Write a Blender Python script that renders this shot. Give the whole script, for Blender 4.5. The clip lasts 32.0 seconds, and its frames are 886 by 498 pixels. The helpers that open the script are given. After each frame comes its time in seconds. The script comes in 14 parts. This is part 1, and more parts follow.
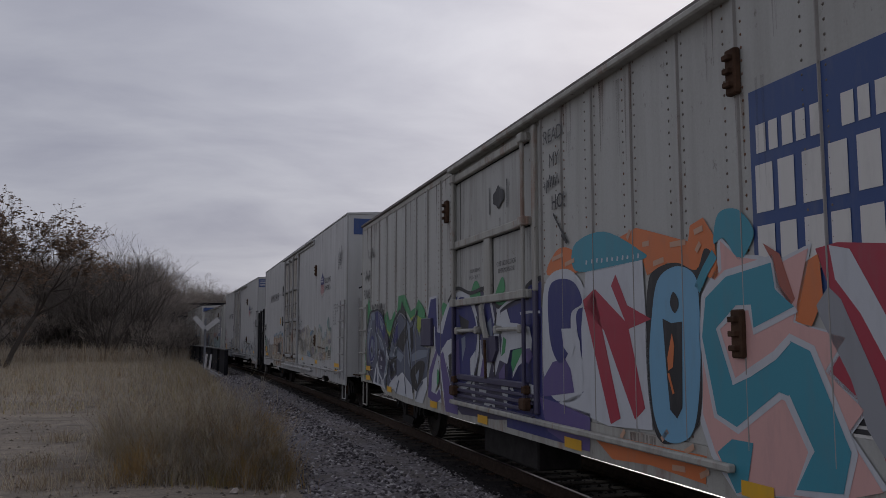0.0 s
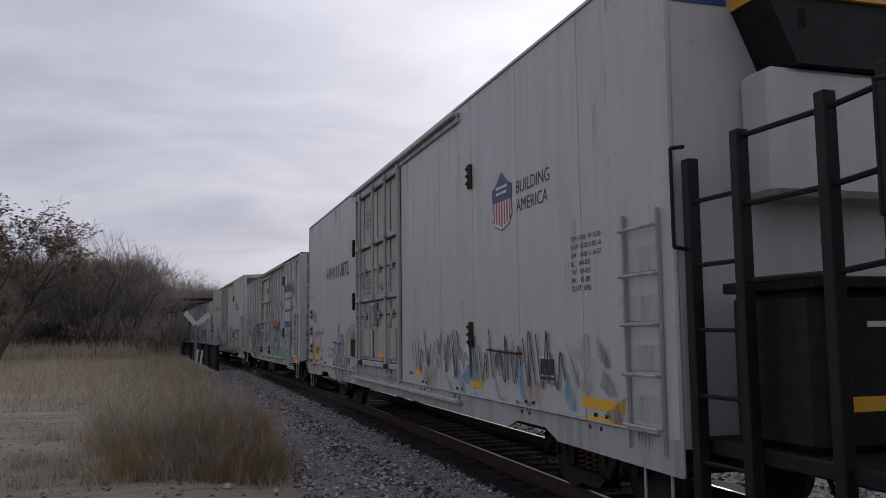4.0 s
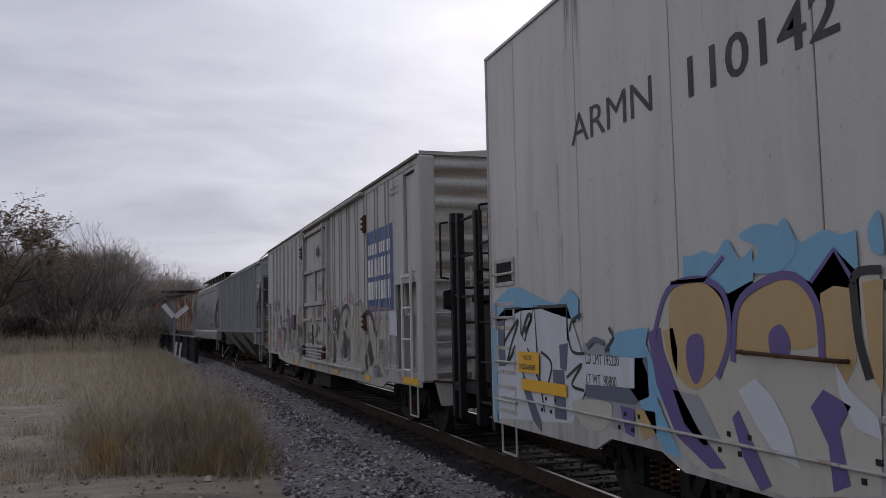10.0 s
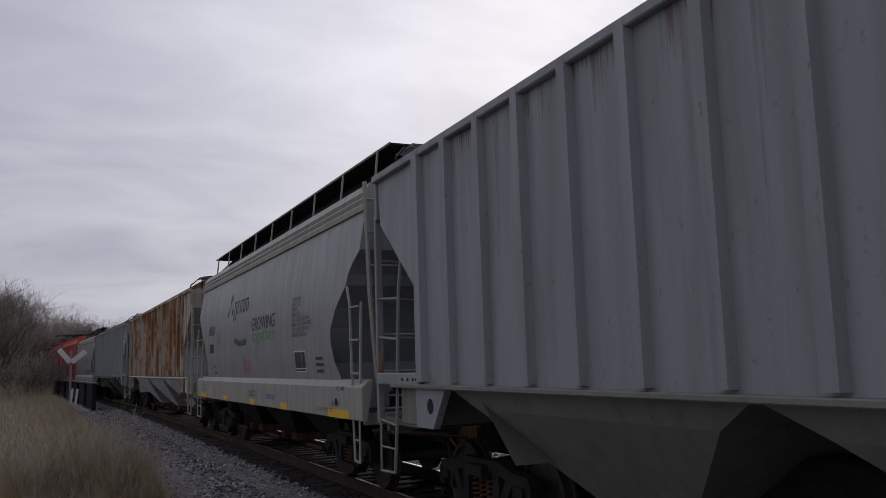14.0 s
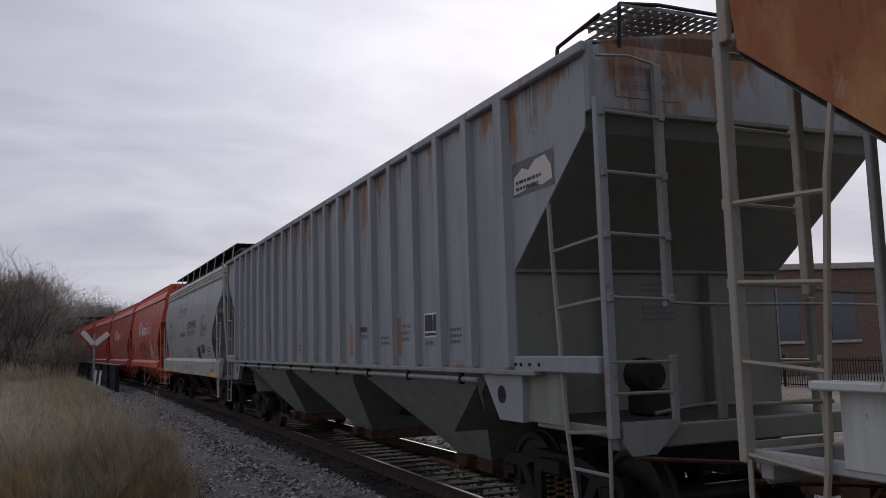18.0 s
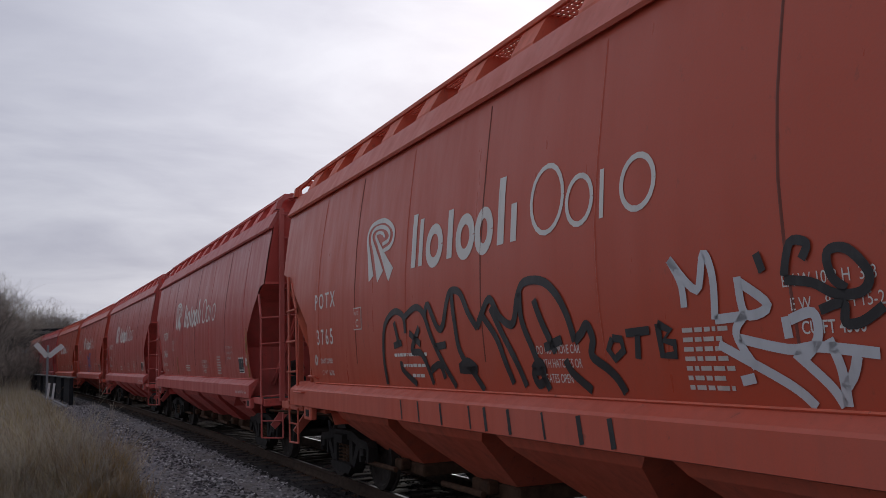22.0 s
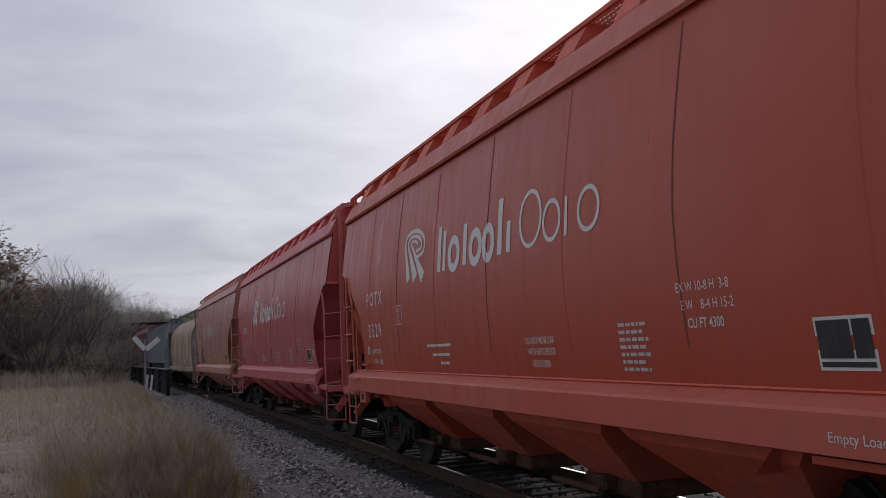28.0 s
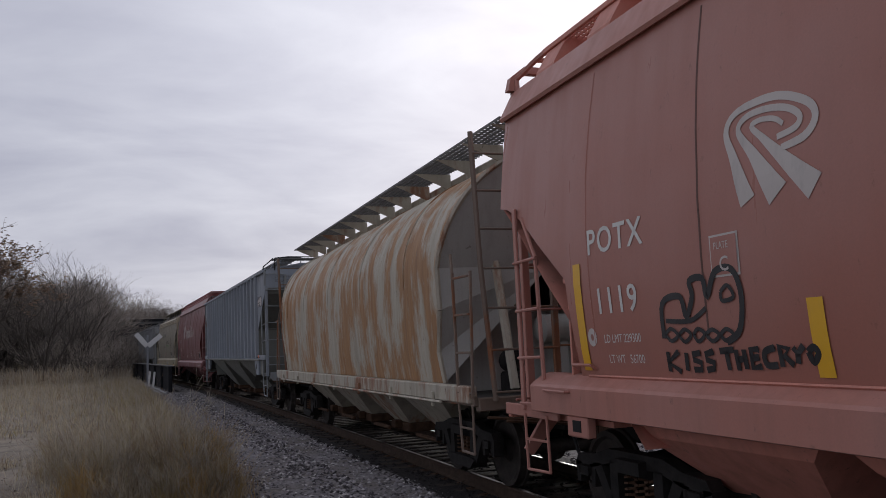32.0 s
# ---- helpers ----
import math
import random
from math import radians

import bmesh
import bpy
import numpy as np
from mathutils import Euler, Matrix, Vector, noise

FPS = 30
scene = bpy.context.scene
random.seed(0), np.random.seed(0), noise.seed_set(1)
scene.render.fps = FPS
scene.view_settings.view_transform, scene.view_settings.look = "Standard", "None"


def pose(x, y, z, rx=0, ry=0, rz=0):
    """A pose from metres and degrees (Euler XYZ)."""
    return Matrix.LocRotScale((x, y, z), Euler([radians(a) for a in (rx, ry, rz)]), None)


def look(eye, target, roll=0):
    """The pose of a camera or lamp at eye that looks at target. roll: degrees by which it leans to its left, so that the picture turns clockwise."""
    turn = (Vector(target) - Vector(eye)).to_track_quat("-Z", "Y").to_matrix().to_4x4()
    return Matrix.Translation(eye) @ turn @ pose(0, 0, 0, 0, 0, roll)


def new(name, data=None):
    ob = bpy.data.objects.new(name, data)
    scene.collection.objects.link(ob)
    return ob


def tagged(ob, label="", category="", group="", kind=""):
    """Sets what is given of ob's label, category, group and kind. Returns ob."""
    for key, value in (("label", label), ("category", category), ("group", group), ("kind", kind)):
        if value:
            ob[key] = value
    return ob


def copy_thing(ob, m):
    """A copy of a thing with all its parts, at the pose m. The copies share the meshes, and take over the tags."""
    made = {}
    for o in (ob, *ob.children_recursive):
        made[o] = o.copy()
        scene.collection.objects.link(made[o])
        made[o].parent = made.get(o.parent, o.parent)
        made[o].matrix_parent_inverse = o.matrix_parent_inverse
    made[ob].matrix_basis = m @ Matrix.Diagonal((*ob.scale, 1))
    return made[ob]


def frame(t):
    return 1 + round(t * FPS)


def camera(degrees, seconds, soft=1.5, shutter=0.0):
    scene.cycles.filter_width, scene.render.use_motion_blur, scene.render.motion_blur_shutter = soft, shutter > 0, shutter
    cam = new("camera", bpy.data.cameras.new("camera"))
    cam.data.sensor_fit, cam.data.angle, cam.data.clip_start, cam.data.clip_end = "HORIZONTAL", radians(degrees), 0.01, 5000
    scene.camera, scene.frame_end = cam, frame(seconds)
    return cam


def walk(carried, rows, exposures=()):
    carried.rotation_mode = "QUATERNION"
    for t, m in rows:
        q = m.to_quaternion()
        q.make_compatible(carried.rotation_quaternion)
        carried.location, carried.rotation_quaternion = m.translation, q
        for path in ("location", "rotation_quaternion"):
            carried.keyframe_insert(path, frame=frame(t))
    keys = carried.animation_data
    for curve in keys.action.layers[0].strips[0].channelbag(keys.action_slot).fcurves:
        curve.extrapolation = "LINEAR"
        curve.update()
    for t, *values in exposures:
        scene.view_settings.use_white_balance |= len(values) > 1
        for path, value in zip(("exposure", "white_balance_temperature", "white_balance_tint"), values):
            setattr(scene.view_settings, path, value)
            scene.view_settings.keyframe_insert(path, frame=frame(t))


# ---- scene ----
EYE = (0.0, 0.0, 1.868)
BEND = 0.001015  # curvature of the track ahead
TRACK_X = 5.235
cam = camera(54.95, 32.0, 0.7)
TURNS = [(0, -15.60, 6.01, 0.06), (0.5, -15.83, 5.85, 0.39), (1, -15.91, 5.80, 0.53), (1.5, -16.07, 5.89, 0.28),
         (2, -16.15, 6.01, -0.01), (2.5, -16.05, 5.85, 0.02), (3, -16.07, 5.65, 0.40), (3.5, -16.19, 5.56, 0.68),
         (5.5, -16.28, 5.44, 0.79), (6, -16.31, 5.47, 0.62), (6.5, -16.37, 5.48, 0.54), (7, -16.40, 5.48, 0.43),
         (7.5, -16.44, 5.44, 0.46), (8, -16.48, 5.40, 0.40), (8.5, -16.53, 5.36, 0.56), (9, -16.59, 5.33, 0.67),
         (9.5, -17.11, 5.16, 0.88), (10, -17.60, 4.88, 1.14), (10.5, -17.51, 4.99, 0.94), (11, -17.56, 4.95, 0.89),
         (11.5, -17.44, 5.67, 1.53), (12, -18.00, 6.21, 2.27), (12.5, -19.79, 6.30, 1.92), (13, -21.17, 6.70, 1.76),
         (13.5, -22.34, 7.25, 1.64), (15.5, -26.48, 7.34, 2.49), (16, -26.00, 6.67, 2.42), (16.5, -24.19, 5.88, 2.37),
         (17, -23.78, 5.78, 2.25), (17.5, -22.74, 6.19, 1.89), (18, -22.38, 6.43, 1.57), (18.5, -22.42, 6.39, 1.70),
         (19, -22.85, 6.32, 1.85), (19.5, -22.93, 6.44, 1.51), (20, -22.97, 6.68, 1.15), (20.5, -23.34, 7.03, 1.36),
         (21, -23.64, 7.07, 1.65), (21.5, -24.44, 7.15, 1.61), (22, -24.98, 7.15, 1.63), (22.5, -25.48, 7.18, 1.80),
         (23, -25.07, 6.72, 2.08), (23.5, -23.08, 6.62, 2.09), (24, -22.41, 6.71, 2.06), (24.5, -22.38, 6.71, 1.92),
         (26.5, -20.27, 6.62, 2.35), (27, -19.72, 6.66, 2.44), (27.5, -19.44, 6.62, 2.44), (28, -19.47, 6.56, 2.41),
         (28.5, -19.47, 6.57, 2.33), (29, -19.52, 6.54, 2.23), (29.5, -19.53, 6.56, 2.12), (30, -19.45, 6.50, 2.07),
         (30.5, -19.15, 6.40, 2.09), (31, -19.15, 6.40, 2.19), (31.5, -19.34, 6.31, 2.42), (32, -19.35, 6.30, 2.53)]


def aim(yaw, pitch, roll):
    y, p = radians(yaw), radians(pitch)
    ahead = Vector((-math.sin(y) * math.cos(p), math.cos(y) * math.cos(p), math.sin(p)))
    return look(EYE, Vector(EYE) + ahead, -roll)


walk(cam, [(t, aim(a, b, c)) for t, a, b, c in TURNS],
     exposures=((0, -0.4), (1, -0.12), (2, -0.02), (3, 0.0), (6, 0.1), (8, 0.05), (9, 0.1), (11, 0.05), (12, -0.08), (13, -0.2), (16, 0.05), (17, 0.15),
                (19, -0.14), (20, -0.12), (21, -0.08), (22, -0.02), (23, 0.22), (24, 0.05), (27, 0.0), (28, 0.02), (32, 0.05)))

SPEED = (99.5463, -4.4436, 3.3014, -0.5997)


def run(t):
    """How far the train has come after t seconds."""
    q = t / 10
    return SPEED[0] * q + SPEED[1] * q ** 2 + SPEED[2] * q ** 3 + SPEED[3] * q ** 4


def track_x(y):
    a, b = min(max(y, 0.0), 90.0), min(max(y - 90.0, 0.0), 60.0)
    return TRACK_X - BEND * a * a / 2 - BEND * 90 * (b - b * b / 120)


def on_track(y, z=0.0):
    return pose(track_x(y), y, z, 0, 0, math.degrees(math.atan(track_x(y - 0.5) - track_x(y + 0.5))))

# ---- sky and sun ----
SUN_AZ, SUN_EL = radians(31), radians(24)
SUN_DIR = Vector((math.sin(SUN_AZ) * math.cos(SUN_EL), math.cos(SUN_AZ) * math.cos(SUN_EL), math.sin(SUN_EL)))


def make_world():
    w = bpy.data.worlds.new("overcast")
    scene.world = w
    w.use_nodes = True
    nt = w.node_tree
    nt.nodes.clear()
    N, K = nt.nodes.new, nt.links.new
    out, bg = N("ShaderNodeOutputWorld"), N("ShaderNodeBackground")
    co = N("ShaderNodeTexCoord")
    sky = N("ShaderNodeTexSky")
    sky.sky_type, sky.sun_disc, sky.sun_elevation, sky.sun_rotation = "NISHITA", False, SUN_EL, SUN_AZ
    sky.air_density, sky.dust_density = 1.2, 3.0
    # flat cloud deck: the direction is projected on a plane overhead
    sep = N("ShaderNodeSeparateXYZ")
    K(co.outputs["Generated"], sep.inputs[0])
    up = N("ShaderNodeMath"); up.operation = "MAXIMUM"; up.inputs[1].default_value = 0.0
    K(sep.outputs["Z"], up.inputs[0])
    add = N("ShaderNodeMath"); add.operation = "ADD"; add.inputs[1].default_value = 0.24
    K(up.outputs[0], add.inputs[0])
    dx = N("ShaderNodeMath"); dx.operation = "DIVIDE"
    dy = N("ShaderNodeMath"); dy.operation = "DIVIDE"
    K(sep.outputs["X"], dx.inputs[0]); K(add.outputs[0], dx.inputs[1])
    K(sep.outputs["Y"], dy.inputs[0]); K(add.outputs[0], dy.inputs[1])
    cmb = N("ShaderNodeCombineXYZ")
    K(dx.outputs[0], cmb.inputs[0]); K(dy.outputs[0], cmb.inputs[1])
    mp = N("ShaderNodeMapping")
    mp.inputs["Rotation"].default_value = (0, 0, radians(35)); mp.inputs["Scale"].default_value = (0.8, 1.3, 1)
    K(cmb.outputs[0], mp.inputs[0])
    n1 = N("ShaderNodeTexNoise")
    n1.inputs["Scale"].default_value, n1.inputs["Detail"].default_value, n1.inputs["Roughness"].default_value = 1.9, 8, 0.54
    n1.inputs["Distortion"].default_value = 0.3
    K(mp.outputs[0], n1.inputs["Vector"])
    ramp = N("ShaderNodeValToRGB")
    ramp.color_ramp.elements[0].position, ramp.color_ramp.elements[0].color = 0.32, (0.418, 0.43, 0.53, 1)
    ramp.color_ramp.elements[1].position, ramp.color_ramp.elements[1].color = 0.66, (0.60, 0.612, 0.70, 1)
    K(n1.outputs["Fac"], ramp.inputs[0])
    # the veiled sun brightens the deck round it
    dot = N("ShaderNodeVectorMath"); dot.operation = "DOT_PRODUCT"
    dot.inputs[1].default_value = SUN_DIR
    K(co.outputs["Generated"], dot.inputs[0])
    mx = N("ShaderNodeMath"); mx.operation = "MAXIMUM"; mx.inputs[1].default_value = 0.0
    K(dot.outputs["Value"], mx.inputs[0])
    glow = N("ShaderNodeMath"); glow.operation = "POWER"; glow.inputs[1].default_value = 11.0
    K(mx.outputs[0], glow.inputs[0])
    gain = N("ShaderNodeMath"); gain.operation = "MULTIPLY_ADD"
    gain.inputs[1].default_value, gain.inputs[2].default_value = 0.52, 0.95
    K(glow.outputs[0], gain.inputs[0])
    lit = N("ShaderNodeMix"); lit.data_type = "RGBA"; lit.blend_type = "MULTIPLY"; lit.inputs[0].default_value = 1.0
    K(ramp.outputs[0], lit.inputs[6]); K(gain.outputs[0], lit.inputs[7])
    dim = N("ShaderNodeMix"); dim.data_type = "RGBA"; dim.blend_type = "MULTIPLY"; dim.inputs[0].default_value = 1.0
    dim.inputs[7].default_value = (0.1, 0.1, 0.1, 1)
    K(sky.outputs[0], dim.inputs[6])
    mix = N("ShaderNodeMix"); mix.data_type = "RGBA"; mix.inputs[0].default_value = 0.95
    K(dim.outputs[2], mix.inputs[6]); K(lit.outputs[2], mix.inputs[7])
    K(mix.outputs[2], bg.inputs["Color"])
    bg.inputs["Strength"].default_value = 1.0
    K(bg.outputs[0], out.inputs[0])


make_world()
sun = new("sun", bpy.data.lights.new("sun", "SUN"))
sun.data.energy, sun.data.angle, sun.data.color = 0.7, radians(16), (1.0, 0.95, 0.88)
sun.matrix_world = look(SUN_DIR * 50, (0, 0, 0))
scene.view_settings.exposure = 0.0

# ---- materials ----
def nodes_of(name):
    m = bpy.data.materials.new(name)
    m.use_nodes = True
    nt = m.node_tree
    b = nt.nodes["Principled BSDF"]
    return m, nt, b


def noise_node(nt, vec, scale, detail=4, rough=0.55, distort=0.0):
    n = nt.nodes.new("ShaderNodeTexNoise")
    n.inputs["Scale"].default_value, n.inputs["Detail"].default_value = scale, detail
    n.inputs["Roughness"].default_value, n.inputs["Distortion"].default_value = rough, distort
    nt.links.new(vec, n.inputs["Vector"])
    return n.outputs["Fac"]


def ramp_node(nt, fac, a, b, lo=0.0, hi=1.0):
    r = nt.nodes.new("ShaderNodeMapRange")
    r.inputs["From Min"].default_value, r.inputs["From Max"].default_value = a, b
    r.inputs["To Min"].default_value, r.inputs["To Max"].default_value = lo, hi
    nt.links.new(fac, r.inputs["Value"])
    return r.outputs["Result"]


def mix_node(nt, fac, a, b, blend="MIX"):
    x = nt.nodes.new("ShaderNodeMix")
    x.data_type, x.blend_type = "RGBA", blend
    for i, v in ((0, fac), (6, a), (7, b)):
        if isinstance(v, (int, float)):
            x.inputs[i].default_value = v
        elif isinstance(v, tuple):
            x.inputs[i].default_value = (*v, 1)
        else:
            nt.links.new(v, x.inputs[i])
    return x.outputs[2]


def times_node(nt, a, b):
    x = nt.nodes.new("ShaderNodeMath")
    x.operation = "MULTIPLY"
    for i, v in enumerate((a, b)):
        if isinstance(v, (int, float)):
            x.inputs[i].default_value = v
        else:
            nt.links.new(v, x.inputs[i])
    return x.outputs[0]


def coords(nt, seed=0.0, scale=(1, 1, 1)):
    c, mp = nt.nodes.new("ShaderNodeTexCoord"), nt.nodes.new("ShaderNodeMapping")
    mp.inputs["Location"].default_value = (seed * 3.7, seed * 5.1, seed * 1.3)
    mp.inputs["Scale"].default_value = scale
    nt.links.new(c.outputs["Object"], mp.inputs[0])
    return mp.outputs[0]


def bump_node(nt, b, fac, strength, dist=0.01):
    n = nt.nodes.new("ShaderNodeBump")
    n.inputs["Strength"].default_value, n.inputs["Distance"].default_value = strength, dist
    nt.links.new(fac, n.inputs["Height"])
    nt.links.new(n.outputs[0], b.inputs["Normal"])


def paint(name, col, seed=0.0, dirt=0.35, rust=0.0, rough=0.55, dirt_col=(0.13, 0.105, 0.085), rust_col=(0.19, 0.062, 0.022), rust_at=0.6, metal=0.0, fade=0.25, edges=()):
    """Weathered paint on steel: faded patches, dirt that ran down, rust that breaks out in runs, orange-peel."""
    m, nt, b = nodes_of(name)
    v = coords(nt, seed)
    run_v = coords(nt, seed + 2.0, (1.0, 1.0, 0.09))
    big = noise_node(nt, v, 0.55, 5)
    streak = noise_node(nt, run_v, 5.5, 6, 0.6)
    fine = noise_node(nt, v, 55.0, 3)
    pale = tuple(min(1.0, c * 0.82 + 0.09) for c in col)
    c = mix_node(nt, ramp_node(nt, big, 0.35, 0.7, 0, fade * 2), col, pale)
    c = mix_node(nt, times_node(nt, ramp_node(nt, streak, 0.45, 0.8), dirt), c, dirt_col)
    c = mix_node(nt, ramp_node(nt, fine, 0.3, 0.75, 0.0, 0.12), c, dirt_col)
    chips = noise_node(nt, coords(nt, seed + 9.0, (1.0, 1.0, 0.6)), 11.0, 7, 0.72)
    c = mix_node(nt, ramp_node(nt, chips, 0.62, 0.70, 0.0, min(0.8, 0.25 + dirt)), c, (dirt_col[0] * 0.6, dirt_col[1] * 0.5, dirt_col[2] * 0.45))
    if rust > 0:
        mid = noise_node(nt, coords(nt, seed + 5.0, (1.0, 1.0, 0.35)), 1.6, 8, 0.68)
        if edges:
            sep = nt.nodes.new("ShaderNodeSeparateXYZ")
            nt.links.new(coords(nt, 0.0), sep.inputs[0])
            for z0, z1, k in edges:
                add = nt.nodes.new("ShaderNodeMath")
                nt.links.new(ramp_node(nt, sep.outputs["Z"], z0, z1, 0, k) if z0 < z1 else ramp_node(nt, sep.outputs["Z"], z1, z0, k, 0), add.inputs[0])
                nt.links.new(mid, add.inputs[1])
                mid = add.outputs[0]
        spots = ramp_node(nt, mid, rust_at, rust_at + 0.09)
        tone = mix_node(nt, noise_node(nt, run_v, 9.0, 5, 0.7), (rust_col[0] * 0.35, rust_col[1] * 0.3, rust_col[2] * 0.35), (rust_col[0] * 1.9, rust_col[1] * 2.1, rust_col[2] * 2.0))
        c = mix_node(nt, times_node(nt, spots, rust), c, tone)
    nt.links.new(c, b.inputs["Base Color"])
    nt.links.new(ramp_node(nt, streak, 0.3, 0.8, rough - 0.08, min(1.0, rough + 0.2)), b.inputs["Roughness"])
    b.inputs["Metallic"].default_value = metal
    b.inputs["Specular IOR Level"].default_value = 0.35
    bump_node(nt, b, fine, 0.15, 0.004)
    return m


def rust_panel(seed):
    """One panel of a rusted side: ochre, orange and dark brown in patches, each panel in its own mix."""
    m, nt, b = nodes_of("rust_panel")
    info = nt.nodes.new("ShaderNodeObjectInfo")
    shift = ramp_node(nt, info.outputs["Random"], 0, 1, -0.12, 0.12)

    def moved(fac, k):
        x = nt.nodes.new("ShaderNodeMath")
        x.operation = "MULTIPLY_ADD"
        x.inputs[1].default_value = k
        nt.links.new(shift, x.inputs[0])
        nt.links.new(fac, x.inputs[2])
        return x.outputs[0]

    a = noise_node(nt, coords(nt, seed, (1, 1, 0.55)), 1.7, 11, 0.66, 0.5)
    d = noise_node(nt, coords(nt, seed + 2, (1, 1, 0.4)), 1.0, 11, 0.64, 0.4)
    e = noise_node(nt, coords(nt, seed + 4, (1, 1, 0.5)), 2.6, 9, 0.68)
    f = noise_node(nt, coords(nt, seed + 6, (1, 1, 0.25)), 13.0, 7, 0.7)
    c = mix_node(nt, ramp_node(nt, moved(a, 1.0), 0.34, 0.64), (0.46, 0.235, 0.085), (0.26, 0.078, 0.020))
    c = mix_node(nt, ramp_node(nt, moved(d, -1.4), 0.475, 0.60, 0, 0.92), c, (0.085, 0.030, 0.019))
    c = mix_node(nt, ramp_node(nt, e, 0.58, 0.70, 0, 0.75), c, (0.50, 0.43, 0.34))
    c = mix_node(nt, ramp_node(nt, f, 0.56, 0.66, 0, 0.6), c, (0.11, 0.038, 0.018))
    nt.links.new(c, b.inputs["Base Color"])
    b.inputs["Roughness"].default_value = 0.7
    bump_node(nt, b, f, 0.35, 0.006)
    return m


def plain(name, col, rough=0.6, metal=0.0, vary=0.3, scale=8.0, bump=0.2):
    m, nt, b = nodes_of(name)
    v = coords(nt)
    n, f = noise_node(nt, v, scale, 5), noise_node(nt, v, scale * 9, 3)
    dark = tuple(c * (1 - vary) for c in col)
    lite = tuple(min(1, c * (1 + vary)) for c in col)
    c = mix_node(nt, ramp_node(nt, n, 0.3, 0.7), dark, lite)
    c = mix_node(nt, ramp_node(nt, f, 0.35, 0.7, 0, 0.35), c, dark)
    nt.links.new(c, b.inputs["Base Color"])
    b.inputs["Roughness"].default_value, b.inputs["Metallic"].default_value = rough, metal
    b.inputs["Specular IOR Level"].default_value = 0.5 if metal > 0.5 else 0.18
    bump_node(nt, b, f, bump, 0.006)
    return m


def leafy(name, col, vary=0.3):
    """Thin dead leaf or straw that lets some light through."""
    m, nt, b = nodes_of(name)
    n = noise_node(nt, coords(nt), 1.8, 5)
    c = mix_node(nt, ramp_node(nt, n, 0.3, 0.7), tuple(k * (1 - vary) for k in col), tuple(min(1, k * (1 + vary)) for k in col))
    nt.links.new(c, b.inputs["Base Color"])
    b.inputs["Roughness"].default_value = 0.8
    t, x = nt.nodes.new("ShaderNodeBsdfTranslucent"), nt.nodes.new("ShaderNodeMixShader")
    nt.links.new(c, t.inputs["Color"])
    x.inputs[0].default_value = 0.45
    nt.links.new(b.outputs[0], x.inputs[1])
    nt.links.new(t.outputs[0], x.inputs[2])
    nt.links.new(x.outputs[0], nt.nodes["Material Output"].inputs["Surface"])
    return m


def decal(name, col, seed=0.0, wear=0.45, rough=0.6):
    """Stencilled or sprayed paint: worn thin in runs, with a little mottle."""
    m, nt, b = nodes_of(name)
    v = coords(nt, seed, (1, 1, 0.3))
    n = noise_node(nt, v, 7.0, 6, 0.65)
    dull = tuple(c * 0.55 + 0.07 for c in col)
    c = mix_node(nt, ramp_node(nt, n, 0.5, 0.72, 0, wear), col, dull)
    nt.links.new(c, b.inputs["Base Color"])
    b.inputs["Roughness"].default_value = rough
    return m


STEEL_DARK = plain("dark_steel", (0.020, 0.018, 0.017), 0.75, 0.0, 0.45)
STEEL_RUST = plain("rusty_steel", (0.075, 0.042, 0.026), 0.85, 0.0, 0.4)
RAIL_TOP = plain("polished_rail", (0.55, 0.54, 0.53), 0.28, 1.0, 0.15, 3.0, 0.05)
RAIL_SIDE = plain("rail_web", (0.055, 0.036, 0.026), 0.85, 0.0, 0.35)
WHEEL = plain("wheel_steel", (0.045, 0.038, 0.034), 0.6, 0.3, 0.4)
BLACK = plain("black_paint", (0.014, 0.014, 0.015), 0.55, 0.0, 0.4)
GRATE = plain("galvanised_grating", (0.16, 0.155, 0.15), 0.6, 0.5, 0.3)
INK = decal("black_stencil", (0.022, 0.022, 0.025), 1.0, 0.6)
INK_SOFT = decal("faded_black_stencil", (0.10, 0.10, 0.105), 2.0, 0.8)
CHALK = decal("white_stencil", (0.62, 0.61, 0.58), 3.0, 0.5)
CHALK_DIM = decal("faded_white_stencil", (0.50, 0.455, 0.425), 4.0, 0.7)
YELLOW = decal("yellow_reflector", (0.72, 0.40, 0.02), 5.0, 0.35, 0.4)
ORANGE = decal("orange_reflector", (0.65, 0.22, 0.03), 5.5, 0.4, 0.45)
BLUE_SIGN = decal("blue_sign", (0.018, 0.055, 0.19), 6.0, 0.5, 0.45)
RED_INK = decal("red_stencil", (0.50, 0.045, 0.05), 7.0, 0.5)
GREEN_INK = decal("green_stencil", (0.07, 0.30, 0.10), 8.0, 0.4)
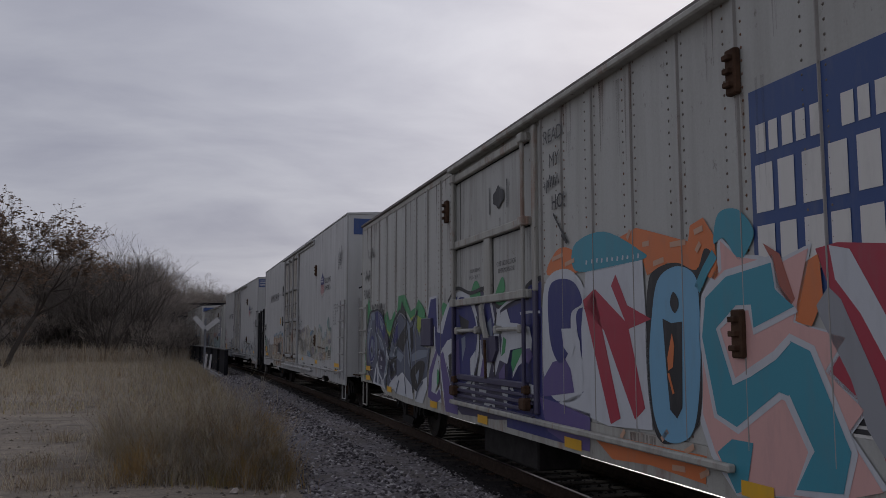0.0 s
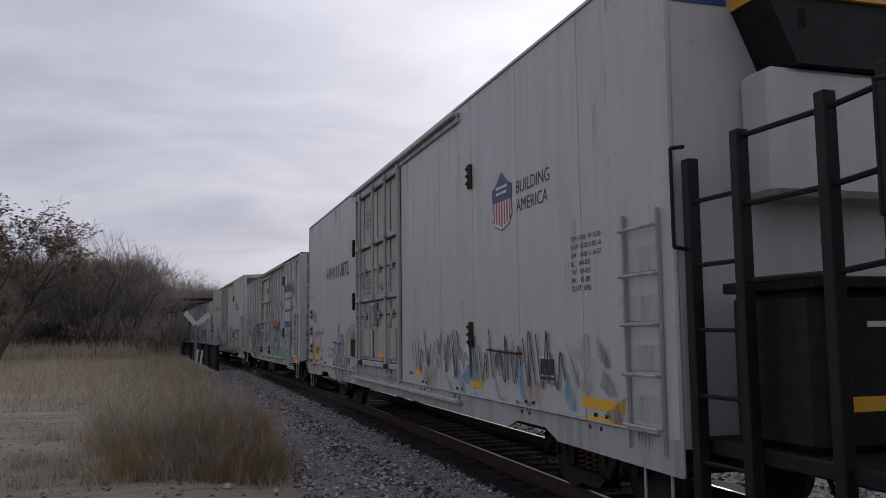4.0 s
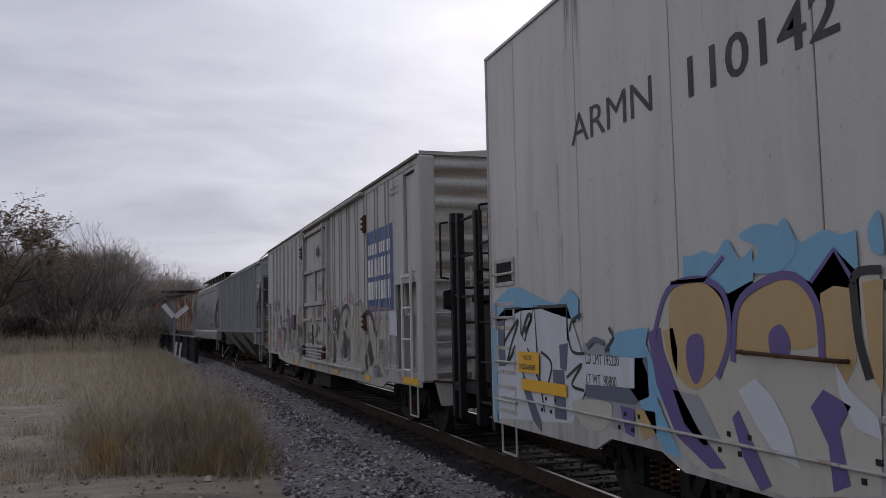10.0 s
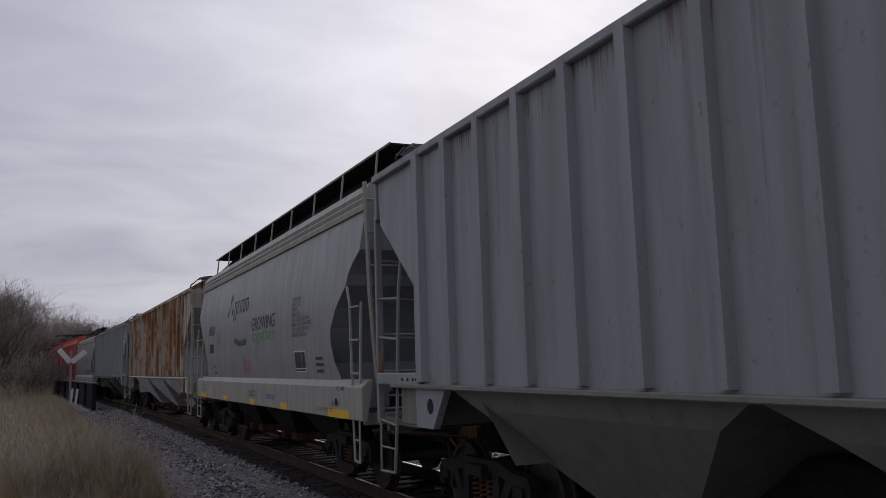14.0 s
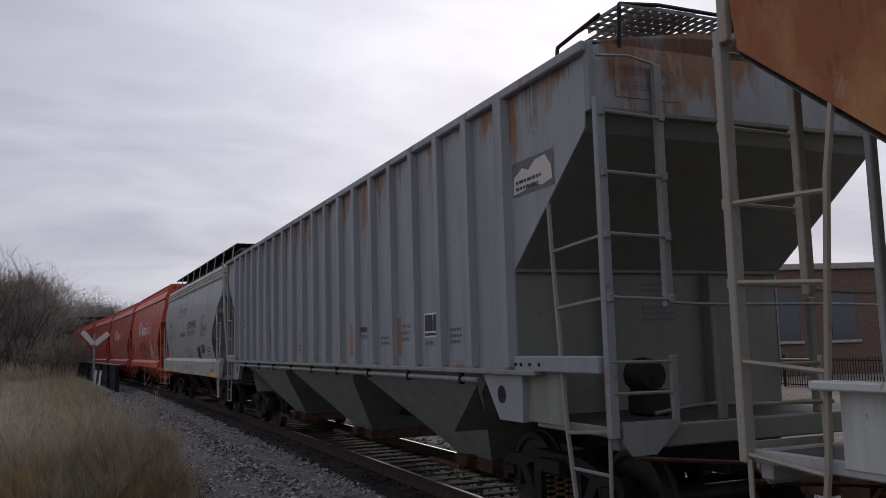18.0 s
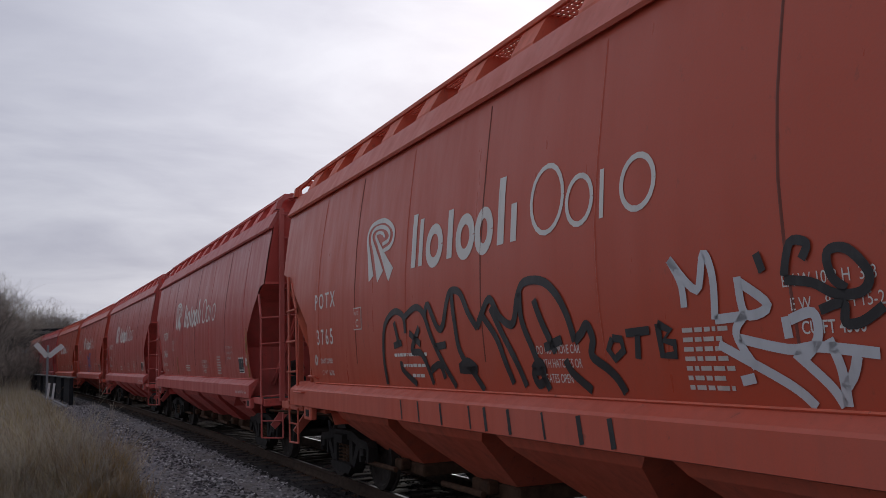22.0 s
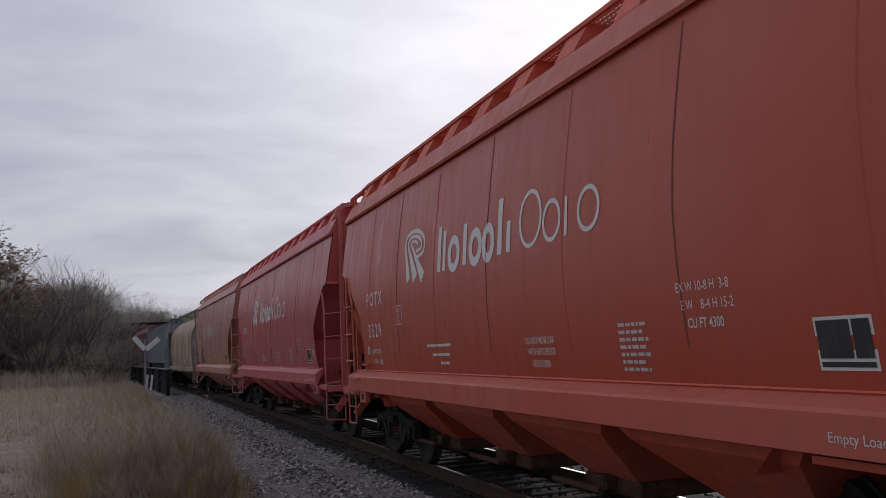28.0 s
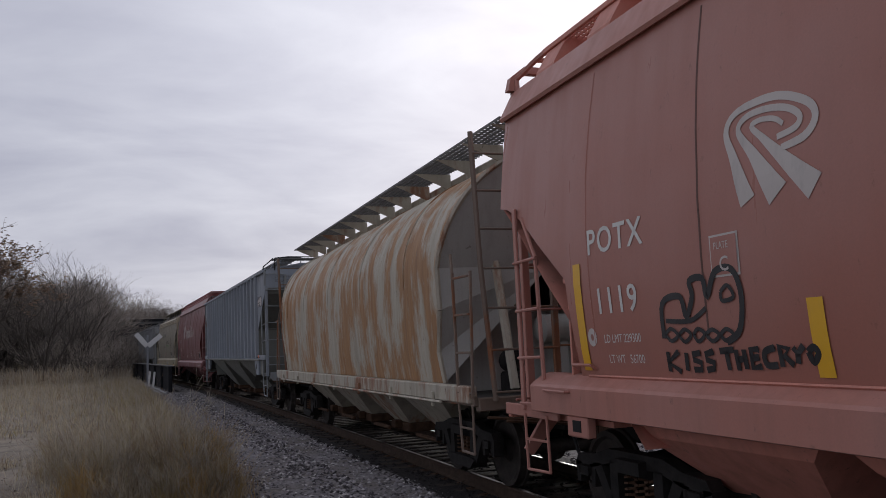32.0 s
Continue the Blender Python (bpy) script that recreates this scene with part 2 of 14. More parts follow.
SPRAY = {k: decal("spray_" + k, c, 9.0 + i, 0.4, 0.5) for i, (k, c) in enumerate((
    ("black", (0.016, 0.016, 0.018)), ("white", (0.50, 0.52, 0.55)), ("navy", (0.024, 0.028, 0.15)), ("violet", (0.105, 0.075, 0.22)),
    ("teal", (0.045, 0.26, 0.34)), ("rose", (0.62, 0.36, 0.33)), ("crimson", (0.36, 0.03, 0.055)), ("orange", (0.60, 0.17, 0.05)),
    ("green", (0.05, 0.26, 0.10)), ("lime", (0.30, 0.38, 0.05)), ("slate", (0.088, 0.105, 0.15)), ("mint", (0.20, 0.33, 0.34)),
    ("sky", (0.16, 0.36, 0.52)), ("sand", (0.42, 0.34, 0.26)), ("tan", (0.42, 0.29, 0.13)), ("brick", (0.33, 0.095, 0.065)),
    ("pink", (0.50, 0.30, 0.31)), ("peach", (0.50, 0.30, 0.20)), ("grey", (0.27, 0.28, 0.30)), ("blue", (0.04, 0.14, 0.42)), ("rust", (0.42, 0.20, 0.11)), ("cream", (0.43, 0.41, 0.35)), ("lilac", (0.34, 0.32, 0.36)), ("dusk", (0.19, 0.225, 0.28)), ("plum", (0.045, 0.040, 0.085)), ("ice", (0.32, 0.40, 0.43)), ("sage", (0.185, 0.265, 0.25))))}



def stain(name, col, most, seed):
    """Thin see-through run of rust, grime or painted rib shade."""
    m, nt, b = nodes_of(name)
    n = noise_node(nt, coords(nt, seed, (1, 1, 0.2)), 9.0, 5, 0.65)
    nt.links.new(ramp_node(nt, n, 0.3, 0.7, 0.0, most), b.inputs["Alpha"])
    b.inputs["Base Color"].default_value = (*col, 1)
    b.inputs["Roughness"].default_value = 0.8
    return m


STAIN_RUST = stain("rust_stain", (0.13, 0.055, 0.025), 0.62, 1)
STAIN_GRIME = stain("grime_stain", (0.10, 0.09, 0.08), 0.32, 2)
STAIN_OCHRE = stain("ochre_stain", (0.38, 0.20, 0.055), 0.95, 3)
WORN_ORANGE = stain("worn_orange", (0.46, 0.17, 0.03), 0.85, 5)
WORN_OLIVE = stain("worn_olive", (0.30, 0.16, 0.02), 0.95, 6)
# dark coat for rusty edges and for the shade painted beside ribs
RUST_SHADE = stain("rust_shade_stain", (0.025, 0.022, 0.02), 0.8, 4)


def banded(name, col, seed):
    """Corrugated end: rust lies in bands along the corrugations."""
    m, nt, b = nodes_of(name)
    v = coords(nt, seed, (0.22, 1, 4.2))
    band, fine = noise_node(nt, v, 1.3, 6, 0.62), noise_node(nt, coords(nt, seed), 30.0, 4)
    tone = mix_node(nt, noise_node(nt, v, 5.0, 5), (0.12, 0.075, 0.048), (0.29, 0.205, 0.14))
    c = mix_node(nt, ramp_node(nt, band, 0.44, 0.60, 0, 0.75), col, tone)
    c = mix_node(nt, ramp_node(nt, fine, 0.4, 0.75, 0, 0.35), c, (0.07, 0.05, 0.04))
    nt.links.new(c, b.inputs["Base Color"])
    b.inputs["Roughness"].default_value = 0.7
    bump_node(nt, b, fine, 0.2, 0.005)
    return m


SOFT = {k: stain("faded_" + k, c, 0.8, 6 + i) for i, (k, c) in enumerate((("cream", (0.47, 0.43, 0.34)), ("mint", (0.12, 0.30, 0.30)), ("lilac", (0.28, 0.25, 0.31)), ("sky", (0.14, 0.30, 0.44)), ("grey", (0.27, 0.28, 0.30)), ("sand", (0.42, 0.34, 0.26)), ("dusk", (0.20, 0.24, 0.29)), ("peach", (0.50, 0.30, 0.20)), ("pink", (0.50, 0.30, 0.31)), ("brick", (0.28, 0.085, 0.06)), ("slate", (0.10, 0.12, 0.16)), ("rust", (0.40, 0.19, 0.10)), ("wash", (0.42, 0.35, 0.27))))}
# ---- building blocks ----
class Form:
    """Collects vertices and faces of one mesh."""

    def __init__(self):
        self.v, self.f = [], []

    def add(self, verts, faces):
        n = len(self.v)
        self.v.extend(verts)
        self.f.extend([tuple(i + n for i in f) for f in faces])
        return self

    def box(self, x0, x1, y0, y1, z0, z1):
        return self.add([(x, y, z) for x in (x0, x1) for y in (y0, y1) for z in (z0, z1)],
                        [(0, 1, 3, 2), (4, 6, 7, 5), (0, 4, 5, 1), (2, 3, 7, 6), (0, 2, 6, 4), (1, 5, 7, 3)])

    def soft(self, x0, x1, y0, y1, z0, z1, c=0.008):
        """A box with bevelled edges."""
        X, Y, Z = (x0, x1), (y0, y1), (z0, z1)
        s = (1, -1)
        vs, ix = [], {}
        for i in (0, 1):
            for j in (0, 1):
                for k in (0, 1):
                    for a in (0, 1, 2):
                        p = [X[i] + s[i] * c, Y[j] + s[j] * c, Z[k] + s[k] * c]
                        p[a] = (X[i], Y[j], Z[k])[a]
                        ix[i, j, k, a] = len(vs)
                        vs.append(tuple(p))
        fs = []
        for i in (0, 1):
            q = [ix[i, j, k, 0] for j, k in ((0, 0), (1, 0), (1, 1), (0, 1))]
            fs.append(tuple(q if i else q[::-1]))
            q = [ix[j, i, k, 1] for j, k in ((0, 0), (0, 1), (1, 1), (1, 0))]
            fs.append(tuple(q if i else q[::-1]))
            q = [ix[j, k, i, 2] for j, k in ((0, 0), (1, 0), (1, 1), (0, 1))]
            fs.append(tuple(q if i else q[::-1]))
        for i in (0, 1):
            for j in (0, 1):
                fs.append((ix[i, j, 0, 0], ix[i, j, 1, 0], ix[i, j, 1, 1], ix[i, j, 0, 1]))
                fs.append((ix[i, 0, j, 0], ix[i, 1, j, 0], ix[i, 1, j, 2], ix[i, 0, j, 2]))
                fs.append((ix[0, i, j, 1], ix[1, i, j, 1], ix[1, i, j, 2], ix[0, i, j, 2]))
                for k in (0, 1):
                    fs.append((ix[i, j, k, 0], ix[i, j, k, 1], ix[i, j, k, 2]))
        return self.add(vs, fs)

    def tube(self, p, q, r, n=6, r2=None, caps=True):
        p, q = Vector(p), Vector(q)
        d = (q - p)
        if d.length < 1e-6:
            return self
        d.normalize()
        a = d.orthogonal().normalized()
        b = d.cross(a)
        r2 = r if r2 is None else r2
        ring = [(math.cos(2 * math.pi * i / n), math.sin(2 * math.pi * i / n)) for i in range(n)]
        vs = [tuple(p + (a * c + b * s) * r) for c, s in ring] + [tuple(q + (a * c + b * s) * r2) for c, s in ring]
        fs = [(i, (i + 1) % n, n + (i + 1) % n, n + i) for i in range(n)]
        if caps:
            fs += [tuple(range(n))[::-1], tuple(range(n, 2 * n))]
        return self.add(vs, fs)

    def pipe(self, pts, r, n=6):
        for p, q in zip(pts, pts[1:]):
            self.tube(p, q, r, n)
        return self

    def prism(self, pts, axis, a, b):
        """A polygon, given across the axis, drawn out from a to b along it."""
        def at(u, w, t):
            return {"x": (t, u, w), "y": (u, t, w), "z": (u, w, t)}[axis]
        n = len(pts)
        vs = [at(u, w, a) for u, w in pts] + [at(u, w, b) for u, w in pts]
        fs = [(i, (i + 1) % n, n + (i + 1) % n, n + i) for i in range(n)] + [tuple(range(n))[::-1], tuple(range(n, 2 * n))]
        return self.add(vs, fs)

    def grid(self, rows, closed=False):
        n, m = len(rows), len(rows[0])
        fs = []
        for i in range(n - 1):
            for j in range(m if closed else m - 1):
                k = (j + 1) % m
                fs.append((i * m + j, i * m + k, (i + 1) * m + k, (i + 1) * m + j))
        return self.add([tuple(p) for r in rows for p in r], fs)

    def lathe(self, prof, axis, at=(0, 0, 0), n=20):
        """prof: (along the axis, radius), turned round the axis through at."""
        rows = []
        for t, r in prof:
            row = []
            for i in range(n):
                c, s = r * math.cos(2 * math.pi * i / n), r * math.sin(2 * math.pi * i / n)
                p = {"x": (t, c, s), "y": (c, t, s), "z": (c, s, t)}[axis]
                row.append((p[0] + at[0], p[1] + at[1], p[2] + at[2]))
            rows.append(row)
        return self.grid(rows, True)

    def mesh(self, name, smooth=False):
        me = bpy.data.meshes.new(name)
        me.from_pydata(self.v, [], self.f)
        bm = bmesh.new()
        bm.from_mesh(me)
        bmesh.ops.recalc_face_normals(bm, faces=bm.faces)
        bm.to_mesh(me)
        bm.free()
        if smooth:
            me.polygons.foreach_set("use_smooth", [True] * len(me.polygons))
            me.set_sharp_from_angle(angle=radians(35))
        return me


def part(name, form, material, parent, label="", smooth=False, kind=""):
    me = form.mesh(name, smooth) if isinstance(form, Form) else form
    if material and not me.materials:
        me.materials.append(material)
    ob = new(name, me)
    ob.parent = parent
    return tagged(ob, label, kind=kind)


def thing(name, label, category, group="", kind=""):
    return tagged(new(name), label, category, group, kind)


def text_mesh(text, size, squeeze=1.0, spacing=1.0, bold=0.012):
    cu = bpy.data.curves.new("lettering", "FONT")
    cu.body, cu.size, cu.space_character = text, size, spacing
    cu.resolution_u = 3
    cu.offset = 0.0 if set(text) & set("MWANVKRYeaw") else size * bold
    ob = bpy.data.objects.new("lettering", cu)
    me = bpy.data.meshes.new_from_object(ob)
    bpy.data.objects.remove(ob)
    me.transform(Matrix.Diagonal((squeeze, 1, 1, 1)))
    return me


class Flat:
    """Paint laid on the near side of a car: points are (distance from the leading end, height); reach(z) gives the side's half-width."""

    def __init__(self, length, reach, lift=0.004):
        self.L, self.reach, self.lift = length, reach, lift
        self.form, self.n = Form(), 0

    def at(self, s, z, up=0.0):
        return (-(self.reach(z) + self.lift + up), s - self.L / 2, z)

    def rect(self, s0, s1, z0, z1, up=0.0, steps=1):
        rows = []
        for i in range(steps + 1):
            z = z0 + (z1 - z0) * i / steps
            rows.append([self.at(s0, z, up), self.at(s1, z, up)])
        self.form.grid(rows)
        self.n += 1
        return self

    def poly(self, pts, up=0.0):
        self.form.add([self.at(s, z, up) for s, z in pts], [tuple(range(len(pts)))])
        self.n += 1
        return self

    def stroke(self, pts, w, up=0.0, curve=True, fine=5, taper=0.0):
        if curve and len(pts) > 2:
            pts = spline(pts, fine)
        n = len(pts)
        rows = []
        for i, (s, z) in enumerate(pts):
            a, b = pts[max(i - 1, 0)], pts[min(i + 1, n - 1)]
            dx, dz = b[0] - a[0], b[1] - a[1]
            d = math.hypot(dx, dz) or 1.0
            h = w / 2 * (1 - taper * abs(2 * i / max(n - 1, 1) - 1))
            rows.append([self.at(s - dz / d * h, z + dx / d * h, up), self.at(s + dz / d * h, z - dx / d * h, up)])
        self.form.grid(rows)
        self.n += 1
        return self

    def band(self, rows, up=0.0, fine=5):
        """A stripe of changing width: (where, height, width) each."""
        q = spline(rows, fine)
        n = len(q)
        out = []
        for i, (s, z, w) in enumerate(q):
            a, b = q[max(i - 1, 0)], q[min(i + 1, n - 1)]
            dx, dz = b[0] - a[0], b[1] - a[1]
            d = math.hypot(dx, dz) or 1.0
            out.append([self.at(s - dz / d * w / 2, z + dx / d * w / 2, up), self.at(s + dz / d * w / 2, z - dx / d * w / 2, up)])
        self.form.grid(out)
        self.n += 1
        return self

    def ring(self, s, z, rs, rz, w, a0=0, a1=360, up=0.0):
        """Part of an oval band; angles run from the leading side over the top."""
        pts = [(s - rs * math.cos(radians(a0 + (a1 - a0) * k / 20)), z + rz * math.sin(radians(a0 + (a1 - a0) * k / 20))) for k in range(21)]
        return self.stroke(pts, w, up, curve=False)

    def blob(self, pts, up=0.0, fine=5):
        return self.poly(spline(pts + pts[:1], fine, True)[:-1], up)

    def text(self, body, s, z, size, squeeze=1.0, spacing=1.0, up=0.0):
        me = text_mesh(body, size, squeeze, spacing)
        cuts = [i * 0.12 for i in range(int(size / 0.12) + 1)] if self.reach(z) != self.reach(z + size) else []
        bm = bmesh.new()
        bm.from_mesh(me)
        for c in cuts[1:]:
            bmesh.ops.bisect_plane(bm, geom=bm.verts[:] + bm.edges[:] + bm.faces[:], plane_co=(0, c, 0), plane_no=(0, 1, 0))
        bm.verts.index_update()
        self.form.add([self.at(s - v.co.x, z + v.co.y, up) for v in bm.verts], [tuple(v.index for v in f.verts) for f in bm.faces])
        bm.free()
        bpy.data.meshes.remove(me)
        self.n += len(body)
        return self

    def fit(self, body, s0, s1, z, size, up=0.0):
        """Text spread from s0 to s1."""
        me = text_mesh(body, size)
        wide = max(v.co.x for v in me.vertices) - min(v.co.x for v in me.vertices)
        bpy.data.meshes.remove(me)
        return self.text(body, s0, z, size, (s0 - s1) / wide, up=up)

    def boxed(self, s0, s1, z0, z1, w=0.012, up=0.0):
        """A thin painted frame."""
        for a, b, c, d in ((s0, s1, z0, z0 + w), (s0, s1, z1 - w, z1), (s0, s0 - w, z0, z1), (s1 + w, s1, z0, z1)):
            self.rect(a, b, c, d, up)
        return self

    def bars(self, s, z, width, height, n, up=0.0, seed=0):
        """Lines of small print that cannot be read."""
        rnd = random.Random(seed)
        step = height / n
        for i in range(n):
            w = width * rnd.uniform(0.7, 1.0)
            a = 0.0
            while a < w - 0.02:
                d = min(rnd.uniform(0.03, 0.11), w - a)
                self.rect(s - a, s - a - d, z - i * step - step * 0.48, z - i * step, up)
                a += d + 0.018
        return self

    def put(self, name, material, parent, label=""):
        return part(name, self.form, material, parent, label, kind="stuff" if self.n > 1 else "")


def spline(pts, fine=5, loop=False):
    out, n = [], len(pts)
    for i in range(n - 1):
        p1, p2 = pts[i], pts[i + 1]
        p0 = pts[i - 1] if i else (pts[-2] if loop else p1)
        p3 = pts[i + 2] if i + 2 < n else (pts[1] if loop else p2)
        for j in range(fine):
            t = j / fine
            out.append(tuple(0.5 * (2 * b + (c - a) * t + (2 * a - 5 * b + 4 * c - d) * t * t + (3 * b - a - 3 * c + d) * t ** 3)
                             for a, b, c, d in zip(p0, p1, p2, p3)))
    out.append(tuple(pts[-1]))
    return out

# ---- ground, track ----
def smooth(a, b, x):
    t = min(1.0, max(0.0, (x - a) / (b - a)))
    return t * t * (3 - 2 * t)


def ground_z(x, y):
    """Trodden dirt by the camera, a ditch of ballast along the track, a rough field."""
    d = x - track_x(y)
    z = -0.06 + 0.05 * noise.noise((x * 0.25, y * 0.25, 0)) + 0.02 * noise.noise((x * 1.3, y * 1.3, 5))
    z += 0.35 * smooth(-14, -40, x) * noise.noise((x * 0.05, y * 0.05, 2))
    bed = smooth(5.2, 2.4, abs(d))
    return z * (1 - bed) + bed * -0.26


def make_ground():
    m, nt, b = nodes_of("dry_ground")
    v = coords(nt)
    big, mid, fine = noise_node(nt, v, 0.16, 6, 0.6), noise_node(nt, v, 1.7, 6, 0.62), noise_node(nt, v, 28.0, 4, 0.7)
    ruts = noise_node(nt, coords(nt, 1.0, (0.35, 2.6, 1)), 0.9, 6, 0.6, 0.4)
    c = mix_node(nt, ramp_node(nt, big, 0.38, 0.62), (0.155, 0.128, 0.102), (0.27, 0.225, 0.175))
    c = mix_node(nt, ramp_node(nt, ruts, 0.48, 0.66, 0, 0.75), c, (0.075, 0.062, 0.05))
    c = mix_node(nt, ramp_node(nt, mid, 0.5, 0.75, 0, 0.6), c, (0.35, 0.30, 0.235))
    c = mix_node(nt, ramp_node(nt, fine, 0.45, 0.75, 0, 0.5), c, (0.06, 0.05, 0.042))
    nt.links.new(c, b.inputs["Base Color"])
    b.inputs["Roughness"].default_value = 0.95
    bump_node(nt, b, fine, 0.6, 0.02)
    xs = [-2500, -900, -350, -160, -90] + [-60 + 2.0 * i for i in range(20)] + [-20 + 0.5 * i for i in range(81)] + [21 + 2.0 * i for i in range(20)] + [70, 100, 160, 350, 900, 2500]
    ys = [-2500, -900, -350, -120, -50, -20] + [-8 + 0.5 * i for i in range(100)] + [42 + 2.0 * i for i in range(50)] + [150, 190, 260, 400, 900, 2500]
    f = Form()
    f.grid([[(x, y, ground_z(x, y)) for x in xs] for y in ys])
    ob = tagged(new("ground", f.mesh("ground", True)), "trodden dry dirt with ruts and patchy dead grass", "ground", kind="structure")
    ob.data.materials.append(m)


def make_ballast():
    m, nt, b = nodes_of("ballast_bed")
    v = coords(nt)
    vor = nt.nodes.new("ShaderNodeTexVoronoi")
    vor.inputs["Scale"].default_value = 17.0
    nt.links.new(v, vor.inputs["Vector"])
    big = noise_node(nt, v, 0.8, 5)
    c = mix_node(nt, vor.outputs["Color"], (0.06, 0.056, 0.059), (0.27, 0.25, 0.258))
    c = mix_node(nt, ramp_node(nt, big, 0.38, 0.62, 0, 0.8), c, (0.12, 0.10, 0.088))
    nt.links.new(c, b.inputs["Base Color"])
    b.inputs["Roughness"].default_value = 0.9
    bump_node(nt, b, vor.outputs["Distance"], 1.0, 0.03)
    f = Form()
    prof = [(-3.9, -0.16), (-3.3, -0.13), (-2.6, -0.15), (-1.75, -0.17), (-0.9, -0.20), (0, -0.21), (0.9, -0.20), (1.75, -0.17), (2.6, -0.16), (4.2, -0.14), (5.6, -0.10)]
    ys = [-300, -100, -40, -12] + [-10 + 0.6 * i for i in range(120)] + [64 + 3.0 * i for i in range(45)] + [220, 300]
    rows = []
    for y in ys:
        rows.append([(track_x(y) + d + 0.12 * noise.noise((y * 0.7, d, 0)) * (abs(d) > 3.6), y, z + 0.025 * noise.noise((d * 2.2, y * 2.2, 3))) for d, z in prof])
    f.grid(rows)
    ob = tagged(new("ballast", f.mesh("ballast", True)), "grey crushed stone ballast bed under the track", "ballast", kind="structure")
    ob.data.materials.append(m)
    return ob


STONE = [plain("ballast_stone_" + n, c, 0.85, 0, 0.45, 6.0, 0.4) for n, c in (("grey", (0.23, 0.215, 0.225)), ("dark", (0.075, 0.068, 0.072)), ("pale", (0.42, 0.40, 0.395)))]


def stone_cloud(count, seed, y0, y1, d0, d1, size, zf):
    """Many loose stones, cut as rough six-cornered lumps."""
    rnd = random.Random(seed)
    f = Form()
    for i in range(count):
        y = y0 + (y1 - y0) * rnd.random() ** 1.7
        d = rnd.uniform(d0, d1)
        r = size * rnd.uniform(0.55, 1.35)
        x = track_x(y) + d
        z = zf(d, y) + r * 0.25
        a = rnd.uniform(0, 6.28)
        pts = [(rnd.uniform(0.7, 1.2) * r * math.cos(a + k * 1.5708), rnd.uniform(0.7, 1.2) * r * math.sin(a + k * 1.5708), rnd.uniform(-0.25, 0.25) * r) for k in range(4)]
        pts += [(rnd.uniform(-0.3, 0.3) * r, rnd.uniform(-0.3, 0.3) * r, r * rnd.uniform(0.5, 0.8)), (0, 0, -0.7 * r)]
        f.add([(x + p[0], y + p[1], z + p[2]) for p in pts],
              [(0, 1, 4), (1, 2, 4), (2, 3, 4), (3, 0, 4), (1, 0, 5), (2, 1, 5), (3, 2, 5), (0, 3, 5)])
    return f


def bed_z(d, y):
    ad = abs(d)
    return -0.15 if ad > 2.2 else -0.18 - 0.03 * (1 - ad / 2.2)


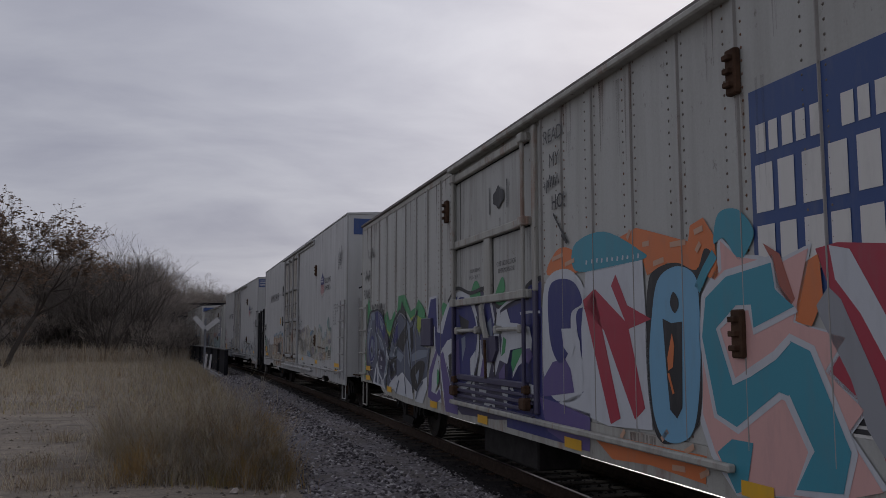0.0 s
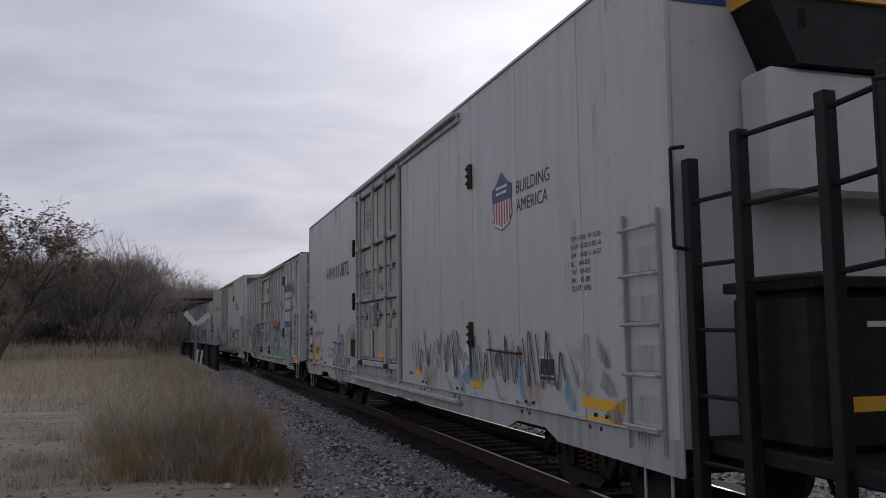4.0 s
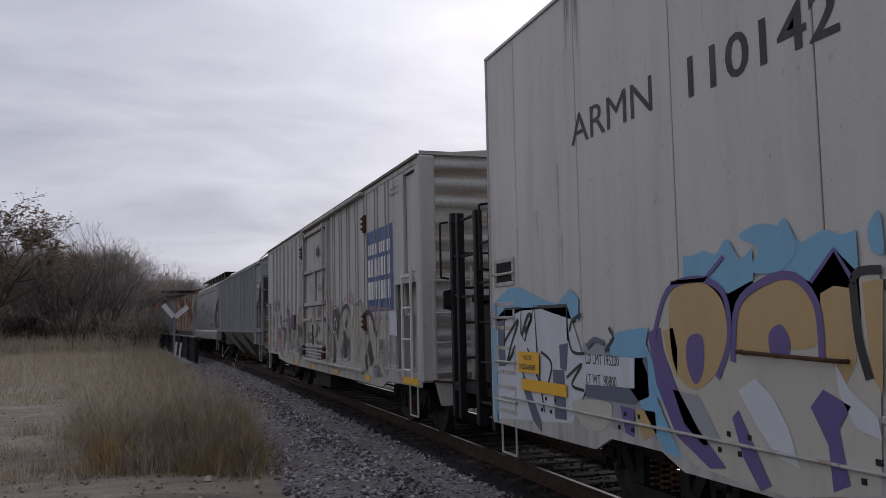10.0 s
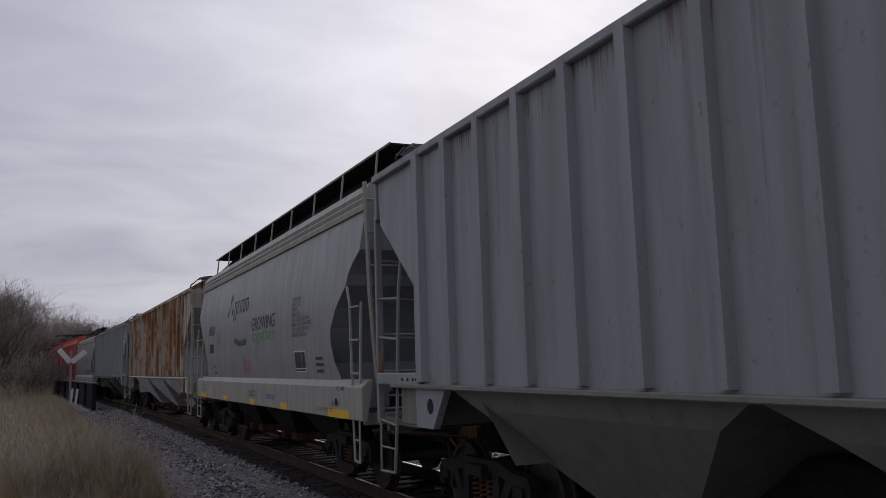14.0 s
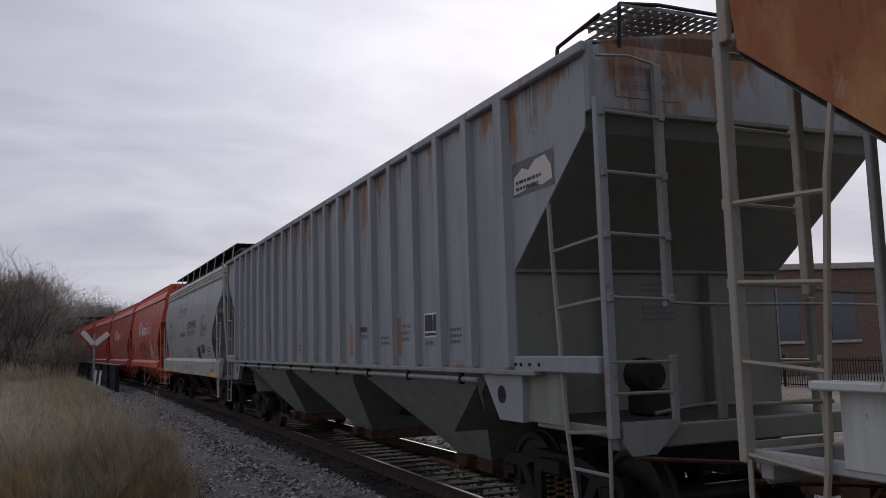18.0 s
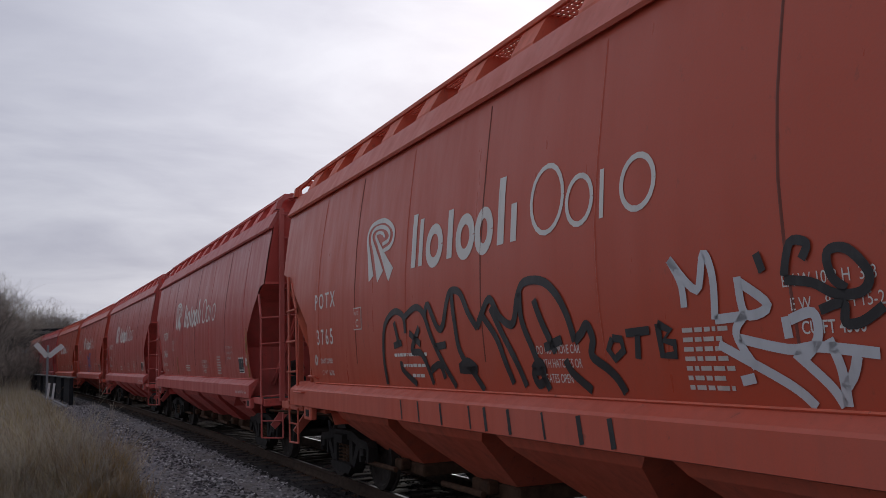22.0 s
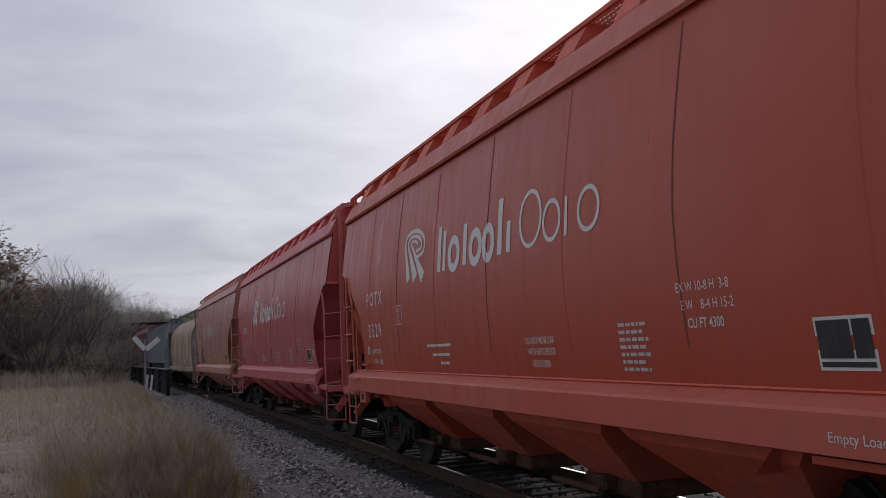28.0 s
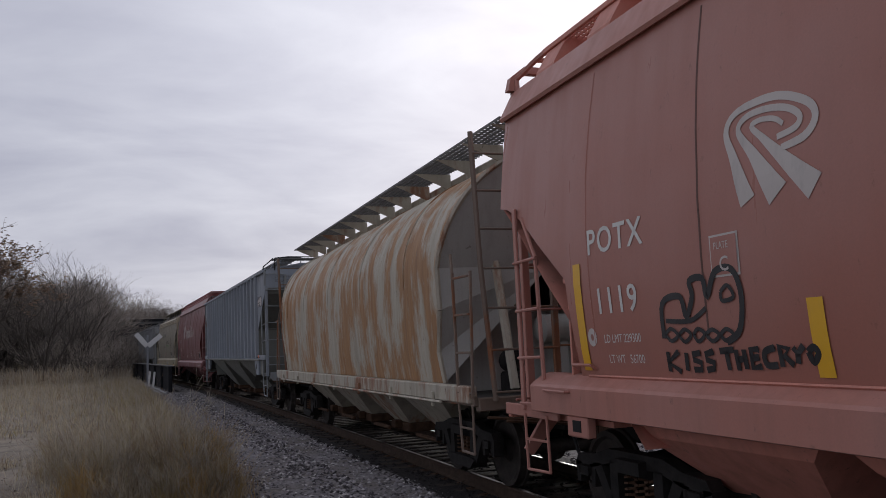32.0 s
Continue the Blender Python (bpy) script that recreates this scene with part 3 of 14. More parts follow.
def make_track():
    tr = thing("railway_track", "single railway track on timber sleepers in grey ballast", "track", kind="structure")
    for side in (-1, 1):
        c = side * 0.7525
        prof = [(-0.07, -0.171), (0.07, -0.171), (0.07, -0.16), (0.012, -0.135), (0.009, -0.05), (0.034, -0.036), (0.036, -0.008), (0.028, -0.001), (-0.028, -0.001), (-0.036, -0.008), (-0.034, -0.036), (-0.009, -0.05), (-0.012, -0.135), (-0.07, -0.16)]
        ys = [-300, -40] + [-10 + 4.0 * i for i in range(60)] + [260]
        f = Form()
        f.grid([[(track_x(y) + c + u, y, w) for u, w in prof] for y in ys], True)
        rail = part("rail", f, RAIL_SIDE, tr, "worn steel rail, brown on its web")
        g = Form()
        g.grid([[(track_x(y) + c - 0.026, y, 0.002), (track_x(y) + c + 0.026, y, 0.002)] for y in ys])
        part("running_band", g, RAIL_TOP, rail, "polished running band on the rail")
    tie = plain("creosoted_timber", (0.058, 0.047, 0.040), 0.9, 0, 0.45, 5.0, 0.6)
    rnd = random.Random(4)
    me = Form().soft(-1.3, 1.3, -0.115, 0.115, -0.36, -0.172, 0.012).mesh("sleeper")
    me.materials.append(tie)
    plate = Form()
    for side in (-1, 1):
        plate.box(side * 0.7525 - 0.16, side * 0.7525 + 0.16, -0.09, 0.09, -0.172, -0.166)
        for u in (-0.1, 0.1):
            plate.box(side * 0.7525 + u - 0.012, side * 0.7525 + u + 0.012, -0.05, -0.026, -0.168, -0.145)
    plate = plate.mesh("tie_plates")
    plate.materials.append(STEEL_RUST)
    far = Form()
    for i in range(360):
        y = -6 + i * 0.53
        if i < 150:
            t = new("sleeper", me)
            t.parent = tr
            t.matrix_local = on_track(y) @ pose(rnd.uniform(-0.05, 0.05), 0, rnd.uniform(-0.012, 0.01), 0, 0, rnd.uniform(-1.2, 1.2))
            p = new("tie_plate", plate)
            p.parent = t
        else:
            far.box(track_x(y) - 1.3, track_x(y) + 1.3, y - 0.115, y + 0.115, -0.36, -0.174)
    part("sleepers_beyond", far, tie, tr, kind="stuff")
    for k, (mat, n) in enumerate(zip(STONE, (9000, 8000, 3000))):
        part("loose_stones", stone_cloud(n, 10 + k, 4.0, 60, -3.9, -1.35, 0.034, bed_z), mat, tr, kind="stuff")
    for k, (mat, n) in enumerate(zip(STONE, (2500, 1600, 900))):
        part("loose_stones", stone_cloud(n, 16 + k, 2.0, 30, 1.7, 4.5, 0.045, bed_z), mat, tr, kind="stuff")
    # oily stone made darker still: shade under the train put into its colour
    oily_shade = plain("oily_shade_stone", (0.024, 0.021, 0.021), 0.8, 0, 0.5, 20.0, 0.6)
    part("bed_stones", stone_cloud(9000, 20, 3.0, 45, -1.5, 1.7, 0.042, bed_z), oily_shade, tr, "oil-darkened stones between the sleepers", kind="stuff")
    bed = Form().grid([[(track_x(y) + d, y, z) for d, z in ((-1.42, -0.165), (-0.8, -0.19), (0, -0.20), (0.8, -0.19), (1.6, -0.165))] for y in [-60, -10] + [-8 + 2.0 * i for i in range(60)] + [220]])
    part("track_bed", bed, oily_shade, tr, "oil-darkened bed under the rails")


make_ground()
make_ballast()
make_track()

# ---- running gear shared by all cars ----
R_WHEEL = 0.457
WHEELS = []


def wheelset_mesh():
    f = Form()
    for s in (-1, 1):
        prof = [(s * 0.66, 0.10), (s * 0.69, 0.14), (s * 0.70, 0.36), (s * 0.685, 0.40), (s * 0.685, R_WHEEL + 0.028), (s * 0.715, R_WHEEL + 0.026), (s * 0.725, R_WHEEL), (s * 0.82, R_WHEEL - 0.004), (s * 0.825, 0.40), (s * 0.79, 0.37), (s * 0.775, 0.15), (s * 0.82, 0.11), (s * 0.83, 0.08)]
        f.lathe(prof, "x", (0, 0, 0), 28)
        f.lathe([(s * 0.83, 0.08), (s * 1.0, 0.075), (s * 1.0, 0.0)], "x", (0, 0, 0), 12)
        for k in range(3):
            a = k * 2.094
            f.tube((s * 0.99, 0.045 * math.cos(a), 0.045 * math.sin(a)), (s * 1.03, 0.045 * math.cos(a), 0.045 * math.sin(a)), 0.016, 6)
    f.lathe([(-0.66, 0.085), (0.66, 0.085)], "x", (0, 0, 0), 12)
    me = f.mesh("wheelset", True)
    me.materials.append(WHEEL)
    return me


def side_frame_mesh(s):
    """Cast side frame with two windows and pedestal jaws."""
    f = Form()
    x0, x1 = s * 0.93, s * 1.07
    top = [(-1.12, 0.60), (-1.05, 0.70), (-0.75, 0.72), (-0.45, 0.80), (0.45, 0.80), (0.75, 0.72), (1.05, 0.70), (1.12, 0.60)]
    f.prism(top + [(1.0, 0.56), (0.72, 0.60), (0.42, 0.67), (-0.42, 0.67), (-0.72, 0.60), (-1.0, 0.56)], "x", x0, x1)
    for d in (-1, 1):
        f.prism([(d * 0.30, 0.68), (d * 0.44, 0.68), (d * 0.44, 0.30), (d * 0.30, 0.24)], "x", x0, x1)
        f.prism([(d * 0.60, 0.64), (d * 0.76, 0.64), (d * 0.50, 0.27), (d * 0.36, 0.27)], "x", x0, x1)
        f.prism([(d * 0.72, 0.62), (d * 0.82, 0.62), (d * 0.80, 0.40), (d * 0.74, 0.40)], "x", x0, x1)
        f.prism([(d * 1.00, 0.62), (d * 1.12, 0.62), (d * 1.10, 0.42), (d * 1.03, 0.42)], "x", x0, x1)
        f.soft(s * 0.92, s * 1.09, d * 0.905 - 0.10, d * 0.905 + 0.10, 0.50, 0.60, 0.015)
    f.prism([(-0.50, 0.30), (-0.36, 0.19), (0.36, 0.19), (0.50, 0.30), (0.40, 0.33), (-0.40, 0.33)], "x", x0 - s * 0.04, x1 + s * 0.04)
    me = f.mesh("side_frame")
    me.materials.append(STEEL_DARK)
    return me


def spring_mesh(s):
    f = Form()
    for dy in (-0.17, 0.0, 0.17):
        pts = [(s * 1.0 + 0.062 * math.cos(a * 0.9), dy + 0.062 * math.sin(a * 0.9), 0.33 + 0.26 * a / 34) for a in range(35)]
        f.pipe(pts, 0.015, 4)
    me = f.mesh("spring_nest")
    me.materials.append(STEEL_RUST)
    return me


TRUCK_MESH = {"wheelset": wheelset_mesh(), "frames": [side_frame_mesh(s) for s in (-1, 1)], "springs": [spring_mesh(s) for s in (-1, 1)]}
b = Form().prism([(-1.15, 0.62), (-0.9, 0.55), (0.9, 0.55), (1.15, 0.62), (1.15, 0.74), (0.4, 0.80), (-0.4, 0.80), (-1.15, 0.74)], "y", -0.2, 0.2)
b.soft(-0.8, 0.8, 0.42, 0.5, 0.42, 0.52).soft(-0.8, 0.8, -0.5, -0.42, 0.42, 0.52)
TRUCK_MESH["bolster"] = b.mesh("truck_bolster")
TRUCK_MESH["bolster"].materials.append(STEEL_DARK)


def truck(car, y):
    """Two-axle truck under a car at its own y."""
    t = part("truck", TRUCK_MESH["bolster"], None, car, "black cast-steel freight truck")
    t.location = (0, y, 0)
    for k in (0, 1):
        part("side_frame", TRUCK_MESH["frames"][k], None, t)
        part("spring_nest", TRUCK_MESH["springs"][k], None, t)
    for d in (-0.9, 0.9):
        w = part("wheelset", TRUCK_MESH["wheelset"], None, t)
        w.location = (0, d, R_WHEEL)
        WHEELS.append(w)
    return t


def coupler(car, y, d):
    """Knuckle coupler and air hose at the end of a car; d: the way it points."""
    f = Form()
    f.soft(-0.09, 0.09, min(y - d * 0.5, y + d * 0.55), max(y - d * 0.5, y + d * 0.55), 0.72, 0.90, 0.02)
    f.prism([(-0.16, 0.66), (0.16, 0.66), (0.19, 0.82), (0.16, 0.98), (-0.16, 0.98)], "y", min(y + d * 0.42, y + d * 0.68), max(y + d * 0.42, y + d * 0.68))
    part("coupler", f, STEEL_RUST, car, "rusty knuckle coupler")
    h = Form().pipe(spline([(-0.28, y, 0.72), (-0.30, y + d * 0.2, 0.45), (-0.22, y + d * 0.45, 0.30), (-0.05, y + d * 0.68, 0.38)], 5), 0.024, 6)
    part("air_hose", h, BLACK, car, "black rubber air hose")
    r = Form().pipe([(-1.45, y + d * 0.12, 0.98), (-0.35, y + d * 0.12, 0.86), (-0.30, y + d * 0.3, 0.70)], 0.018, 6)
    part("uncoupling_lever", r, STEEL_RUST, car)


def ladder(car, mat, p, q, width, rungs, r=0.016, rail=0.045, name="ladder", stick=0.05, out=None):
    """Ladder from p up to q; width is the vector from stile to stile, out the way its rungs stand off."""
    p, q, w = Vector(p), Vector(q), Vector(width)
    lad = part(name, Form().tube(p, q, rail / 2, 4), mat, car)
    part("stile", Form().tube(p + w, q + w, rail / 2, 4), mat, lad)
    h = q.z - p.z
    o = Vector(out) * stick if out else Vector((0, 0, 0))
    for z in rungs:
        t = (z - p.z) / h
        a = p + (q - p) * t
        part("rung", Form().pipe([a, a + o, a + w + o, a + w] if out else [a, a + w], r, 6), mat, lad)
    return lad


def brake_wheel(car, mat, x, y, z, d, r=0.28):
    f = Form()
    ring = [(x + r * math.cos(a * math.pi / 10), y, z + r * math.sin(a * math.pi / 10)) for a in range(21)]
    f.pipe(ring, 0.018, 6)
    for k in range(5):
        a = k * 2 * math.pi / 5 + 0.3
        f.tube((x, y - d * 0.03, z), (x + r * math.cos(a), y, z + r * math.sin(a)), 0.016, 5)
    f.tube((x, y - d * 0.16, z), (x, y + d * 0.02, z), 0.045, 8)
    w = part("brake_wheel", f, mat, car, "spoked hand-brake wheel", True)
    part("gear_case", Form().soft(x - 0.16, x + 0.16, min(y - d * 0.2, y - d * 0.08), max(y - d * 0.2, y - d * 0.08), z - 0.3, z + 0.2, 0.03), mat, w)
    part("brake_chain", Form().tube((x, y - d * 0.12, z - 0.3), (x, y - d * 0.12, z - 1.0), 0.014, 4), STEEL_DARK, w)


def underframe(car, L, z0=0.72, z1=1.02, mat=None):
    f = Form()
    f.prism([(-0.33, z0), (0.33, z0), (0.38, z1), (-0.38, z1)], "y", -L / 2 + 0.25, L / 2 - 0.25)
    for k in range(1, 8):
        y = -L / 2 + L * k / 8
        f.box(-1.4, 1.4, y - 0.06, y + 0.06, z1 - 0.16, z1)
    part("centre_sill", f, mat or STEEL_DARK, car)
    g = Form().lathe([(0.0, 0.0), (0.0, 0.16), (0.62, 0.16), (0.62, 0.0)], "y", (-0.75, L * 0.08, 0.62), 12)
    part("air_reservoir", g, STEEL_DARK, car, "", True)
    h = Form().pipe([(-0.9, -L / 2 + 1.0, 0.70), (-0.9, L / 2 - 1.0, 0.70)], 0.022, 5).pipe([(-0.55, -L / 2 + 2.0, 0.52), (-0.55, L / 2 - 2.0, 0.52)], 0.02, 5)
    part("brake_rigging", h, STEEL_DARK, car)

# ---- refrigerated boxcars ----
RIVET = paint("rusty_rivets", (0.16, 0.14, 0.12), 3, 0.5, 0.8, 0.7, rust_at=0.5)


def flat_side(w):
    return lambda z: w


def reefer_door(car, L, s0, s1, z0, z1, bars, posts, mat, frame_mat, w=1.6):
    """Plug door: recessed sheets behind a grid of proud bars and lock rods."""
    y0, y1 = s0 - L / 2, s1 - L / 2
    door = part("plug_door", Form().soft(-w - 0.008, -w + 0.03, y0, y1, z0, z1, 0.006), mat, car, "tan-stained plug door with lock rods")
    for z in bars:
        part("door_bar", Form().soft(-w - 0.085, -w - 0.015, y0, y1, z - 0.05, z + 0.05, 0.012), frame_mat, door)
    for s, a, b in posts:
        part("lock_rod", Form().tube((-w - 0.11, s - L / 2, a), (-w - 0.11, s - L / 2, b), 0.032, 8), frame_mat, door)
        for z in bars:
            if a <= z <= b:
                part("rod_guide", Form().soft(-w - 0.15, -w - 0.06, s - L / 2 - 0.06, s - L / 2 + 0.06, z - 0.045, z + 0.045, 0.012), STEEL_RUST if z < 2 else frame_mat, door)
    for s in (s0, s1):
        part("door_post", Form().soft(-w - 0.07, -w, s - L / 2 - 0.05, s - L / 2 + 0.05, z0 - 0.05, z1 + 0.05, 0.012), frame_mat, door)
    zs = sorted(bars)
    # thin dark strips added to outline bars and rods, not a known part
    for z in zs:
        for e in (-0.056, 0.056):
            part("dark_strip", Form().box(-w - 0.018, -w - 0.006, y0 + 0.05, y1 - 0.05, z + e - 0.009, z + e + 0.009), BLACK, door)
    for s, a, b in posts:
        part("dark_strip", Form().box(-w - 0.014, -w - 0.006, s - L / 2 - 0.05, s - L / 2 - 0.03, a, b), BLACK, door)
    for z in [(p + q) / 2 for p, q in zip(zs[1:], zs[2:])][:1] + [zs[1] - 0.35]:
        part("hasp_rod", Form().tube((-w - 0.05, y0 + 0.1, z), (-w - 0.05, y1 - 0.1, z), 0.013, 6), STEEL_RUST, door)
        for s, a, b in posts:
            part("hasp", Form().soft(-w - 0.08, -w - 0.02, s - L / 2 - 0.32, s - L / 2 - 0.26, z - 0.08, z + 0.08, 0.012), frame_mat, door)
    lo, hi = sorted(bars)[:2]
    for k in range(2):
        a = y0 + 0.25 + k * (y1 - y0) * 0.52
        part("lower_panel", Form().soft(-w - 0.045, -w - 0.015, a, a + (y1 - y0) * 0.36, lo + 0.12, hi - 0.62, 0.01), mat, door)
    g = Form()
    yc = (y0 + y1) / 2
    g.soft(-w - 0.13, -w - 0.02, yc - 0.13, yc + 0.13, hi - 0.55, hi - 0.1, 0.02)
    g.tube((-w - 0.16, yc + 0.05, hi - 0.3), (-w - 0.16, yc + 0.05, lo + 0.15), 0.022, 6)
    part("lock_case", g, frame_mat, door)
    return door


def old_door(car, L, P, sheet, trim, sprayed):
    """Plug door of an old boxcar: two rails, jambs, mid post, pipe lock, lock case and step bars below."""
    W, H = 1.6, L / 2
    at = lambda q: q - H
    paint_low = SPRAY[sprayed] if sprayed else trim
    door = part("plug_door", Form().soft(-W - 0.008, -W + 0.03, at(7.1), at(10.4), 1.08, 4.27, 0.006), sheet, car, "tan-stained plug door with lock rods")
    # each bar gets an added dark strip under it as an outline
    for z, m in ((4.2, trim), (3.22, trim), (2.38, trim)):
        part("door_bar", Form().soft(-W - 0.075, -W - 0.008, at(7.34), at(10.42), z - 0.05, z + 0.05, 0.012), m, door)
        part("dark_strip", Form().box(-W - 0.014, -W - 0.006, at(7.4), at(10.3), z - 0.066, z - 0.05), BLACK, door)
        for q in (7.44, 10.2):
            part("rod_guide", Form().soft(-W - 0.125, -W - 0.06, at(q - 0.07), at(q + 0.07), z - 0.055, z + 0.055, 0.012), trim, door)
    for q in (7.2, 10.33):
        part("door_post", Form().soft(-W - 0.055, -W, at(q - 0.05), at(q + 0.05), 2.4, 4.3, 0.012), trim, door)
        part("door_post", Form().soft(-W - 0.055, -W, at(q - 0.05), at(q + 0.05), 1.03, 2.4, 0.012), paint_low, door)
    for q in (7.44, 10.2):
        part("lock_rod", Form().tube((-W - 0.085, at(q), 2.36), (-W - 0.085, at(q), 4.25), 0.026, 7), trim, door)
        part("lock_rod", Form().tube((-W - 0.085, at(q), 1.1), (-W - 0.085, at(q), 2.36), 0.026, 7), paint_low, door)
        part("rod_foot", Form().soft(-W - 0.13, -W - 0.03, at(q - 0.09), at(q + 0.09), 1.06, 1.2, 0.02).soft(-W - 0.11, -W - 0.03, at(q - 0.05), at(q + 0.05), 1.24, 1.34, 0.014), STEEL_RUST, door)
    part("door_mid_post", Form().soft(-W - 0.06, -W - 0.008, at(8.68), at(8.91), 2.40, 3.2, 0.01), trim, door)
    # dark strips drawn in for the black gaps between door sheets
    for q, z0, z1 in ((7.6, 2.45, 4.15), (8.665, 2.45, 3.17), (10.06, 2.45, 4.15), (10.06, 1.4, 2.32)):
        part("dark_strip", Form().box(-W - 0.012, -W - 0.006, at(q - 0.008), at(q + 0.008), z0, z1), BLACK, door)
    for a, b in ((7.48, 8.47), (9.08, 10.12)):
        pipe = part("lock_pipe", Form().tube((-W - 0.07, at(a), 1.98), (-W - 0.07, at(b), 1.98), 0.026, 8), trim, door)
        for q in (a + 0.08, b - 0.08):
            part("clamp", Form().soft(-W - 0.11, -W - 0.01, at(q - 0.04), at(q + 0.04), 1.93, 2.03, 0.012), trim, pipe)
    case = Form().prism([(at(8.47), 1.90), (at(9.02), 1.90), (at(9.0), 1.68), (at(8.86), 1.56), (at(8.6), 1.58), (at(8.46), 1.72)], "x", -W - 0.06, -W - 0.008)
    lock = part("lock_case", case, paint_low, door)
    part("lock_arm", Form().prism([(at(8.72), 1.88), (at(8.86), 1.88), (at(9.03), 2.1), (at(9.05), 2.3), (at(8.98), 2.32), (at(8.84), 2.02)], "x", -W - 0.085, -W - 0.05), trim, lock)
    part("lock_lever", Form().tube((-W - 0.09, at(8.8), 1.85), (-W - 0.09, at(8.76), 1.36), 0.018, 6), STEEL_RUST, lock)
    part("door_sill", Form().soft(-W - 0.065, -W - 0.01, at(7.45), at(10.12), 1.29, 1.37, 0.012), paint_low, door)
    for z in (1.225, 1.145, 1.065, 0.985):
        part("door_step", Form().soft(-W - 0.05, -W - 0.012, at(7.3), at(10.25), z - 0.021, z + 0.021, 0.007), paint_low, car)
    P().fit("CLOSE AND LOCK DOORS", 8.53, 7.86, 2.78, 0.085, 0.008).fit("BEFORE MOVING CAR", 8.47, 7.90, 2.69, 0.085, 0.008).put("door_notice", INK, door)
    P().fit("DOOR OPENING", 9.64, 9.19, 2.775, 0.075, 0.008).fit("W 10'-6\" H 9'-2\"", 9.67, 9.20, 2.685, 0.075, 0.008).put("opening_notice", INK_SOFT, door)
    return door


def lube_plate(car, P, s, z, w=0.4, h=0.26):
    P().rect(s, s - w, z, z + h).put("data_plate", CHALK, car, "black lubrication stencil with white border")
    q = P()
    q.rect(s - 0.02, s - w * 0.62, z + 0.07, z + h - 0.02, 0.003).rect(s - w * 0.66, s - w + 0.02, z + 0.07, z + h - 0.02, 0.003).rect(s - 0.02, s - w + 0.02, z + 0.02, z + 0.05, 0.003)
    q.put("stencil_field", INK, car)


def tall_reefer(name_no, tone, seed, unit_at=None, label="", rear=0.0, number_z=3.47, weight="LD LMT 195200", light="LT WT   90800", long=0.0):
    L, W, ZT = 20.36 + long, 1.6, 5.07
    H = L / 2
    car = thing("refrigerator_car", label, "boxcar", "freight train cars")
    skin = paint("white_panel", tone, seed, 0.17, 0.25, 0.42, rust_at=0.70, rust_col=(0.22, 0.11, 0.045))
    trim = paint("white_trim", tuple(c * 0.82 for c in tone), seed + 1, 0.65, 0.6, 0.5, rust_at=0.58, rust_col=(0.2, 0.09, 0.04))
    door_m = paint("door_sheet", (tone[0] * 0.86, tone[1] * 0.80, tone[2] * 0.72), seed + 2, 0.55, 0.45, 0.55, rust_at=0.6, rust_col=(0.2, 0.1, 0.05))
    P = lambda: Flat(L, flat_side(W))
    body = part("body", Form().box(-W + 0.02, W - 0.02, -H + 0.02, H - 0.02, 0.95, ZT - 0.02), STEEL_DARK, car, "insulated steel body")
    seams = [0, 1.66, 3.31, 4.90, 6.42, 7.94, 8.80]
    for a, b in list(zip(seams, seams[1:])) + list(zip([12.68, 13.28, 14.86, 16.39, 18.01, 19.52 + long], [13.28, 14.86, 16.39, 18.01, 19.52 + long, L])):
        for x0, x1 in ((-W, -W + 0.03), (W - 0.03, W)):
            part("side_panel", Form().soft(x0, x1, a - H + 0.006, b - H - 0.006, 0.96, ZT - 0.03, 0.006), skin, body)
    part("side_panel", Form().box(W - 0.03, W, 8.8 - H, 12.68 - H, 0.96, ZT - 0.03), skin, body)
    part("header_panel", Form().soft(-W, -W + 0.03, 8.806 - H, 12.674 - H, 4.90, ZT - 0.03, 0.006), skin, body)
    for d in (-1, 1):
        part("end_panel", Form().soft(-W + 0.004, W - 0.004, min(d * H, d * (H - 0.03)), max(d * H, d * (H - 0.03)), 0.92, ZT - 0.03, 0.008), skin, body)
        for x in (-W, W):
            part("corner_post", Form().soft(x - 0.02, x + 0.02, d * H - 0.02, d * H + 0.02, 0.7, ZT, 0.015), trim, body)
    roof = Form().prism([(-W - 0.02, ZT - 0.03), (W + 0.02, ZT - 0.03), (W + 0.02, ZT), (0, ZT + 0.10), (-W - 0.02, ZT)], "y", -H - 0.02, H + 0.02)
    part("roof", roof, skin, car, "shallow white roof")
    sill = [(0, 0.70), (2.3, 0.72), (2.6, 0.83), (3.4, 0.83), (3.7, 0.73), (16.4, 0.72), (16.7, 0.83), (17.5, 0.83), (17.8, 0.70), (L, 0.68), (L, 0.99), (0, 0.99)]
    for x in (-W - 0.012, W - 0.018):
        part("side_sill", Form().prism([(s - H, z) for s, z in sill], "x", x, x + 0.03), trim, car, "stained white side sill")
    f = Form().soft(-W - 0.11, -W, 5.40 - H, 12.9 - H, 4.915, 4.975, 0.012).soft(-W - 0.04, -W, 5.40 - H, 12.9 - H, 4.83, 4.915, 0.01)
    part("door_track", f, trim, car)
    part("lower_track", Form().soft(-W - 0.10, -W, 5.4 - H, 12.8 - H, 0.86, 0.93, 0.015), trim, car)
    reefer_door(car, L, 8.86, 12.62, 1.02, 4.86, (1.24, 2.55, 3.67, 4.78), ((9.6, 1.1, 4.8), (10.68, 2.5, 4.8), (11.94, 1.1, 4.8)), door_m, trim)
    for s, z in ((4.93, 3.96), (4.98, 1.82)):
        f = Form().soft(-W - 0.05, -W, s - H - 0.05, s - H + 0.05, z - 0.17, z + 0.17, 0.012)
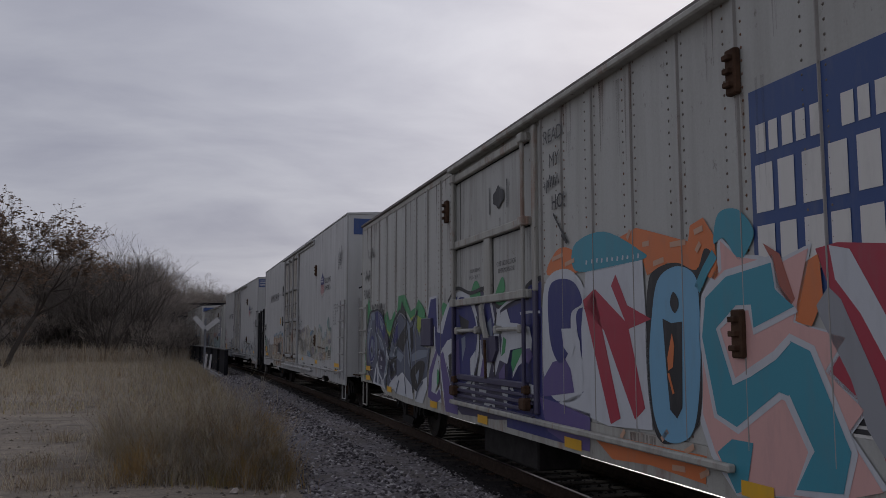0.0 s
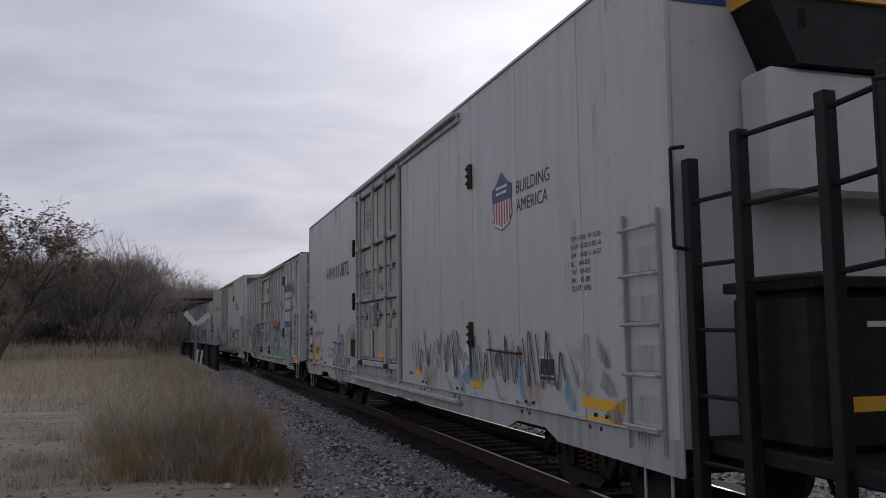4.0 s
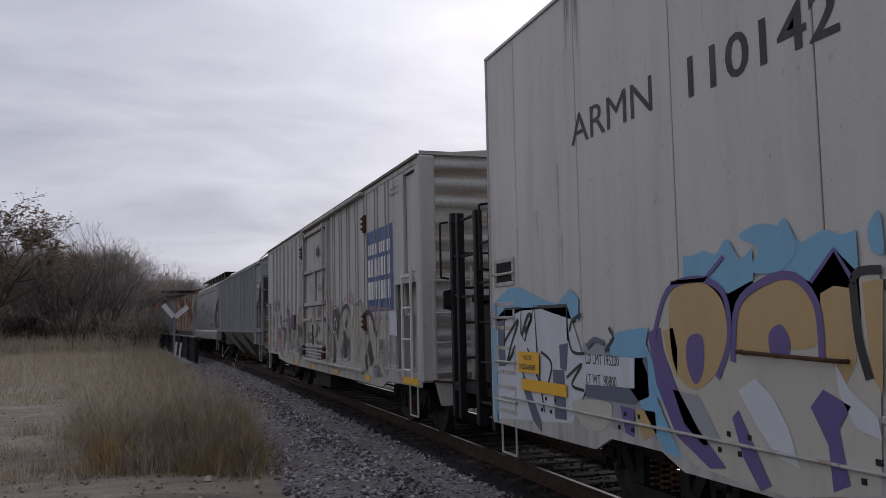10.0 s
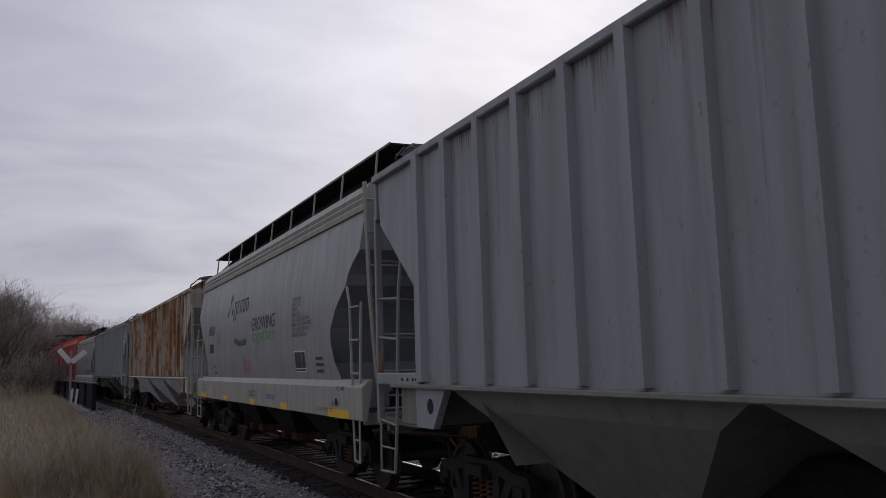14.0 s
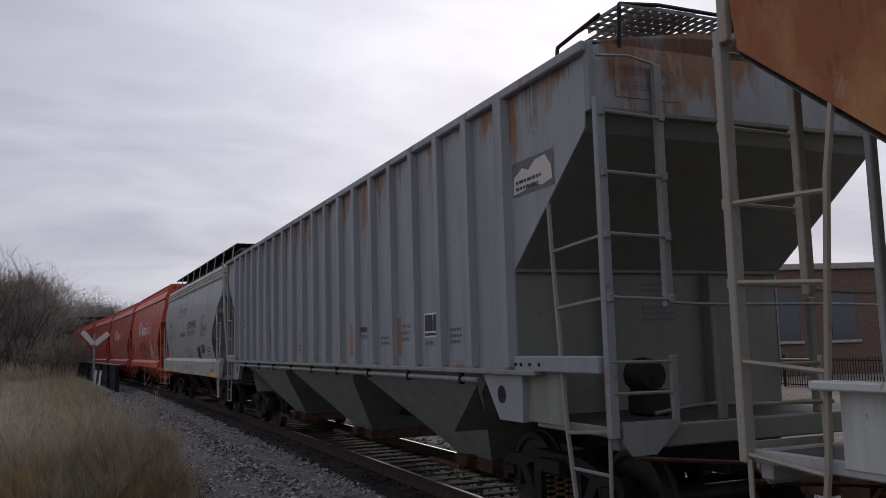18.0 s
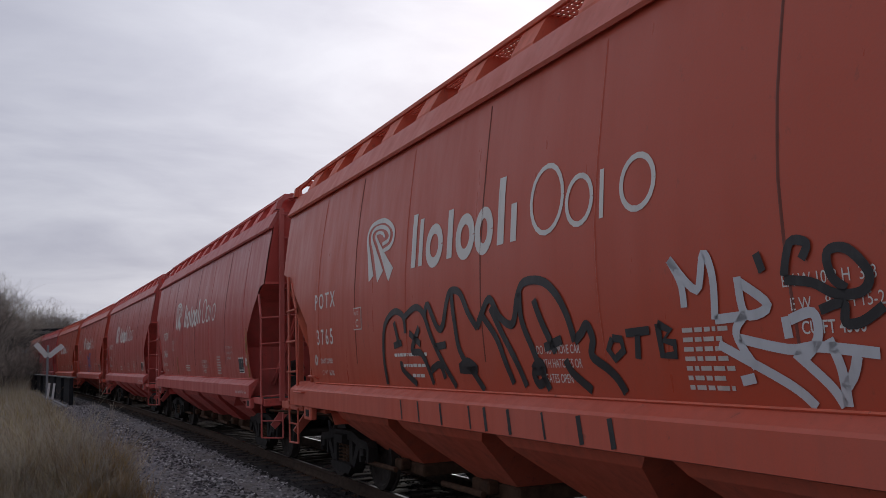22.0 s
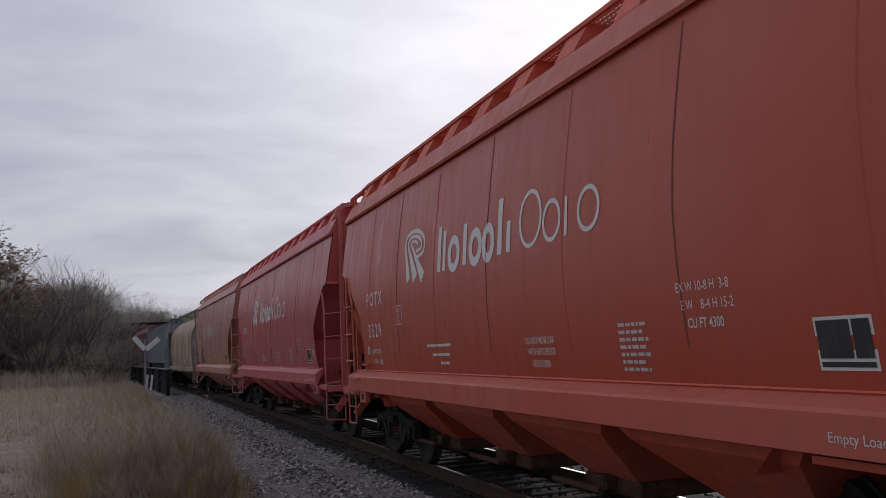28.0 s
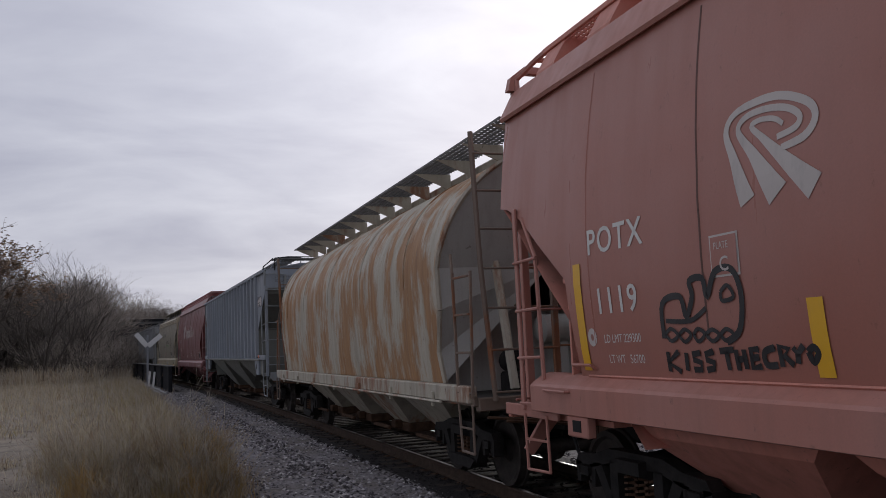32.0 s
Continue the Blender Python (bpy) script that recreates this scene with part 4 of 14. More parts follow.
        for k in (-0.1, 0.0, 0.1):
            f.soft(-W - 0.08, -W - 0.04, s - H - 0.03, s - H + 0.03, z + k - 0.02, z + k + 0.02, 0.006)
        part("door_stop", f, STEEL_RUST, car)
    for z in (3.75, 2.55):
        part("latch", Form().soft(-W - 0.06, -W, 12.98 - H, 13.10 - H, z - 0.18, z + 0.2, 0.012), BLACK, car, "black latch")
    ladder(car, trim, (-W - 0.03, 0.22 - H, 0.85), (-W - 0.03, 0.22 - H, 2.86), (0, 0.56, 0), (1.05, 1.48, 1.9, 2.32, 2.72), out=(-1, 0, 0))
    for z in (0.98, 1.42, 1.92, 2.42):
        n = Form()
        for a, b, c, d in ((L - 0.74, L - 0.14, z - 0.16, z - 0.11), (L - 0.74, L - 0.14, z + 0.11, z + 0.16), (L - 0.74, L - 0.68, z - 0.11, z + 0.11), (L - 0.20, L - 0.14, z - 0.11, z + 0.11)):
            n.soft(-W - 0.018, -W + 0.01, a - H, b - H, c, d, 0.006)
        hold = part("handhold", n, trim, car, "framed handhold with a rod across")
        # flat dark sheet: the niche's shade painted on, without a hollow
        part("recess_shade", Form().box(-W - 0.004, -W, L - 0.68 - H, L - 0.20 - H, z - 0.11, z + 0.11), STEEL_DARK, hold)
        part("rod", Form().tube((-W - 0.03, L - 0.76 - H, z - 0.02), (-W - 0.03, L - 0.12 - H, z - 0.02), 0.016, 6), trim, hold)
    for s in (0.52, L - 0.5):
        f = Form()
        for z in (1.2, 1.62, 2.04, 2.46):
            f.soft(-W - 0.006, -W + 0.01, s - H - 0.22, s - H + 0.22, z - 0.11, z + 0.11, 0.004)
        if s < 1:
            part("kick_plate", f, trim, car)
    # stencils
    r = rear
    if " " in name_no:
        P().fit("ARMN", 18.1, 16.65, 3.52, 0.42).fit(name_no.split()[1], 16.25, 14.74, 3.49, 0.43).put("car_number", INK, car, "black car number")
    else:
        P().fit(name_no[:4], 17.97 + r, 16.66 + r, number_z, 0.46).fit(name_no[4:], 16.6 + r, 14.92 + r, number_z, 0.46).put("car_number", INK, car, "black car number")
    P().fit("BUILDING", 3.33, 2.38, 3.47, 0.215).fit("AMERICA", 3.32, 2.42, 3.25, 0.215).put("slogan", INK, car, "black slogan lettering")
    top = [(4.13, 3.62), (4.02, 3.66), (3.92, 3.72), (3.79, 3.82), (3.66, 3.72), (3.56, 3.66), (3.44, 3.62)]
    P().poly(top + [(3.47, 3.46), (3.44, 3.26), (3.54, 3.15), (3.79, 3.08), (4.04, 3.15), (4.14, 3.26), (4.11, 3.46)]).put("shield_edge", INK_SOFT, car)
    P().poly([(3.79 + (a - 3.79) * 0.94, 3.45 + (c - 3.45) * 0.95) for a, c in top + [(3.47, 3.46), (3.44, 3.26), (3.54, 3.15), (3.79, 3.08), (4.04, 3.15), (4.14, 3.26), (4.11, 3.46)]], 0.002).put("shield_emblem", CHALK, car, "red, white and blue shield emblem")
    P().poly([(3.79 + (a - 3.79) * 0.94, 3.45 + (c - 3.45) * 0.95) for a, c in top + [(3.47, 3.45), (4.11, 3.45)]], 0.004).put("shield_field", SPRAY["navy"], car)
    q = P()
    for k in range(7):
        a = 4.07 - k * 0.088
        q.rect(a, a - 0.045, 3.13 + abs(k - 3) * 0.025, 3.45, 0.004)
    q.put("shield_stripes", SPRAY["crimson"], car)
    gauge = (("EXH 17-00  W 10-00", 0.64), ("EXW 10-08 H 02-10", 0.64), ("EW   10-00  h 16-07", 0.64), ("IL    64-00", 0.40), ("IW   09-03", 0.40), ("IH    11-09", 0.40), ("CU FT  6956", 0.42))
    q = P()
    for k, (t, w) in enumerate(gauge):
        q.fit(t, 1.89, 1.89 - w, 2.745 - 0.083 * k, 0.075)
    q.put("gauge_print", INK, car, "black gauge figures")
    P().bars(3.97, 3.64, 0.5, 0.14, 2, 0.006, 3).put("shield_print", CHALK, car)
    P().bars(8.3, 1.2, 0.3, 0.1, 1, 0, 5).put("small_print", INK_SOFT, car)
    # notices on the door
    q = P()
    for t, s0, s1, z, h in (("CLOSE AND LOCK", 11.82, 11.0, 4.30, 0.10), ("DOORS BEFORE", 11.80, 11.06, 4.17, 0.10), ("MOVING CAR", 11.72, 11.14, 4.04, 0.10),
                            ("SECURE BOTH", 11.68, 11.06, 2.86, 0.10), ("HASPS BEFORE", 11.70, 11.04, 2.75, 0.10), ("MOVING CAR", 11.66, 11.08, 2.64, 0.10),
                            ("SECURITY", 12.24, 11.98, 2.90, 0.05), ("DEVICE ON", 12.24, 11.98, 2.83, 0.05), ("DOOR CERTIFIED", 10.49, 9.92, 2.74, 0.11), ("7-14", 9.86, 9.66, 2.74, 0.11),
                            ("OPENING W 12-0  H 11-0", 11.74, 11.04, 2.27, 0.06), ("NO LUBE REQUIRED", 11.76, 11.16, 1.95, 0.065), ("DOORS EQUIPPED WITH", 11.76, 11.1, 1.88, 0.065),
                            ("SELF LUBRICATING FITTINGS", 11.76, 10.99, 1.81, 0.065), ("STANDARD CAR", 11.46, 11.05, 1.73, 0.06), ("SEAL ONLY", 11.4, 11.12, 1.665, 0.06),
                            ("ASD", 10.16, 9.96, 1.89, 0.15), ("YSD", 9.82, 9.63, 1.89, 0.15), ("SEAL", 10.14, 9.86, 1.66, 0.14), ("WARNING", 11.3, 10.97, 1.46, 0.07)):
        q.fit(t, s0, s1, z, h, 0.016)
    q.boxed(11.74, 10.99, 2.60, 2.96, 0.012, 0.016).boxed(12.28, 11.94, 2.80, 2.97, 0.008, 0.016).boxed(9.87, 9.58, 1.86, 2.02, 0.012, 0.016).boxed(11.49, 11.02, 1.64, 1.80, 0.008, 0.016)
    q.bars(10.36, 2.72, 0.57, 0.09, 1, 0.016, 4).bars(11.3, 1.44, 0.36, 0.12, 2, 0.016, 5)
    q.poly([(10.33, 1.70), (10.24, 1.74), (10.24, 1.66)], 0.016).rect(10.25, 10.17, 1.69, 1.71, 0.016)
    q.put("door_notice", INK, car, "black notices on the door")
    P().fit("OPEN", 10.92, 10.72, 2.25, 0.10, 0.135).fit("CLOSE", 10.68, 10.47, 2.25, 0.10, 0.135).poly([(10.90, 2.36), (10.82, 2.39), (10.82, 2.33)], 0.135).poly([(10.50, 2.36), (10.58, 2.33), (10.58, 2.39)], 0.135).rect(10.83, 10.57, 2.355, 2.365, 0.135).put("lever_notice", INK, car)
    P().rect(10.31, 9.84, 1.39, 1.50, 0.05).put("reflector", YELLOW, car, "yellow reflective patch")
    lube_plate(car, P, 2.73, 1.32)
    P().rect(14.23 + r, 13.99 + r, 2.45, 2.71).put("plate_sign", YELLOW, car, "small yellow clearance sign")
    P().text("PLATE", 14.20 + r, 2.61, 0.07, 0.8, up=0.004).text("F", 14.15 + r, 2.48, 0.12, up=0.004).boxed(14.23 + r, 13.99 + r, 2.45, 2.71, 0.01, 0.003).put("plate_letter", INK, car)
    P().fit("U.S. PATENT NO. US6,575,102B2", 14.7 + r, 13.58 + r, 1.99, 0.085).put("patent_print", INK, car)
    part("vent_louvre", Form().soft(-W - 0.04, -W, 13.70 + r - H, 14.42 + r - H, 1.32, 1.72, 0.015), STEEL_DARK, car, "dark louvred vent")
    part("vent_frame", Form().soft(-W - 0.06, -W, 13.66 + r - H, 13.71 + r - H, 1.28, 1.76, 0.008).soft(-W - 0.06, -W, 13.66 + r - H, 14.46 + r - H, 1.28, 1.325, 0.008), trim, car)
    f = Form()
    for k in range(9):
        f.box(-W - 0.05, -W - 0.038, 13.74 + r - H, 14.38 + r - H, 1.35 + k * 0.04, 1.365 + k * 0.04)
    part("vent_slats", f, BLACK, car)
    for a, b, z in ((13.17 + r, 13.67 + r, 1.16), (16.3 + r, 16.75 + r, 1.2), (0.83, 1.73, 1.12), (7.5, 7.85, 1.15), (4.6, 5.0, 1.12)):
        P().rect(a, b, z, z + 0.1).put("reflector", YELLOW, car, "yellow reflective patch")
    P().rect(0.95, 1.62, 0.83, 1.06, 0.003).put("height_sign", YELLOW, car, "yellow excess-height warning sign")
    P().text("THIS CAR", 1.52, 0.97, 0.075, 0.8, up=0.006).text("EXCESS HEIGHT", 1.58, 0.87, 0.075, 0.8, up=0.006).put("height_print", INK, car)
    P().rect(19.52 + long * 2, 18.95 + long * 2, 1.31, 1.53, 0.03).put("height_sign", YELLOW, car, "yellow excess-height warning sign")
    P().text("THIS CAR", 19.38 + long * 2, 1.445, 0.075, 0.8, up=0.033).text("EXCESS HEIGHT", 19.47 + long * 2, 1.345, 0.075, 0.8, up=0.033).put("height_print", INK, car)
    P().rect(19.43 + long * 2, 18.32 + long * 2, 1.12, 1.24, 0.03).put("reflector", YELLOW, car, "yellow reflective patch")
    if r > -0.5:
        P().rect(17.98, 16.86, 1.10, 1.65).put("weight_field", SPRAY["grey"], car, "grey repainted weight field")
    P().fit(weight, 17.74 + r, 16.9 + r, 1.40, 0.13, 0.004).fit(light, 17.73 + r, 16.92 + r, 1.22, 0.13, 0.004).put("weight_print", INK, car)
    # bolts in rows along the foot of the side
    f = Form()
    for s0 in (1.2, 2.9, 5.4, 7.2, 13.0, 14.3, 15.6, 17.0, 18.6):
        for k in range(4):
            f.box(-W - 0.02, -W, s0 - H + 0.11 * k, s0 - H + 0.11 * k + 0.035, 1.05 - 0.12 * (k % 2), 1.085 - 0.12 * (k % 2))
    part("bolts", f, STEEL_DARK, car, kind="stuff")
    part("sill_lip", Form().soft(-W - 0.045, -W, 0.3 - H, H - 0.3, 1.0, 1.02, 0.006), trim, car)
    for a, b in ((4.25, 3.25), (15.65, 14.71)):
        part("grab_iron", Form().pipe([(-W, b - H, 1.6), (-W - 0.06, b - H, 1.6), (-W - 0.06, a - H, 1.63), (-W, a - H, 1.63)], 0.015, 6), STEEL_RUST, car)
    # leading end
    for d in (-1, 1):
        y = d * (H + 0.004)
        if unit_at == d:
            refrigeration_end(car, y, d, skin)
            continue
        part("end_sign", Form().box(-1.45, 1.45, min(y, y + d * 0.004), max(y, y + d * 0.004), 4.52, 4.93), BLUE_SIGN, car, "dark blue panel under the roof edge")
        me = text_mesh("EXCESS HEIGHT", 0.24, 0.85)
        half = max(v.co.x for v in me.vertices) / 2
        me.transform(Matrix.Translation((0.35 * -d, y + d * 0.004, 4.08)) @ Matrix.Rotation(0 if d < 0 else math.pi, 4, "Z") @ Matrix.Rotation(math.pi / 2, 4, "X") @ Matrix.Translation((-half, 0, 0)))
        part("height_lettering", me, INK, car)
        ladder(car, trim, (-1.30, y + d * 0.05, 0.9), (-1.30, y + d * 0.05, 2.9), (0.78, 0, 0), (1.05, 1.5, 1.95, 2.4, 2.8))
        brake_wheel(car, trim, 0.15, y + d * 0.22, 2.25, d)
        part("end_platform", Form().soft(-0.75, 0.75, min(y, y + d * 0.3), max(y, y + d * 0.3), 1.0, 1.05, 0.01), STEEL_DARK, car)
    underframe(car, L)
    for d in (-1, 1):
        truck(car, d * (H - 2.75))
        coupler(car, d * H, d)
        part("sill_step", Form().pipe([(-W + 0.02, d * (H - 0.2), 0.7), (-W + 0.02, d * (H - 0.2), 0.36), (-W + 0.02, d * (H - 0.62), 0.36), (-W + 0.02, d * (H - 0.62), 0.7)], 0.014, 5), trim, car)
    return car, P


def refrigeration_end(car, y, d, skin):
    """The end that carries the cooling unit: yellow cowl up high over a black grille, a tank below, ladders out on a platform."""
    yel = paint("yellow_unit", (0.62, 0.36, 0.03), 4, 0.3)
    span = lambda a, b: (min(y + d * a, y + d * b), max(y + d * a, y + d * b))
    m = -d
    cowl = part("cooling_unit", Form().prism([(-1.0, 4.5), (-1.02, 4.86), (-0.9, 5.02), (0.95, 5.02), (1.05, 4.86), (1.02, 4.5)], "y", *span(0.0, 0.5)), yel, car, "yellow cooling unit cowl with slots")
    for k in range(5):
        part("slot", Form().soft(-0.35, 0.9, *span(0.5, 0.512), 4.55 + 0.085 * k, 4.585 + 0.085 * k, 0.004), BLACK, cowl)
    part("unit_grille", Form().prism([(-0.98, 4.5), (1.0, 4.5), (0.85, 3.95), (-0.72, 3.95)], "y", *span(0.0, 0.46)), BLACK, car, "black condenser grille")
    part("unit_housing", Form().soft(-0.95, 0.95, *span(0.0, 0.4), 2.9, 3.94, 0.05), skin, car, "white lower housing of the unit")
    part("unit_latch", Form().soft(-0.72, -0.6, *span(0.4, 0.46), 4.22, 4.42, 0.02), BLACK, car)
    part("end_sign", Form().box(-1.55, -1.03, *span(0.0, 0.006), 4.55, 4.96), BLUE_SIGN, car, "blue sign with white print")
    g = Form()
    for k in range(4):
        g.box(-1.5, -1.1 - 0.07 * (k % 2), *span(0.006, 0.010), 4.6 + 0.085 * k, 4.63 + 0.085 * k)
    part("sign_print", g, CHALK, car, kind="stuff")
    part("unit_platform", Form().soft(-1.45, 1.45, *span(0.0, 2.05), 0.9, 1.02, 0.015), BLACK, car, "black open platform")
    tank = part("fuel_tank", Form().soft(-1.38, 1.2, *span(0.35, 1.25), 1.02, 2.12, 0.06), BLACK, car, "black fuel tank with white print")
    g = Form()
    for k, (a, w) in enumerate(((-0.95, 0.75), (-0.55, 0.3), (-0.5, 0.38), (-0.62, 0.5), (-0.5, 0.36), (-0.55, 0.34))):
        g.box(a, a + w, *span(1.25, 1.256), 1.86 - 0.085 * k, 1.90 - 0.085 * k)
    part("tank_print", g, CHALK, tank, kind="stuff")
    part("reflector", Form().box(-1.2, -0.7, *span(1.25, 1.256), 1.3, 1.4), YELLOW, tank, "yellow reflective patch")
    part("tank_shelf", Form().soft(-1.4, 1.3, *span(0.3, 1.3), 2.12, 2.2, 0.01), STEEL_DARK, car)
    for x, e, z1 in ((-1.52, 0.12, 3.2), (-1.5, 0.72, 3.3), (-1.46, 1.55, 3.36), (-1.40, 2.0, 3.42), (-0.62, 2.0, 3.42)):
        part("ladder_post", Form().soft(x - 0.05, x + 0.05, y + d * e - 0.05, y + d * e + 0.05, 0.55, z1, 0.008), BLACK, car)
    for z in (0.85, 1.35, 1.85, 2.35, 2.85):
        part("ladder_rung", Form().tube((-1.40, y + d * 2.02, z), (-0.62, y + d * 2.02, z), 0.018, 6), BLACK, car)
        part("ladder_rung", Form().tube((-1.53, y + d * 0.12, z), (-1.51, y + d * 0.72, z), 0.018, 6), BLACK, car)
    for z in (3.25, 2.75, 2.2):
        part("guard_rail", Form().pipe([(-1.5, y + d * 0.72, z), (-1.46, y + d * 1.55, z), (-1.40, y + d * 2.0, z + 0.05)], 0.02, 6), BLACK, car)
    for x, e in ((-1.57, 0.12), (-1.46, 2.08)):
        part("grab_loop", Form().pipe([(x, y + d * e, 3.3), (x - 0.12, y + d * e, 3.28), (x - 0.12, y + d * e, 2.5), (x, y + d * e, 2.48)], 0.016, 6), BLACK, car)
    part("step_plate", Form().prism([(-1.55, 2.05), (-1.55, 2.3), (-1.25, 2.38), (-1.25, 2.0)], "y", *span(2.05, 2.09)), STEEL_DARK, car)
    brake_wheel(car, BLACK, 0.4, y + d * 1.7, 2.3, d)


def old_reefer(number, tone, seed, riveted, label, niche=True, sign=True, sprayed="", long=0.0, pairs=False):
    L, W, ZT = 17.65 + long, 1.6, 4.48
    H = L / 2
    car = thing("refrigerator_car", label, "boxcar", "freight train cars")
    skin = paint("chalky_white", tone, seed, 0.24, 0.3, 0.55, rust_at=0.68, rust_col=(0.2, 0.085, 0.04))
    trim = paint("stained_trim", tuple(c * k for c, k in zip(tone, (0.90, 0.88, 0.84))), seed + 1, 0.55, 0.6, 0.6, rust_at=0.56)
    door_m = paint("door_sheet", tuple(c * 0.93 for c in tone), seed + 2, 0.5, 0.3, 0.55, rust_at=0.64)
    edge = paint("roof_edge", (0.10, 0.085, 0.075), seed + 3, 0.4, 0.4)
    P = lambda: Flat(L, flat_side(W))
    a0 = 1.5 if niche else 0.0
    body = part("body", Form().box(-W + 0.012, W - 0.012, a0 - H, H - 0.02, 0.95, ZT - 0.02), skin, car, "riveted steel body")
    seams = ([0.0, 0.86, 1.72] if not niche else [1.5]) + [1.86, 2.62, 3.45, 4.22, 5.0, 5.78, 6.5, 7.05]
    seams = sorted(set(seams))
    rest = [10.45, 11.10, 11.89, 12.66, 13.45, 14.22, 15.02, 15.77, 16.62, L]
    spans = list(zip(seams, seams[1:])) + list(zip(rest, rest[1:]))
    for a, b in spans:
        part("side_panel", Form().soft(-W, -W + 0.02, a - H + 0.004, b - H - 0.004, 1.07, ZT - 0.1, 0.005), skin, body)
    seam_m = paint("seam_grime", (0.34, 0.33, 0.31), seed + 6, 0.6, 0.5, 0.7, rust_at=0.6)
    for s in [q for q in seams + rest if 1.6 < q < L - 0.1]:
        for o in ((-0.11, 0.11) if not riveted else (0.0,)):
            part("seam_ridge", Form().prism([(-W, s + o - H - 0.010), (-W - 0.021, s + o - H - 0.004), (-W - 0.021, s + o - H + 0.004), (-W, s + o - H + 0.010)], "z", 1.1, ZT - 0.12), seam_m, body)
    if riveted:
        f = Form()
        for s in seams + rest:
            if 0.2 < s < L - 0.1:
                for o in (-0.055, 0.16):
                    for k in range(34):
                        c = Vector((-W - 0.002, s + o - H, 1.12 + k * 0.097))
                        r = 0.013
                        f.add([tuple(c + Vector((0, r * math.cos(q * 1.257), r * math.sin(q * 1.257)))) for q in range(5)] + [tuple(c + Vector((-0.009, 0, 0)))],
                              [(q, (q + 1) % 5, 5) for q in range(5)])
        part("rivets", f, RIVET, body, kind="stuff")
    far = Form().box(W - 0.02, W, -H, H, 0.95, ZT - 0.05)
    part("far_side", far, skin, body)
    part("roof", Form().prism([(-W - 0.03, ZT - 0.01), (W + 0.03, ZT - 0.01), (0, ZT + 0.14)], "y", -H - 0.01, H + 0.01), skin, car, "low gabled white roof")
    part("eave", Form().soft(-W - 0.045, -W + 0.05, -H, H, ZT - 0.06, ZT, 0.012), edge, car, "dirty dark eave")
    part("eave_plate", Form().soft(-W - 0.012, -W, -H, H, ZT - 0.15, ZT - 0.06, 0.004), trim, car)
    sill = [(0, 0.88), (2.0, 0.86), (2.3, 0.74), (13.4, 0.72), (15.3, 0.80), (15.6, 0.92), (L, 0.92), (L, 1.07), (0, 1.07)]
    for x in (-W - 0.010, W - 0.02):
        part("side_sill", Form().prism([(s - H, z) for s, z in sill], "x", x, x + 0.03), trim, car, "battered side sill")
    part("door_track", Form().soft(-W - 0.12, -W, 3.5 - H, 10.4 - H, 4.33, 4.40, 0.015), trim, car)
    part("lower_track", Form().soft(-W - 0.09, -W - 0.02, 3.6 - H, 10.4 - H, 0.93, 0.99, 0.012), trim, car)
    old_door(car, L, P, door_m, trim, sprayed)
    for s, z in ((3.46, 3.77), (10.72, 3.8), (3.5, 1.9)):
        f = Form().soft(-W - 0.06, -W, s - H - 0.06, s - H + 0.06, z - 0.17, z + 0.17, 0.012)
        for k in (-0.1, 0.0, 0.1):
            f.soft(-W - 0.1, -W - 0.05, s - H - 0.04, s - H + 0.04, z + k - 0.02, z + k + 0.02, 0.006)
        part("door_stop", f, STEEL_RUST, car)
    P().poly([(8.62, 3.72), (8.50, 3.76), (8.42, 3.82), (8.34, 3.76), (8.22, 3.72), (8.22, 3.60), (8.34, 3.56), (8.42, 3.50), (8.50, 3.56), (8.62, 3.60)], 0.02).rect(8.78, 8.75, 3.48, 3.84, 0.02).rect(8.12, 8.09, 3.48, 3.84, 0.02).put("door_mark", INK, car)
    ladder(car, trim, (-W - 0.03, L - 0.68 - H, 1.0), (-W - 0.03, L - 0.68 - H, 2.62), (0, 0.56, 0), (1.1, 1.55, 2.05, 2.55), out=(-1, 0, 0))
    if sign:
        board = P().rect(3.33, 1.52, 2.08, 3.58).put("sign_panel", BLUE_SIGN, car, "blue billboard panel with white block shapes")
        # block shapes only, one row small and two rows large
        for z, h, s, n, w, g in ((3.13, 0.20, 3.26, 12, 0.105, 0.03), (2.72, 0.33, 3.28, 7, 0.185, 0.05), (2.30, 0.33, 3.28, 7, 0.185, 0.05)):
            for k in range(n):
                if n == 12 and k == 5:
                    continue
                a = s - k * (w + g)
                P().rect(a, a - w * (0.86 if k % 2 else 0.98), z, z + h, 0.004).put("sign_block", CHALK, board)
    if number and pairs:
        q = P().text("ARMN", 16.84, 2.31, 0.54, 0.98, 1.12)
        for k in range(3):
            q.text(number[2 * k:2 * k + 2], 16.84 - 0.77 * k, 1.80, 0.54, 0.98, 1.05)
        q.put("car_number", INK, car, "large black car number")
        P().text("LD. LMT  169300", 16.05, 1.43, 0.13, 0.62).text("LT. WT    93700", 16.05, 1.23, 0.13, 0.62).put("weight_print", INK, car)
        P().rect(17.43, 17.31, 1.22, 2.18, 0.004).put("reflector", YELLOW, car, "upright yellow strip")
        for z in (1.23, 1.39):
            P().rect(17.93, 17.58, z, z + 0.13, 0.004).put("reflector", YELLOW, car, "yellow strip behind the ladder")
    elif number:
        P().text("ARMN", 16.42, 2.28, 0.50, 0.96, 1.1).text(number, 16.42, 1.74, 0.50, 0.96, 1.08).put("car_number", INK, car, "black car number")
        P().rect(16.36, 15.75, 1.22, 1.52).rect(15.6, 14.9, 1.22, 1.5).put("weight_field", CHALK, car)
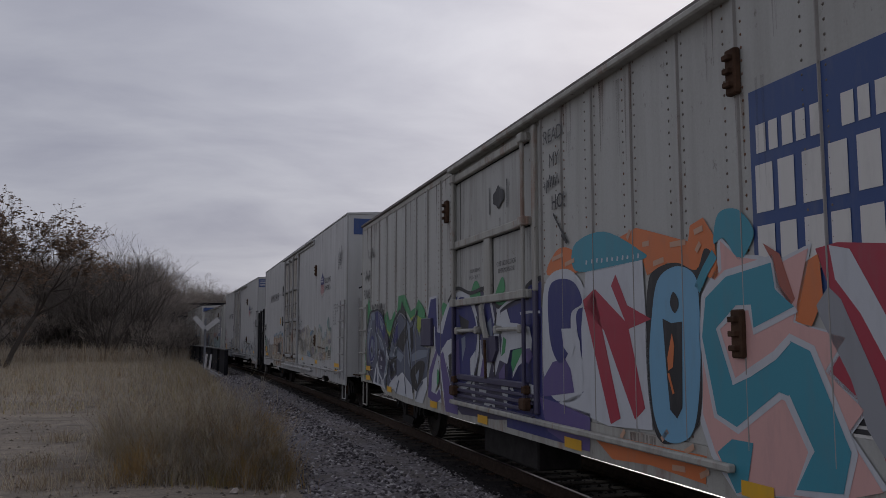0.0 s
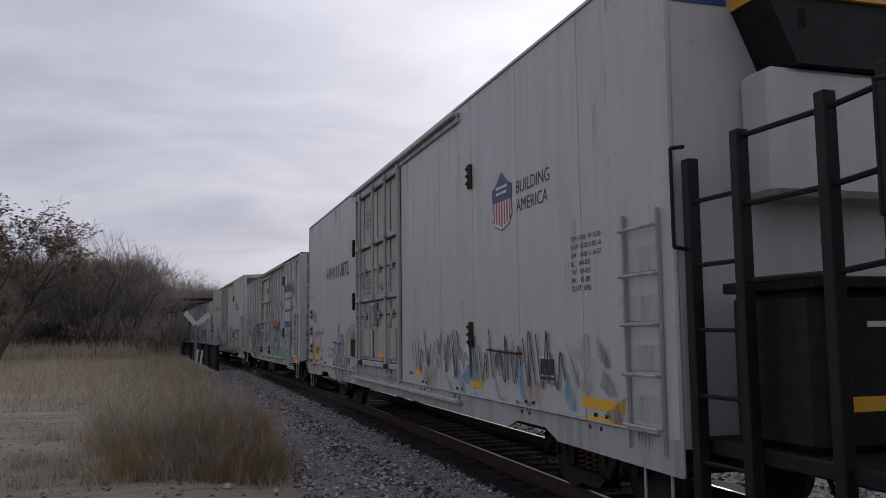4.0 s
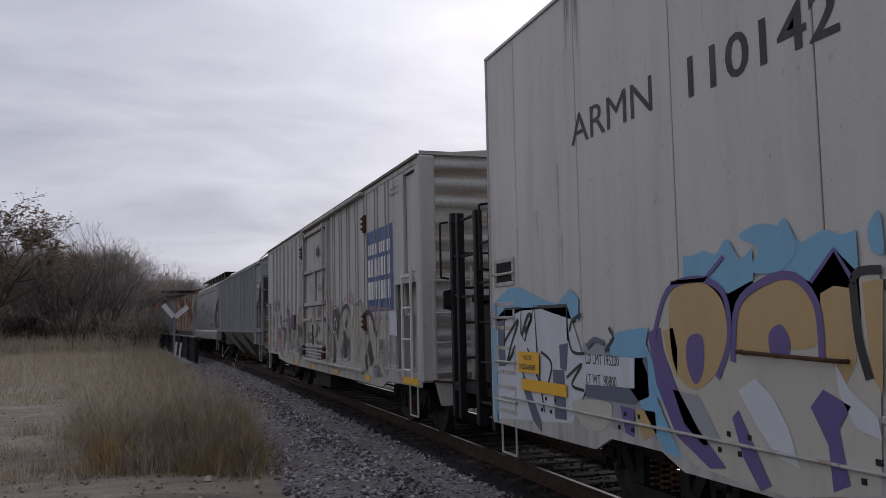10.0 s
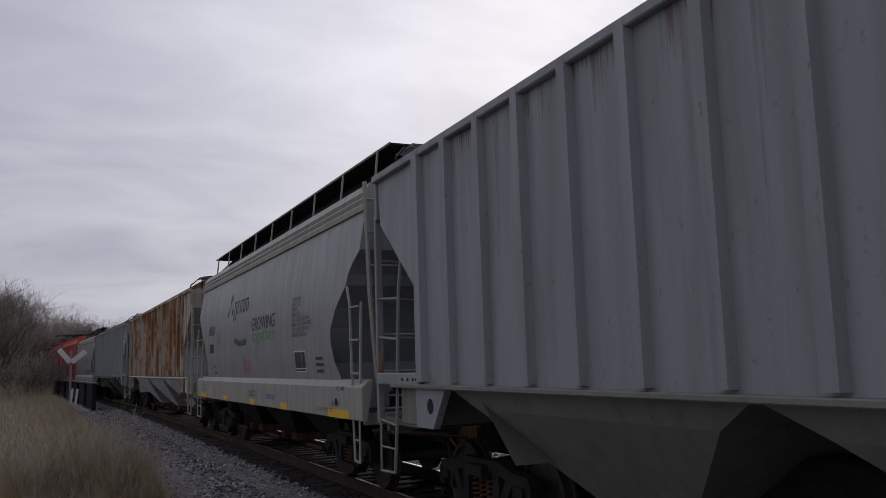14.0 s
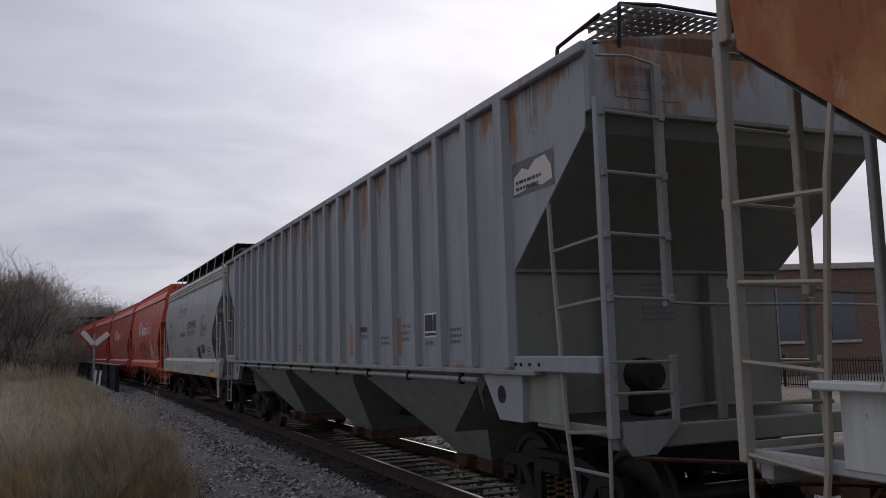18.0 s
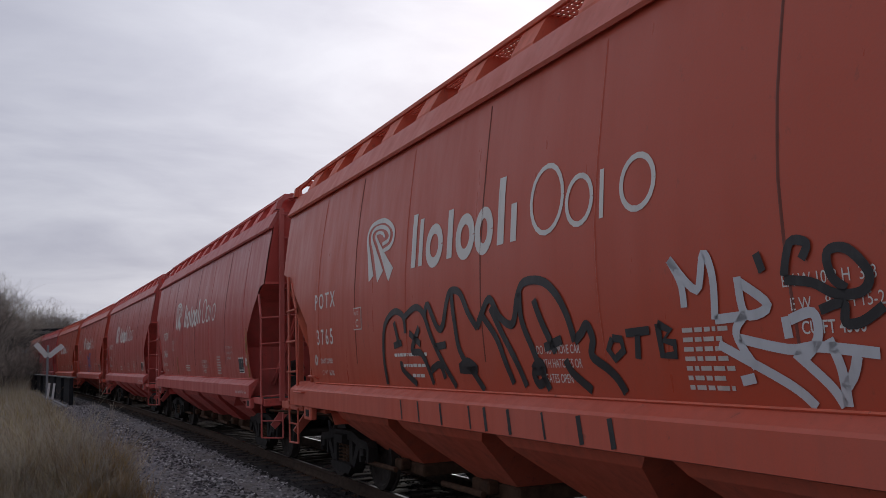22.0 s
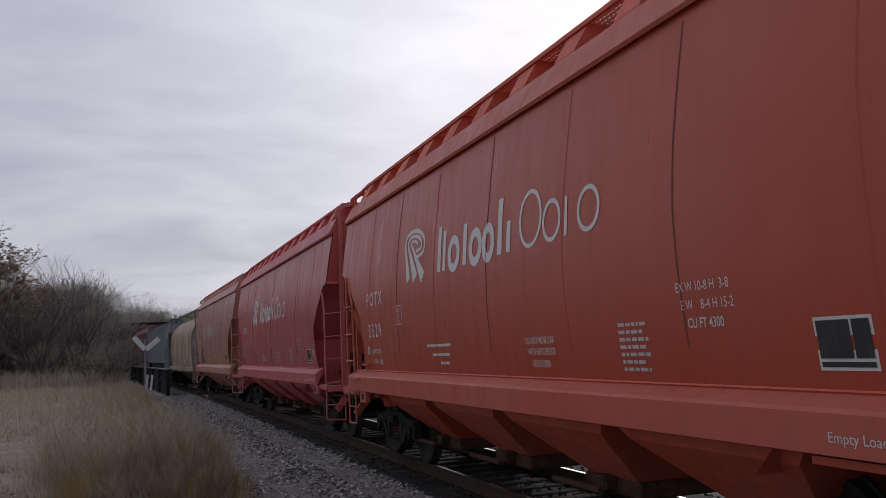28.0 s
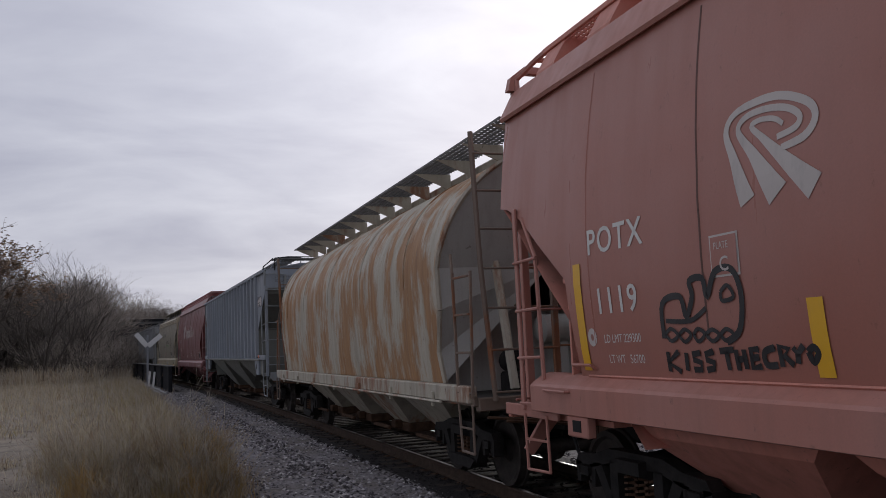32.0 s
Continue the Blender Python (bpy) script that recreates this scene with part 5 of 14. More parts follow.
        P().text("LD. LMT.", 16.30, 1.40, 0.11, 0.72, up=0.004).text("LT. WT.", 16.30, 1.25, 0.11, 0.72, up=0.004).text("163500", 15.54, 1.40, 0.11, 0.85, up=0.004).text("99500", 15.54, 1.25, 0.11, 0.85, up=0.004).put("weight_print", INK, car)
    lube_plate(car, P, 2.55, 1.3, 0.42, 0.3)
    for a, b, z in ((0.1, 0.95, 0.90), (3.2, 3.55, 0.79), (6.1, 6.5, 0.77), (8.9, 9.3, 0.76), (11.3, 11.7, 0.78), (15.09, 15.53, 0.925) if pairs else (14.5, 14.9, 0.84)) + (() if pairs or not niche else ((16.4, 17.35, 0.93),)):
        P().rect(a, b, z, z + 0.105, 0.018).put("reflector", YELLOW, car, "yellow reflective patch")
    if not niche:
        for z in (0.98, 1.185):
            P().rect(17.0, 16.5, z, z + 0.10, 0.034).put("reflector", YELLOW, car, "yellow reflective patch")
    # leading end
    y = -H
    rows = []
    for k in range(61):
        z = 1.0 + (ZT + 0.05 - 1.0) * k / 60
        ph = (k / 60) * 12
        dep = 0.05 * math.sin(ph * 2 * math.pi)
        rows.append([(-W + 0.02, y + 0.02, z), (-W + 0.16, y + 0.02 - dep, z), (W - 0.16, y + 0.02 - dep, z), (W - 0.02, y + 0.02, z)])
    endm = banded("corrugated_end", tuple(c * 0.95 for c in tone), seed + 4)
    part("corrugated_end", Form().grid(rows), endm, car, "rust-streaked corrugated end", True)
    part("corner_post", Form().soft(-W - 0.008, -W + 0.26, y - 0.035, y + 0.2, 0.95, ZT - 0.02, 0.03), skin, car)
    if niche:
        for x1, c0, c1, z0, z1 in ((-W + 0.05, 0.2, 1.5, 4.28, ZT - 0.05), (-W + 0.05, 0.86, 1.5, 2.66, 4.28), (-W + 0.05, 0.2, 1.5, 2.50, 2.66), (-W + 0.05, 1.42, 1.5, 1.1, 2.50), (W, 0.2, 1.5, 0.95, 1.10)):
            part("compartment_wall", Form().box(-W, x1, c0 - H, c1 - H, z0, z1), skin, car)
        hatch = part("compartment_door", Form().soft(-W + 0.05, -W + 0.08, 0.22 - H, 0.84 - H, 2.68, 4.26, 0.008), skin, car, "pale upper compartment door set back in its frame")
        part("door_edge", Form().soft(-W + 0.035, -W + 0.05, 0.24 - H, 0.28 - H, 2.7, 4.24, 0.004), trim, hatch)
        part("bulkhead", Form().box(-1.32, W - 0.03, 0.12 - H, 1.5 - H, 1.1, ZT - 0.05), skin, car)
        part("cabinet_panel", Form().soft(-1.345, -1.31, 0.7 - H, 1.36 - H, 1.14, 2.36, 0.008), trim, car)
        part("vent_pipe", Form().pipe(spline([(-1.45, 1.3 - H, 2.5), (-1.45, 1.25 - H, 2.0), (-1.45, 0.95 - H, 1.95), (-1.45, 0.95 - H, 1.15)], 4), 0.03, 8), trim, car)
        P().fit("MECHANICAL", 1.63, 1.07, 4.12, 0.07).fit("REFRIGERATION", 1.68, 1.03, 4.03, 0.07).put("cooling_notice", INK_SOFT, car)
        ladder(car, CHALK, (-W - 0.05, 0.34 - H, 1.0), (-W - 0.05, 0.34 - H, 2.72), (0, 0.5, 0), (1.12, 1.6, 2.1, 2.6))
    ladder(car, skin, (-1.42, y - 0.09, 0.98), (-1.42, y - 0.09, 2.72), (0.62, 0, 0), (1.1, 1.55, 2.0, 2.5))
    part("end_grab", Form().pipe([(-0.7, y, 2.55), (-0.7, y - 0.08, 2.55), (0.5, y - 0.08, 2.45), (0.5, y, 2.45)], 0.016, 6), skin, car)
    part("end_step", Form().prism([(-1.3, 0.6), (-0.95, 0.6), (-1.15, 1.0), (-1.4, 1.0)], "y", y - 0.1, y), trim, car)
    part("trailing_end", Form().soft(-W + 0.02, W - 0.02, H - 0.03, H, 0.95, ZT - 0.03, 0.01), skin, car)
    part("corner_post", Form().soft(-W - 0.012, -W + 0.03, H - 0.05, H + 0.005, 0.9, ZT - 0.02, 0.008), trim, car)
    underframe(car, L)
    part("equipment_box", Form().soft(-1.45, -0.9, -1.2, 0.7, 0.35, 0.92, 0.02), STEEL_DARK, car)
    for d in (-1, 1):
        truck(car, d * (H - 2.4))
        coupler(car, d * H, d)
        part("sill_step", Form().pipe([(-W, d * (H - 0.2), 0.9), (-W, d * (H - 0.2), 0.42), (-W, d * (H - 0.62), 0.42), (-W, d * (H - 0.62), 0.9)], 0.015, 5), trim, car)
    return car, P

# ---- covered hoppers ----
GREASY = plain("greasy_steel", (0.045, 0.042, 0.038), 0.6, 0.0, 0.5, 6.0, 0.3)


def discharge_bays(car, L, n, z1, w1, mat, a, b, z0=0.42, w0=0.62):
    """Funnel-shaped bays side by side, each with an outlet gate."""
    H, step = L / 2, (b - a) / n
    for k in range(n):
        s0, s1 = a + k * step - H, a + (k + 1) * step - H
        c = (s0 + s1) / 2
        f = Form()
        top = [(-w1, s0, z1), (w1, s0, z1), (w1, s1, z1), (-w1, s1, z1)]
        mid = [(-w1 + 0.12, s0 + step * 0.1, z1 - 0.22), (w1 - 0.12, s0 + step * 0.1, z1 - 0.22), (w1 - 0.12, s1 - step * 0.1, z1 - 0.22), (-w1 + 0.12, s1 - step * 0.1, z1 - 0.22)]
        low = [(-w0, c - 0.45, z0), (w0, c - 0.45, z0), (w0, c + 0.45, z0), (-w0, c + 0.45, z0)]
        f.grid([top, mid, low], True)
        bay = part("discharge_bay", f, mat, car, "funnel-shaped discharge bay")
        g = Form().soft(-w0 - 0.06, w0 + 0.06, c - 0.55, c + 0.55, z0 - 0.14, z0 + 0.02, 0.02)
        g.soft(-w0 - 0.2, -w0 - 0.05, c - 0.12, c + 0.12, z0 - 0.1, z0 + 0.05, 0.02)
        g.tube((-w0 - 0.35, c - 0.3, z0 - 0.05), (-w0 - 0.35, c + 0.7, z0 - 0.05), 0.035, 8)
        part("outlet_gate", g, STEEL_RUST, bay)


def running_board(car, L, z, mat, x0=-0.62, x1=0.62, y0=None, y1=None, name="running_board", cell=0.09):
    """Open grating walkway: bars along and across."""
    f = Form()
    y0, y1 = (-L / 2 if y0 is None else y0), (L / 2 if y1 is None else y1)
    k = x0
    while k < x1 + 1e-6:
        f.box(k - 0.006, k + 0.006, y0, y1, z - 0.03, z)
        k += cell
    k = y0
    while k < y1:
        f.box(x0, x1, k - 0.005, k + 0.005, z - 0.026, z - 0.004)
        k += cell * 1.2
    return part(name, f, mat, car, "open steel grating walkway")


def ribbed_end(car, L, d, skin, lite, low, postm, wheel):
    """One end of a ribbed hopper: hood plate, sloping sheet, upright web, ladders, platform and hand brake."""
    W = 1.6
    y = d * L / 2
    at = lambda q: y - d * q
    lo_hi = lambda a, b: (min(at(a), at(b)), max(at(a), at(b)))
    crest = [(-W + 0.005, 3.74), (W - 0.005, 3.74), (W - 0.005, 4.24), (1.25, 4.34), (0.5, 4.43), (-0.5, 4.43), (-1.25, 4.34), (-W + 0.005, 4.24)]
    hood = part("end_plate", Form().prism(crest, "y", *lo_hi(0.05, 0.09)), skin, car, "upright end plate under the roof")
    part("hood_edge", Form().soft(-W + 0.01, W - 0.01, *lo_hi(0.05, 0.13), 3.70, 3.745, 0.008), low, hood)
    for sd in (-1, 1):
        part("hood_corner", Form().soft(sd * W - 0.03, sd * W + 0.03, *lo_hi(0.02, 0.10), 3.70, 4.27, 0.008), lite, hood)
    # low is a darkened coat here: the hood's shade is in its colour
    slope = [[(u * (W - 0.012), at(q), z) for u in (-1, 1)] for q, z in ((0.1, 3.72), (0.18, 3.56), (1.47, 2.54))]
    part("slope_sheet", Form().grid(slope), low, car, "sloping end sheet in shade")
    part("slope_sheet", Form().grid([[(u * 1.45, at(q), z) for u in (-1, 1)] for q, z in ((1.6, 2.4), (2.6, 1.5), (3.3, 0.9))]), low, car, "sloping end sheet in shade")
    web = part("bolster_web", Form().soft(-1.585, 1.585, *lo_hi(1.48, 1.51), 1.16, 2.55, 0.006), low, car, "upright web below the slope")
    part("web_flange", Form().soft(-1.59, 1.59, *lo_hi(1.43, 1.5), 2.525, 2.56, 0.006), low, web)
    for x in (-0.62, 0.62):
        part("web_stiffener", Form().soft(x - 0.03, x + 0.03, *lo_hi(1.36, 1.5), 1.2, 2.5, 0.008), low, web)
    f = Form()
    for k in range(7):
        if k != 3:
            f.box(-0.16, 0.12 + 0.05 * (k * 7 % 4), *lo_hi(1.474, 1.478), 2.40 - k * 0.058, 2.43 - k * 0.058)
    part("web_print", f, INK_SOFT, web)
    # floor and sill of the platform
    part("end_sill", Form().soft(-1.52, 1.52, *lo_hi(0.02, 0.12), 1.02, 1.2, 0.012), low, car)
    floor = part("platform_floor", Form().soft(-1.5, 1.5, *lo_hi(0.1, 1.5), 1.14, 1.19, 0.01), GREASY, car, "greasy dark end platform")
    part("floor_edge", Form().soft(-1.56, -1.52, *lo_hi(0.02, 1.2), 1.12, 1.2, 0.008), low, floor)
    part("corner_plate", Form().prism([(-1.5, 1.24), (-0.98, 1.24), (-0.98, 1.18), (-1.2, 0.98), (-1.42, 0.98), (-1.5, 1.08)], "y", *lo_hi(-0.03, 0.0)), lite, car)
    # ladder up the end
    lad = part("end_ladder", Form().soft(-1.62, -1.535, *lo_hi(-0.045, 0.02), 1.12, 3.80, 0.008), postm, car, "flat steel end ladder with worn paint")
    part("stile", Form().soft(-1.035, -0.965, *lo_hi(-0.045, 0.02), 2.12, 4.12, 0.008), lite, lad)
    part("hanger", Form().pipe([(-1.58, at(-0.02), 4.14), (-1.3, at(-0.06), 4.15), (-1.02, at(-0.02), 4.12)], 0.014, 5), lite, lad)
    for z in (3.67, 3.18, 2.69, 2.19):
        part("rung", Form().tube((-1.58, at(-0.05), z + 0.01), (-1.0, at(-0.05), z - 0.01), 0.015, 6), lite, lad)
        part("bolt", Form().soft(-1.605, -1.555, *lo_hi(-0.075, -0.04), z - 0.03, z + 0.04, 0.008).soft(-1.025, -0.975, *lo_hi(-0.075, -0.04), z - 0.04, z + 0.03, 0.008), lite, lad)
    for z, x in ((1.70, -0.95), (1.46, -0.9)):
        part("rung", Form().tube((-1.58, at(-0.04), z), (x, at(0.02), z - 0.01), 0.014, 6), lite, lad)
    part("stile", Form().soft(-0.99, -0.93, *lo_hi(0.0, 0.04), 1.2, 1.74, 0.006), lite, lad)
    part("grab_rail", Form().pipe(spline([(-0.98, at(0.0), 2.16), (-0.5, at(-0.03), 2.14), (0.62, at(0.0), 2.14), (1.5, at(0.0), 2.12)], 3), 0.014, 5), lite, car)
    # ladder on the side, its inner stile bent in to the slope of the side sheet
    side = part("side_ladder", Form().pipe([(-1.575, at(0.83), 3.22), (-1.60, at(0.76), 2.72), (-1.60, at(0.62), 1.14), (-1.60, at(0.53), 0.62)], 0.021, 5), lite, car, "bent side ladder")
    for z, q in ((2.67, 0.75), (2.18, 0.71), (1.70, 0.67), (1.15, 0.62)):
        part("rung", Form().tube((-1.60, at(q), z - 0.03), (-1.59, at(0.0), z + 0.02), 0.016, 5), lite, side)
    step = part("sill_step", Form().pipe([(-1.60, at(0.54), 0.66), (-1.60, at(0.52), 0.56), (-1.60, at(0.03), 0.54), (-1.59, at(0.02), 1.14)], 0.018, 5), lite, car, "bent sill step")
    part("tread", Form().tube((-1.60, at(0.55), 0.84), (-1.59, at(0.03), 0.84), 0.014, 5), lite, step)
    # brake posts, gear and valve
    for x, z1 in ((-0.44, 3.98), (0.6, 3.92)):
        part("brake_post", Form().soft(x - 0.04, x + 0.03, *lo_hi(0.04, 0.10), 1.2, z1 if wheel else 2.2, 0.01), low, car)
    valve = Form().lathe([(-0.13, 0.0), (-0.12, 0.13), (0.0, 0.16), (0.14, 0.15), (0.16, 0.0)], "y", (-0.62, at(0.85), 1.55), 12)
    part("valve_bracket", Form().soft(-0.74, -0.46, *lo_hi(0.7, 1.0), 1.19, 1.42, 0.03), STEEL_DARK, car)
    part("control_valve", valve, STEEL_DARK, car, "greasy black brake valve", True)
    part("brake_pipe", Form().pipe(spline([(-0.95, at(0.3), 1.26), (-0.5, at(0.2), 1.32), (0.2, at(0.3), 1.28), (0.9, at(0.4), 1.27)], 4), 0.02, 5), low, car)
    if wheel:
        brake_wheel(car, BLACK, 0.08, at(-0.1), 2.3, d, 0.29)
        part("brake_gear", Form().soft(-0.34, 0.1, *lo_hi(0.06, 0.3), 2.0, 2.62, 0.08), STEEL_DARK, car, "dark hand-brake gear case")
    coupler(car, y, d)


def flow_end(car, y, d, lite, deep, stiles, hood, top, wheel):
    """One end of a bowed hopper: narrow end ladder, side ladder, platform and brake gear."""
    at = lambda q: y - d * q
    lo_hi = lambda a, b: (min(at(a), at(b)), max(at(a), at(b)))
    part("end_sill", Form().soft(-1.5, 1.5, *lo_hi(0.0, 0.12), 1.04, 1.2, 0.012), lite, car)
    floor = part("platform_floor", Form().soft(-1.5, 1.5, *lo_hi(0.1, 1.6), 1.14, 1.19, 0.01), GREASY, car, "greasy dark end platform")
    part("floor_edge", Form().soft(-1.55, -1.5, *lo_hi(0.04, 1.3), 1.1, 1.22, 0.008), lite, floor)
    part("bolster_web", Form().soft(-1.45, 1.45, *lo_hi(1.66, 1.69), 1.16, 2.35, 0.006), deep, car, "upright web below the slope")
    if hood:
        lad = part("end_ladder", Form().pipe([(-1.30, at(-0.03), 1.16), (-1.42, at(-0.03), 2.8), (-1.47, at(-0.03), top)], 0.035, 5), lite, car, "narrow steel end ladder")
        part("stile", Form().soft(-0.49, -0.41, *lo_hi(-0.05, 0.01), 1.18, top, 0.008), lite, lad)
        for k, z in enumerate((4.15, 3.69, 3.22, 2.74, 2.26, 1.76, 1.26)):
            part("rung", Form().tube((-1.46 + 0.025 * k, at(-0.06), z), (-0.45, at(-0.06), z), 0.015, 6), lite, lad)
    (q0, q1, q2), (r0, r1) = stiles
    side = part("side_ladder", Form().pipe([(-1.55, at(q0), 2.98), (-1.58, at(q1), 2.72), (-1.58, at(q2), 1.2)], 0.021, 5), lite, car, "steel side ladder")
    part("stile", Form().pipe([(-1.53, at(r0), 2.72), (-1.57, at(r1), 1.2)], 0.021, 5), lite, side)
    for z in (2.66, 2.2, 1.74, 1.26):
        u = (2.72 - z) / 1.52
        part("rung", Form().tube((-1.59, at(q1 + (q2 - q1) * u), z), (-1.57, at(r0 + (r1 - r0) * u), z), 0.016, 5), lite, side)
    step = part("sill_step", Form().pipe([(-1.58, at(q2), 1.12), (-1.58, at(q2 - 0.06), 0.56), (-1.58, at(r1), 0.55), (-1.58, at(r1), 1.12)], 0.017, 5), lite, car, "bent sill step")
    part("tread", Form().tube((-1.58, at(q2 - 0.03), 0.84), (-1.58, at(r1), 0.84), 0.014, 5), lite, step)
    for z in (2.3, 1.78):
        part("grab_rail", Form().pipe([(-0.45, at(-0.02), z), (1.3, at(0.0), z)], 0.014, 5), lite, car)
    tank = Form().lathe([(-0.42, 0.0), (-0.40, 0.12), (-0.34, 0.2), (0.34, 0.2), (0.40, 0.12), (0.42, 0.0)], "x", (0.2, at(1.0), 2.0), 16)
    part("air_tank", tank, deep, car, "grey air tank across the platform", True)
    part("tank_bracket", Form().soft(0.1, 0.22, *lo_hi(0.92, 1.08), 1.19, 1.84, 0.008), deep, car)
    valve = Form().lathe([(-0.13, 0.0), (-0.12, 0.13), (0.0, 0.16), (0.14, 0.15), (0.16, 0.0)], "y", (-0.62, at(0.9), 1.6), 12)
    part("valve_bracket", Form().soft(-0.76, -0.46, *lo_hi(0.75, 1.05), 1.19, 1.46, 0.03), STEEL_DARK, car)
    part("control_valve", valve, STEEL_DARK, car, "greasy black brake valve", True)
    if wheel:
        brake_wheel(car, BLACK, 0.25, at(-0.1), 2.35, d, 0.29)
        part("brake_gear", Form().soft(-0.22, 0.16, *lo_hi(0.06, 0.3), 2.06, 2.66, 0.08), BLACK, car, "black hand-brake gear case")
        part("brake_post", Form().soft(0.56, 0.66, *lo_hi(0.02, 0.1), 1.2, 3.4, 0.01), lite, car)
    coupler(car, y, d)


def ribbed_hopper(tone, seed, label, rust=0.0, rust_at=0.62, rib_tone=None, mark="", number="", stripes=(), under=(0.165, 0.17, 0.15), top_rust=0.0, long=0.0):
    L, W, ZT, ZS = 17.5 + long, 1.6, 4.28, 1.62
    H = L / 2
    car = thing("hopper_car", label, "hopper car", "freight train cars")
    skin = rust_panel(seed) if rust > 0.9 else paint("hopper_side", tone, seed, 0.35, rust, 0.5, rust_at=rust_at, rust_col=(0.17, 0.062, 0.022), edges=((3.1, 4.3, top_rust), (1.78, 1.62, 0.14)))
    ribm = paint("rusty_rib", (0.46, 0.39, 0.30), seed + 1, 0.5, 0.95, 0.6, rust_at=0.455, rust_col=(0.17, 0.066, 0.026)) if rust > 0.9 else paint("hopper_rib", rib_tone or tone, seed + 1, 0.4, min(1.0, rust * 0.95), 0.5, rust_at=rust_at + 0.04, edges=((3.3, 4.3, top_rust * 0.7), (1.9, 1.65, 0.10)))
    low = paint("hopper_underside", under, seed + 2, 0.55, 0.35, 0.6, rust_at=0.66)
    P = lambda: Flat(L, flat_side(W))
    endm = paint("hopper_end", tuple(c * 0.8 for c in (rib_tone or tone)), seed + 3, 0.6, 0.5, 0.6, rust_at=0.6)
    postm = paint("corner_post_paint", tuple(c * 0.92 for c in (rib_tone or tone)), seed + 4, 0.4, 0.9, 0.55, rust_at=0.56, rust_col=(0.19, 0.07, 0.03))
    # underside paint at 0.72: shade of the recessed end put into the colour
    shaded_low = paint("hopper_end_shade", tuple(min(0.36, c * 0.72) for c in under), seed + 6, 0.5, 0.3, 0.65, rust_at=0.68)
    lite = paint("hopper_ladder", tuple(c * k for c, k in zip(rib_tone or tone, (0.86, 0.84, 0.76))), seed + 5, 0.4, 0.45, 0.55, rust_at=0.62)
    outline = [(0.05, ZT), (0.16, 3.58), (1.47, 2.53), (1.47, ZS), (L - 1.52, ZS), (L - 1.52, 2.55), (L - 0.16, 3.62), (L - 0.05, ZT)]
    for x in (-W, W - 0.02):
        part("side_sheet", Form().prism([(s - H, z) for s, z in outline], "x", x, x + 0.02), skin, car, "corrugated steel side sheet")
    n = round((L - 3.1) / 0.81)
    pitch = (L - 3.1) / n
    for k in range(n + 1):
        s = 1.56 + pitch * k
        w = (0.10 if k in (0, n) else 0.075) * (0.75 if rust > 0.9 else 1.0)
        prof = [(-W, s - H - w), (-W - 0.08, s - H - w * 0.8), (-W - 0.08, s - H + w * 0.8), (-W, s - H + w)]
        r = Form().prism(prof, "z", ZS + 0.03, ZT - 0.03)
        part("side_rib", r, ribm, car)
    if rust > 0.9:
        pale = paint("worn_cream", (0.40, 0.37, 0.31), seed + 7, 0.4, 0.9, 0.6, rust_at=0.53, rust_col=(0.20, 0.085, 0.03))
        part("corner_sheet", Form().prism([(0.07 - H, ZT - 0.09), (0.17 - H, 3.59), (1.46 - H, 2.56), (1.46 - H, ZT - 0.09)], "x", -W - 0.006, -W), pale, car, "cream corner sheet with rusty edges")
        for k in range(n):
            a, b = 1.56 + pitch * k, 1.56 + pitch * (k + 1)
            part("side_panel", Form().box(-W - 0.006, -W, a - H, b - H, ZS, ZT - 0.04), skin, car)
            # ragged dark strip beside each rib: rust, with the rib's shade painted in
            P().poly([(a + 0.06, ZS), (a + 0.06, ZT - 0.1), (a + 0.16 + 0.05 * (k % 3), ZT - 0.1), (a + 0.12, 3.4 + 0.2 * (k % 4)), (a + 0.19, 2.9), (a + 0.10, 2.4), (a + 0.15 + 0.06 * (k % 2), ZS + 0.1), (a + 0.2, ZS)], 0.006).put("rust_run", RUST_SHADE, car)
            P().poly([(a + 0.05, ZS + 0.02), (a + 0.05, ZS + 0.3), (a + 0.16, ZS + 0.22), (a + 0.3, ZS + 0.10 + 0.03 * (k % 3)), (a + 0.45, ZS + 0.16), (a + 0.56, ZS + 0.08 + 0.05 * (k % 2)), (b - 0.12, ZS + 0.2), (b - 0.05, ZS + 0.26), (b - 0.05, ZS + 0.02)], 0.008).put("rust_run", RUST_SHADE, car)
    for x in (-W - 0.075, W - 0.02):
        part("top_chord", Form().soft(x, x + 0.095, -H + 0.05, H - 0.05, ZT - 0.09, ZT, 0.012), ribm if rust else skin, car)
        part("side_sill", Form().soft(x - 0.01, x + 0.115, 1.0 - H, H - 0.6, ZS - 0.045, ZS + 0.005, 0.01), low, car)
    if mark:
        part("air_line", Form().tube((-W - 0.05, 2.2 - H, 1.51), (-W - 0.05, H - 2.0, 1.51), 0.03, 8), endm, car, "pale air line along the sill")
        for k in range(9):
            y = 2.6 - H + k * 1.55
            part("pipe_clip", Form().soft(-W - 0.09, -W - 0.03, y - 0.02, y + 0.02, 1.46, ZS - 0.03, 0.006), BLACK, car)
    part("roof", Form().prism([(-W - 0.02, ZT), (W + 0.02, ZT), (0.5, ZT + 0.2), (-0.5, ZT + 0.2)], "y", -H + 0.05, H - 0.05), skin, car, "low curved roof")
    for k in range(10):
        y = -H + 1.4 + k * (L - 2.8) / 9
        part("hatch_cover", Form().soft(-0.34, 0.34, y - 0.45, y + 0.45, ZT + 0.2, ZT + 0.27, 0.02), skin, car)
    running_board(car, L, ZT + 0.40, GRATE, -1.0, -0.45, -H + 0.1, H - 0.1)
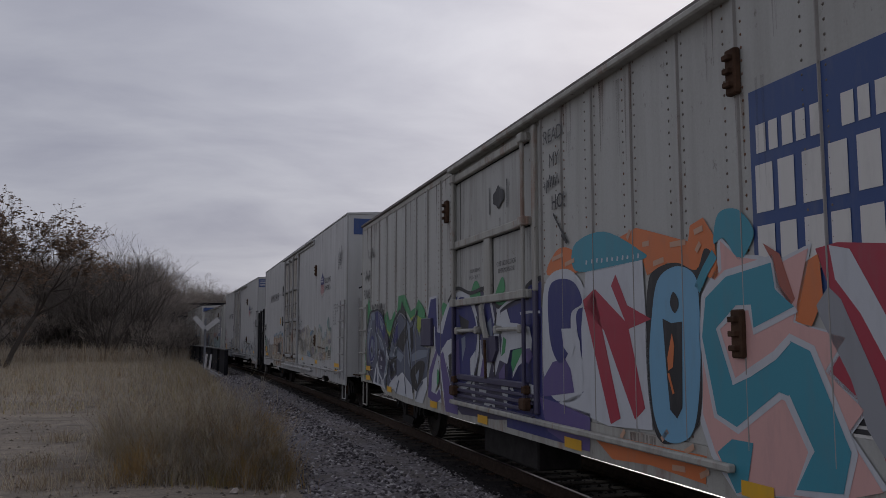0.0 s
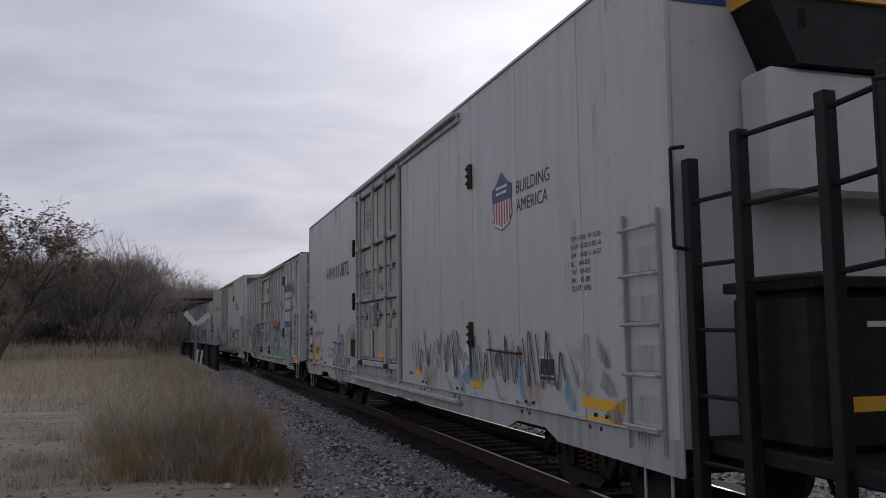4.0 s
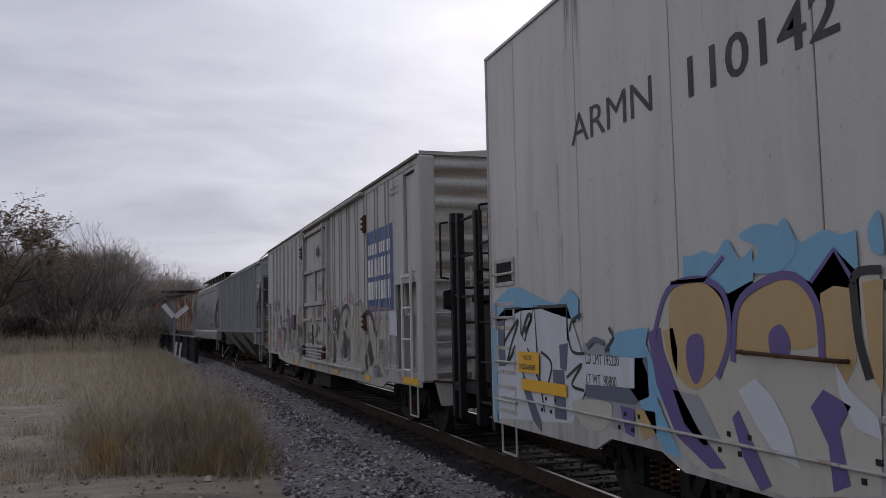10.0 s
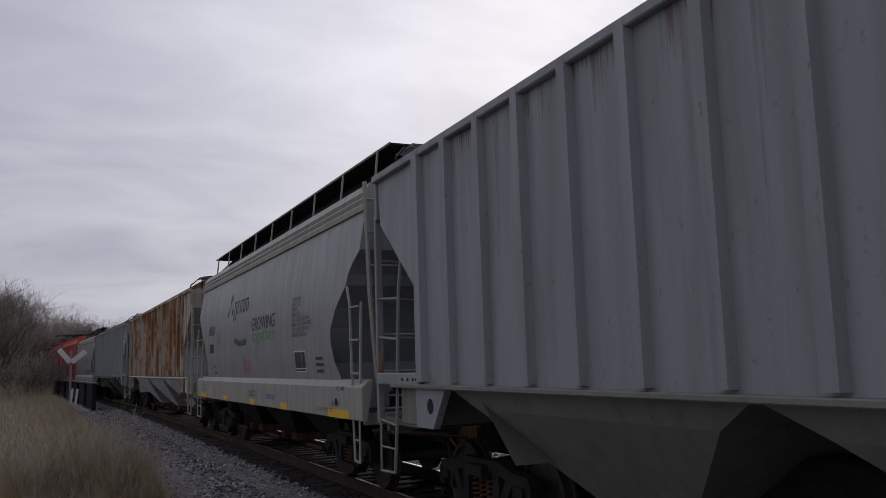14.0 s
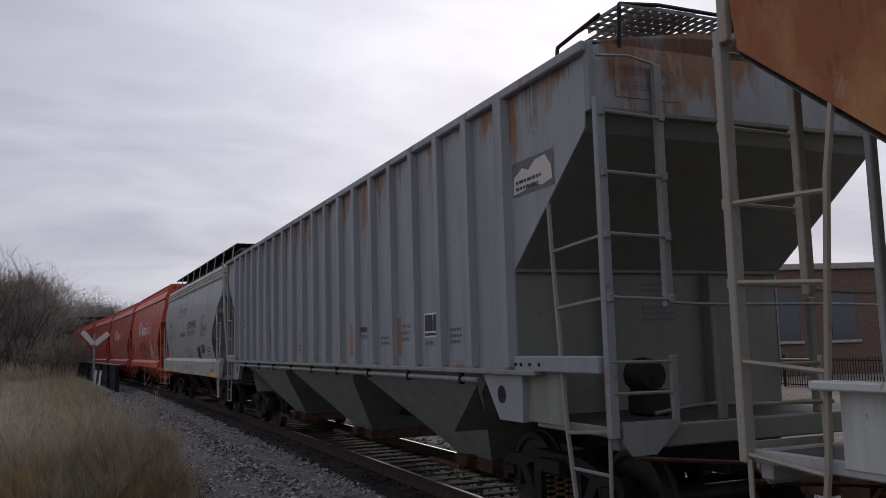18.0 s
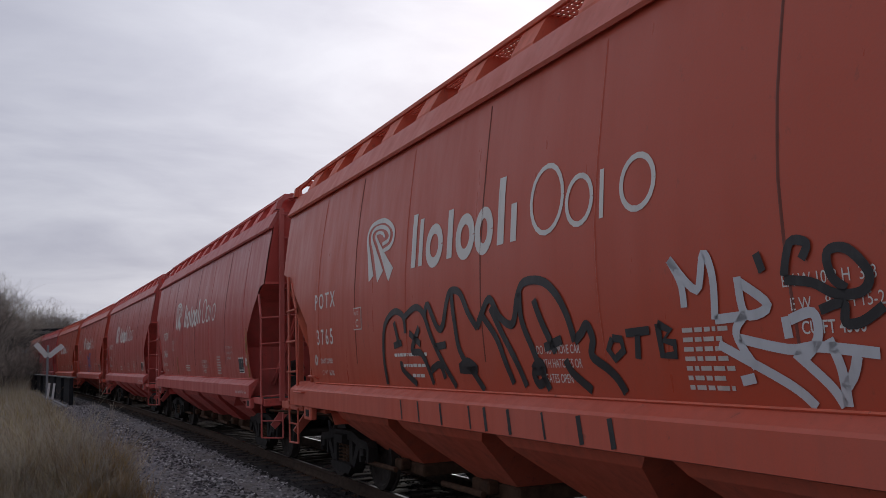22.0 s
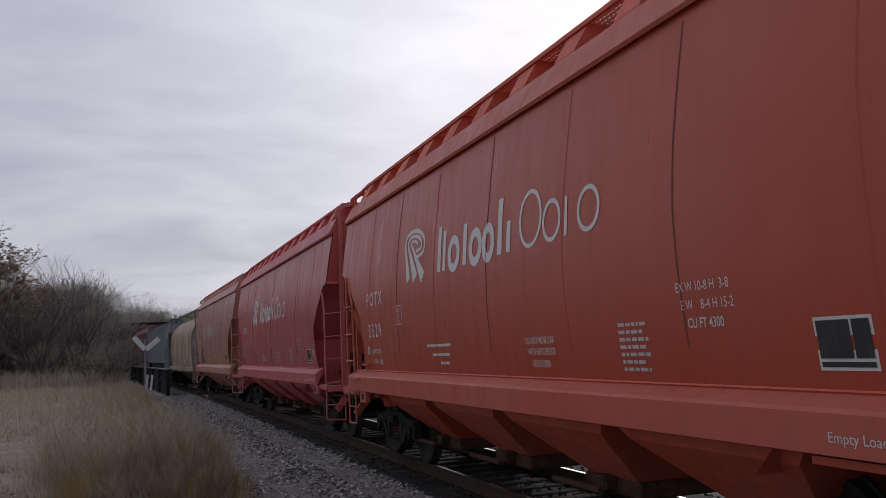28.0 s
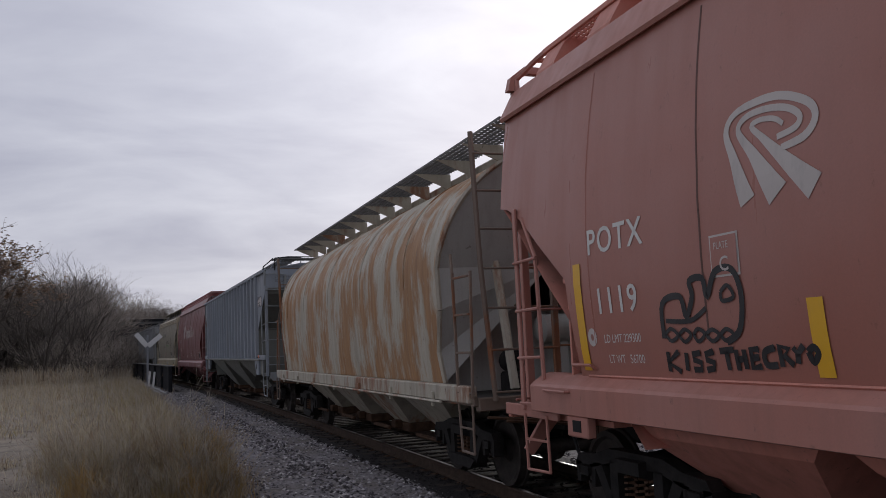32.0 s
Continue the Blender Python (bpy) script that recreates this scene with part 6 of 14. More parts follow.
    for d in (-1, 1):
        y0, y1 = sorted((d * (H - 0.0), d * (H - 0.62)))
        walk_end = running_board(car, L, ZT + 0.34, GRATE, -1.3, 1.3, y0, y1, "end_walkway")
        part("walkway_leg", Form().pipe([(-1.3, d * (H - 0.05), ZT - 0.02), (-1.3, d * (H - 0.02), ZT + 0.34), (-0.9, d * (H - 0.02), ZT + 0.38), (1.3, d * (H - 0.02), ZT + 0.36)], 0.018, 5), BLACK, walk_end)
        part("walkway_leg", Form().pipe([(-1.56, d * (H - 0.62), ZT - 0.02), (-1.54, d * (H - 0.62), ZT + 0.14), (-1.3, d * (H - 0.3), ZT + 0.36)], 0.018, 5), BLACK, walk_end)
    for k in range(12):
        y = -H + 0.3 + k * (L - 0.6) / 11
        f = Form().tube((-1.0, y, ZT + 0.38), (-1.25, y, ZT), 0.018, 5).tube((-0.45, y, ZT + 0.38), (-0.45, y, ZT + 0.1), 0.018, 5).tube((-1.0, y, ZT + 0.38), (-0.45, y, ZT + 0.38), 0.018, 5)
        part("walkway_bracket", f, skin, car)
    for d in (-1, 1):
        y = d * H
        at = lambda q: y - d * q
        jack = part("jacking_plate", Form().prism([(at(2.16), ZS - 0.02), (at(1.32), ZS - 0.02), (at(1.34), 1.15), (at(1.80), 1.15)], "x", -W - 0.03, -W + 0.05), ribm, car, "pale jacking plate with a round hole")
        part("jacking_hole", Form().lathe([(-W - 0.034, 0.0), (-W - 0.034, 0.085)], "x", (0, at(1.74), 1.39), 14), BLACK, jack)
        if rust < 0.9:
            part("corner_beam", Form().soft(-W - 0.05, -W + 0.06, min(at(0.05), at(1.44)), max(at(0.05), at(1.44)), 1.61, 1.75, 0.012), ribm, car)
        for q in (0.95, 1.12, 1.28, 1.38) if rust < 0.9 else ():
            part("bolt", Form().soft(-W - 0.062, -W - 0.045, min(at(q), at(q + 0.03)), max(at(q), at(q + 0.03)), 1.66, 1.69, 0.004), BLACK, car)
        part("sill_plate", Form().soft(-1.57, -1.54, min(at(0.7), at(1.5)), max(at(0.7), at(1.5)), 1.16, 1.62, 0.006), low, car, "dark plate under the corner beam")
        ribbed_end(car, L, d, endm if rust > 0.9 else skin, lite, shaded_low, postm, (d < 0) != (bool(mark) or rust > 0.9))
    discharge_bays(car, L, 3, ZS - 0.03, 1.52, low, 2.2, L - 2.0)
    part("centre_sill", Form().soft(-0.3, 0.3, -H + 0.2, H - 0.2, 0.72, 1.1, 0.02), STEEL_DARK, car)
    for d in (-1, 1):
        truck(car, d * (H - 1.75))
    lube_plate(car, P, 3.74, 1.96, 0.42, 0.28)
    P().bars(5.3, 2.0, 0.4, 0.14, 2, 0, 3).bars(7.45, 1.95, 0.4, 0.16, 2, 0, 4).bars(10.0, 1.95, 0.4, 0.16, 2, 0, 5).bars(3.0, 2.05, 0.35, 0.2, 3, 0, 6).put("small_print", INK_SOFT, car)
    if rust < 0.95:
        P().rect(1.42, 0.66, 3.22, 3.54).put("notice_sticker", INK_SOFT, car, "torn dark notice sticker")
        P().poly([(1.40, 3.24), (1.38, 3.40), (1.22, 3.47), (1.10, 3.43), (0.98, 3.50), (0.80, 3.51), (0.70, 3.40), (0.68, 3.28), (0.86, 3.25), (1.02, 3.29), (1.2, 3.25)], 0.004).put("sticker_scrap", CHALK_DIM, car, "pale scrap of torn paper")
        P().bars(1.34, 3.36, 0.58, 0.12, 2, 0.008, 7).put("sticker_print", INK, car)
    if rust < 0.5:
        P().rect(1.20, 1.03, 1.655, 1.75, 0.056).put("paint_patch", SPRAY["orange"], car, "small red-orange paint patch")
    for d in (-1, 1):
        y = d * H
        plate = part("caution_plate", Form().box(-1.36, -0.72, min(y - d * 0.044, y - d * 0.05), max(y - d * 0.044, y - d * 0.05), 3.84, 4.16), endm if rust > 0.9 else skin, car)
        for line, z in (("CAUTION NO", 4.03), ("SIDE LADDER", 3.91)):
            me = text_mesh(line, 0.105, 0.8)
            f = Form()
            f.add([(d * -(v.co.x - 0.24) - 1.06 if d > 0 else v.co.x - 1.30, y - d * 0.041, z + v.co.y) for v in me.vertices], [tuple(p.vertices) for p in me.polygons])
            part("caution_print", f, INK_SOFT, plate)
            bpy.data.meshes.remove(me)
    if mark:
        q = P()
        for k, ch in enumerate(mark):
            q.text(ch, 16.18 - k * 0.46 - (0.1 if k > 1 else 0), 2.42, 0.30, 0.85)
        for k, ch in enumerate((number[:2], number[2:4], number[4:])):
            q.text(ch, 16.15 - k * 0.72, 1.95, 0.30, 0.85)
        q.put("car_number", INK, car, "black car number")
        P().text("EXW 10-6 H 8-5", 4.51, 2.09, 0.062, 0.75).text("EW  9-7 H 14-3", 4.51, 2.01, 0.062, 0.75).text("CU FT 4750", 4.51, 1.93, 0.062, 0.75).put("gauge_print", INK, car, "black gauge figures")
        P().text("APPLIED NXT 10-2010", 6.31, 1.99, 0.075, 0.62).bars(6.31, 2.15, 0.52, 0.14, 1, 0, 3).put("lining_print", INK, car)
        P().text("BLT 9-79", 3.70, 1.87, 0.07, 0.75).put("built_date", INK, car)
        P().text("LD LMT 207900", 13.88, 2.07, 0.085, 0.78).text("LT WT   60100", 13.88, 1.91, 0.085, 0.78).put("weight_print", INK, car)
        P().rect(13.08, 12.88, 2.27, 2.51).put("plate_field", INK, car)
        P().rect(13.065, 12.895, 2.285, 2.495, 0.003).put("plate_face", skin, car)
        P().text("PLATE", 13.055, 2.42, 0.055, 0.75, up=0.006).text("C", 13.03, 2.30, 0.12, up=0.006).put("plate_letter", INK, car)
    for s, z0, z1, m in stripes:
        P().rect(s, s - 0.13, z0, z1, 0.004).put("reflector", m, car, "upright reflective strip")
    return car, P


def profile(points):
    """Half-width by height, from a few (height, half-width) pairs."""
    def reach(z):
        for (a, wa), (b, wb) in zip(points, points[1:]):
            if z <= b:
                t = min(1.0, max(0.0, (z - a) / (b - a)))
                return wa + (wb - wa) * t
        return points[-1][1]
    return reach


POT_SIDE = profile([(1.45, 1.47), (1.8, 1.525), (2.3, 1.56), (2.8, 1.555), (3.3, 1.51), (3.8, 1.44), (4.2, 1.37), (4.45, 1.33)])


def curved_shell(L, reach, zs, cut_l, cut_t, side=-1, nx=24):
    """A bowed side sheet whose ends follow the cut-outs cut_l(z) and cut_t(z)."""
    rows = []
    for z in zs:
        a, b = cut_l(z), cut_t(z)
        rows.append([(side * reach(z), a + (b - a) * k / nx - L / 2, z) for k in range(nx + 1)])
    return Form().grid(rows)


def potash_end(car, L, d, lite, deep, skin, cut):
    """One end of a smooth red hopper: hood plate, sloping sheet in shade, ladders, platform and brake gear."""
    H = L / 2
    y = d * H
    at = lambda s: y - d * s
    lo_hi = lambda a, b: (min(at(a), at(b)), max(at(a), at(b)))
    reach = POT_SIDE
    rows = [[(u * (reach(min(z, 4.4)) - 0.02 - (0.14 if z > 4.5 else 0.0)), at(cut(min(z, 4.4)) + 0.01), z) for u in (-1, 1)] for z in (4.66, 4.4, 4.0, 3.6, 3.34, 3.30)]
    part("end_plate", Form().grid(rows), skin, car, "upright end plate above the platform")
    part("hood_edge", Form().soft(-1.49, 1.49, *lo_hi(cut(3.3) - 0.02, cut(3.3) + 0.06), 3.28, 3.33, 0.008), deep, car)
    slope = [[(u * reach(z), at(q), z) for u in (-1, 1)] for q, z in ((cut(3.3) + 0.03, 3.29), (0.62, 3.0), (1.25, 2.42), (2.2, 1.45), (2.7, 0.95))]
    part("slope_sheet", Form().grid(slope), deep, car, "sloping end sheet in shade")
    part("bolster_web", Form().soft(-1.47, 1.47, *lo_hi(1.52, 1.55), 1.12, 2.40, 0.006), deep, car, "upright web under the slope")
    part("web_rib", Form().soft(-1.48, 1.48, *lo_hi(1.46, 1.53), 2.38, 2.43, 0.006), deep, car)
    part("strut", Form().tube((-0.62, at(0.62), 2.95), (-0.95, at(1.48), 1.4), 0.05, 6), deep, car)
    # platform
    part("end_sill", Form().soft(-1.5, 1.5, *lo_hi(0.04, 0.14), 1.04, 1.18, 0.012), deep, car)
    floor = part("platform_floor", Form().soft(-1.5, 1.5, *lo_hi(0.1, 1.5), 1.14, 1.19, 0.01), GREASY, car, "greasy dark end platform")
    part("floor_edge", Form().soft(-1.54, -1.5, *lo_hi(0.08, 1.3), 1.08, 1.2, 0.008), lite, floor)
    part("platform_brace", Form().prism([(-1.05, 1.14), (-0.8, 1.14), (-1.28, 0.62), (-1.36, 0.7)], "y", *lo_hi(0.1, 0.16)), lite, car, "slanting brace under the platform")
    # ladder up the end, against the hood
    lad = part("end_ladder", Form().soft(-1.23, -1.14, *lo_hi(-0.05, 0.02), 1.12, 4.72, 0.008), lite, car, "red end ladder")
    part("stile", Form().soft(-0.53, -0.45, *lo_hi(-0.05, 0.02), 1.9, 4.72, 0.008), lite, lad)
    for z in (2.2, 2.71, 3.2, 3.68, 4.16, 4.6):
        part("rung", Form().tube((-1.19, at(-0.04), z), (-0.49, at(-0.04), z), 0.015, 6), lite, lad)
    for z in (1.7, 2.2, 2.71):
        part("crossbar", Form().tube((-0.49, at(-0.02), z), (0.5, at(0.02), z - 0.02), 0.014, 6), lite, lad)
    hood = [(-1.3, 4.70), (-1.26, 4.86), (-1.08, 5.0), (-0.42, 5.0), (-0.42, 4.92), (-1.04, 4.92), (-1.16, 4.84), (-1.2, 4.70)]
    part("roof_hoop", Form().prism(hood, "y", *lo_hi(-0.04, 0.06)), lite, car, "bent plate that carries the end walkway")
    # short ladder on the side, its outer stile bent in to the side sheet at the top
    if d < 0:
        out = [(-1.52, at(0.36), 3.12), (-1.53, at(0.17), 2.68), (-1.53, at(0.15), 1.18)]
        side = part("side_ladder", Form().pipe(out, 0.022, 6), lite, car, "red side ladder")
        for z in (2.66, 2.18, 1.71, 1.22):
            part("rung", Form().tube((-1.53, at(0.15), z), (-1.19, at(0.0), z + 0.02), 0.016, 6), lite, side)
        step = part("sill_step", Form().pipe([(-1.53, at(0.13), 1.12), (-1.53, at(0.13), 0.48), (-1.16, at(0.02), 0.46), (-1.16, at(0.02), 1.12)], 0.016, 6), lite, car, "bent sill step")
        part("tread", Form().tube((-1.53, at(0.13), 0.78), (-1.16, at(0.02), 0.77), 0.014, 5), lite, step)
    else:
        side = part("side_ladder", Form().soft(-1.56, -1.53, *lo_hi(0.54, 0.61), 1.15, 3.24, 0.006), lite, car, "red side ladder")
        part("stile", Form().pipe([(-1.53, at(0.72), 3.12), (-1.55, at(1.04), 2.68), (-1.55, at(1.10), 1.15)], 0.022, 6), lite, side)
        for z in (2.66, 2.16, 1.68, 1.22):
            part("rung", Form().tube((-1.58, at(0.57), z), (-1.57, at(1.08), z + 0.01), 0.016, 6), lite, side)
        step = part("sill_step", Form().pipe([(-1.55, at(0.6), 1.12), (-1.55, at(0.62), 0.56), (-1.55, at(1.12), 0.58), (-1.55, at(1.10), 1.12)], 0.016, 6), lite, car, "bent sill step")
        part("tread", Form().tube((-1.55, at(0.61), 0.86), (-1.55, at(1.11), 0.87), 0.014, 5), lite, step)
    # brake gear and air tanks on the platform
    tank = Form().lathe([(-0.42, 0.0), (-0.40, 0.12), (-0.34, 0.2), (0.34, 0.2), (0.40, 0.12), (0.42, 0.0)], "x", (0.04, at(0.9), 2.26), 16)
    part("air_tank", tank, deep, car, "red air tank across the platform", True)
    for x in (-0.3, 0.3):
        part("tank_bracket", Form().soft(x, x + 0.08, *lo_hi(0.82, 0.98), 1.19, 2.1, 0.008), deep, car)
    valve = Form().lathe([(-0.13, 0.0), (-0.12, 0.13), (0.0, 0.16), (0.14, 0.15), (0.16, 0.0)], "y", (-0.66, at(0.85), 1.72), 12)
    part("valve_bracket", Form().soft(-0.78, -0.5, *lo_hi(0.7, 1.0), 1.19, 1.56, 0.03), STEEL_DARK, car)
    part("relay_valve", Form().soft(-0.2, 0.12, *lo_hi(0.66, 0.95), 1.45, 1.85, 0.04), STEEL_DARK, car)
    part("control_valve", valve, STEEL_DARK, car, "greasy black brake valve", True)
    part("brake_pipe", Form().pipe(spline([(-0.9, at(0.5), 1.25), (-0.7, at(0.4), 1.32), (0.3, at(0.4), 1.3), (0.9, at(0.5), 1.27)], 4), 0.02, 6), deep, car)
    part("grab_rail", Form().pipe([(-1.4, at(0.05), 1.22), (-0.55, at(-0.06), 1.25), (-0.52, at(-0.06), 1.34), (-0.9, at(-0.02), 1.36)], 0.014, 6), lite, car)
    if d < 0:
        brake_wheel(car, BLACK, 0.22, at(-0.10), 2.38, d, 0.31)
        part("brake_gear", Form().soft(-0.28, 0.12, *lo_hi(0.06, 0.34), 2.08, 2.74, 0.09), BLACK, car, "black hand-brake gear case")
        part("brake_post", Form().soft(0.56, 0.66, *lo_hi(0.0, 0.1), 1.2, 3.3, 0.01), lite, car)
        part("brake_chain", Form().pipe(spline([(-0.02, at(0.02), 2.1), (0.0, at(0.0), 1.7), (0.04, at(0.02), 1.25)], 4), 0.022, 5), STEEL_DARK, car)
    coupler(car, y, d)


def potash_hopper(tone, seed, number, label, strips=(), faded=0.0, long=0.0):
    L, ZS, ZT = 14.25 + long, 1.48, 4.39
    H = L / 2
    car = thing("hopper_car", label, "hopper car", "freight train cars")
    skin = paint("hopper_red", tone, seed, 0.08, 0.10, 0.34, rust_at=0.74, fade=0.10 + faded)
    lite = paint("hopper_red_edge", tuple(min(1, c * 1.08 + 0.01) for c in tone), seed + 1, 0.2, 0.1, 0.45, fade=0.2 + faded)
    # side red times 1.55: extra light on ends and underside put into the colour
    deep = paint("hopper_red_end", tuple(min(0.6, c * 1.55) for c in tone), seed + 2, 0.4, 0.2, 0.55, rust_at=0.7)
    seam = paint("weld_line", tuple(c * 0.35 for c in tone), seed + 3, 0.4, 0.3, 0.6)
    reach = POT_SIDE
    P = lambda: Flat(L, reach, 0.005)
    cut = profile([(1.46, 0.93), (1.55, 1.03), (1.95, 1.10), (2.39, 1.18), (3.12, 0.44), (3.25, 0.33), (3.28, 0.04), (4.5, 0.0)])
    back = profile([(1.48, 1.75), (1.7, 1.74), (2.40, 1.66), (3.06, 0.76), (3.22, 0.46), (3.28, 0.32), (3.31, 0.14), (4.5, 0.02)])
    tail = lambda z: L - back(z)
    zs = [1.46, 1.6, 1.8, 2.0, 2.2, 2.4, 2.6, 2.8, 3.0, 3.12, 3.25, 3.285, 3.31, 3.5, 3.7, 3.9, 4.1, 4.25, 4.40]
    for sd in (-1, 1):
        part("side_sheet", curved_shell(L, reach, zs, cut, tail, sd), skin, car, "smooth bowed side sheet", True)
    for k, s in enumerate((1.52, 3.25, 5.0, 6.85, 8.68, 10.39, 12.0)):
        wob = lambda z: 0.02 * math.sin(z * 2.3 + k)
        rows = [[(-reach(z) - 0.001, s + wob(z) - H - 0.012, z), (-reach(z) - 0.007, s + wob(z) - H, z), (-reach(z) - 0.001, s + wob(z) - H + 0.012, z)] for z in zs[2:-1]]
        part("weld_seam", Form().grid(rows), seam if k % 2 else skin, car)
    for sd in (-1, 1):
        edge = [(1.33, 4.345), (1.395, 4.325), (1.412, 4.36), (1.235, 4.685), (1.20, 4.69), (1.18, 4.62)]
        part("roof_lip", Form().prism([(sd * x, z) for x, z in edge], "y", -H + 0.03, H - 0.02), lite, car, "pale bent roof lip")
        sill = [(1.40, 1.535), (1.475, 1.52), (1.605, 1.435), (1.627, 1.41), (1.627, 1.175), (1.60, 1.165), (1.58, 1.22)]
        part("side_sill", Form().prism([(sd * x, z) for x, z in sill], "y", -H + (0.12 if number[0] == "1" else 0.72), H - 0.92), lite, car, "broad folded side sill")
    part("sill_weld", Form().tube((-1.49, -H + 1.1, 1.522), (-1.49, H - 1.9, 1.522), 0.012, 5), deep, car)
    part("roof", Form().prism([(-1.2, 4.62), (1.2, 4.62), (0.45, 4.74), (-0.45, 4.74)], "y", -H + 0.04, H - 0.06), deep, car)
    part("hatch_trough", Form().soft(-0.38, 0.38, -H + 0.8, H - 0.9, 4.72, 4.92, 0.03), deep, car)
    running_board(car, L, 5.02, deep, -1.06, -0.5, -H + 0.1, H - 0.55, cell=0.062)
    running_board(car, L, 5.02, deep, -1.0, 1.0, -H - 0.05, -H + 0.55, "end_walkway", cell=0.062)
    part("walkway_edge", Form().soft(-1.09, -1.05, -H + 0.1, H - 0.55, 4.975, 5.03, 0.006), deep, car)
    for k in range(12):
        y = -H + 0.75 + k * (L - 1.6) / 11
        part("walkway_gusset", Form().prism([(-1.05, 5.0), (-0.45, 5.0), (-0.45, 4.66), (-1.24, 4.64), (-1.22, 4.72)], "y", y - 0.21, y + 0.21), deep, car, "solid gusset plate under the walkway")
    part("end_hoop", Form().pipe([(-1.2, H - 0.08, 4.62), (-1.19, H - 0.05, 4.84), (-1.05, H - 0.3, 5.0), (-1.05, H - 0.62, 5.01)], 0.035, 6), lite, car, "bent rail at the roof's tail")
    part("end_hoop", Form().pipe([(-1.05, H - 0.3, 5.0), (-0.45, H - 0.3, 5.0)], 0.03, 6), lite, car)
    wide = number[0] == "3"
    b = L - 14.25
    if wide:
        P().text("POTX", 12.16 + b, 2.60, 0.31, 0.95, 1.40).text(number, 12.08 + b, 2.08, 0.31, 0.95, 1.42).put("car_number", CHALK, car, "white car number")
    else:
        P().text("POTX", 12.14 + b, 2.58, 0.31, 1.0, 1.15).text(number, 12.06 + b, 2.06, 0.31, 1.0, 1.12).put("car_number", CHALK, car, "white car number")
    P().text("LD LMT 229300", 11.98 + b, 1.81, 0.10, 0.86).text("LT WT   56700", 11.95 + b, 1.64, 0.10, 0.86).put("weight_print", CHALK, car)
    P().ring(12.18 + b, 1.86, 0.05, 0.055, 0.05).put("round_plate", CHALK_DIM, car, "small round plate")
    chalk = CHALK_DIM if faded > 0.1 else CHALK
    road_mark(P, *((10.15, 2.69, 0.9) if long < 0 else (10.10 + b, 2.84, 1.0))).put("road_emblem", chalk, car, "grey emblem of sweeping stripes")
    name_blocks(P, 8.50 + b, 2.84, chalk, car)
    if wide:
        P().bars(9.08, 1.91, 1.22, 0.075, 1, 0, 3).bars(8.89, 1.79, 0.88, 0.075, 1, 0, 4).bars(8.62, 1.68, 0.4, 0.075, 1, 0, 5).put("paint_print", CHALK, car, "three lines of small white print")
        P().text("EX W 10-8 H  3-8", 3.3, 2.19, 0.10, 0.80).text("E W    8-4 H 15-2", 3.26, 2.06, 0.10, 0.80).text("CU FT 4300", 3.2, 1.93, 0.10, 0.80).put("gauge_print", CHALK, car, "white gauge figures")
    else:
        P().bars(8.26 + b, 1.82, 0.75, 0.18, 3, 0, 3).put("paint_print", CHALK, car, "small white print")
        P().fit("EX W 10-8 H  3-8", 3.14, 2.51, 2.15, 0.085).fit("E W   8-4 H 15-2", 3.12, 2.49, 2.03, 0.085).fit("CU FT 4300", 3.08, 2.69, 1.92, 0.085).put("gauge_print", CHALK_DIM, car)
    P().bars(4.15, 2.0, 0.45, 0.42, 7, 0, 6).put("small_print", CHALK_DIM, car)
    P().text("DO NOT MOVE CAR", 5.95 + b, 1.86, 0.10, 0.68).text("WITH HATCHES OR", 5.92 + b, 1.75, 0.10, 0.68).text("GATES OPEN", 5.86 + b, 1.63, 0.10, 0.68).put("warning_print", CHALK, car)
    plate = P().rect(10.42 + b, 10.12 + b, 2.23, 2.52).put("plate_field", chalk, car)
    P().rect(10.405 + b, 10.135 + b, 2.245, 2.505, 0.003, 2).put("plate_face", skin, plate)
    P().text("PLATE", 10.37 + b, 2.42, 0.07, 0.8, up=0.006).text("C", 10.32 + b, 2.27, 0.14, up=0.006).put("plate_letter", chalk, plate)
    lube_plate(car, P, 2.0, 1.64, 0.43, 0.31)
    P().ring(1.33, 1.86, 0.055, 0.06, 0.05).put("round_plate", CHALK_DIM, car, "small round plate")
    if long >= 0:
        Flat(L, flat_side(1.627)).fit("Empty Load-1/4 Adj. Block", 1.87, 0.92, 1.25, 0.085).put("sill_print", CHALK, car)
    for s, z0, z1, m in strips:
        P().rect(s, s - 0.13, z0, z1, 0.003, 5).put("reflector", m, car, "upright reflective strip")
    for s0, s1 in ((0.68, 1.04), (L - 2.02, L - 1.64)):
        pad = part("jacking_pad", Form().soft(-1.61, -1.52, s0 - H, s1 - H, 0.98, 1.17, 0.012), lite, car, "jacking pad with a square hole")
        part("hole", Form().box(-1.616, -1.61, (s0 + s1) / 2 - 0.075 - H, (s0 + s1) / 2 + 0.075 - H, 1.03, 1.13), BLACK, pad)
    part("handhold", Form().pipe([(-1.63, H - 1.75, 1.38), (-1.67, H - 1.75, 1.38), (-1.67, H - 1.3, 1.38), (-1.63, H - 1.3, 1.38)], 0.014, 6), lite, car)
    part("sill_handle", Form().pipe([(-1.5, H - 2.05, 1.58), (-1.56, H - 2.05, 1.62), (-1.56, H - 1.72, 1.62), (-1.5, H - 1.72, 1.58)], 0.014, 6), lite, car)
    potash_end(car, L, -1, lite, deep, skin, cut)
    potash_end(car, L, 1, lite, deep, skin, back)
    discharge_bays(car, L, 4, 1.25, 1.45, deep, 2.2, L - 2.2, 0.45)
    part("centre_sill", Form().soft(-0.3, 0.3, -H + 0.2, H - 0.2, 0.72, 1.1, 0.02), STEEL_DARK, car)
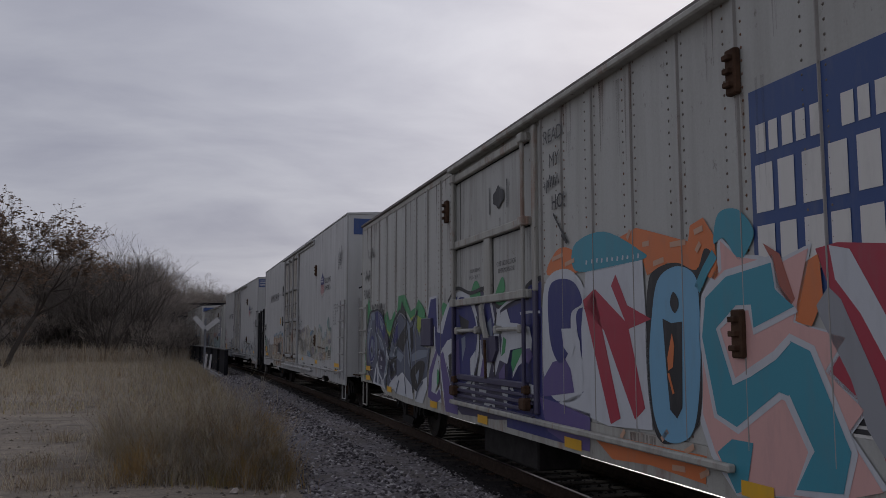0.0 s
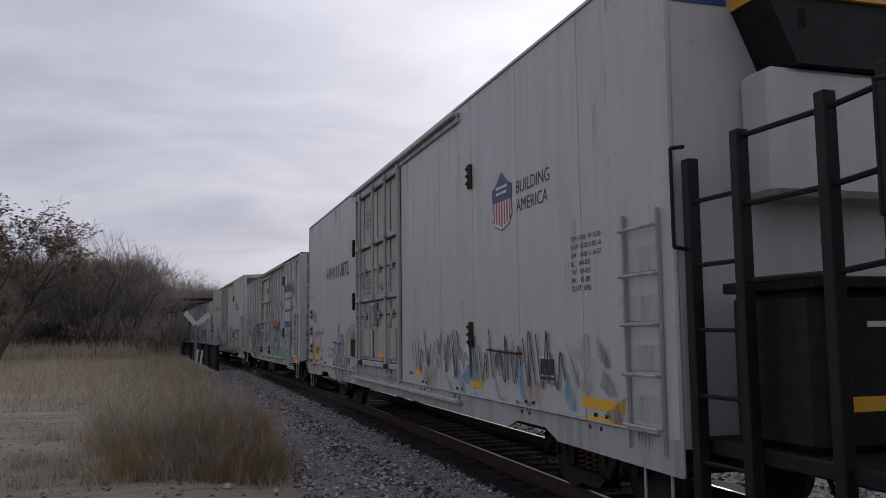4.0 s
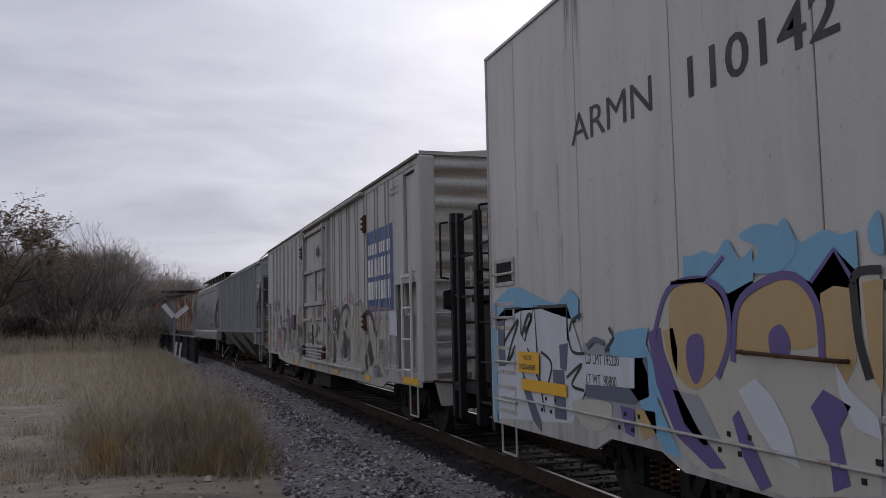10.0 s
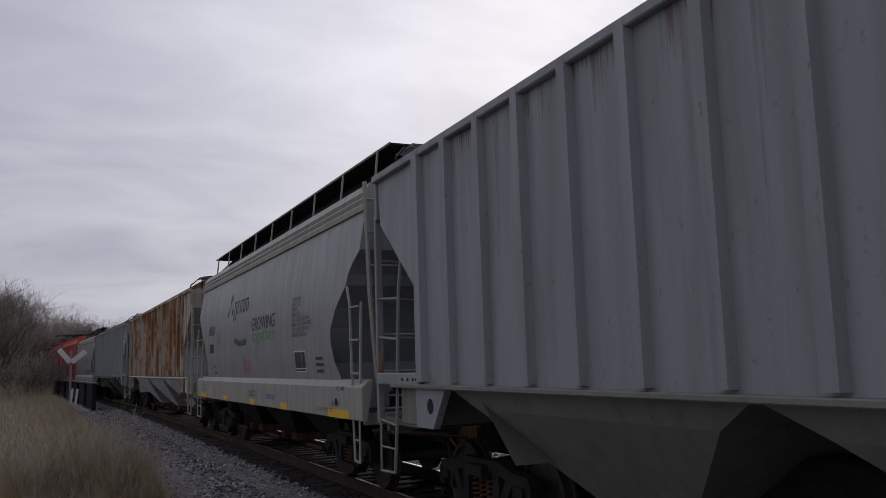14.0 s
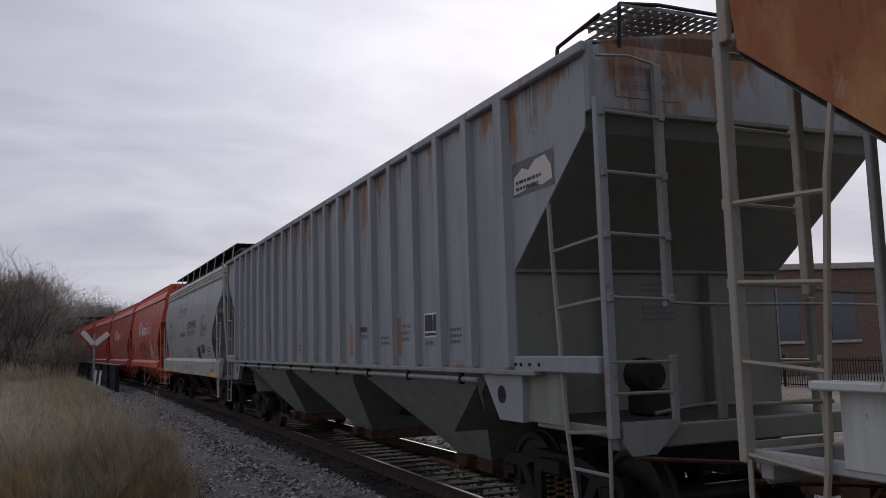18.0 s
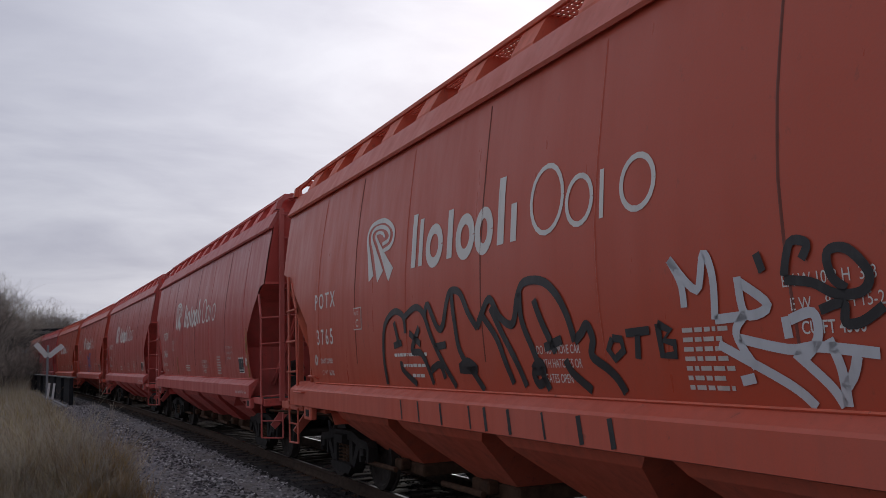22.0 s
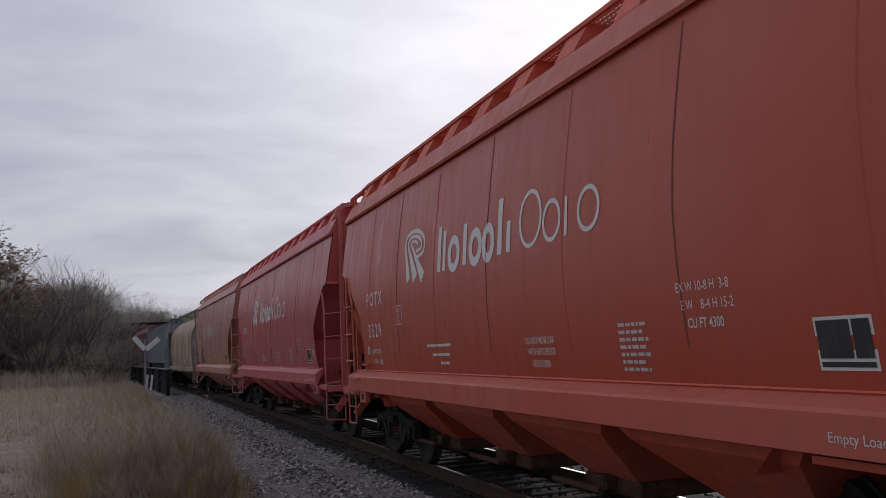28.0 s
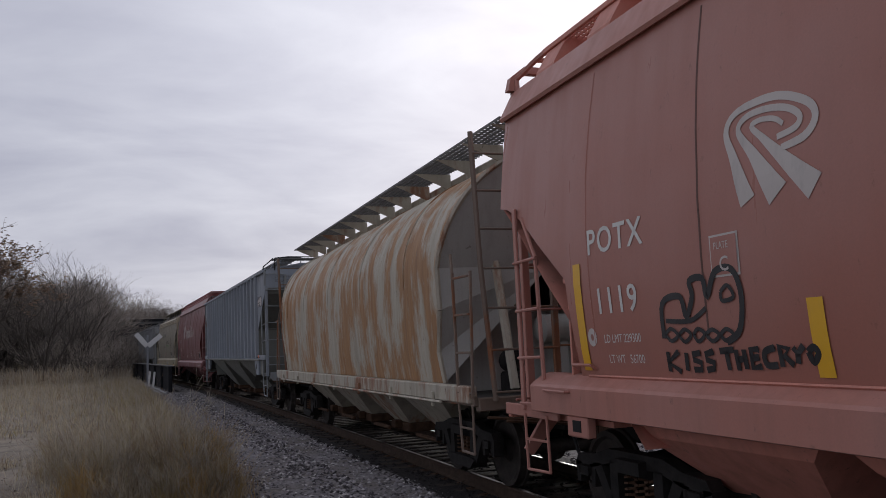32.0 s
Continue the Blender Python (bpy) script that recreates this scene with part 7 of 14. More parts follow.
    for d in (-1, 1):
        part("shear_plate", Form().box(-1.45, 1.45, min(d * (H - 0.2), d * (H - 2.2)), max(d * (H - 0.2), d * (H - 2.2)), 1.08, 1.13), deep, car)
    for d in (-1, 1):
        truck(car, d * (H - 1.85))
    return car, P


def road_mark(P, s, z, k):
    """Three stripes that rise side by side, sweep round and fold back, like a road seen from above."""
    q = P()
    for rows in (((0.34, 0.0, 0.17), (0.20, 0.34, 0.09), (0.115, 0.55, 0.06), (0.20, 0.67, 0.055), (0.42, 0.705, 0.06), (0.70, 0.68, 0.06), (0.96, 0.56, 0.06), (1.02, 0.44, 0.06), (0.92, 0.34, 0.06), (0.70, 0.31, 0.05)),
                 ((0.65, 0.0, 0.22), (0.42, 0.32, 0.10), (0.255, 0.53, 0.055), (0.34, 0.62, 0.05), (0.55, 0.625, 0.05), (0.76, 0.575, 0.05), (0.88, 0.49, 0.05), (0.84, 0.42, 0.05), (0.66, 0.395, 0.045)),
                 ((0.995, -0.01, 0.20), (0.76, 0.20, 0.12), (0.52, 0.42, 0.06), (0.40, 0.535, 0.045), (0.50, 0.56, 0.04), (0.64, 0.53, 0.04), (0.72, 0.475, 0.035))):
        q.band([(s - a * k, z + b * k, w * k) for a, b, w in rows])
    return q


def name_blocks(P, s, z, mat, car):
    """Owner's name as plain shapes: heavy bars and ovals, then light ones."""
    def put(q):
        q.n = 1
        q.put("name_shape", mat, car, "grey bar or oval")

    bar = lambda a, z1, w: P().rect(s - a, s - a - w, z, z + z1, 0, 4)
    oval = lambda a, h, r, w: P().ring(s - a, z + h / 2, r, h / 2, w)
    for a, z1, w in ((0.0, 0.60, 0.12), (0.20, 0.52, 0.10), (0.92, 0.50, 0.12), (1.98, 0.62, 0.12), (2.22, 0.34, 0.10), (3.54, 0.37, 0.05)):
        put(bar(a, z1, w))
    for a, h, r, w in ((0.60, 0.36, 0.16, 0.11), (1.32, 0.35, 0.15, 0.11), (1.71, 0.35, 0.13, 0.11), (2.80, 0.56, 0.24, 0.045), (3.27, 0.38, 0.17, 0.045), (3.98, 0.38, 0.18, 0.045)):
        put(oval(a, h, r, w))


def flow_hopper(tone, seed, number, label, drop=0.0):
    L, ZS = 14.0, 1.62
    H = L / 2
    car = thing("hopper_car", label, "hopper car", "freight train cars")
    skin = paint("hopper_grey", tone, seed, 0.18, 0.08, 0.4, rust_at=0.74)
    lite = paint("hopper_grey_edge", (tone[0] * 1.24 + 0.01, tone[1] * 1.16 + 0.01, tone[2] * 1.06), seed + 1, 0.25, 0.1, 0.45)
    # end grey shifted to blue: light from the sky put into the colour
    deep = paint("hopper_grey_skylit_end", (tone[0] * 1.0, tone[1] * 1.1, tone[2] * 1.25), seed + 2, 0.35, 0.15, 0.55)
    reach = profile([(1.6, 1.50), (1.9, 1.545), (2.3, 1.575), (2.8, 1.575), (3.3, 1.53), (3.7, 1.47), (4.05, 1.40), (4.3, 1.36)])
    P = lambda: Flat(L, reach, 0.005)
    cut = profile([(1.62, 0.67), (1.9, 0.92), (2.2, 1.04), (2.41, 1.03), (2.7, 0.75), (3.01, 0.29), (3.2, 0.22), (3.45, -0.18), (4.2, -0.2)])
    tail = lambda z: L - profile([(1.62, 1.62), (2.0, 1.77), (2.4, 1.5), (2.93, 0.8), (3.15, 0.45), (3.32, 0.21), (4.2, 0.28)])(z)
    zs = [1.6, 1.75, 1.9, 2.05, 2.2, 2.4, 2.55, 2.7, 2.85, 3.0, 3.15, 3.3, 3.45, 3.6, 3.8, 4.0, 4.1]
    for sd in (-1, 1):
        part("side_sheet", curved_shell(L, reach, zs, cut, tail, sd), skin, car, "smooth bowed side sheet", True)
        edge = [(1.36, 4.04), (1.44, 4.03), (1.45, 4.10), (1.41, 4.14), (1.43, 4.20), (1.39, 4.24), (1.41, 4.30), (1.34, 4.42), (1.30, 4.45), (1.2, 4.45)]
        part("roof_lip", Form().prism([(sd * x, z) for x, z in edge], "y", -H - 0.2, H - 0.25), lite, car, "folded roof edge with three ridges")
        sill = [(1.45, 1.66), (1.52, 1.64), (1.615, 1.55), (1.615, 1.115), (1.58, 1.10), (1.54, 1.14)]
        part("side_sill", Form().prism([(sd * x, z) for x, z in sill], "y", -H - 0.5, H - 0.4), lite, car, "deep pale side sill")
    part("roof", Form().prism([(-1.3, 4.43), (1.3, 4.43), (0.5, 4.58), (-0.5, 4.58)], "y", -H - 0.15, H - 0.3), skin, car)
    part("hatch_trough", Form().soft(-0.36, 0.36, -H + 0.6, H - 0.8, 4.56, 4.72, 0.03), deep, car)
    rows = [[(-1.02, -H - 0.3, 4.60), (-1.02, H - 0.2, 4.60)], [(-0.62, -H - 0.3, 4.98), (-0.62, H - 0.2, 4.98)]]
    part("walkway_screen", Form().grid(rows), BLACK, car, "black walkway seen from below")
    running_board(car, L, 5.01, BLACK, -1.05, -0.5, -H - 0.3, H - 0.2, cell=0.035)
    for k in range(9):
        y = -H + 0.2 + k * (L - 0.8) / 8
        part("walkway_bracket", Form().tube((-1.06, y, 5.0), (-1.12, y, 4.45), 0.02, 5), lite, car)
    part("walkway_edge", Form().pipe([(-1.06, -H - 0.3, 5.0), (-1.06, H - 0.2, 5.0)], 0.018, 5), lite, car)
    P().text("SHQX", 11.9, 2.84 - drop * 1.6, 0.34, 0.85, 1.15).text(number, 11.82, 2.32 - drop * 0.8, 0.34, 0.85, 1.1).put("car_number", INK, car, "black car number")
    P().text("LD LMT", 11.77, 1.92 - drop * 0.8, 0.10, 0.95).bars(11.2, 2.0 - drop * 0.8, 0.34, 0.11, 1, 0, 1).text("LT WT", 11.70, 1.75 - drop * 0.8, 0.10, 0.95).bars(11.2, 1.83 - drop * 0.8, 0.30, 0.11, 1, 0, 2).put("weight_print", INK, car)
    P().rect(10.59, 10.29, 2.48, 2.75).put("plate_field", INK_SOFT, car)
    P().rect(10.575, 10.305, 2.495, 2.735, 0.003).put("plate_face", skin, car)
    P().text("PLATE", 10.55, 2.65, 0.07, 0.8, up=0.006).text("C", 10.49, 2.51, 0.14, up=0.006).put("plate_letter", INK, car)
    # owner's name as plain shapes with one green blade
    n0, dark = 3.19 - drop * 1.5, INK if drop else INK_SOFT
    for shape in ([(9.42, 0.0), (9.26, 0.0), (9.06, 0.46), (9.10, 0.52)], [(9.10, 0.52), (9.02, 0.52), (8.72, 0.0), (8.88, 0.0)]):
        P().poly([(a, n0 + b) for a, b in shape]).put("name_shape", dark, car, "dark slanting bar")
    for k, (a, w) in enumerate(((8.62, 0.28), (8.24, 0.2), (7.98, 0.09), (7.82, 0.3), (7.76 - 0.3, 0.4))):
        q = P().rect(a, a - 0.07, n0 - (0.14 if k == 0 else 0), n0 + 0.30)
        if w > 0.1:
            q.rect(a - 0.07, a - w + 0.02, n0 + 0.25, n0 + 0.30)
        if w > 0.25:
            q.rect(a - w + 0.07, a - w, n0 - (0.14 if k == 0 else 0), n0 + 0.25)
        if w > 0.35:
            q.rect(a - w * 0.5 + 0.035, a - w * 0.5 - 0.035, n0, n0 + 0.25)
        q.put("name_shape", dark, car, "dark upright bars")
    P().poly([(9.28, n0 + 0.04), (9.14, n0 + 0.06), (9.04, n0 + 0.36), (9.10, n0 + 0.38)], 0.003).put("green_blade", GREEN_INK, car)
    P().fit("Wholesale", 8.42 + drop, 7.06 + drop, 2.42 - drop, 0.27).put("trade_word", INK, car)
    P().fit("GROWING", 6.44 + drop * 2.5, 4.40 + drop * 2.5, 2.68 - drop * 0.8, 0.38).put("slogan", INK, car)
    P().fit("together", 6.40 + drop * 2.5, 4.38 + drop * 2.5, 2.45 - drop * 0.8, 0.36).put("slogan_green", GREEN_INK, car)
    q = P()
    for k, t in enumerate(("WARNING", "DO NOT APPLY VIBRATORS", "TO ANY PART OF CAR BODY", "EXCEPT IN BRACKETS", "USE ON THIS CAR ONLY")):
        q.text(t, 7.32 + drop * 4, 2.09 - drop - k * 0.074, 0.082, 0.8)
    q.put("red_notice", RED_INK, car, "red warning notice")
    q = P()
    for k, t in enumerate(("EXTERIOR PAINT", "APPLIED 07-2015", "992 LINING", "APPLIED 07-2015", "CAUTION: DO NOT USE STEAM,", "BOILING WATER OR SHARP OBJECTS", "TO CLEAN. ENTER CAR WITH", "CLEAN SOFT SOLED SHOES.")):
        q.text(t, 3.3, 2.98 - k * 0.088, 0.10, 0.78)
    q.put("black_notice", INK, car, "black cleaning notice")
    lube_plate(car, P, 3.18, 1.76, 0.68, 0.36)
    P().bars(1.9, 2.0, 0.5, 0.3, 3, 0, 4).put("small_print", INK, car)
    fs = lambda: Flat(L, flat_side(1.615))
    fs().text("CENTER FLOW", 5.11, 1.26, 0.125, 0.80).put("sill_print", SPRAY["blue"], car)
    fs().text("LIFT HERE", 0.62, 1.5, 0.09, 0.9).text("JACK HERE", 0.9, 1.28, 0.09, 0.9).text("2 INCH HF COMP SHOES", 1.6, 1.18, 0.08, 0.9).text("CLOSE AND LOCK HATCH COVERS", 6.84, 1.35, 0.072, 0.78).text("AND OUTLETS BEFORE MOVING CAR", 6.84, 1.27, 0.072, 0.78).text("LIFT HERE", 12.62, 1.42, 0.07, 0.9).text("JACK HERE", 12.3, 1.27, 0.07, 0.9).put("sill_notice", INK, car)
    for a, b in ((0.05, 1.07), (3.5, 3.98), (6.15, 6.6), (9.05, 9.55), (12.0, 12.95)):
        fs().rect(a, b, 1.11, 1.23).put("reflector", YELLOW, car, "yellow reflective patch")
    fs().stroke([(5.5, 1.31), (5.4, 1.41), (5.3, 1.31), (5.4, 1.21), (5.5, 1.31)], 0.012).stroke([(10.92, 1.19), (10.92, 1.35), (10.68, 1.35), (10.68, 1.19), (10.92, 1.19)], 0.018).put("sill_mark", INK_SOFT, car)
    fs().rect(11.6, 11.2, 1.22, 1.36).put("pale_patch", SPRAY["pink"], car)
    for s in (0.65, L - 1.55):
        part("jacking_hole", Form().lathe([(-1.619, 0.0), (-1.619, 0.06)], "x", (0, s - H, 1.33), 14), BLACK, car)
    for d in (-1, 1):
        y = d * H + (-0.35 if d < 0 else -0.2)
        y0 = d * H
        inset = (lambda z: cut(z)) if d < 0 else (lambda z: L - tail(z))
        rows = [[(u * reach(z), y0 - d * inset(z), z) for u in (-1, 1)] for z in (4.4, 4.0, 3.46, 3.3, 3.15, 3.0, 2.85, 2.7, 2.55, 2.42)] + [[(-1.48, y - d * 1.9, 1.6), (1.48, y - d * 1.9, 1.6)], [(-1.2, y - d * 2.4, 1.0), (1.2, y - d * 2.4, 1.0)]]
        part("slope_sheet", Form().grid(rows), deep, car, "sloping end sheet in shade")
    flow_end(car, -H - 0.3, -1, lite, deep, ((0.57, 0.37, 0.28), (0.02, 0.02)), True, 4.4, True)
    flow_end(car, H - 0.15, 1, lite, deep, ((0.1, 0.07, 0.16), (0.66, 0.70)), False, 4.4, False)
    discharge_bays(car, L, 3, 1.3, 1.15, STEEL_DARK, 2.2, L - 2.2, 0.45)
    part("centre_sill", Form().soft(-0.3, 0.3, -H - 0.2, H - 0.2, 0.72, 1.1, 0.02), STEEL_DARK, car)
    for d in (-1, 1):
        truck(car, d * (H - 1.85))
    return car, P


def barrel_hopper(tone, seed, label):
    L, R, ZC = 14.4, 1.56, 2.86
    H = L / 2
    car = thing("hopper_car", label, "hopper car", "freight train cars")
    skin = paint("hopper_tan", tone, seed, 0.45, 0.9, 0.6, rust_at=0.46, rust_col=(0.27, 0.125, 0.048))
    lite = paint("hopper_tan_trim", tuple(c * 0.95 for c in tone), seed + 1, 0.6, 0.8, 0.6, rust_at=0.54)
    grey = paint("hopper_end_grey", (0.34, 0.335, 0.31), seed + 2, 0.3, 0.2, 0.5, rust_at=0.7)
    rail = paint("hopper_tan_ladder", (0.16, 0.11, 0.08), seed + 3, 0.5, 0.8, 0.6, rust_at=0.5)
    rows = []
    ends = lambda a: 0.45 + 1.25 * (0.5 - 0.5 * math.sin(a)) ** 0.9
    turns = [(-R + 0.10, 1.34, 1.25), (-R + 0.045, 1.75, 1.3), (-R + 0.01, 2.3, 1.1)]
    turns += [(-R * math.cos(math.pi * k / 30), ZC + R * math.sin(math.pi * k / 30), ends(math.pi * k / 30)) for k in range(31)]
    turns += [(-x, z, e) for x, z, e in turns[2::-1]]
    for x, z, e in turns:
        rows.append([(x, -H + e + (L - 2 * e) * j / 20, z) for j in range(21)])
    part("barrel", Form().grid(rows), skin, car, "rust-streaked cylindrical tank body", True)
    for d in (-1, 1):
        cap = [(r[0] if d < 0 else r[-1]) for r in rows]
        n = len(cap)
        cx = (0.0, sum(p[1] for p in cap) / n + d * -0.1, ZC)
        part("end_sheet", Form().add(cap + [cx], [(i, i + 1, n) for i in range(n - 1)]), grey, car, "blue-grey sloped end sheet")
        part("end_rim", Form().pipe(cap, 0.035, 5), lite, car)
        part("end_strut", Form().tube((-0.75, d * (H - 0.6), 1.25), (-0.75, d * (H - 1.2), 3.6), 0.06, 6).tube((0.4, d * (H - 0.5), 1.25), (-0.2, d * (H - 1.0), 3.7), 0.06, 6), lite, car)
        flow_end(car, d * H, d, rail, grey, ((0.62, 0.5, 0.46), (0.02, 0.02)), True, 4.42, False)
        part("lightening_hole", Form().lathe([(0.0, 0.0), (0.0, 0.3)], "y", (0.55, d * (H - 0.98), 2.0), 18), BLACK, car)
    part("side_sill", Form().soft(-1.6, -1.48, -H + 0.1, H - 0.1, 1.13, 1.34, 0.015), lite, car, "rusty tan side sill")
    part("side_sill", Form().soft(1.48, 1.6, -H + 0.1, H - 0.1, 1.13, 1.34, 0.015), lite, car)
    part("air_line", Form().tube((-1.63, -H + 1, 1.12), (-1.63, H - 1, 1.12), 0.022, 5), lite, car)
    for k in range(7):
        part("pipe_clip", Form().soft(-1.64, -1.6, -H + 1.3 + k * 1.95, -H + 1.36 + k * 1.95, 1.05, 1.24, 0.006), lite, car)
    for s in (2.6, 5.2, 7.8, 10.4, 12.6):
        ring = [(-(R + 0.004) * math.cos(a), s - H, ZC + (R + 0.004) * math.sin(a)) for a in [-0.9 + 0.1 * k for k in range(34)]]
        part("weld_seam", Form().pipe(ring, 0.012, 4), skin, car)
    running_board(car, L, 4.66, GRATE, -1.02, -0.4, -H + 0.05, H - 0.05)
    for k in range(14):
        y = -H + 0.3 + k * (L - 0.6) / 13
        part("walkway_bracket", Form().prism([(-1.02, 4.62), (-0.4, 4.62), (-0.4, 4.36)], "y", y - 0.015, y + 0.015), lite, car)
    part("hatch_trough", Form().soft(-0.36, 0.36, -H + 1.2, H - 1.2, 4.36, 4.55, 0.03), lite, car)
    wrap = lambda z: R * math.sqrt(max(0.0, 1 - ((z - ZC) / R) ** 2))
    P = lambda: Flat(L, wrap, 0.012)
    lube_plate(car, P, 2.9, 1.95, 0.4, 0.26)
    P().bars(2.2, 2.2, 0.4, 0.5, 6, 0, 3).put("small_print", INK_SOFT, car)
    discharge_bays(car, L, 4, 1.35, 1.35, lite, 2.0, L - 2.0, 0.45)
    part("centre_sill", Form().soft(-0.3, 0.3, -H + 0.2, H - 0.2, 0.72, 1.1, 0.02), STEEL_DARK, car)
    for d in (-1, 1):
        truck(car, d * (H - 1.75))
    return car, P

# ---- plants, bridge, signs, far side ----
BARK = plain("grey_bark", (0.085, 0.073, 0.064), 0.9, 0, 0.35, 12.0, 0.5)
TWIG = plain("bare_twigs", (0.15, 0.13, 0.115), 0.9, 0, 0.3, 3.0, 0.2)
TWIG_FAR = plain("bare_twigs_brown", (0.29, 0.25, 0.215), 0.9, 0, 0.3, 3.0, 0.2)
DEAD_LEAF = leafy("dead_oak_leaf", (0.25, 0.175, 0.125), 0.4)


def grow(seed, height, stems, lean, levels=5, first=0.32, kids=(3, 4), droop=0.0, leaf=0):
    """A bare broadleaf tree: tapering stems that fork again and again into fine twigs. Returns limbs, twigs, leaves."""
    rnd = random.Random(seed)
    limbs, twigs, leaves = Form(), Form(), Form()

    def shoot(p, d, ln, r, lev):
        seg = 3 if lev < 2 else 2
        q = p
        for i in range(seg):
            d = (d + Vector((rnd.uniform(-1, 1), rnd.uniform(-1, 1), rnd.uniform(-0.4, 0.7))) * (0.16 + 0.05 * lev)).normalized()
            e = q + d * ln / seg
            ra, rb = r * (1 - 0.35 * i / seg), r * (1 - 0.35 * (i + 1) / seg)
            (limbs if lev < 3 else twigs).tube(q, e, ra, 5 if lev < 2 else 3, rb, False)
            for _ in range(3 if lev >= levels - 1 and leaf and rnd.random() < leaf else 0):
                a, s = rnd.uniform(0, 6.28), rnd.uniform(0.06, 0.15)
                u = Vector((math.cos(a), math.sin(a), rnd.uniform(-0.6, 0.2))) * s
                w = Vector((-math.sin(a), math.cos(a), rnd.uniform(-0.5, 0.5))) * s * 0.55
                leaves.add([tuple(e), tuple(e + u * 0.5 + w), tuple(e + u), tuple(e + u * 0.5 - w)], [(0, 1, 2, 3)])
            if lev < levels and i < seg - 1 and rnd.random() < 0.6:
                side(e, d, ln, r, lev)
            q = e
        if lev < levels:
            for k in range(rnd.randint(*kids)):
                side(q, d, ln, r, lev)

    def side(p, d, ln, r, lev):
        a = rnd.uniform(0, 6.28)
        o = d.orthogonal().normalized()
        o = (o * math.cos(a) + d.cross(o) * math.sin(a))
        t = rnd.uniform(0.35, 0.95)
        n = (d * (1 - 0.25 * t) + o * t * 0.9 + Vector((0, 0, 0.18 - droop))).normalized()
        shoot(p, n, ln * rnd.uniform(0.55, 0.82), max(r * rnd.uniform(0.45, 0.62), 0.006), lev + 1)

    for k in range(stems):
        a = k * 6.28 / stems + rnd.uniform(-0.4, 0.4)
        d = Vector((math.cos(a) * lean, math.sin(a) * lean, 1)).normalized()
        shoot(Vector((math.cos(a) * 0.02 * stems, math.sin(a) * 0.02 * stems, -0.2)), d, height * first, height * 0.017 / math.sqrt(stems) + 0.02, 0)
    k = height / max(p[2] for p in twigs.v + limbs.v)
    for f in (limbs, twigs, leaves):
        f.v = [(x * k, y * k, z * k) for x, y, z in f.v]
    return limbs, twigs, leaves


def tree(name, label, at, parts, twig, scale=1.0, group=""):
    ob = thing(name, label, "tree" if name != "shrub" else "shrub", group)
    part("trunk", parts[0], BARK, ob)
    part("crown", parts[1], twig, ob)
    if parts[2].v:
        part("leaves", parts[2], DEAD_LEAF, ob, "brown dead leaves that still hang")
    ob.matrix_basis = at
    return ob


def spot(x, y, turn=0.0, size=1.0, dz=0.0):
    return Matrix.Translation((x, y, ground_z(x, y) + dz)) @ Matrix.Rotation(turn, 4, "Z")


def again(ob, x, y, turn, size):
    c = copy_thing(ob, spot(x, y, turn))
    c.scale = (size, size, size * random.uniform(0.92, 1.08))
    return c


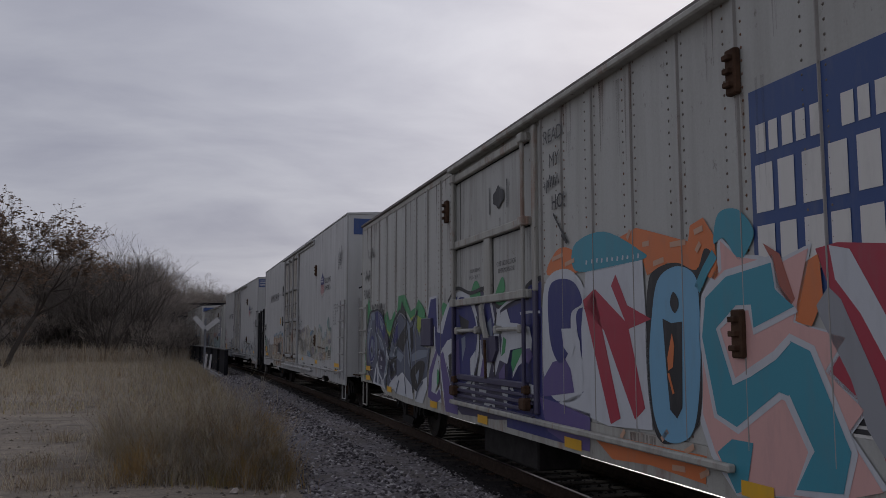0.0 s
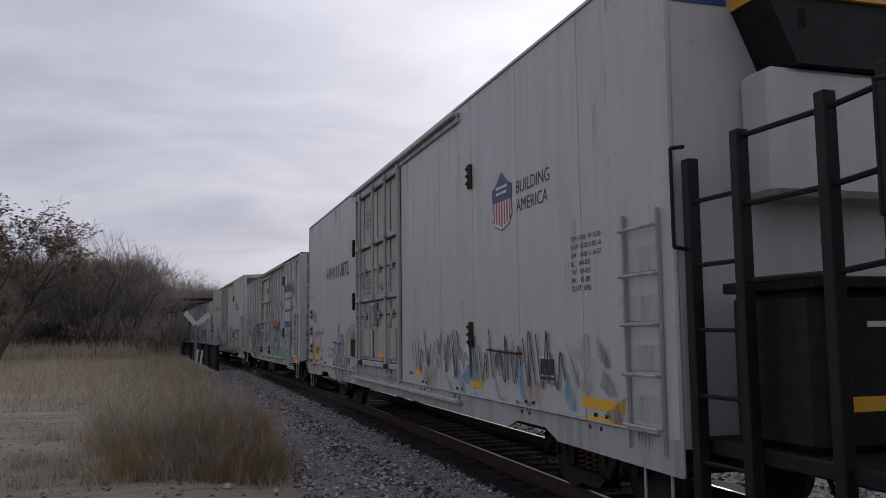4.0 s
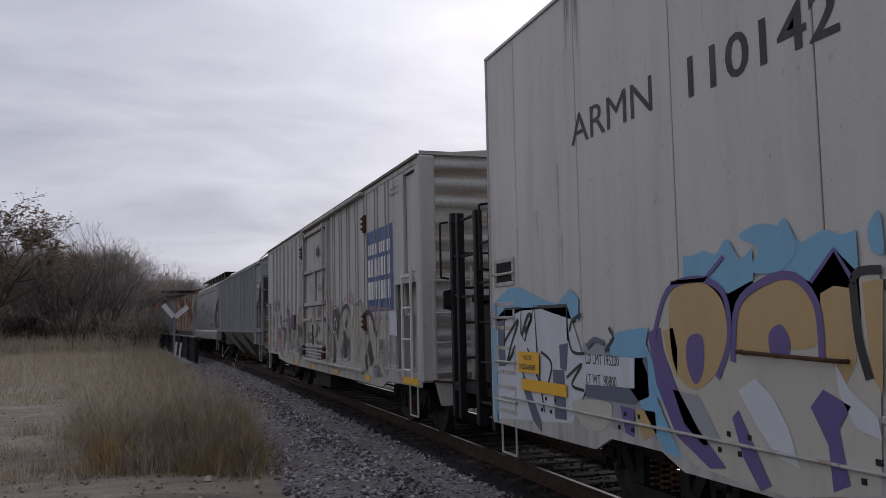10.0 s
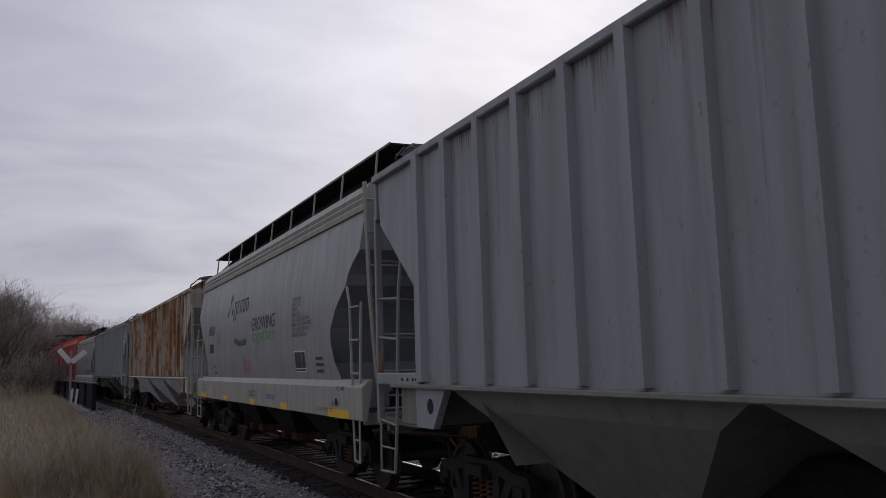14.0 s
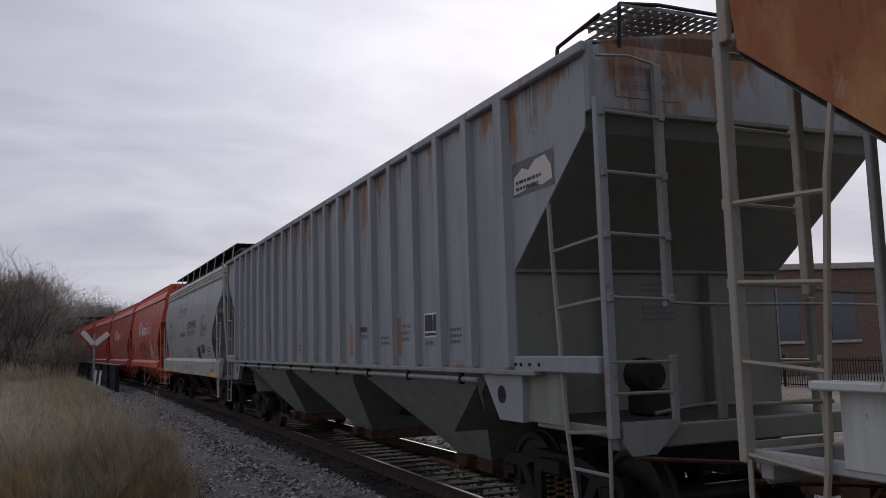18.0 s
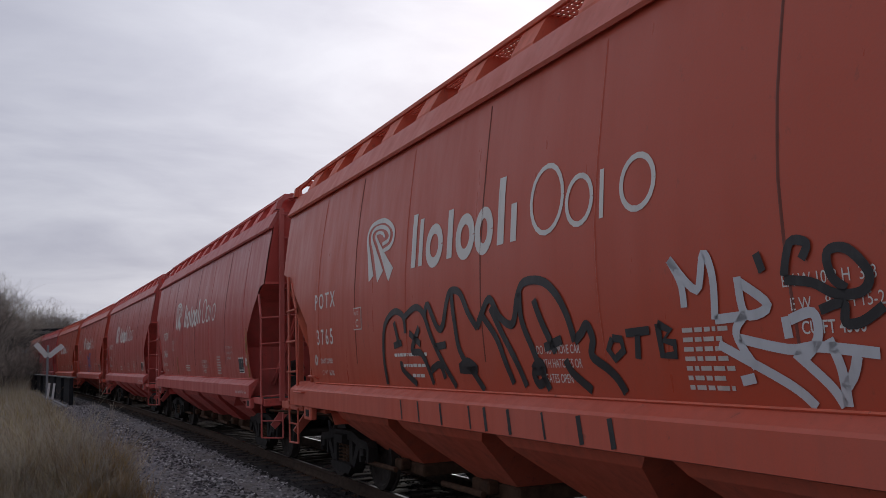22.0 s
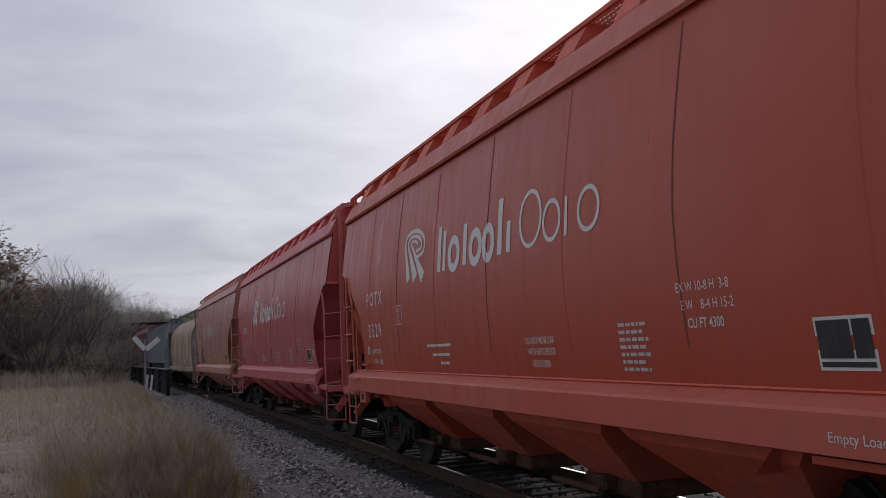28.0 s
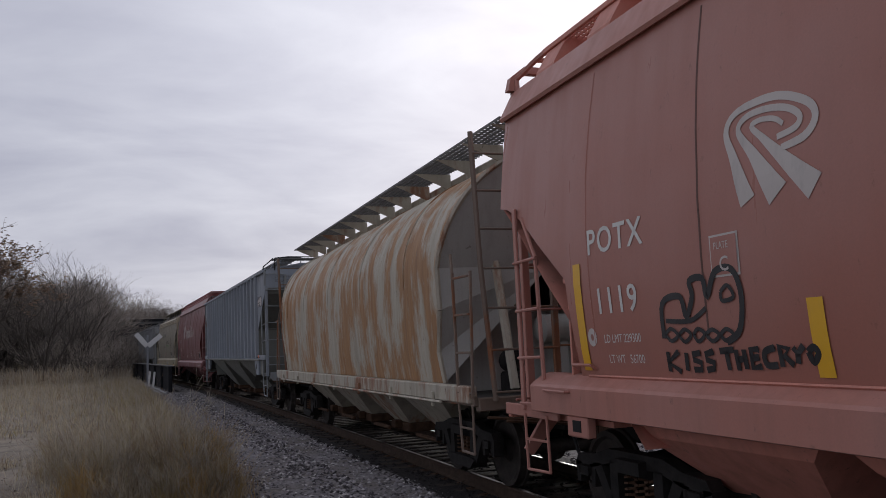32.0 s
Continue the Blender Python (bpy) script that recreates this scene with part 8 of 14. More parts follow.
def make_trees():
    random.seed(21)
    oak = tree("oak_tree", "young oak holding brown dead leaves beside the field", spot(-12.3, 60.0), grow(5, 12.5, 3, 0.30, 6, 0.24, (2, 3), 0.05, 0.62), TWIG)
    again(oak, -17.5, 66.5, 2.1, 1.05)
    again(oak, -19.5, 70.0, 4.0, 1.1)
    bare = tree("bare_tree", "bare many-stemmed tree with spreading grey branches", spot(-8.2, 80.0), grow(8, 12.0, 6, 0.42, 4, 0.40, (2, 3)), TWIG, group="bare trees beside the field")
    again(bare, -6.0, 86.0, 1.9, 0.88)
    kinds = []
    for k, (sd, st, ln) in enumerate(((11, 3, 0.3), (12, 2, 0.2), (13, 4, 0.35))):
        x, y = ((-13.5, 100), (-6.2, 98), (-17.5, 104))[k]
        kinds.append(tree("bare_tree", "bare grey-brown tree in a thicket", spot(x, y, k), grow(sd, 9.8, st, ln, 5, 0.33, (3, 3)), TWIG_FAR if k else TWIG, group="bare trees beside the field"))
    # the belt beside the track: taller inland, lower towards the rails
    for i in range(40):
        y = random.uniform(94, 128)
        q = random.random()
        x = -y * (0.050 + 0.150 * q)
        again(random.choice(kinds), x, y, random.uniform(0, 6.28), random.uniform(1.02, 1.25))
    for i in range(26):
        y = random.uniform(132, 176)
        x = -y * random.uniform(0.050, 0.20) if i % 4 else track_x(y) + random.uniform(20, 34)
        again(random.choice(kinds), x, y, random.uniform(0, 6.28), random.uniform(1.35, 1.75))
    for i in range(36):
        y = random.uniform(196, 235)
        u = random.uniform(-0.16, 0.10)
        again(random.choice(kinds), u * y, y, random.uniform(0, 6.28), (1.5 if u < 0 else 1.5 - 5 * u) * random.uniform(0.95, 1.15))
    for i in range(9):
        a = radians(random.uniform(30, 62))
        d = random.uniform(75, 130)
        again(random.choice(kinds), math.sin(a) * d, math.cos(a) * d, random.uniform(0, 6.28), random.uniform(0.8, 1.2))
    # low brush in front of the trees
    brush = [tree("shrub", "low tangle of bare brown brush", spot(x, y), grow(sd, 3.4, 7, 0.75, 3, 0.4, (3, 4)), tw, group="brush along the trees") for sd, x, y, tw in ((31, -3.6, 92, TWIG_FAR), (32, -6.6, 94, TWIG_FAR))]
    for i in range(34):
        y = random.uniform(84, 112)
        x = -y * random.uniform(0.03, 0.22)
        again(random.choice(brush), x, y, random.uniform(0, 6.28), random.uniform(0.7, 1.5))
    for i in range(26):
        y = random.uniform(74, 112)
        x = -0.012 * y - random.uniform(0.6, 3.0)
        again(random.choice(brush), x, y, random.uniform(0, 6.28), random.uniform(0.6, 1.1))


def blades(seed, n, place, h0, h1, width=0.012, bend=0.5):
    rnd = random.Random(seed)
    f = Form()
    for i in range(n):
        x, y, k = place(rnd)
        z = ground_z(x, y) - 0.02
        h = rnd.uniform(h0, h1) * k
        a = rnd.uniform(0, 6.28)
        lx, ly = math.cos(a) * h * bend * rnd.random(), math.sin(a) * h * bend * rnd.random()
        b = rnd.uniform(0, 3.14)
        wx, wy = math.cos(b) * width, math.sin(b) * width
        f.add([(x - wx, y - wy, z), (x + wx, y + wy, z), (x + lx * 0.35 + wx * 0.7, y + ly * 0.35 + wy * 0.7, z + h * 0.55), (x + lx * 0.35 - wx * 0.7, y + ly * 0.35 - wy * 0.7, z + h * 0.55), (x + lx, y + ly, z + h)], [(0, 1, 2, 3), (3, 2, 4)])
    return f


STRAW = [leafy("dry_grass_" + n, c) for n, c in (("pale", (0.42, 0.36, 0.265)), ("brown", (0.25, 0.19, 0.13)), ("olive", (0.30, 0.24, 0.10)), ("grey", (0.36, 0.325, 0.275)), ("gold", (0.37, 0.25, 0.11)))]


def weeds(seed, n, place):
    """Dead weed stalks: a thin bent stem with side twigs, each a narrow ribbon."""
    rnd = random.Random(seed)
    f = Form()

    def ribbon(p, q, w0, w1):
        b = rnd.uniform(0, 3.14)
        c, s = math.cos(b), math.sin(b)
        f.add([(p.x - c * w0, p.y - s * w0, p.z), (p.x + c * w0, p.y + s * w0, p.z), (q.x + c * w1, q.y + s * w1, q.z), (q.x - c * w1, q.y - s * w1, q.z)], [(0, 1, 2, 3)])

    for i in range(n):
        x, y, k = place(rnd)
        p = Vector((x, y, ground_z(x, y) - 0.02))
        h = rnd.uniform(0.7, 1.5) * k
        d = Vector((rnd.gauss(0, 0.28), rnd.gauss(0, 0.28), 1)).normalized()
        for j in range(5):
            d = (d + Vector((rnd.gauss(0, 0.13), rnd.gauss(0, 0.13), -0.02 * j))).normalized()
            q = p + d * h / 5
            ribbon(p, q, 0.0055 - 0.0006 * j, 0.0049 - 0.0006 * j)
            for t in range(rnd.randint(1, 3) if j else 0):
                e = (d + Vector((rnd.gauss(0, 0.6), rnd.gauss(0, 0.6), rnd.uniform(-0.1, 0.5)))).normalized()
                r = q + e * rnd.uniform(0.10, 0.32) * k
                ribbon(q, r, 0.0035, 0.0025)
                for u in range(rnd.randint(0, 3)):
                    g = (e + Vector((rnd.gauss(0, 0.6), rnd.gauss(0, 0.6), rnd.uniform(-0.2, 0.5)))).normalized()
                    o = q.lerp(r, rnd.uniform(0.4, 1))
                    ribbon(o, o + g * rnd.uniform(0.04, 0.14), 0.003, 0.002)
            p = q
    return f


def make_grass():
    hub = [(-0.95, 13.6, 0.85), (-0.55, 13.0, 0.8), (-0.15, 13.3, 0.95), (0.25, 12.9, 0.95), (0.55, 12.6, 0.85), (-0.7, 14.6, 1.0), (0.0, 14.8, 1.05), (0.5, 14.0, 1.05), (0.75, 13.2, 0.9), (0.8, 12.2, 0.55), (-1.3, 15.4, 0.9), (0.3, 15.8, 1.0), (-0.3, 12.3, 0.45), (0.35, 12.1, 0.55)]
    green = hub[4:5] + hub[7:10] + hub[13:]

    def around(spots, spread):
        def at(rnd):
            x, y, k = rnd.choice(spots)
            r, a = abs(rnd.gauss(0, spread)), rnd.uniform(0, 6.28)
            return x + r * math.cos(a), y + r * math.sin(a), k * max(0.2, 1 - 0.9 * r)
        return at

    def field(rnd):
        y = 24 + 62 * rnd.random() ** 0.9
        x = 0.6 - 0.02 * (y - 24) - (y * 0.26 + 5) * rnd.random()
        return x, y, (0.5 + 0.9 * max(0, noise.noise((x * 0.35, y * 0.25, 0)) + 0.3)) * (0.5 + 0.5 * smooth(24, 38, y))

    def strip(rnd):
        y = rnd.uniform(16, 62)
        return min(track_x(y) - 4.3, 1.0) - abs(rnd.gauss(0, 0.7)), y, 1.0

    def thin(rnd):
        y = 11.5 + 20 * rnd.random()
        x = 0.6 - (y * 0.3 + 2) * rnd.random()
        return x, y, 0.2 + max(0.0, noise.noise((x * 0.9, y * 0.6, 4))) * 1.6

    def tuft(rnd):
        cx, cy = rnd.choice(((-1.6, 13.1), (-2.4, 14.4), (-3.2, 13.6), (-1.1, 12.4), (0.9, 11.8), (1.5, 19.6), (1.9, 22.0), (-3.9, 16.2), (-2.1, 12.6), (1.3, 15.2), (1.2, 13.6), (-1.7, 16.4), (-2.6, 18.0)))
        return cx + rnd.gauss(0, 0.2), cy + rnd.gauss(0, 0.28), 1.0

    def sheet(name, seed, form, m, label):
        ob = tagged(new(name, form.mesh(name)), label, "grass", kind="stuff")
        ob.data.materials.append(m)

    for k, (m, n) in enumerate(zip(STRAW, (1500, 2100, 900, 2400))):
        sheet("tall_grass", 0, blades(40 + k, n, around(hub, 0.3), 0.55, 1.35, 0.0045, 0.85), m, "clump of tall dry grass on the dirt")
    sheet("green_grass", 0, blades(45, 3000, around(green, 0.22), 0.25, 0.8, 0.006, 0.8), STRAW[2], "olive undergrowth in the clump of dry grass")
    sheet("green_grass", 0, blades(46, 1800, around(green, 0.26), 0.3, 0.95, 0.005, 0.8), STRAW[1], "brown undergrowth in the clump of dry grass")
    gold = [(0.55, 12.6, 1.1), (0.85, 13.2, 1.2), (0.95, 12.4, 0.8), (0.6, 12.0, 0.7), (0.9, 13.9, 1.2), (0.7, 12.9, 1.1), (-0.8, 12.7, 0.8)]
    sheet("golden_grass", 0, blades(47, 3200, around(gold, 0.27), 0.25, 1.0, 0.005, 0.9), STRAW[4], "golden dry grass at the edge of the clump")
    for k, m in enumerate((STRAW[3], STRAW[1], STRAW[0])):
        sheet("dead_weeds", 0, weeds(80 + k, 260, around(hub, 0.3)), m, "dead branching weed stalks in the dry grass")
    for k, (m, n) in enumerate(zip(STRAW, (21000, 7000, 2000, 16000))):
        sheet("field_grass", 0, blades(50 + k, n, field, 0.15, 0.5, 0.013, 0.9), m, "low dead field grass")
    def edge(rnd):
        y = 72 + 22 * rnd.random()
        return -y * rnd.uniform(0.015, 0.22), y, rnd.uniform(0.7, 1.9)

    for k, (m, n) in enumerate(((STRAW[3], 2600), (STRAW[1], 2600), (STRAW[0], 1600))):
        sheet("edge_grass", 0, blades(95 + k, n, edge, 0.5, 1.1, 0.02, 0.6), m, "tall dead grass along the foot of the thicket")
    for k, m in enumerate((STRAW[3], STRAW[1])):
        sheet("field_weeds", 0, weeds(85 + k, 420, field), m, "dead weed stalks standing in the field")
    for k, (m, n) in enumerate(zip(STRAW, (2500, 2500, 1800, 2000))):
        sheet("verge_grass", 0, blades(60 + k, n, strip, 0.3, 0.85, 0.010, 0.7), m, "dry grass along the ballast")
    for k, (m, n) in enumerate(((STRAW[0], 5000), (STRAW[3], 4000), (STRAW[1], 3000))):
        sheet("thin_grass", 0, blades(90 + k, n, thin, 0.03, 0.17, 0.006, 1.6), m, "thin flattened dead grass on the dirt")
    for k, m in enumerate(STRAW[:2]):
        sheet("grass_tufts", 0, blades(70 + k, 1500, tuft, 0.06, 0.3, 0.005, 1.0), m, "small tufts of dead grass")
    rnd = random.Random(12)
    for name, col, n in (("clods_dark", (0.10, 0.082, 0.066), 1500), ("clods_pale", (0.34, 0.285, 0.22), 1100)):
        f = Form()
        for i in range(n):
            y = 8.5 + 20 * rnd.random() ** 1.4
            x = 1.1 - (y * 0.33 + 2) * rnd.random()
            r = rnd.uniform(0.008, 0.035)
            z, a = ground_z(x, y) + r * 0.2, rnd.uniform(0, 6.28)
            pts = [(x + rnd.uniform(0.7, 1.5) * r * math.cos(a + j * 1.57), y + rnd.uniform(0.7, 1.5) * r * math.sin(a + j * 1.57), z) for j in range(4)] + [(x, y, z + r * rnd.uniform(0.4, 0.8))]
            f.add(pts, [(0, 1, 4), (1, 2, 4), (2, 3, 4), (3, 0, 4)])
        ob = tagged(new("dirt_clods", f.mesh("dirt_clods")), "small clods and pebbles on the trodden dirt", "dirt", kind="stuff")
        ob.data.materials.append(plain(name, col, 0.95, 0, 0.3, 9, 0.3))


def make_litter():
    pale = plain("weathered_concrete", (0.42, 0.37, 0.33), 0.85, 0, 0.25, 10, 0.5)
    rnd = random.Random(8)
    for x, y, r in ((-0.37, 13.0, 0.13), (-0.7, 13.02, 0.12), (0.43, 11.35, 0.07), (-3.3, 12.6, 0.09), (1.0, 11.0, 0.05)):
        f = Form()
        f.lathe([(-0.3 * r, 0.0), (-0.25 * r, 0.9 * r), (0.25 * r, 0.8 * r), (0.5 * r, 0.35 * r), (0.52 * r, 0.0)], "z", (0, 0, 0), 7)
        f.v = [(a * rnd.uniform(0.8, 1.3), b * rnd.uniform(0.6, 1.0), c * rnd.uniform(0.8, 1.2)) for a, b, c in f.v]
        ob = tagged(new("stone", f.mesh("stone")), "pale lump of stone lying on the dirt", "stone", "loose stones on the dirt")
        ob.data.materials.append(pale)
        ob.matrix_basis = spot(x, y, rnd.uniform(0, 3), dz=0.03)


def make_crossbuck():
    ob = thing("crossbuck_sign", "white crossbuck railway sign on a post beside the track", "road sign")
    white = paint("sign_white", (0.55, 0.55, 0.55), 3, 0.2)
    post = paint("sign_post", (0.16, 0.17, 0.19), 4, 0.3)
    part("post", Form().soft(-0.05, 0.05, -0.05, 0.05, -0.3, 2.95, 0.01), post, ob, "dark sign post")
    for d in (-1, 1):
        f = Form().soft(0.03, 0.80, -0.02, 0.02, -0.115, 0.115, 0.006)
        bl = part("blade", f, white, ob)
        bl.matrix_local = pose(0, -0.07, 2.42, 0, -40, 0) if d > 0 else pose(0, -0.07, 2.42, 0, -130, 0)
    for k in (0, 1):
        s = part("post_stripe", Form().soft(-0.075 + k * 0.21, 0.02 + k * 0.21, -0.09, -0.07, 0.55, 1.25, 0.004), white, ob)
        s.matrix_local = pose(0, 0, 0, 0, 6, 0)
    ob.matrix_basis = Matrix.Translation((0.05, 43.0, -0.1))


def make_bridge():
    dark = plain("bridge_steel", (0.014, 0.014, 0.017), 0.8, 0, 0.4, 1.5)
    conc = plain("bridge_concrete", (0.10, 0.10, 0.10), 0.9, 0, 0.3, 1.0, 0.3)
    br = thing("road_overpass", "dark steel road overpass crossing above the railway", "bridge", kind="")
    part("deck_girder", Form().soft(-55, 60, -0.6, 0.0, 6.3, 8.3, 0.05), dark, br)
    part("deck", Form().soft(-55, 60, -0.9, 8.5, 8.3, 8.7, 0.05), conc, br)
    part("parapet", Form().soft(-55, 60, -0.9, -0.6, 8.7, 9.25, 0.04), dark, br)
    for k in range(40):
        part("stiffener", Form().box(-54 + k * 2.9, -53.85 + k * 2.9, -0.75, -0.6, 6.4, 8.25), dark, br)
    for x in (-22, -4, 14, 32):
        part("pier", Form().soft(x - 0.8, x + 0.8, 1.0, 7.0, -1, 6.3, 0.1), conc, br, "concrete pier")
    br.matrix_basis = Matrix.Translation((0, 182, 0)) @ Matrix.Rotation(radians(2), 4, "Z")
    # plate girder parapet beside the track
    pg = thing("plate_girder", "low dark plate-girder parapet along the track", "bridge")
    flange_m = paint("flange_grey", (0.05, 0.05, 0.052), 6, 0.3)
    ys = [49 + 2.0 * i for i in range(20)]
    for a, b in zip(ys, ys[1:]):
        xa, xb = track_x(a) - 2.75, track_x(b) - 2.75
        web = Form().add([(xa, a, -0.5), (xb, b, -0.5), (xb, b, 1.25), (xa, a, 1.25), (xa + 0.05, a, -0.5), (xb + 0.05, b, -0.5), (xb + 0.05, b, 1.25), (xa + 0.05, a, 1.25)], [(0, 1, 2, 3), (7, 6, 5, 4), (3, 2, 6, 7), (0, 3, 7, 4), (1, 5, 6, 2)])
        part("web_plate", web, dark, pg)
        flange = Form().add([(xa - 0.16, a, 1.25), (xb - 0.16, b, 1.25), (xb + 0.2, b, 1.25), (xa + 0.2, a, 1.25), (xa - 0.16, a, 1.30), (xb - 0.16, b, 1.30), (xb + 0.2, b, 1.30), (xa + 0.2, a, 1.30)], [(0, 1, 2, 3), (4, 7, 6, 5), (0, 4, 5, 1), (2, 6, 7, 3), (0, 3, 7, 4)])
        part("top_flange", flange, flange_m, pg, "worn grey top flange")
    for y in ys[::3]:
        part("stiffener", Form().box(track_x(y) - 2.9, track_x(y) - 2.75, y - 0.04, y + 0.04, -0.4, 1.25), dark, pg)
    for off in (-3.35, -3.1):
        f = Form()
        for a, b in zip(ys[:-4], ys[1:-3]):
            f.tube((track_x(a) + off, a - 4, -0.02), (track_x(b) + off, b - 4, -0.02), 0.05, 5)
        part("lower_rail", f, paint("pale_rail", (0.27, 0.28, 0.30), 8), pg, "pale steel rail at the girder's foot")


def make_far_side():
    """What shows through the gaps of the train: a brick building, an iron fence, a distant road bridge."""
    brick = plain("brown_brick", (0.15, 0.105, 0.085), 0.9, 0, 0.35, 9, 0.5)
    stone = plain("pale_sill", (0.32, 0.30, 0.27), 0.9, 0, 0.2, 5, 0.3)
    glass, nt, b = nodes_of("window_glass")
    b.inputs["Base Color"].default_value, b.inputs["Roughness"].default_value = (0.05, 0.06, 0.07, 1), 0.08
    h = thing("brick_building", "low brown brick building with tall windows and a flat roof", "building")
    part("wall", Form().soft(-6, 6, -7, 7, -0.4, 5.0, 0.03), brick, h)
    part("roof", Form().soft(-6.2, 6.2, -7.2, 7.2, 5.0, 5.3, 0.04), stone, h)
    for y in (-5.2, -2.6, 0.0, 2.6, 5.2):
        w = part("window", Form().box(-6.04, -6.0, y - 0.6, y + 0.6, 1.6, 3.9), glass, h)
        part("sill", Form().soft(-6.16, -5.98, y - 0.75, y + 0.75, 1.45, 1.6, 0.02), stone, w)
        f = Form()
        for z in (1.6, 2.37, 3.13, 3.86):
            f.box(-6.07, -6.03, y - 0.6, y + 0.6, z, z + 0.05)
        for u in (-0.6, -0.02, 0.56):
            f.box(-6.07, -6.03, y + u, y + u + 0.05, 1.6, 3.9)
        part("frame", f, stone, w)
    for x in (-4.0, -1.2, 1.6, 4.4):
        w = part("window", Form().box(x - 0.6, x + 0.6, -7.04, -7.0, 1.6, 3.9), glass, h)
        part("sill", Form().soft(x - 0.75, x + 0.75, -7.16, -6.98, 1.45, 1.6, 0.02), stone, w)
    h.matrix_basis = Matrix.Translation((37, 37, 0)) @ Matrix.Rotation(radians(-20), 4, "Z")
    fe = thing("iron_fence", "black iron picket fence along the yard", "fence")
    pk = Form()
    for k in range(22):
        part("fence_post", Form().soft(-0.04, 0.04, k * 2.4 - 0.04, k * 2.4 + 0.04, -0.3, 1.25, 0.006), BLACK, fe)
    for z in (0.12, 1.05):
        part("fence_rail", Form().box(-0.02, 0.02, 0, 50.4, z, z + 0.04), BLACK, fe)
    for k in range(400):
        pk.box(-0.01, 0.01, k * 0.126 - 0.01, k * 0.126 + 0.01, 0.0, 1.18)
    part("picket_row", pk, BLACK, fe, kind="stuff")
    fe.matrix_basis = Matrix.Translation((23, 4, -0.1)) @ Matrix.Rotation(radians(-4), 4, "Z")
    blue = paint("bridge_blue", (0.13, 0.16, 0.20), 9, 0.2)
    rb = thing("far_road_bridge", "distant blue-grey road bridge on concrete piers", "bridge")
    part("girder", Form().soft(-60, 60, -0.5, 0.5, 3.2, 4.3, 0.05), blue, rb)
    part("deck", Form().soft(-60, 60, -0.8, 6, 4.3, 4.6, 0.04), stone, rb)
    for x in (-45, -25, -5, 15, 35, 55):
        part("pier", Form().soft(x - 0.6, x + 0.6, 0.6, 4.5, -0.5, 3.2, 0.05), stone, rb)
    rb.matrix_basis = Matrix.Translation((95, 70, 0)) @ Matrix.Rotation(radians(-50), 4, "Z")
    mound = Form().lathe([(-0.5, 3.2), (0.1, 2.6), (0.55, 1.5), (0.8, 0.6), (0.85, 0.0)], "z", (0, 0, 0), 18)
    mound.v = [(x * 1.6, y * 2.2, z + 0.12 * noise.noise((x, y, z))) for x, y, z in mound.v]
    ob = tagged(new("gravel_heap", mound.mesh("gravel_heap", True)), "low heap of brown gravel beyond the track", "gravel heap")
    ob.data.materials.append(plain("heap_gravel", (0.20, 0.165, 0.13), 0.95, 0, 0.45, 14, 0.8))
    ob.matrix_basis = Matrix.Translation((15.5, 19.5, -0.2))


make_trees()
make_grass()
make_litter()
make_crossbuck()
make_bridge()
make_far_side()

# ---- the train, car by car: where its leading end stands at the start, and the car ----
TRAIN = []


def couple(lead, made, length):
    TRAIN.append((lead + length / 2, made[0]))
    return made


WHITE = (0.455, 0.46, 0.455)
OLD_WHITE = (0.425, 0.43, 0.405)
GREY = (0.25, 0.265, 0.285)
RED = (0.40, 0.052, 0.042)
A = couple(1.73, old_reefer("", OLD_WHITE, 1, True, "old riveted white refrigerator boxcar with bright graffiti", niche=False, sprayed="plum"), 17.65)
B = couple(21.43, tall_reefer("ARMN110419", WHITE, 2, None, "tall smooth white refrigerator boxcar with faded pastel graffiti", weight="LD LMT 195400", light="LT WT   90600"), 20.36)
C = couple(45.30, tall_reefer("ARMN110872", WHITE, 3, -1, "tall smooth white refrigerator boxcar with a yellow cooling unit", -1.05, 3.24, "LD LMT 194300", "LT WT   91700", -0.31), 20.05)
D = couple(67.47, old_reefer("902068", OLD_WHITE, 4, False, "old white refrigerator boxcar with mint-green graffiti"), 17.65)
E = couple(87.01, tall_reefer("ARMN 110142", (0.49, 0.485, 0.455), 5, 1, "tall white refrigerator boxcar with yellowed rust runs and bubble graffiti"), 20.36)
F = couple(110.37, old_reefer("902974", OLD_WHITE, 6, False, "old white refrigerator boxcar with black horned graffiti figures", long=0.4, pairs=True), 18.05)
G = couple(130.3, ribbed_hopper(GREY, 7, "grey ribbed three-bay covered hopper car", 0.35, 0.68, top_rust=0.05, stripes=((1.79, 1.79, 2.72, WORN_ORANGE),)), 17.5)
Hc = couple(148.94, flow_hopper((0.245, 0.25, 0.25), 8, "3888", "smooth grey bowed covered hopper car with dark lettering", 0.07), 14.0)
I = couple(163.89, ribbed_hopper((0.30, 0.30, 0.27), 9, "ribbed covered hopper car rusted orange-brown all over", 1.0, 0.50, (0.36, 0.33, 0.28), under=(0.50, 0.515, 0.49), long=0.5, stripes=((1.66, 1.68, 2.63, YELLOW), (7.7, 1.68, 2.14, YELLOW), (10.56, 1.68, 2.13, YELLOW), (13.1, 1.68, 2.1, YELLOW), (4.9, 1.68, 2.1, YELLOW))), 18.0)
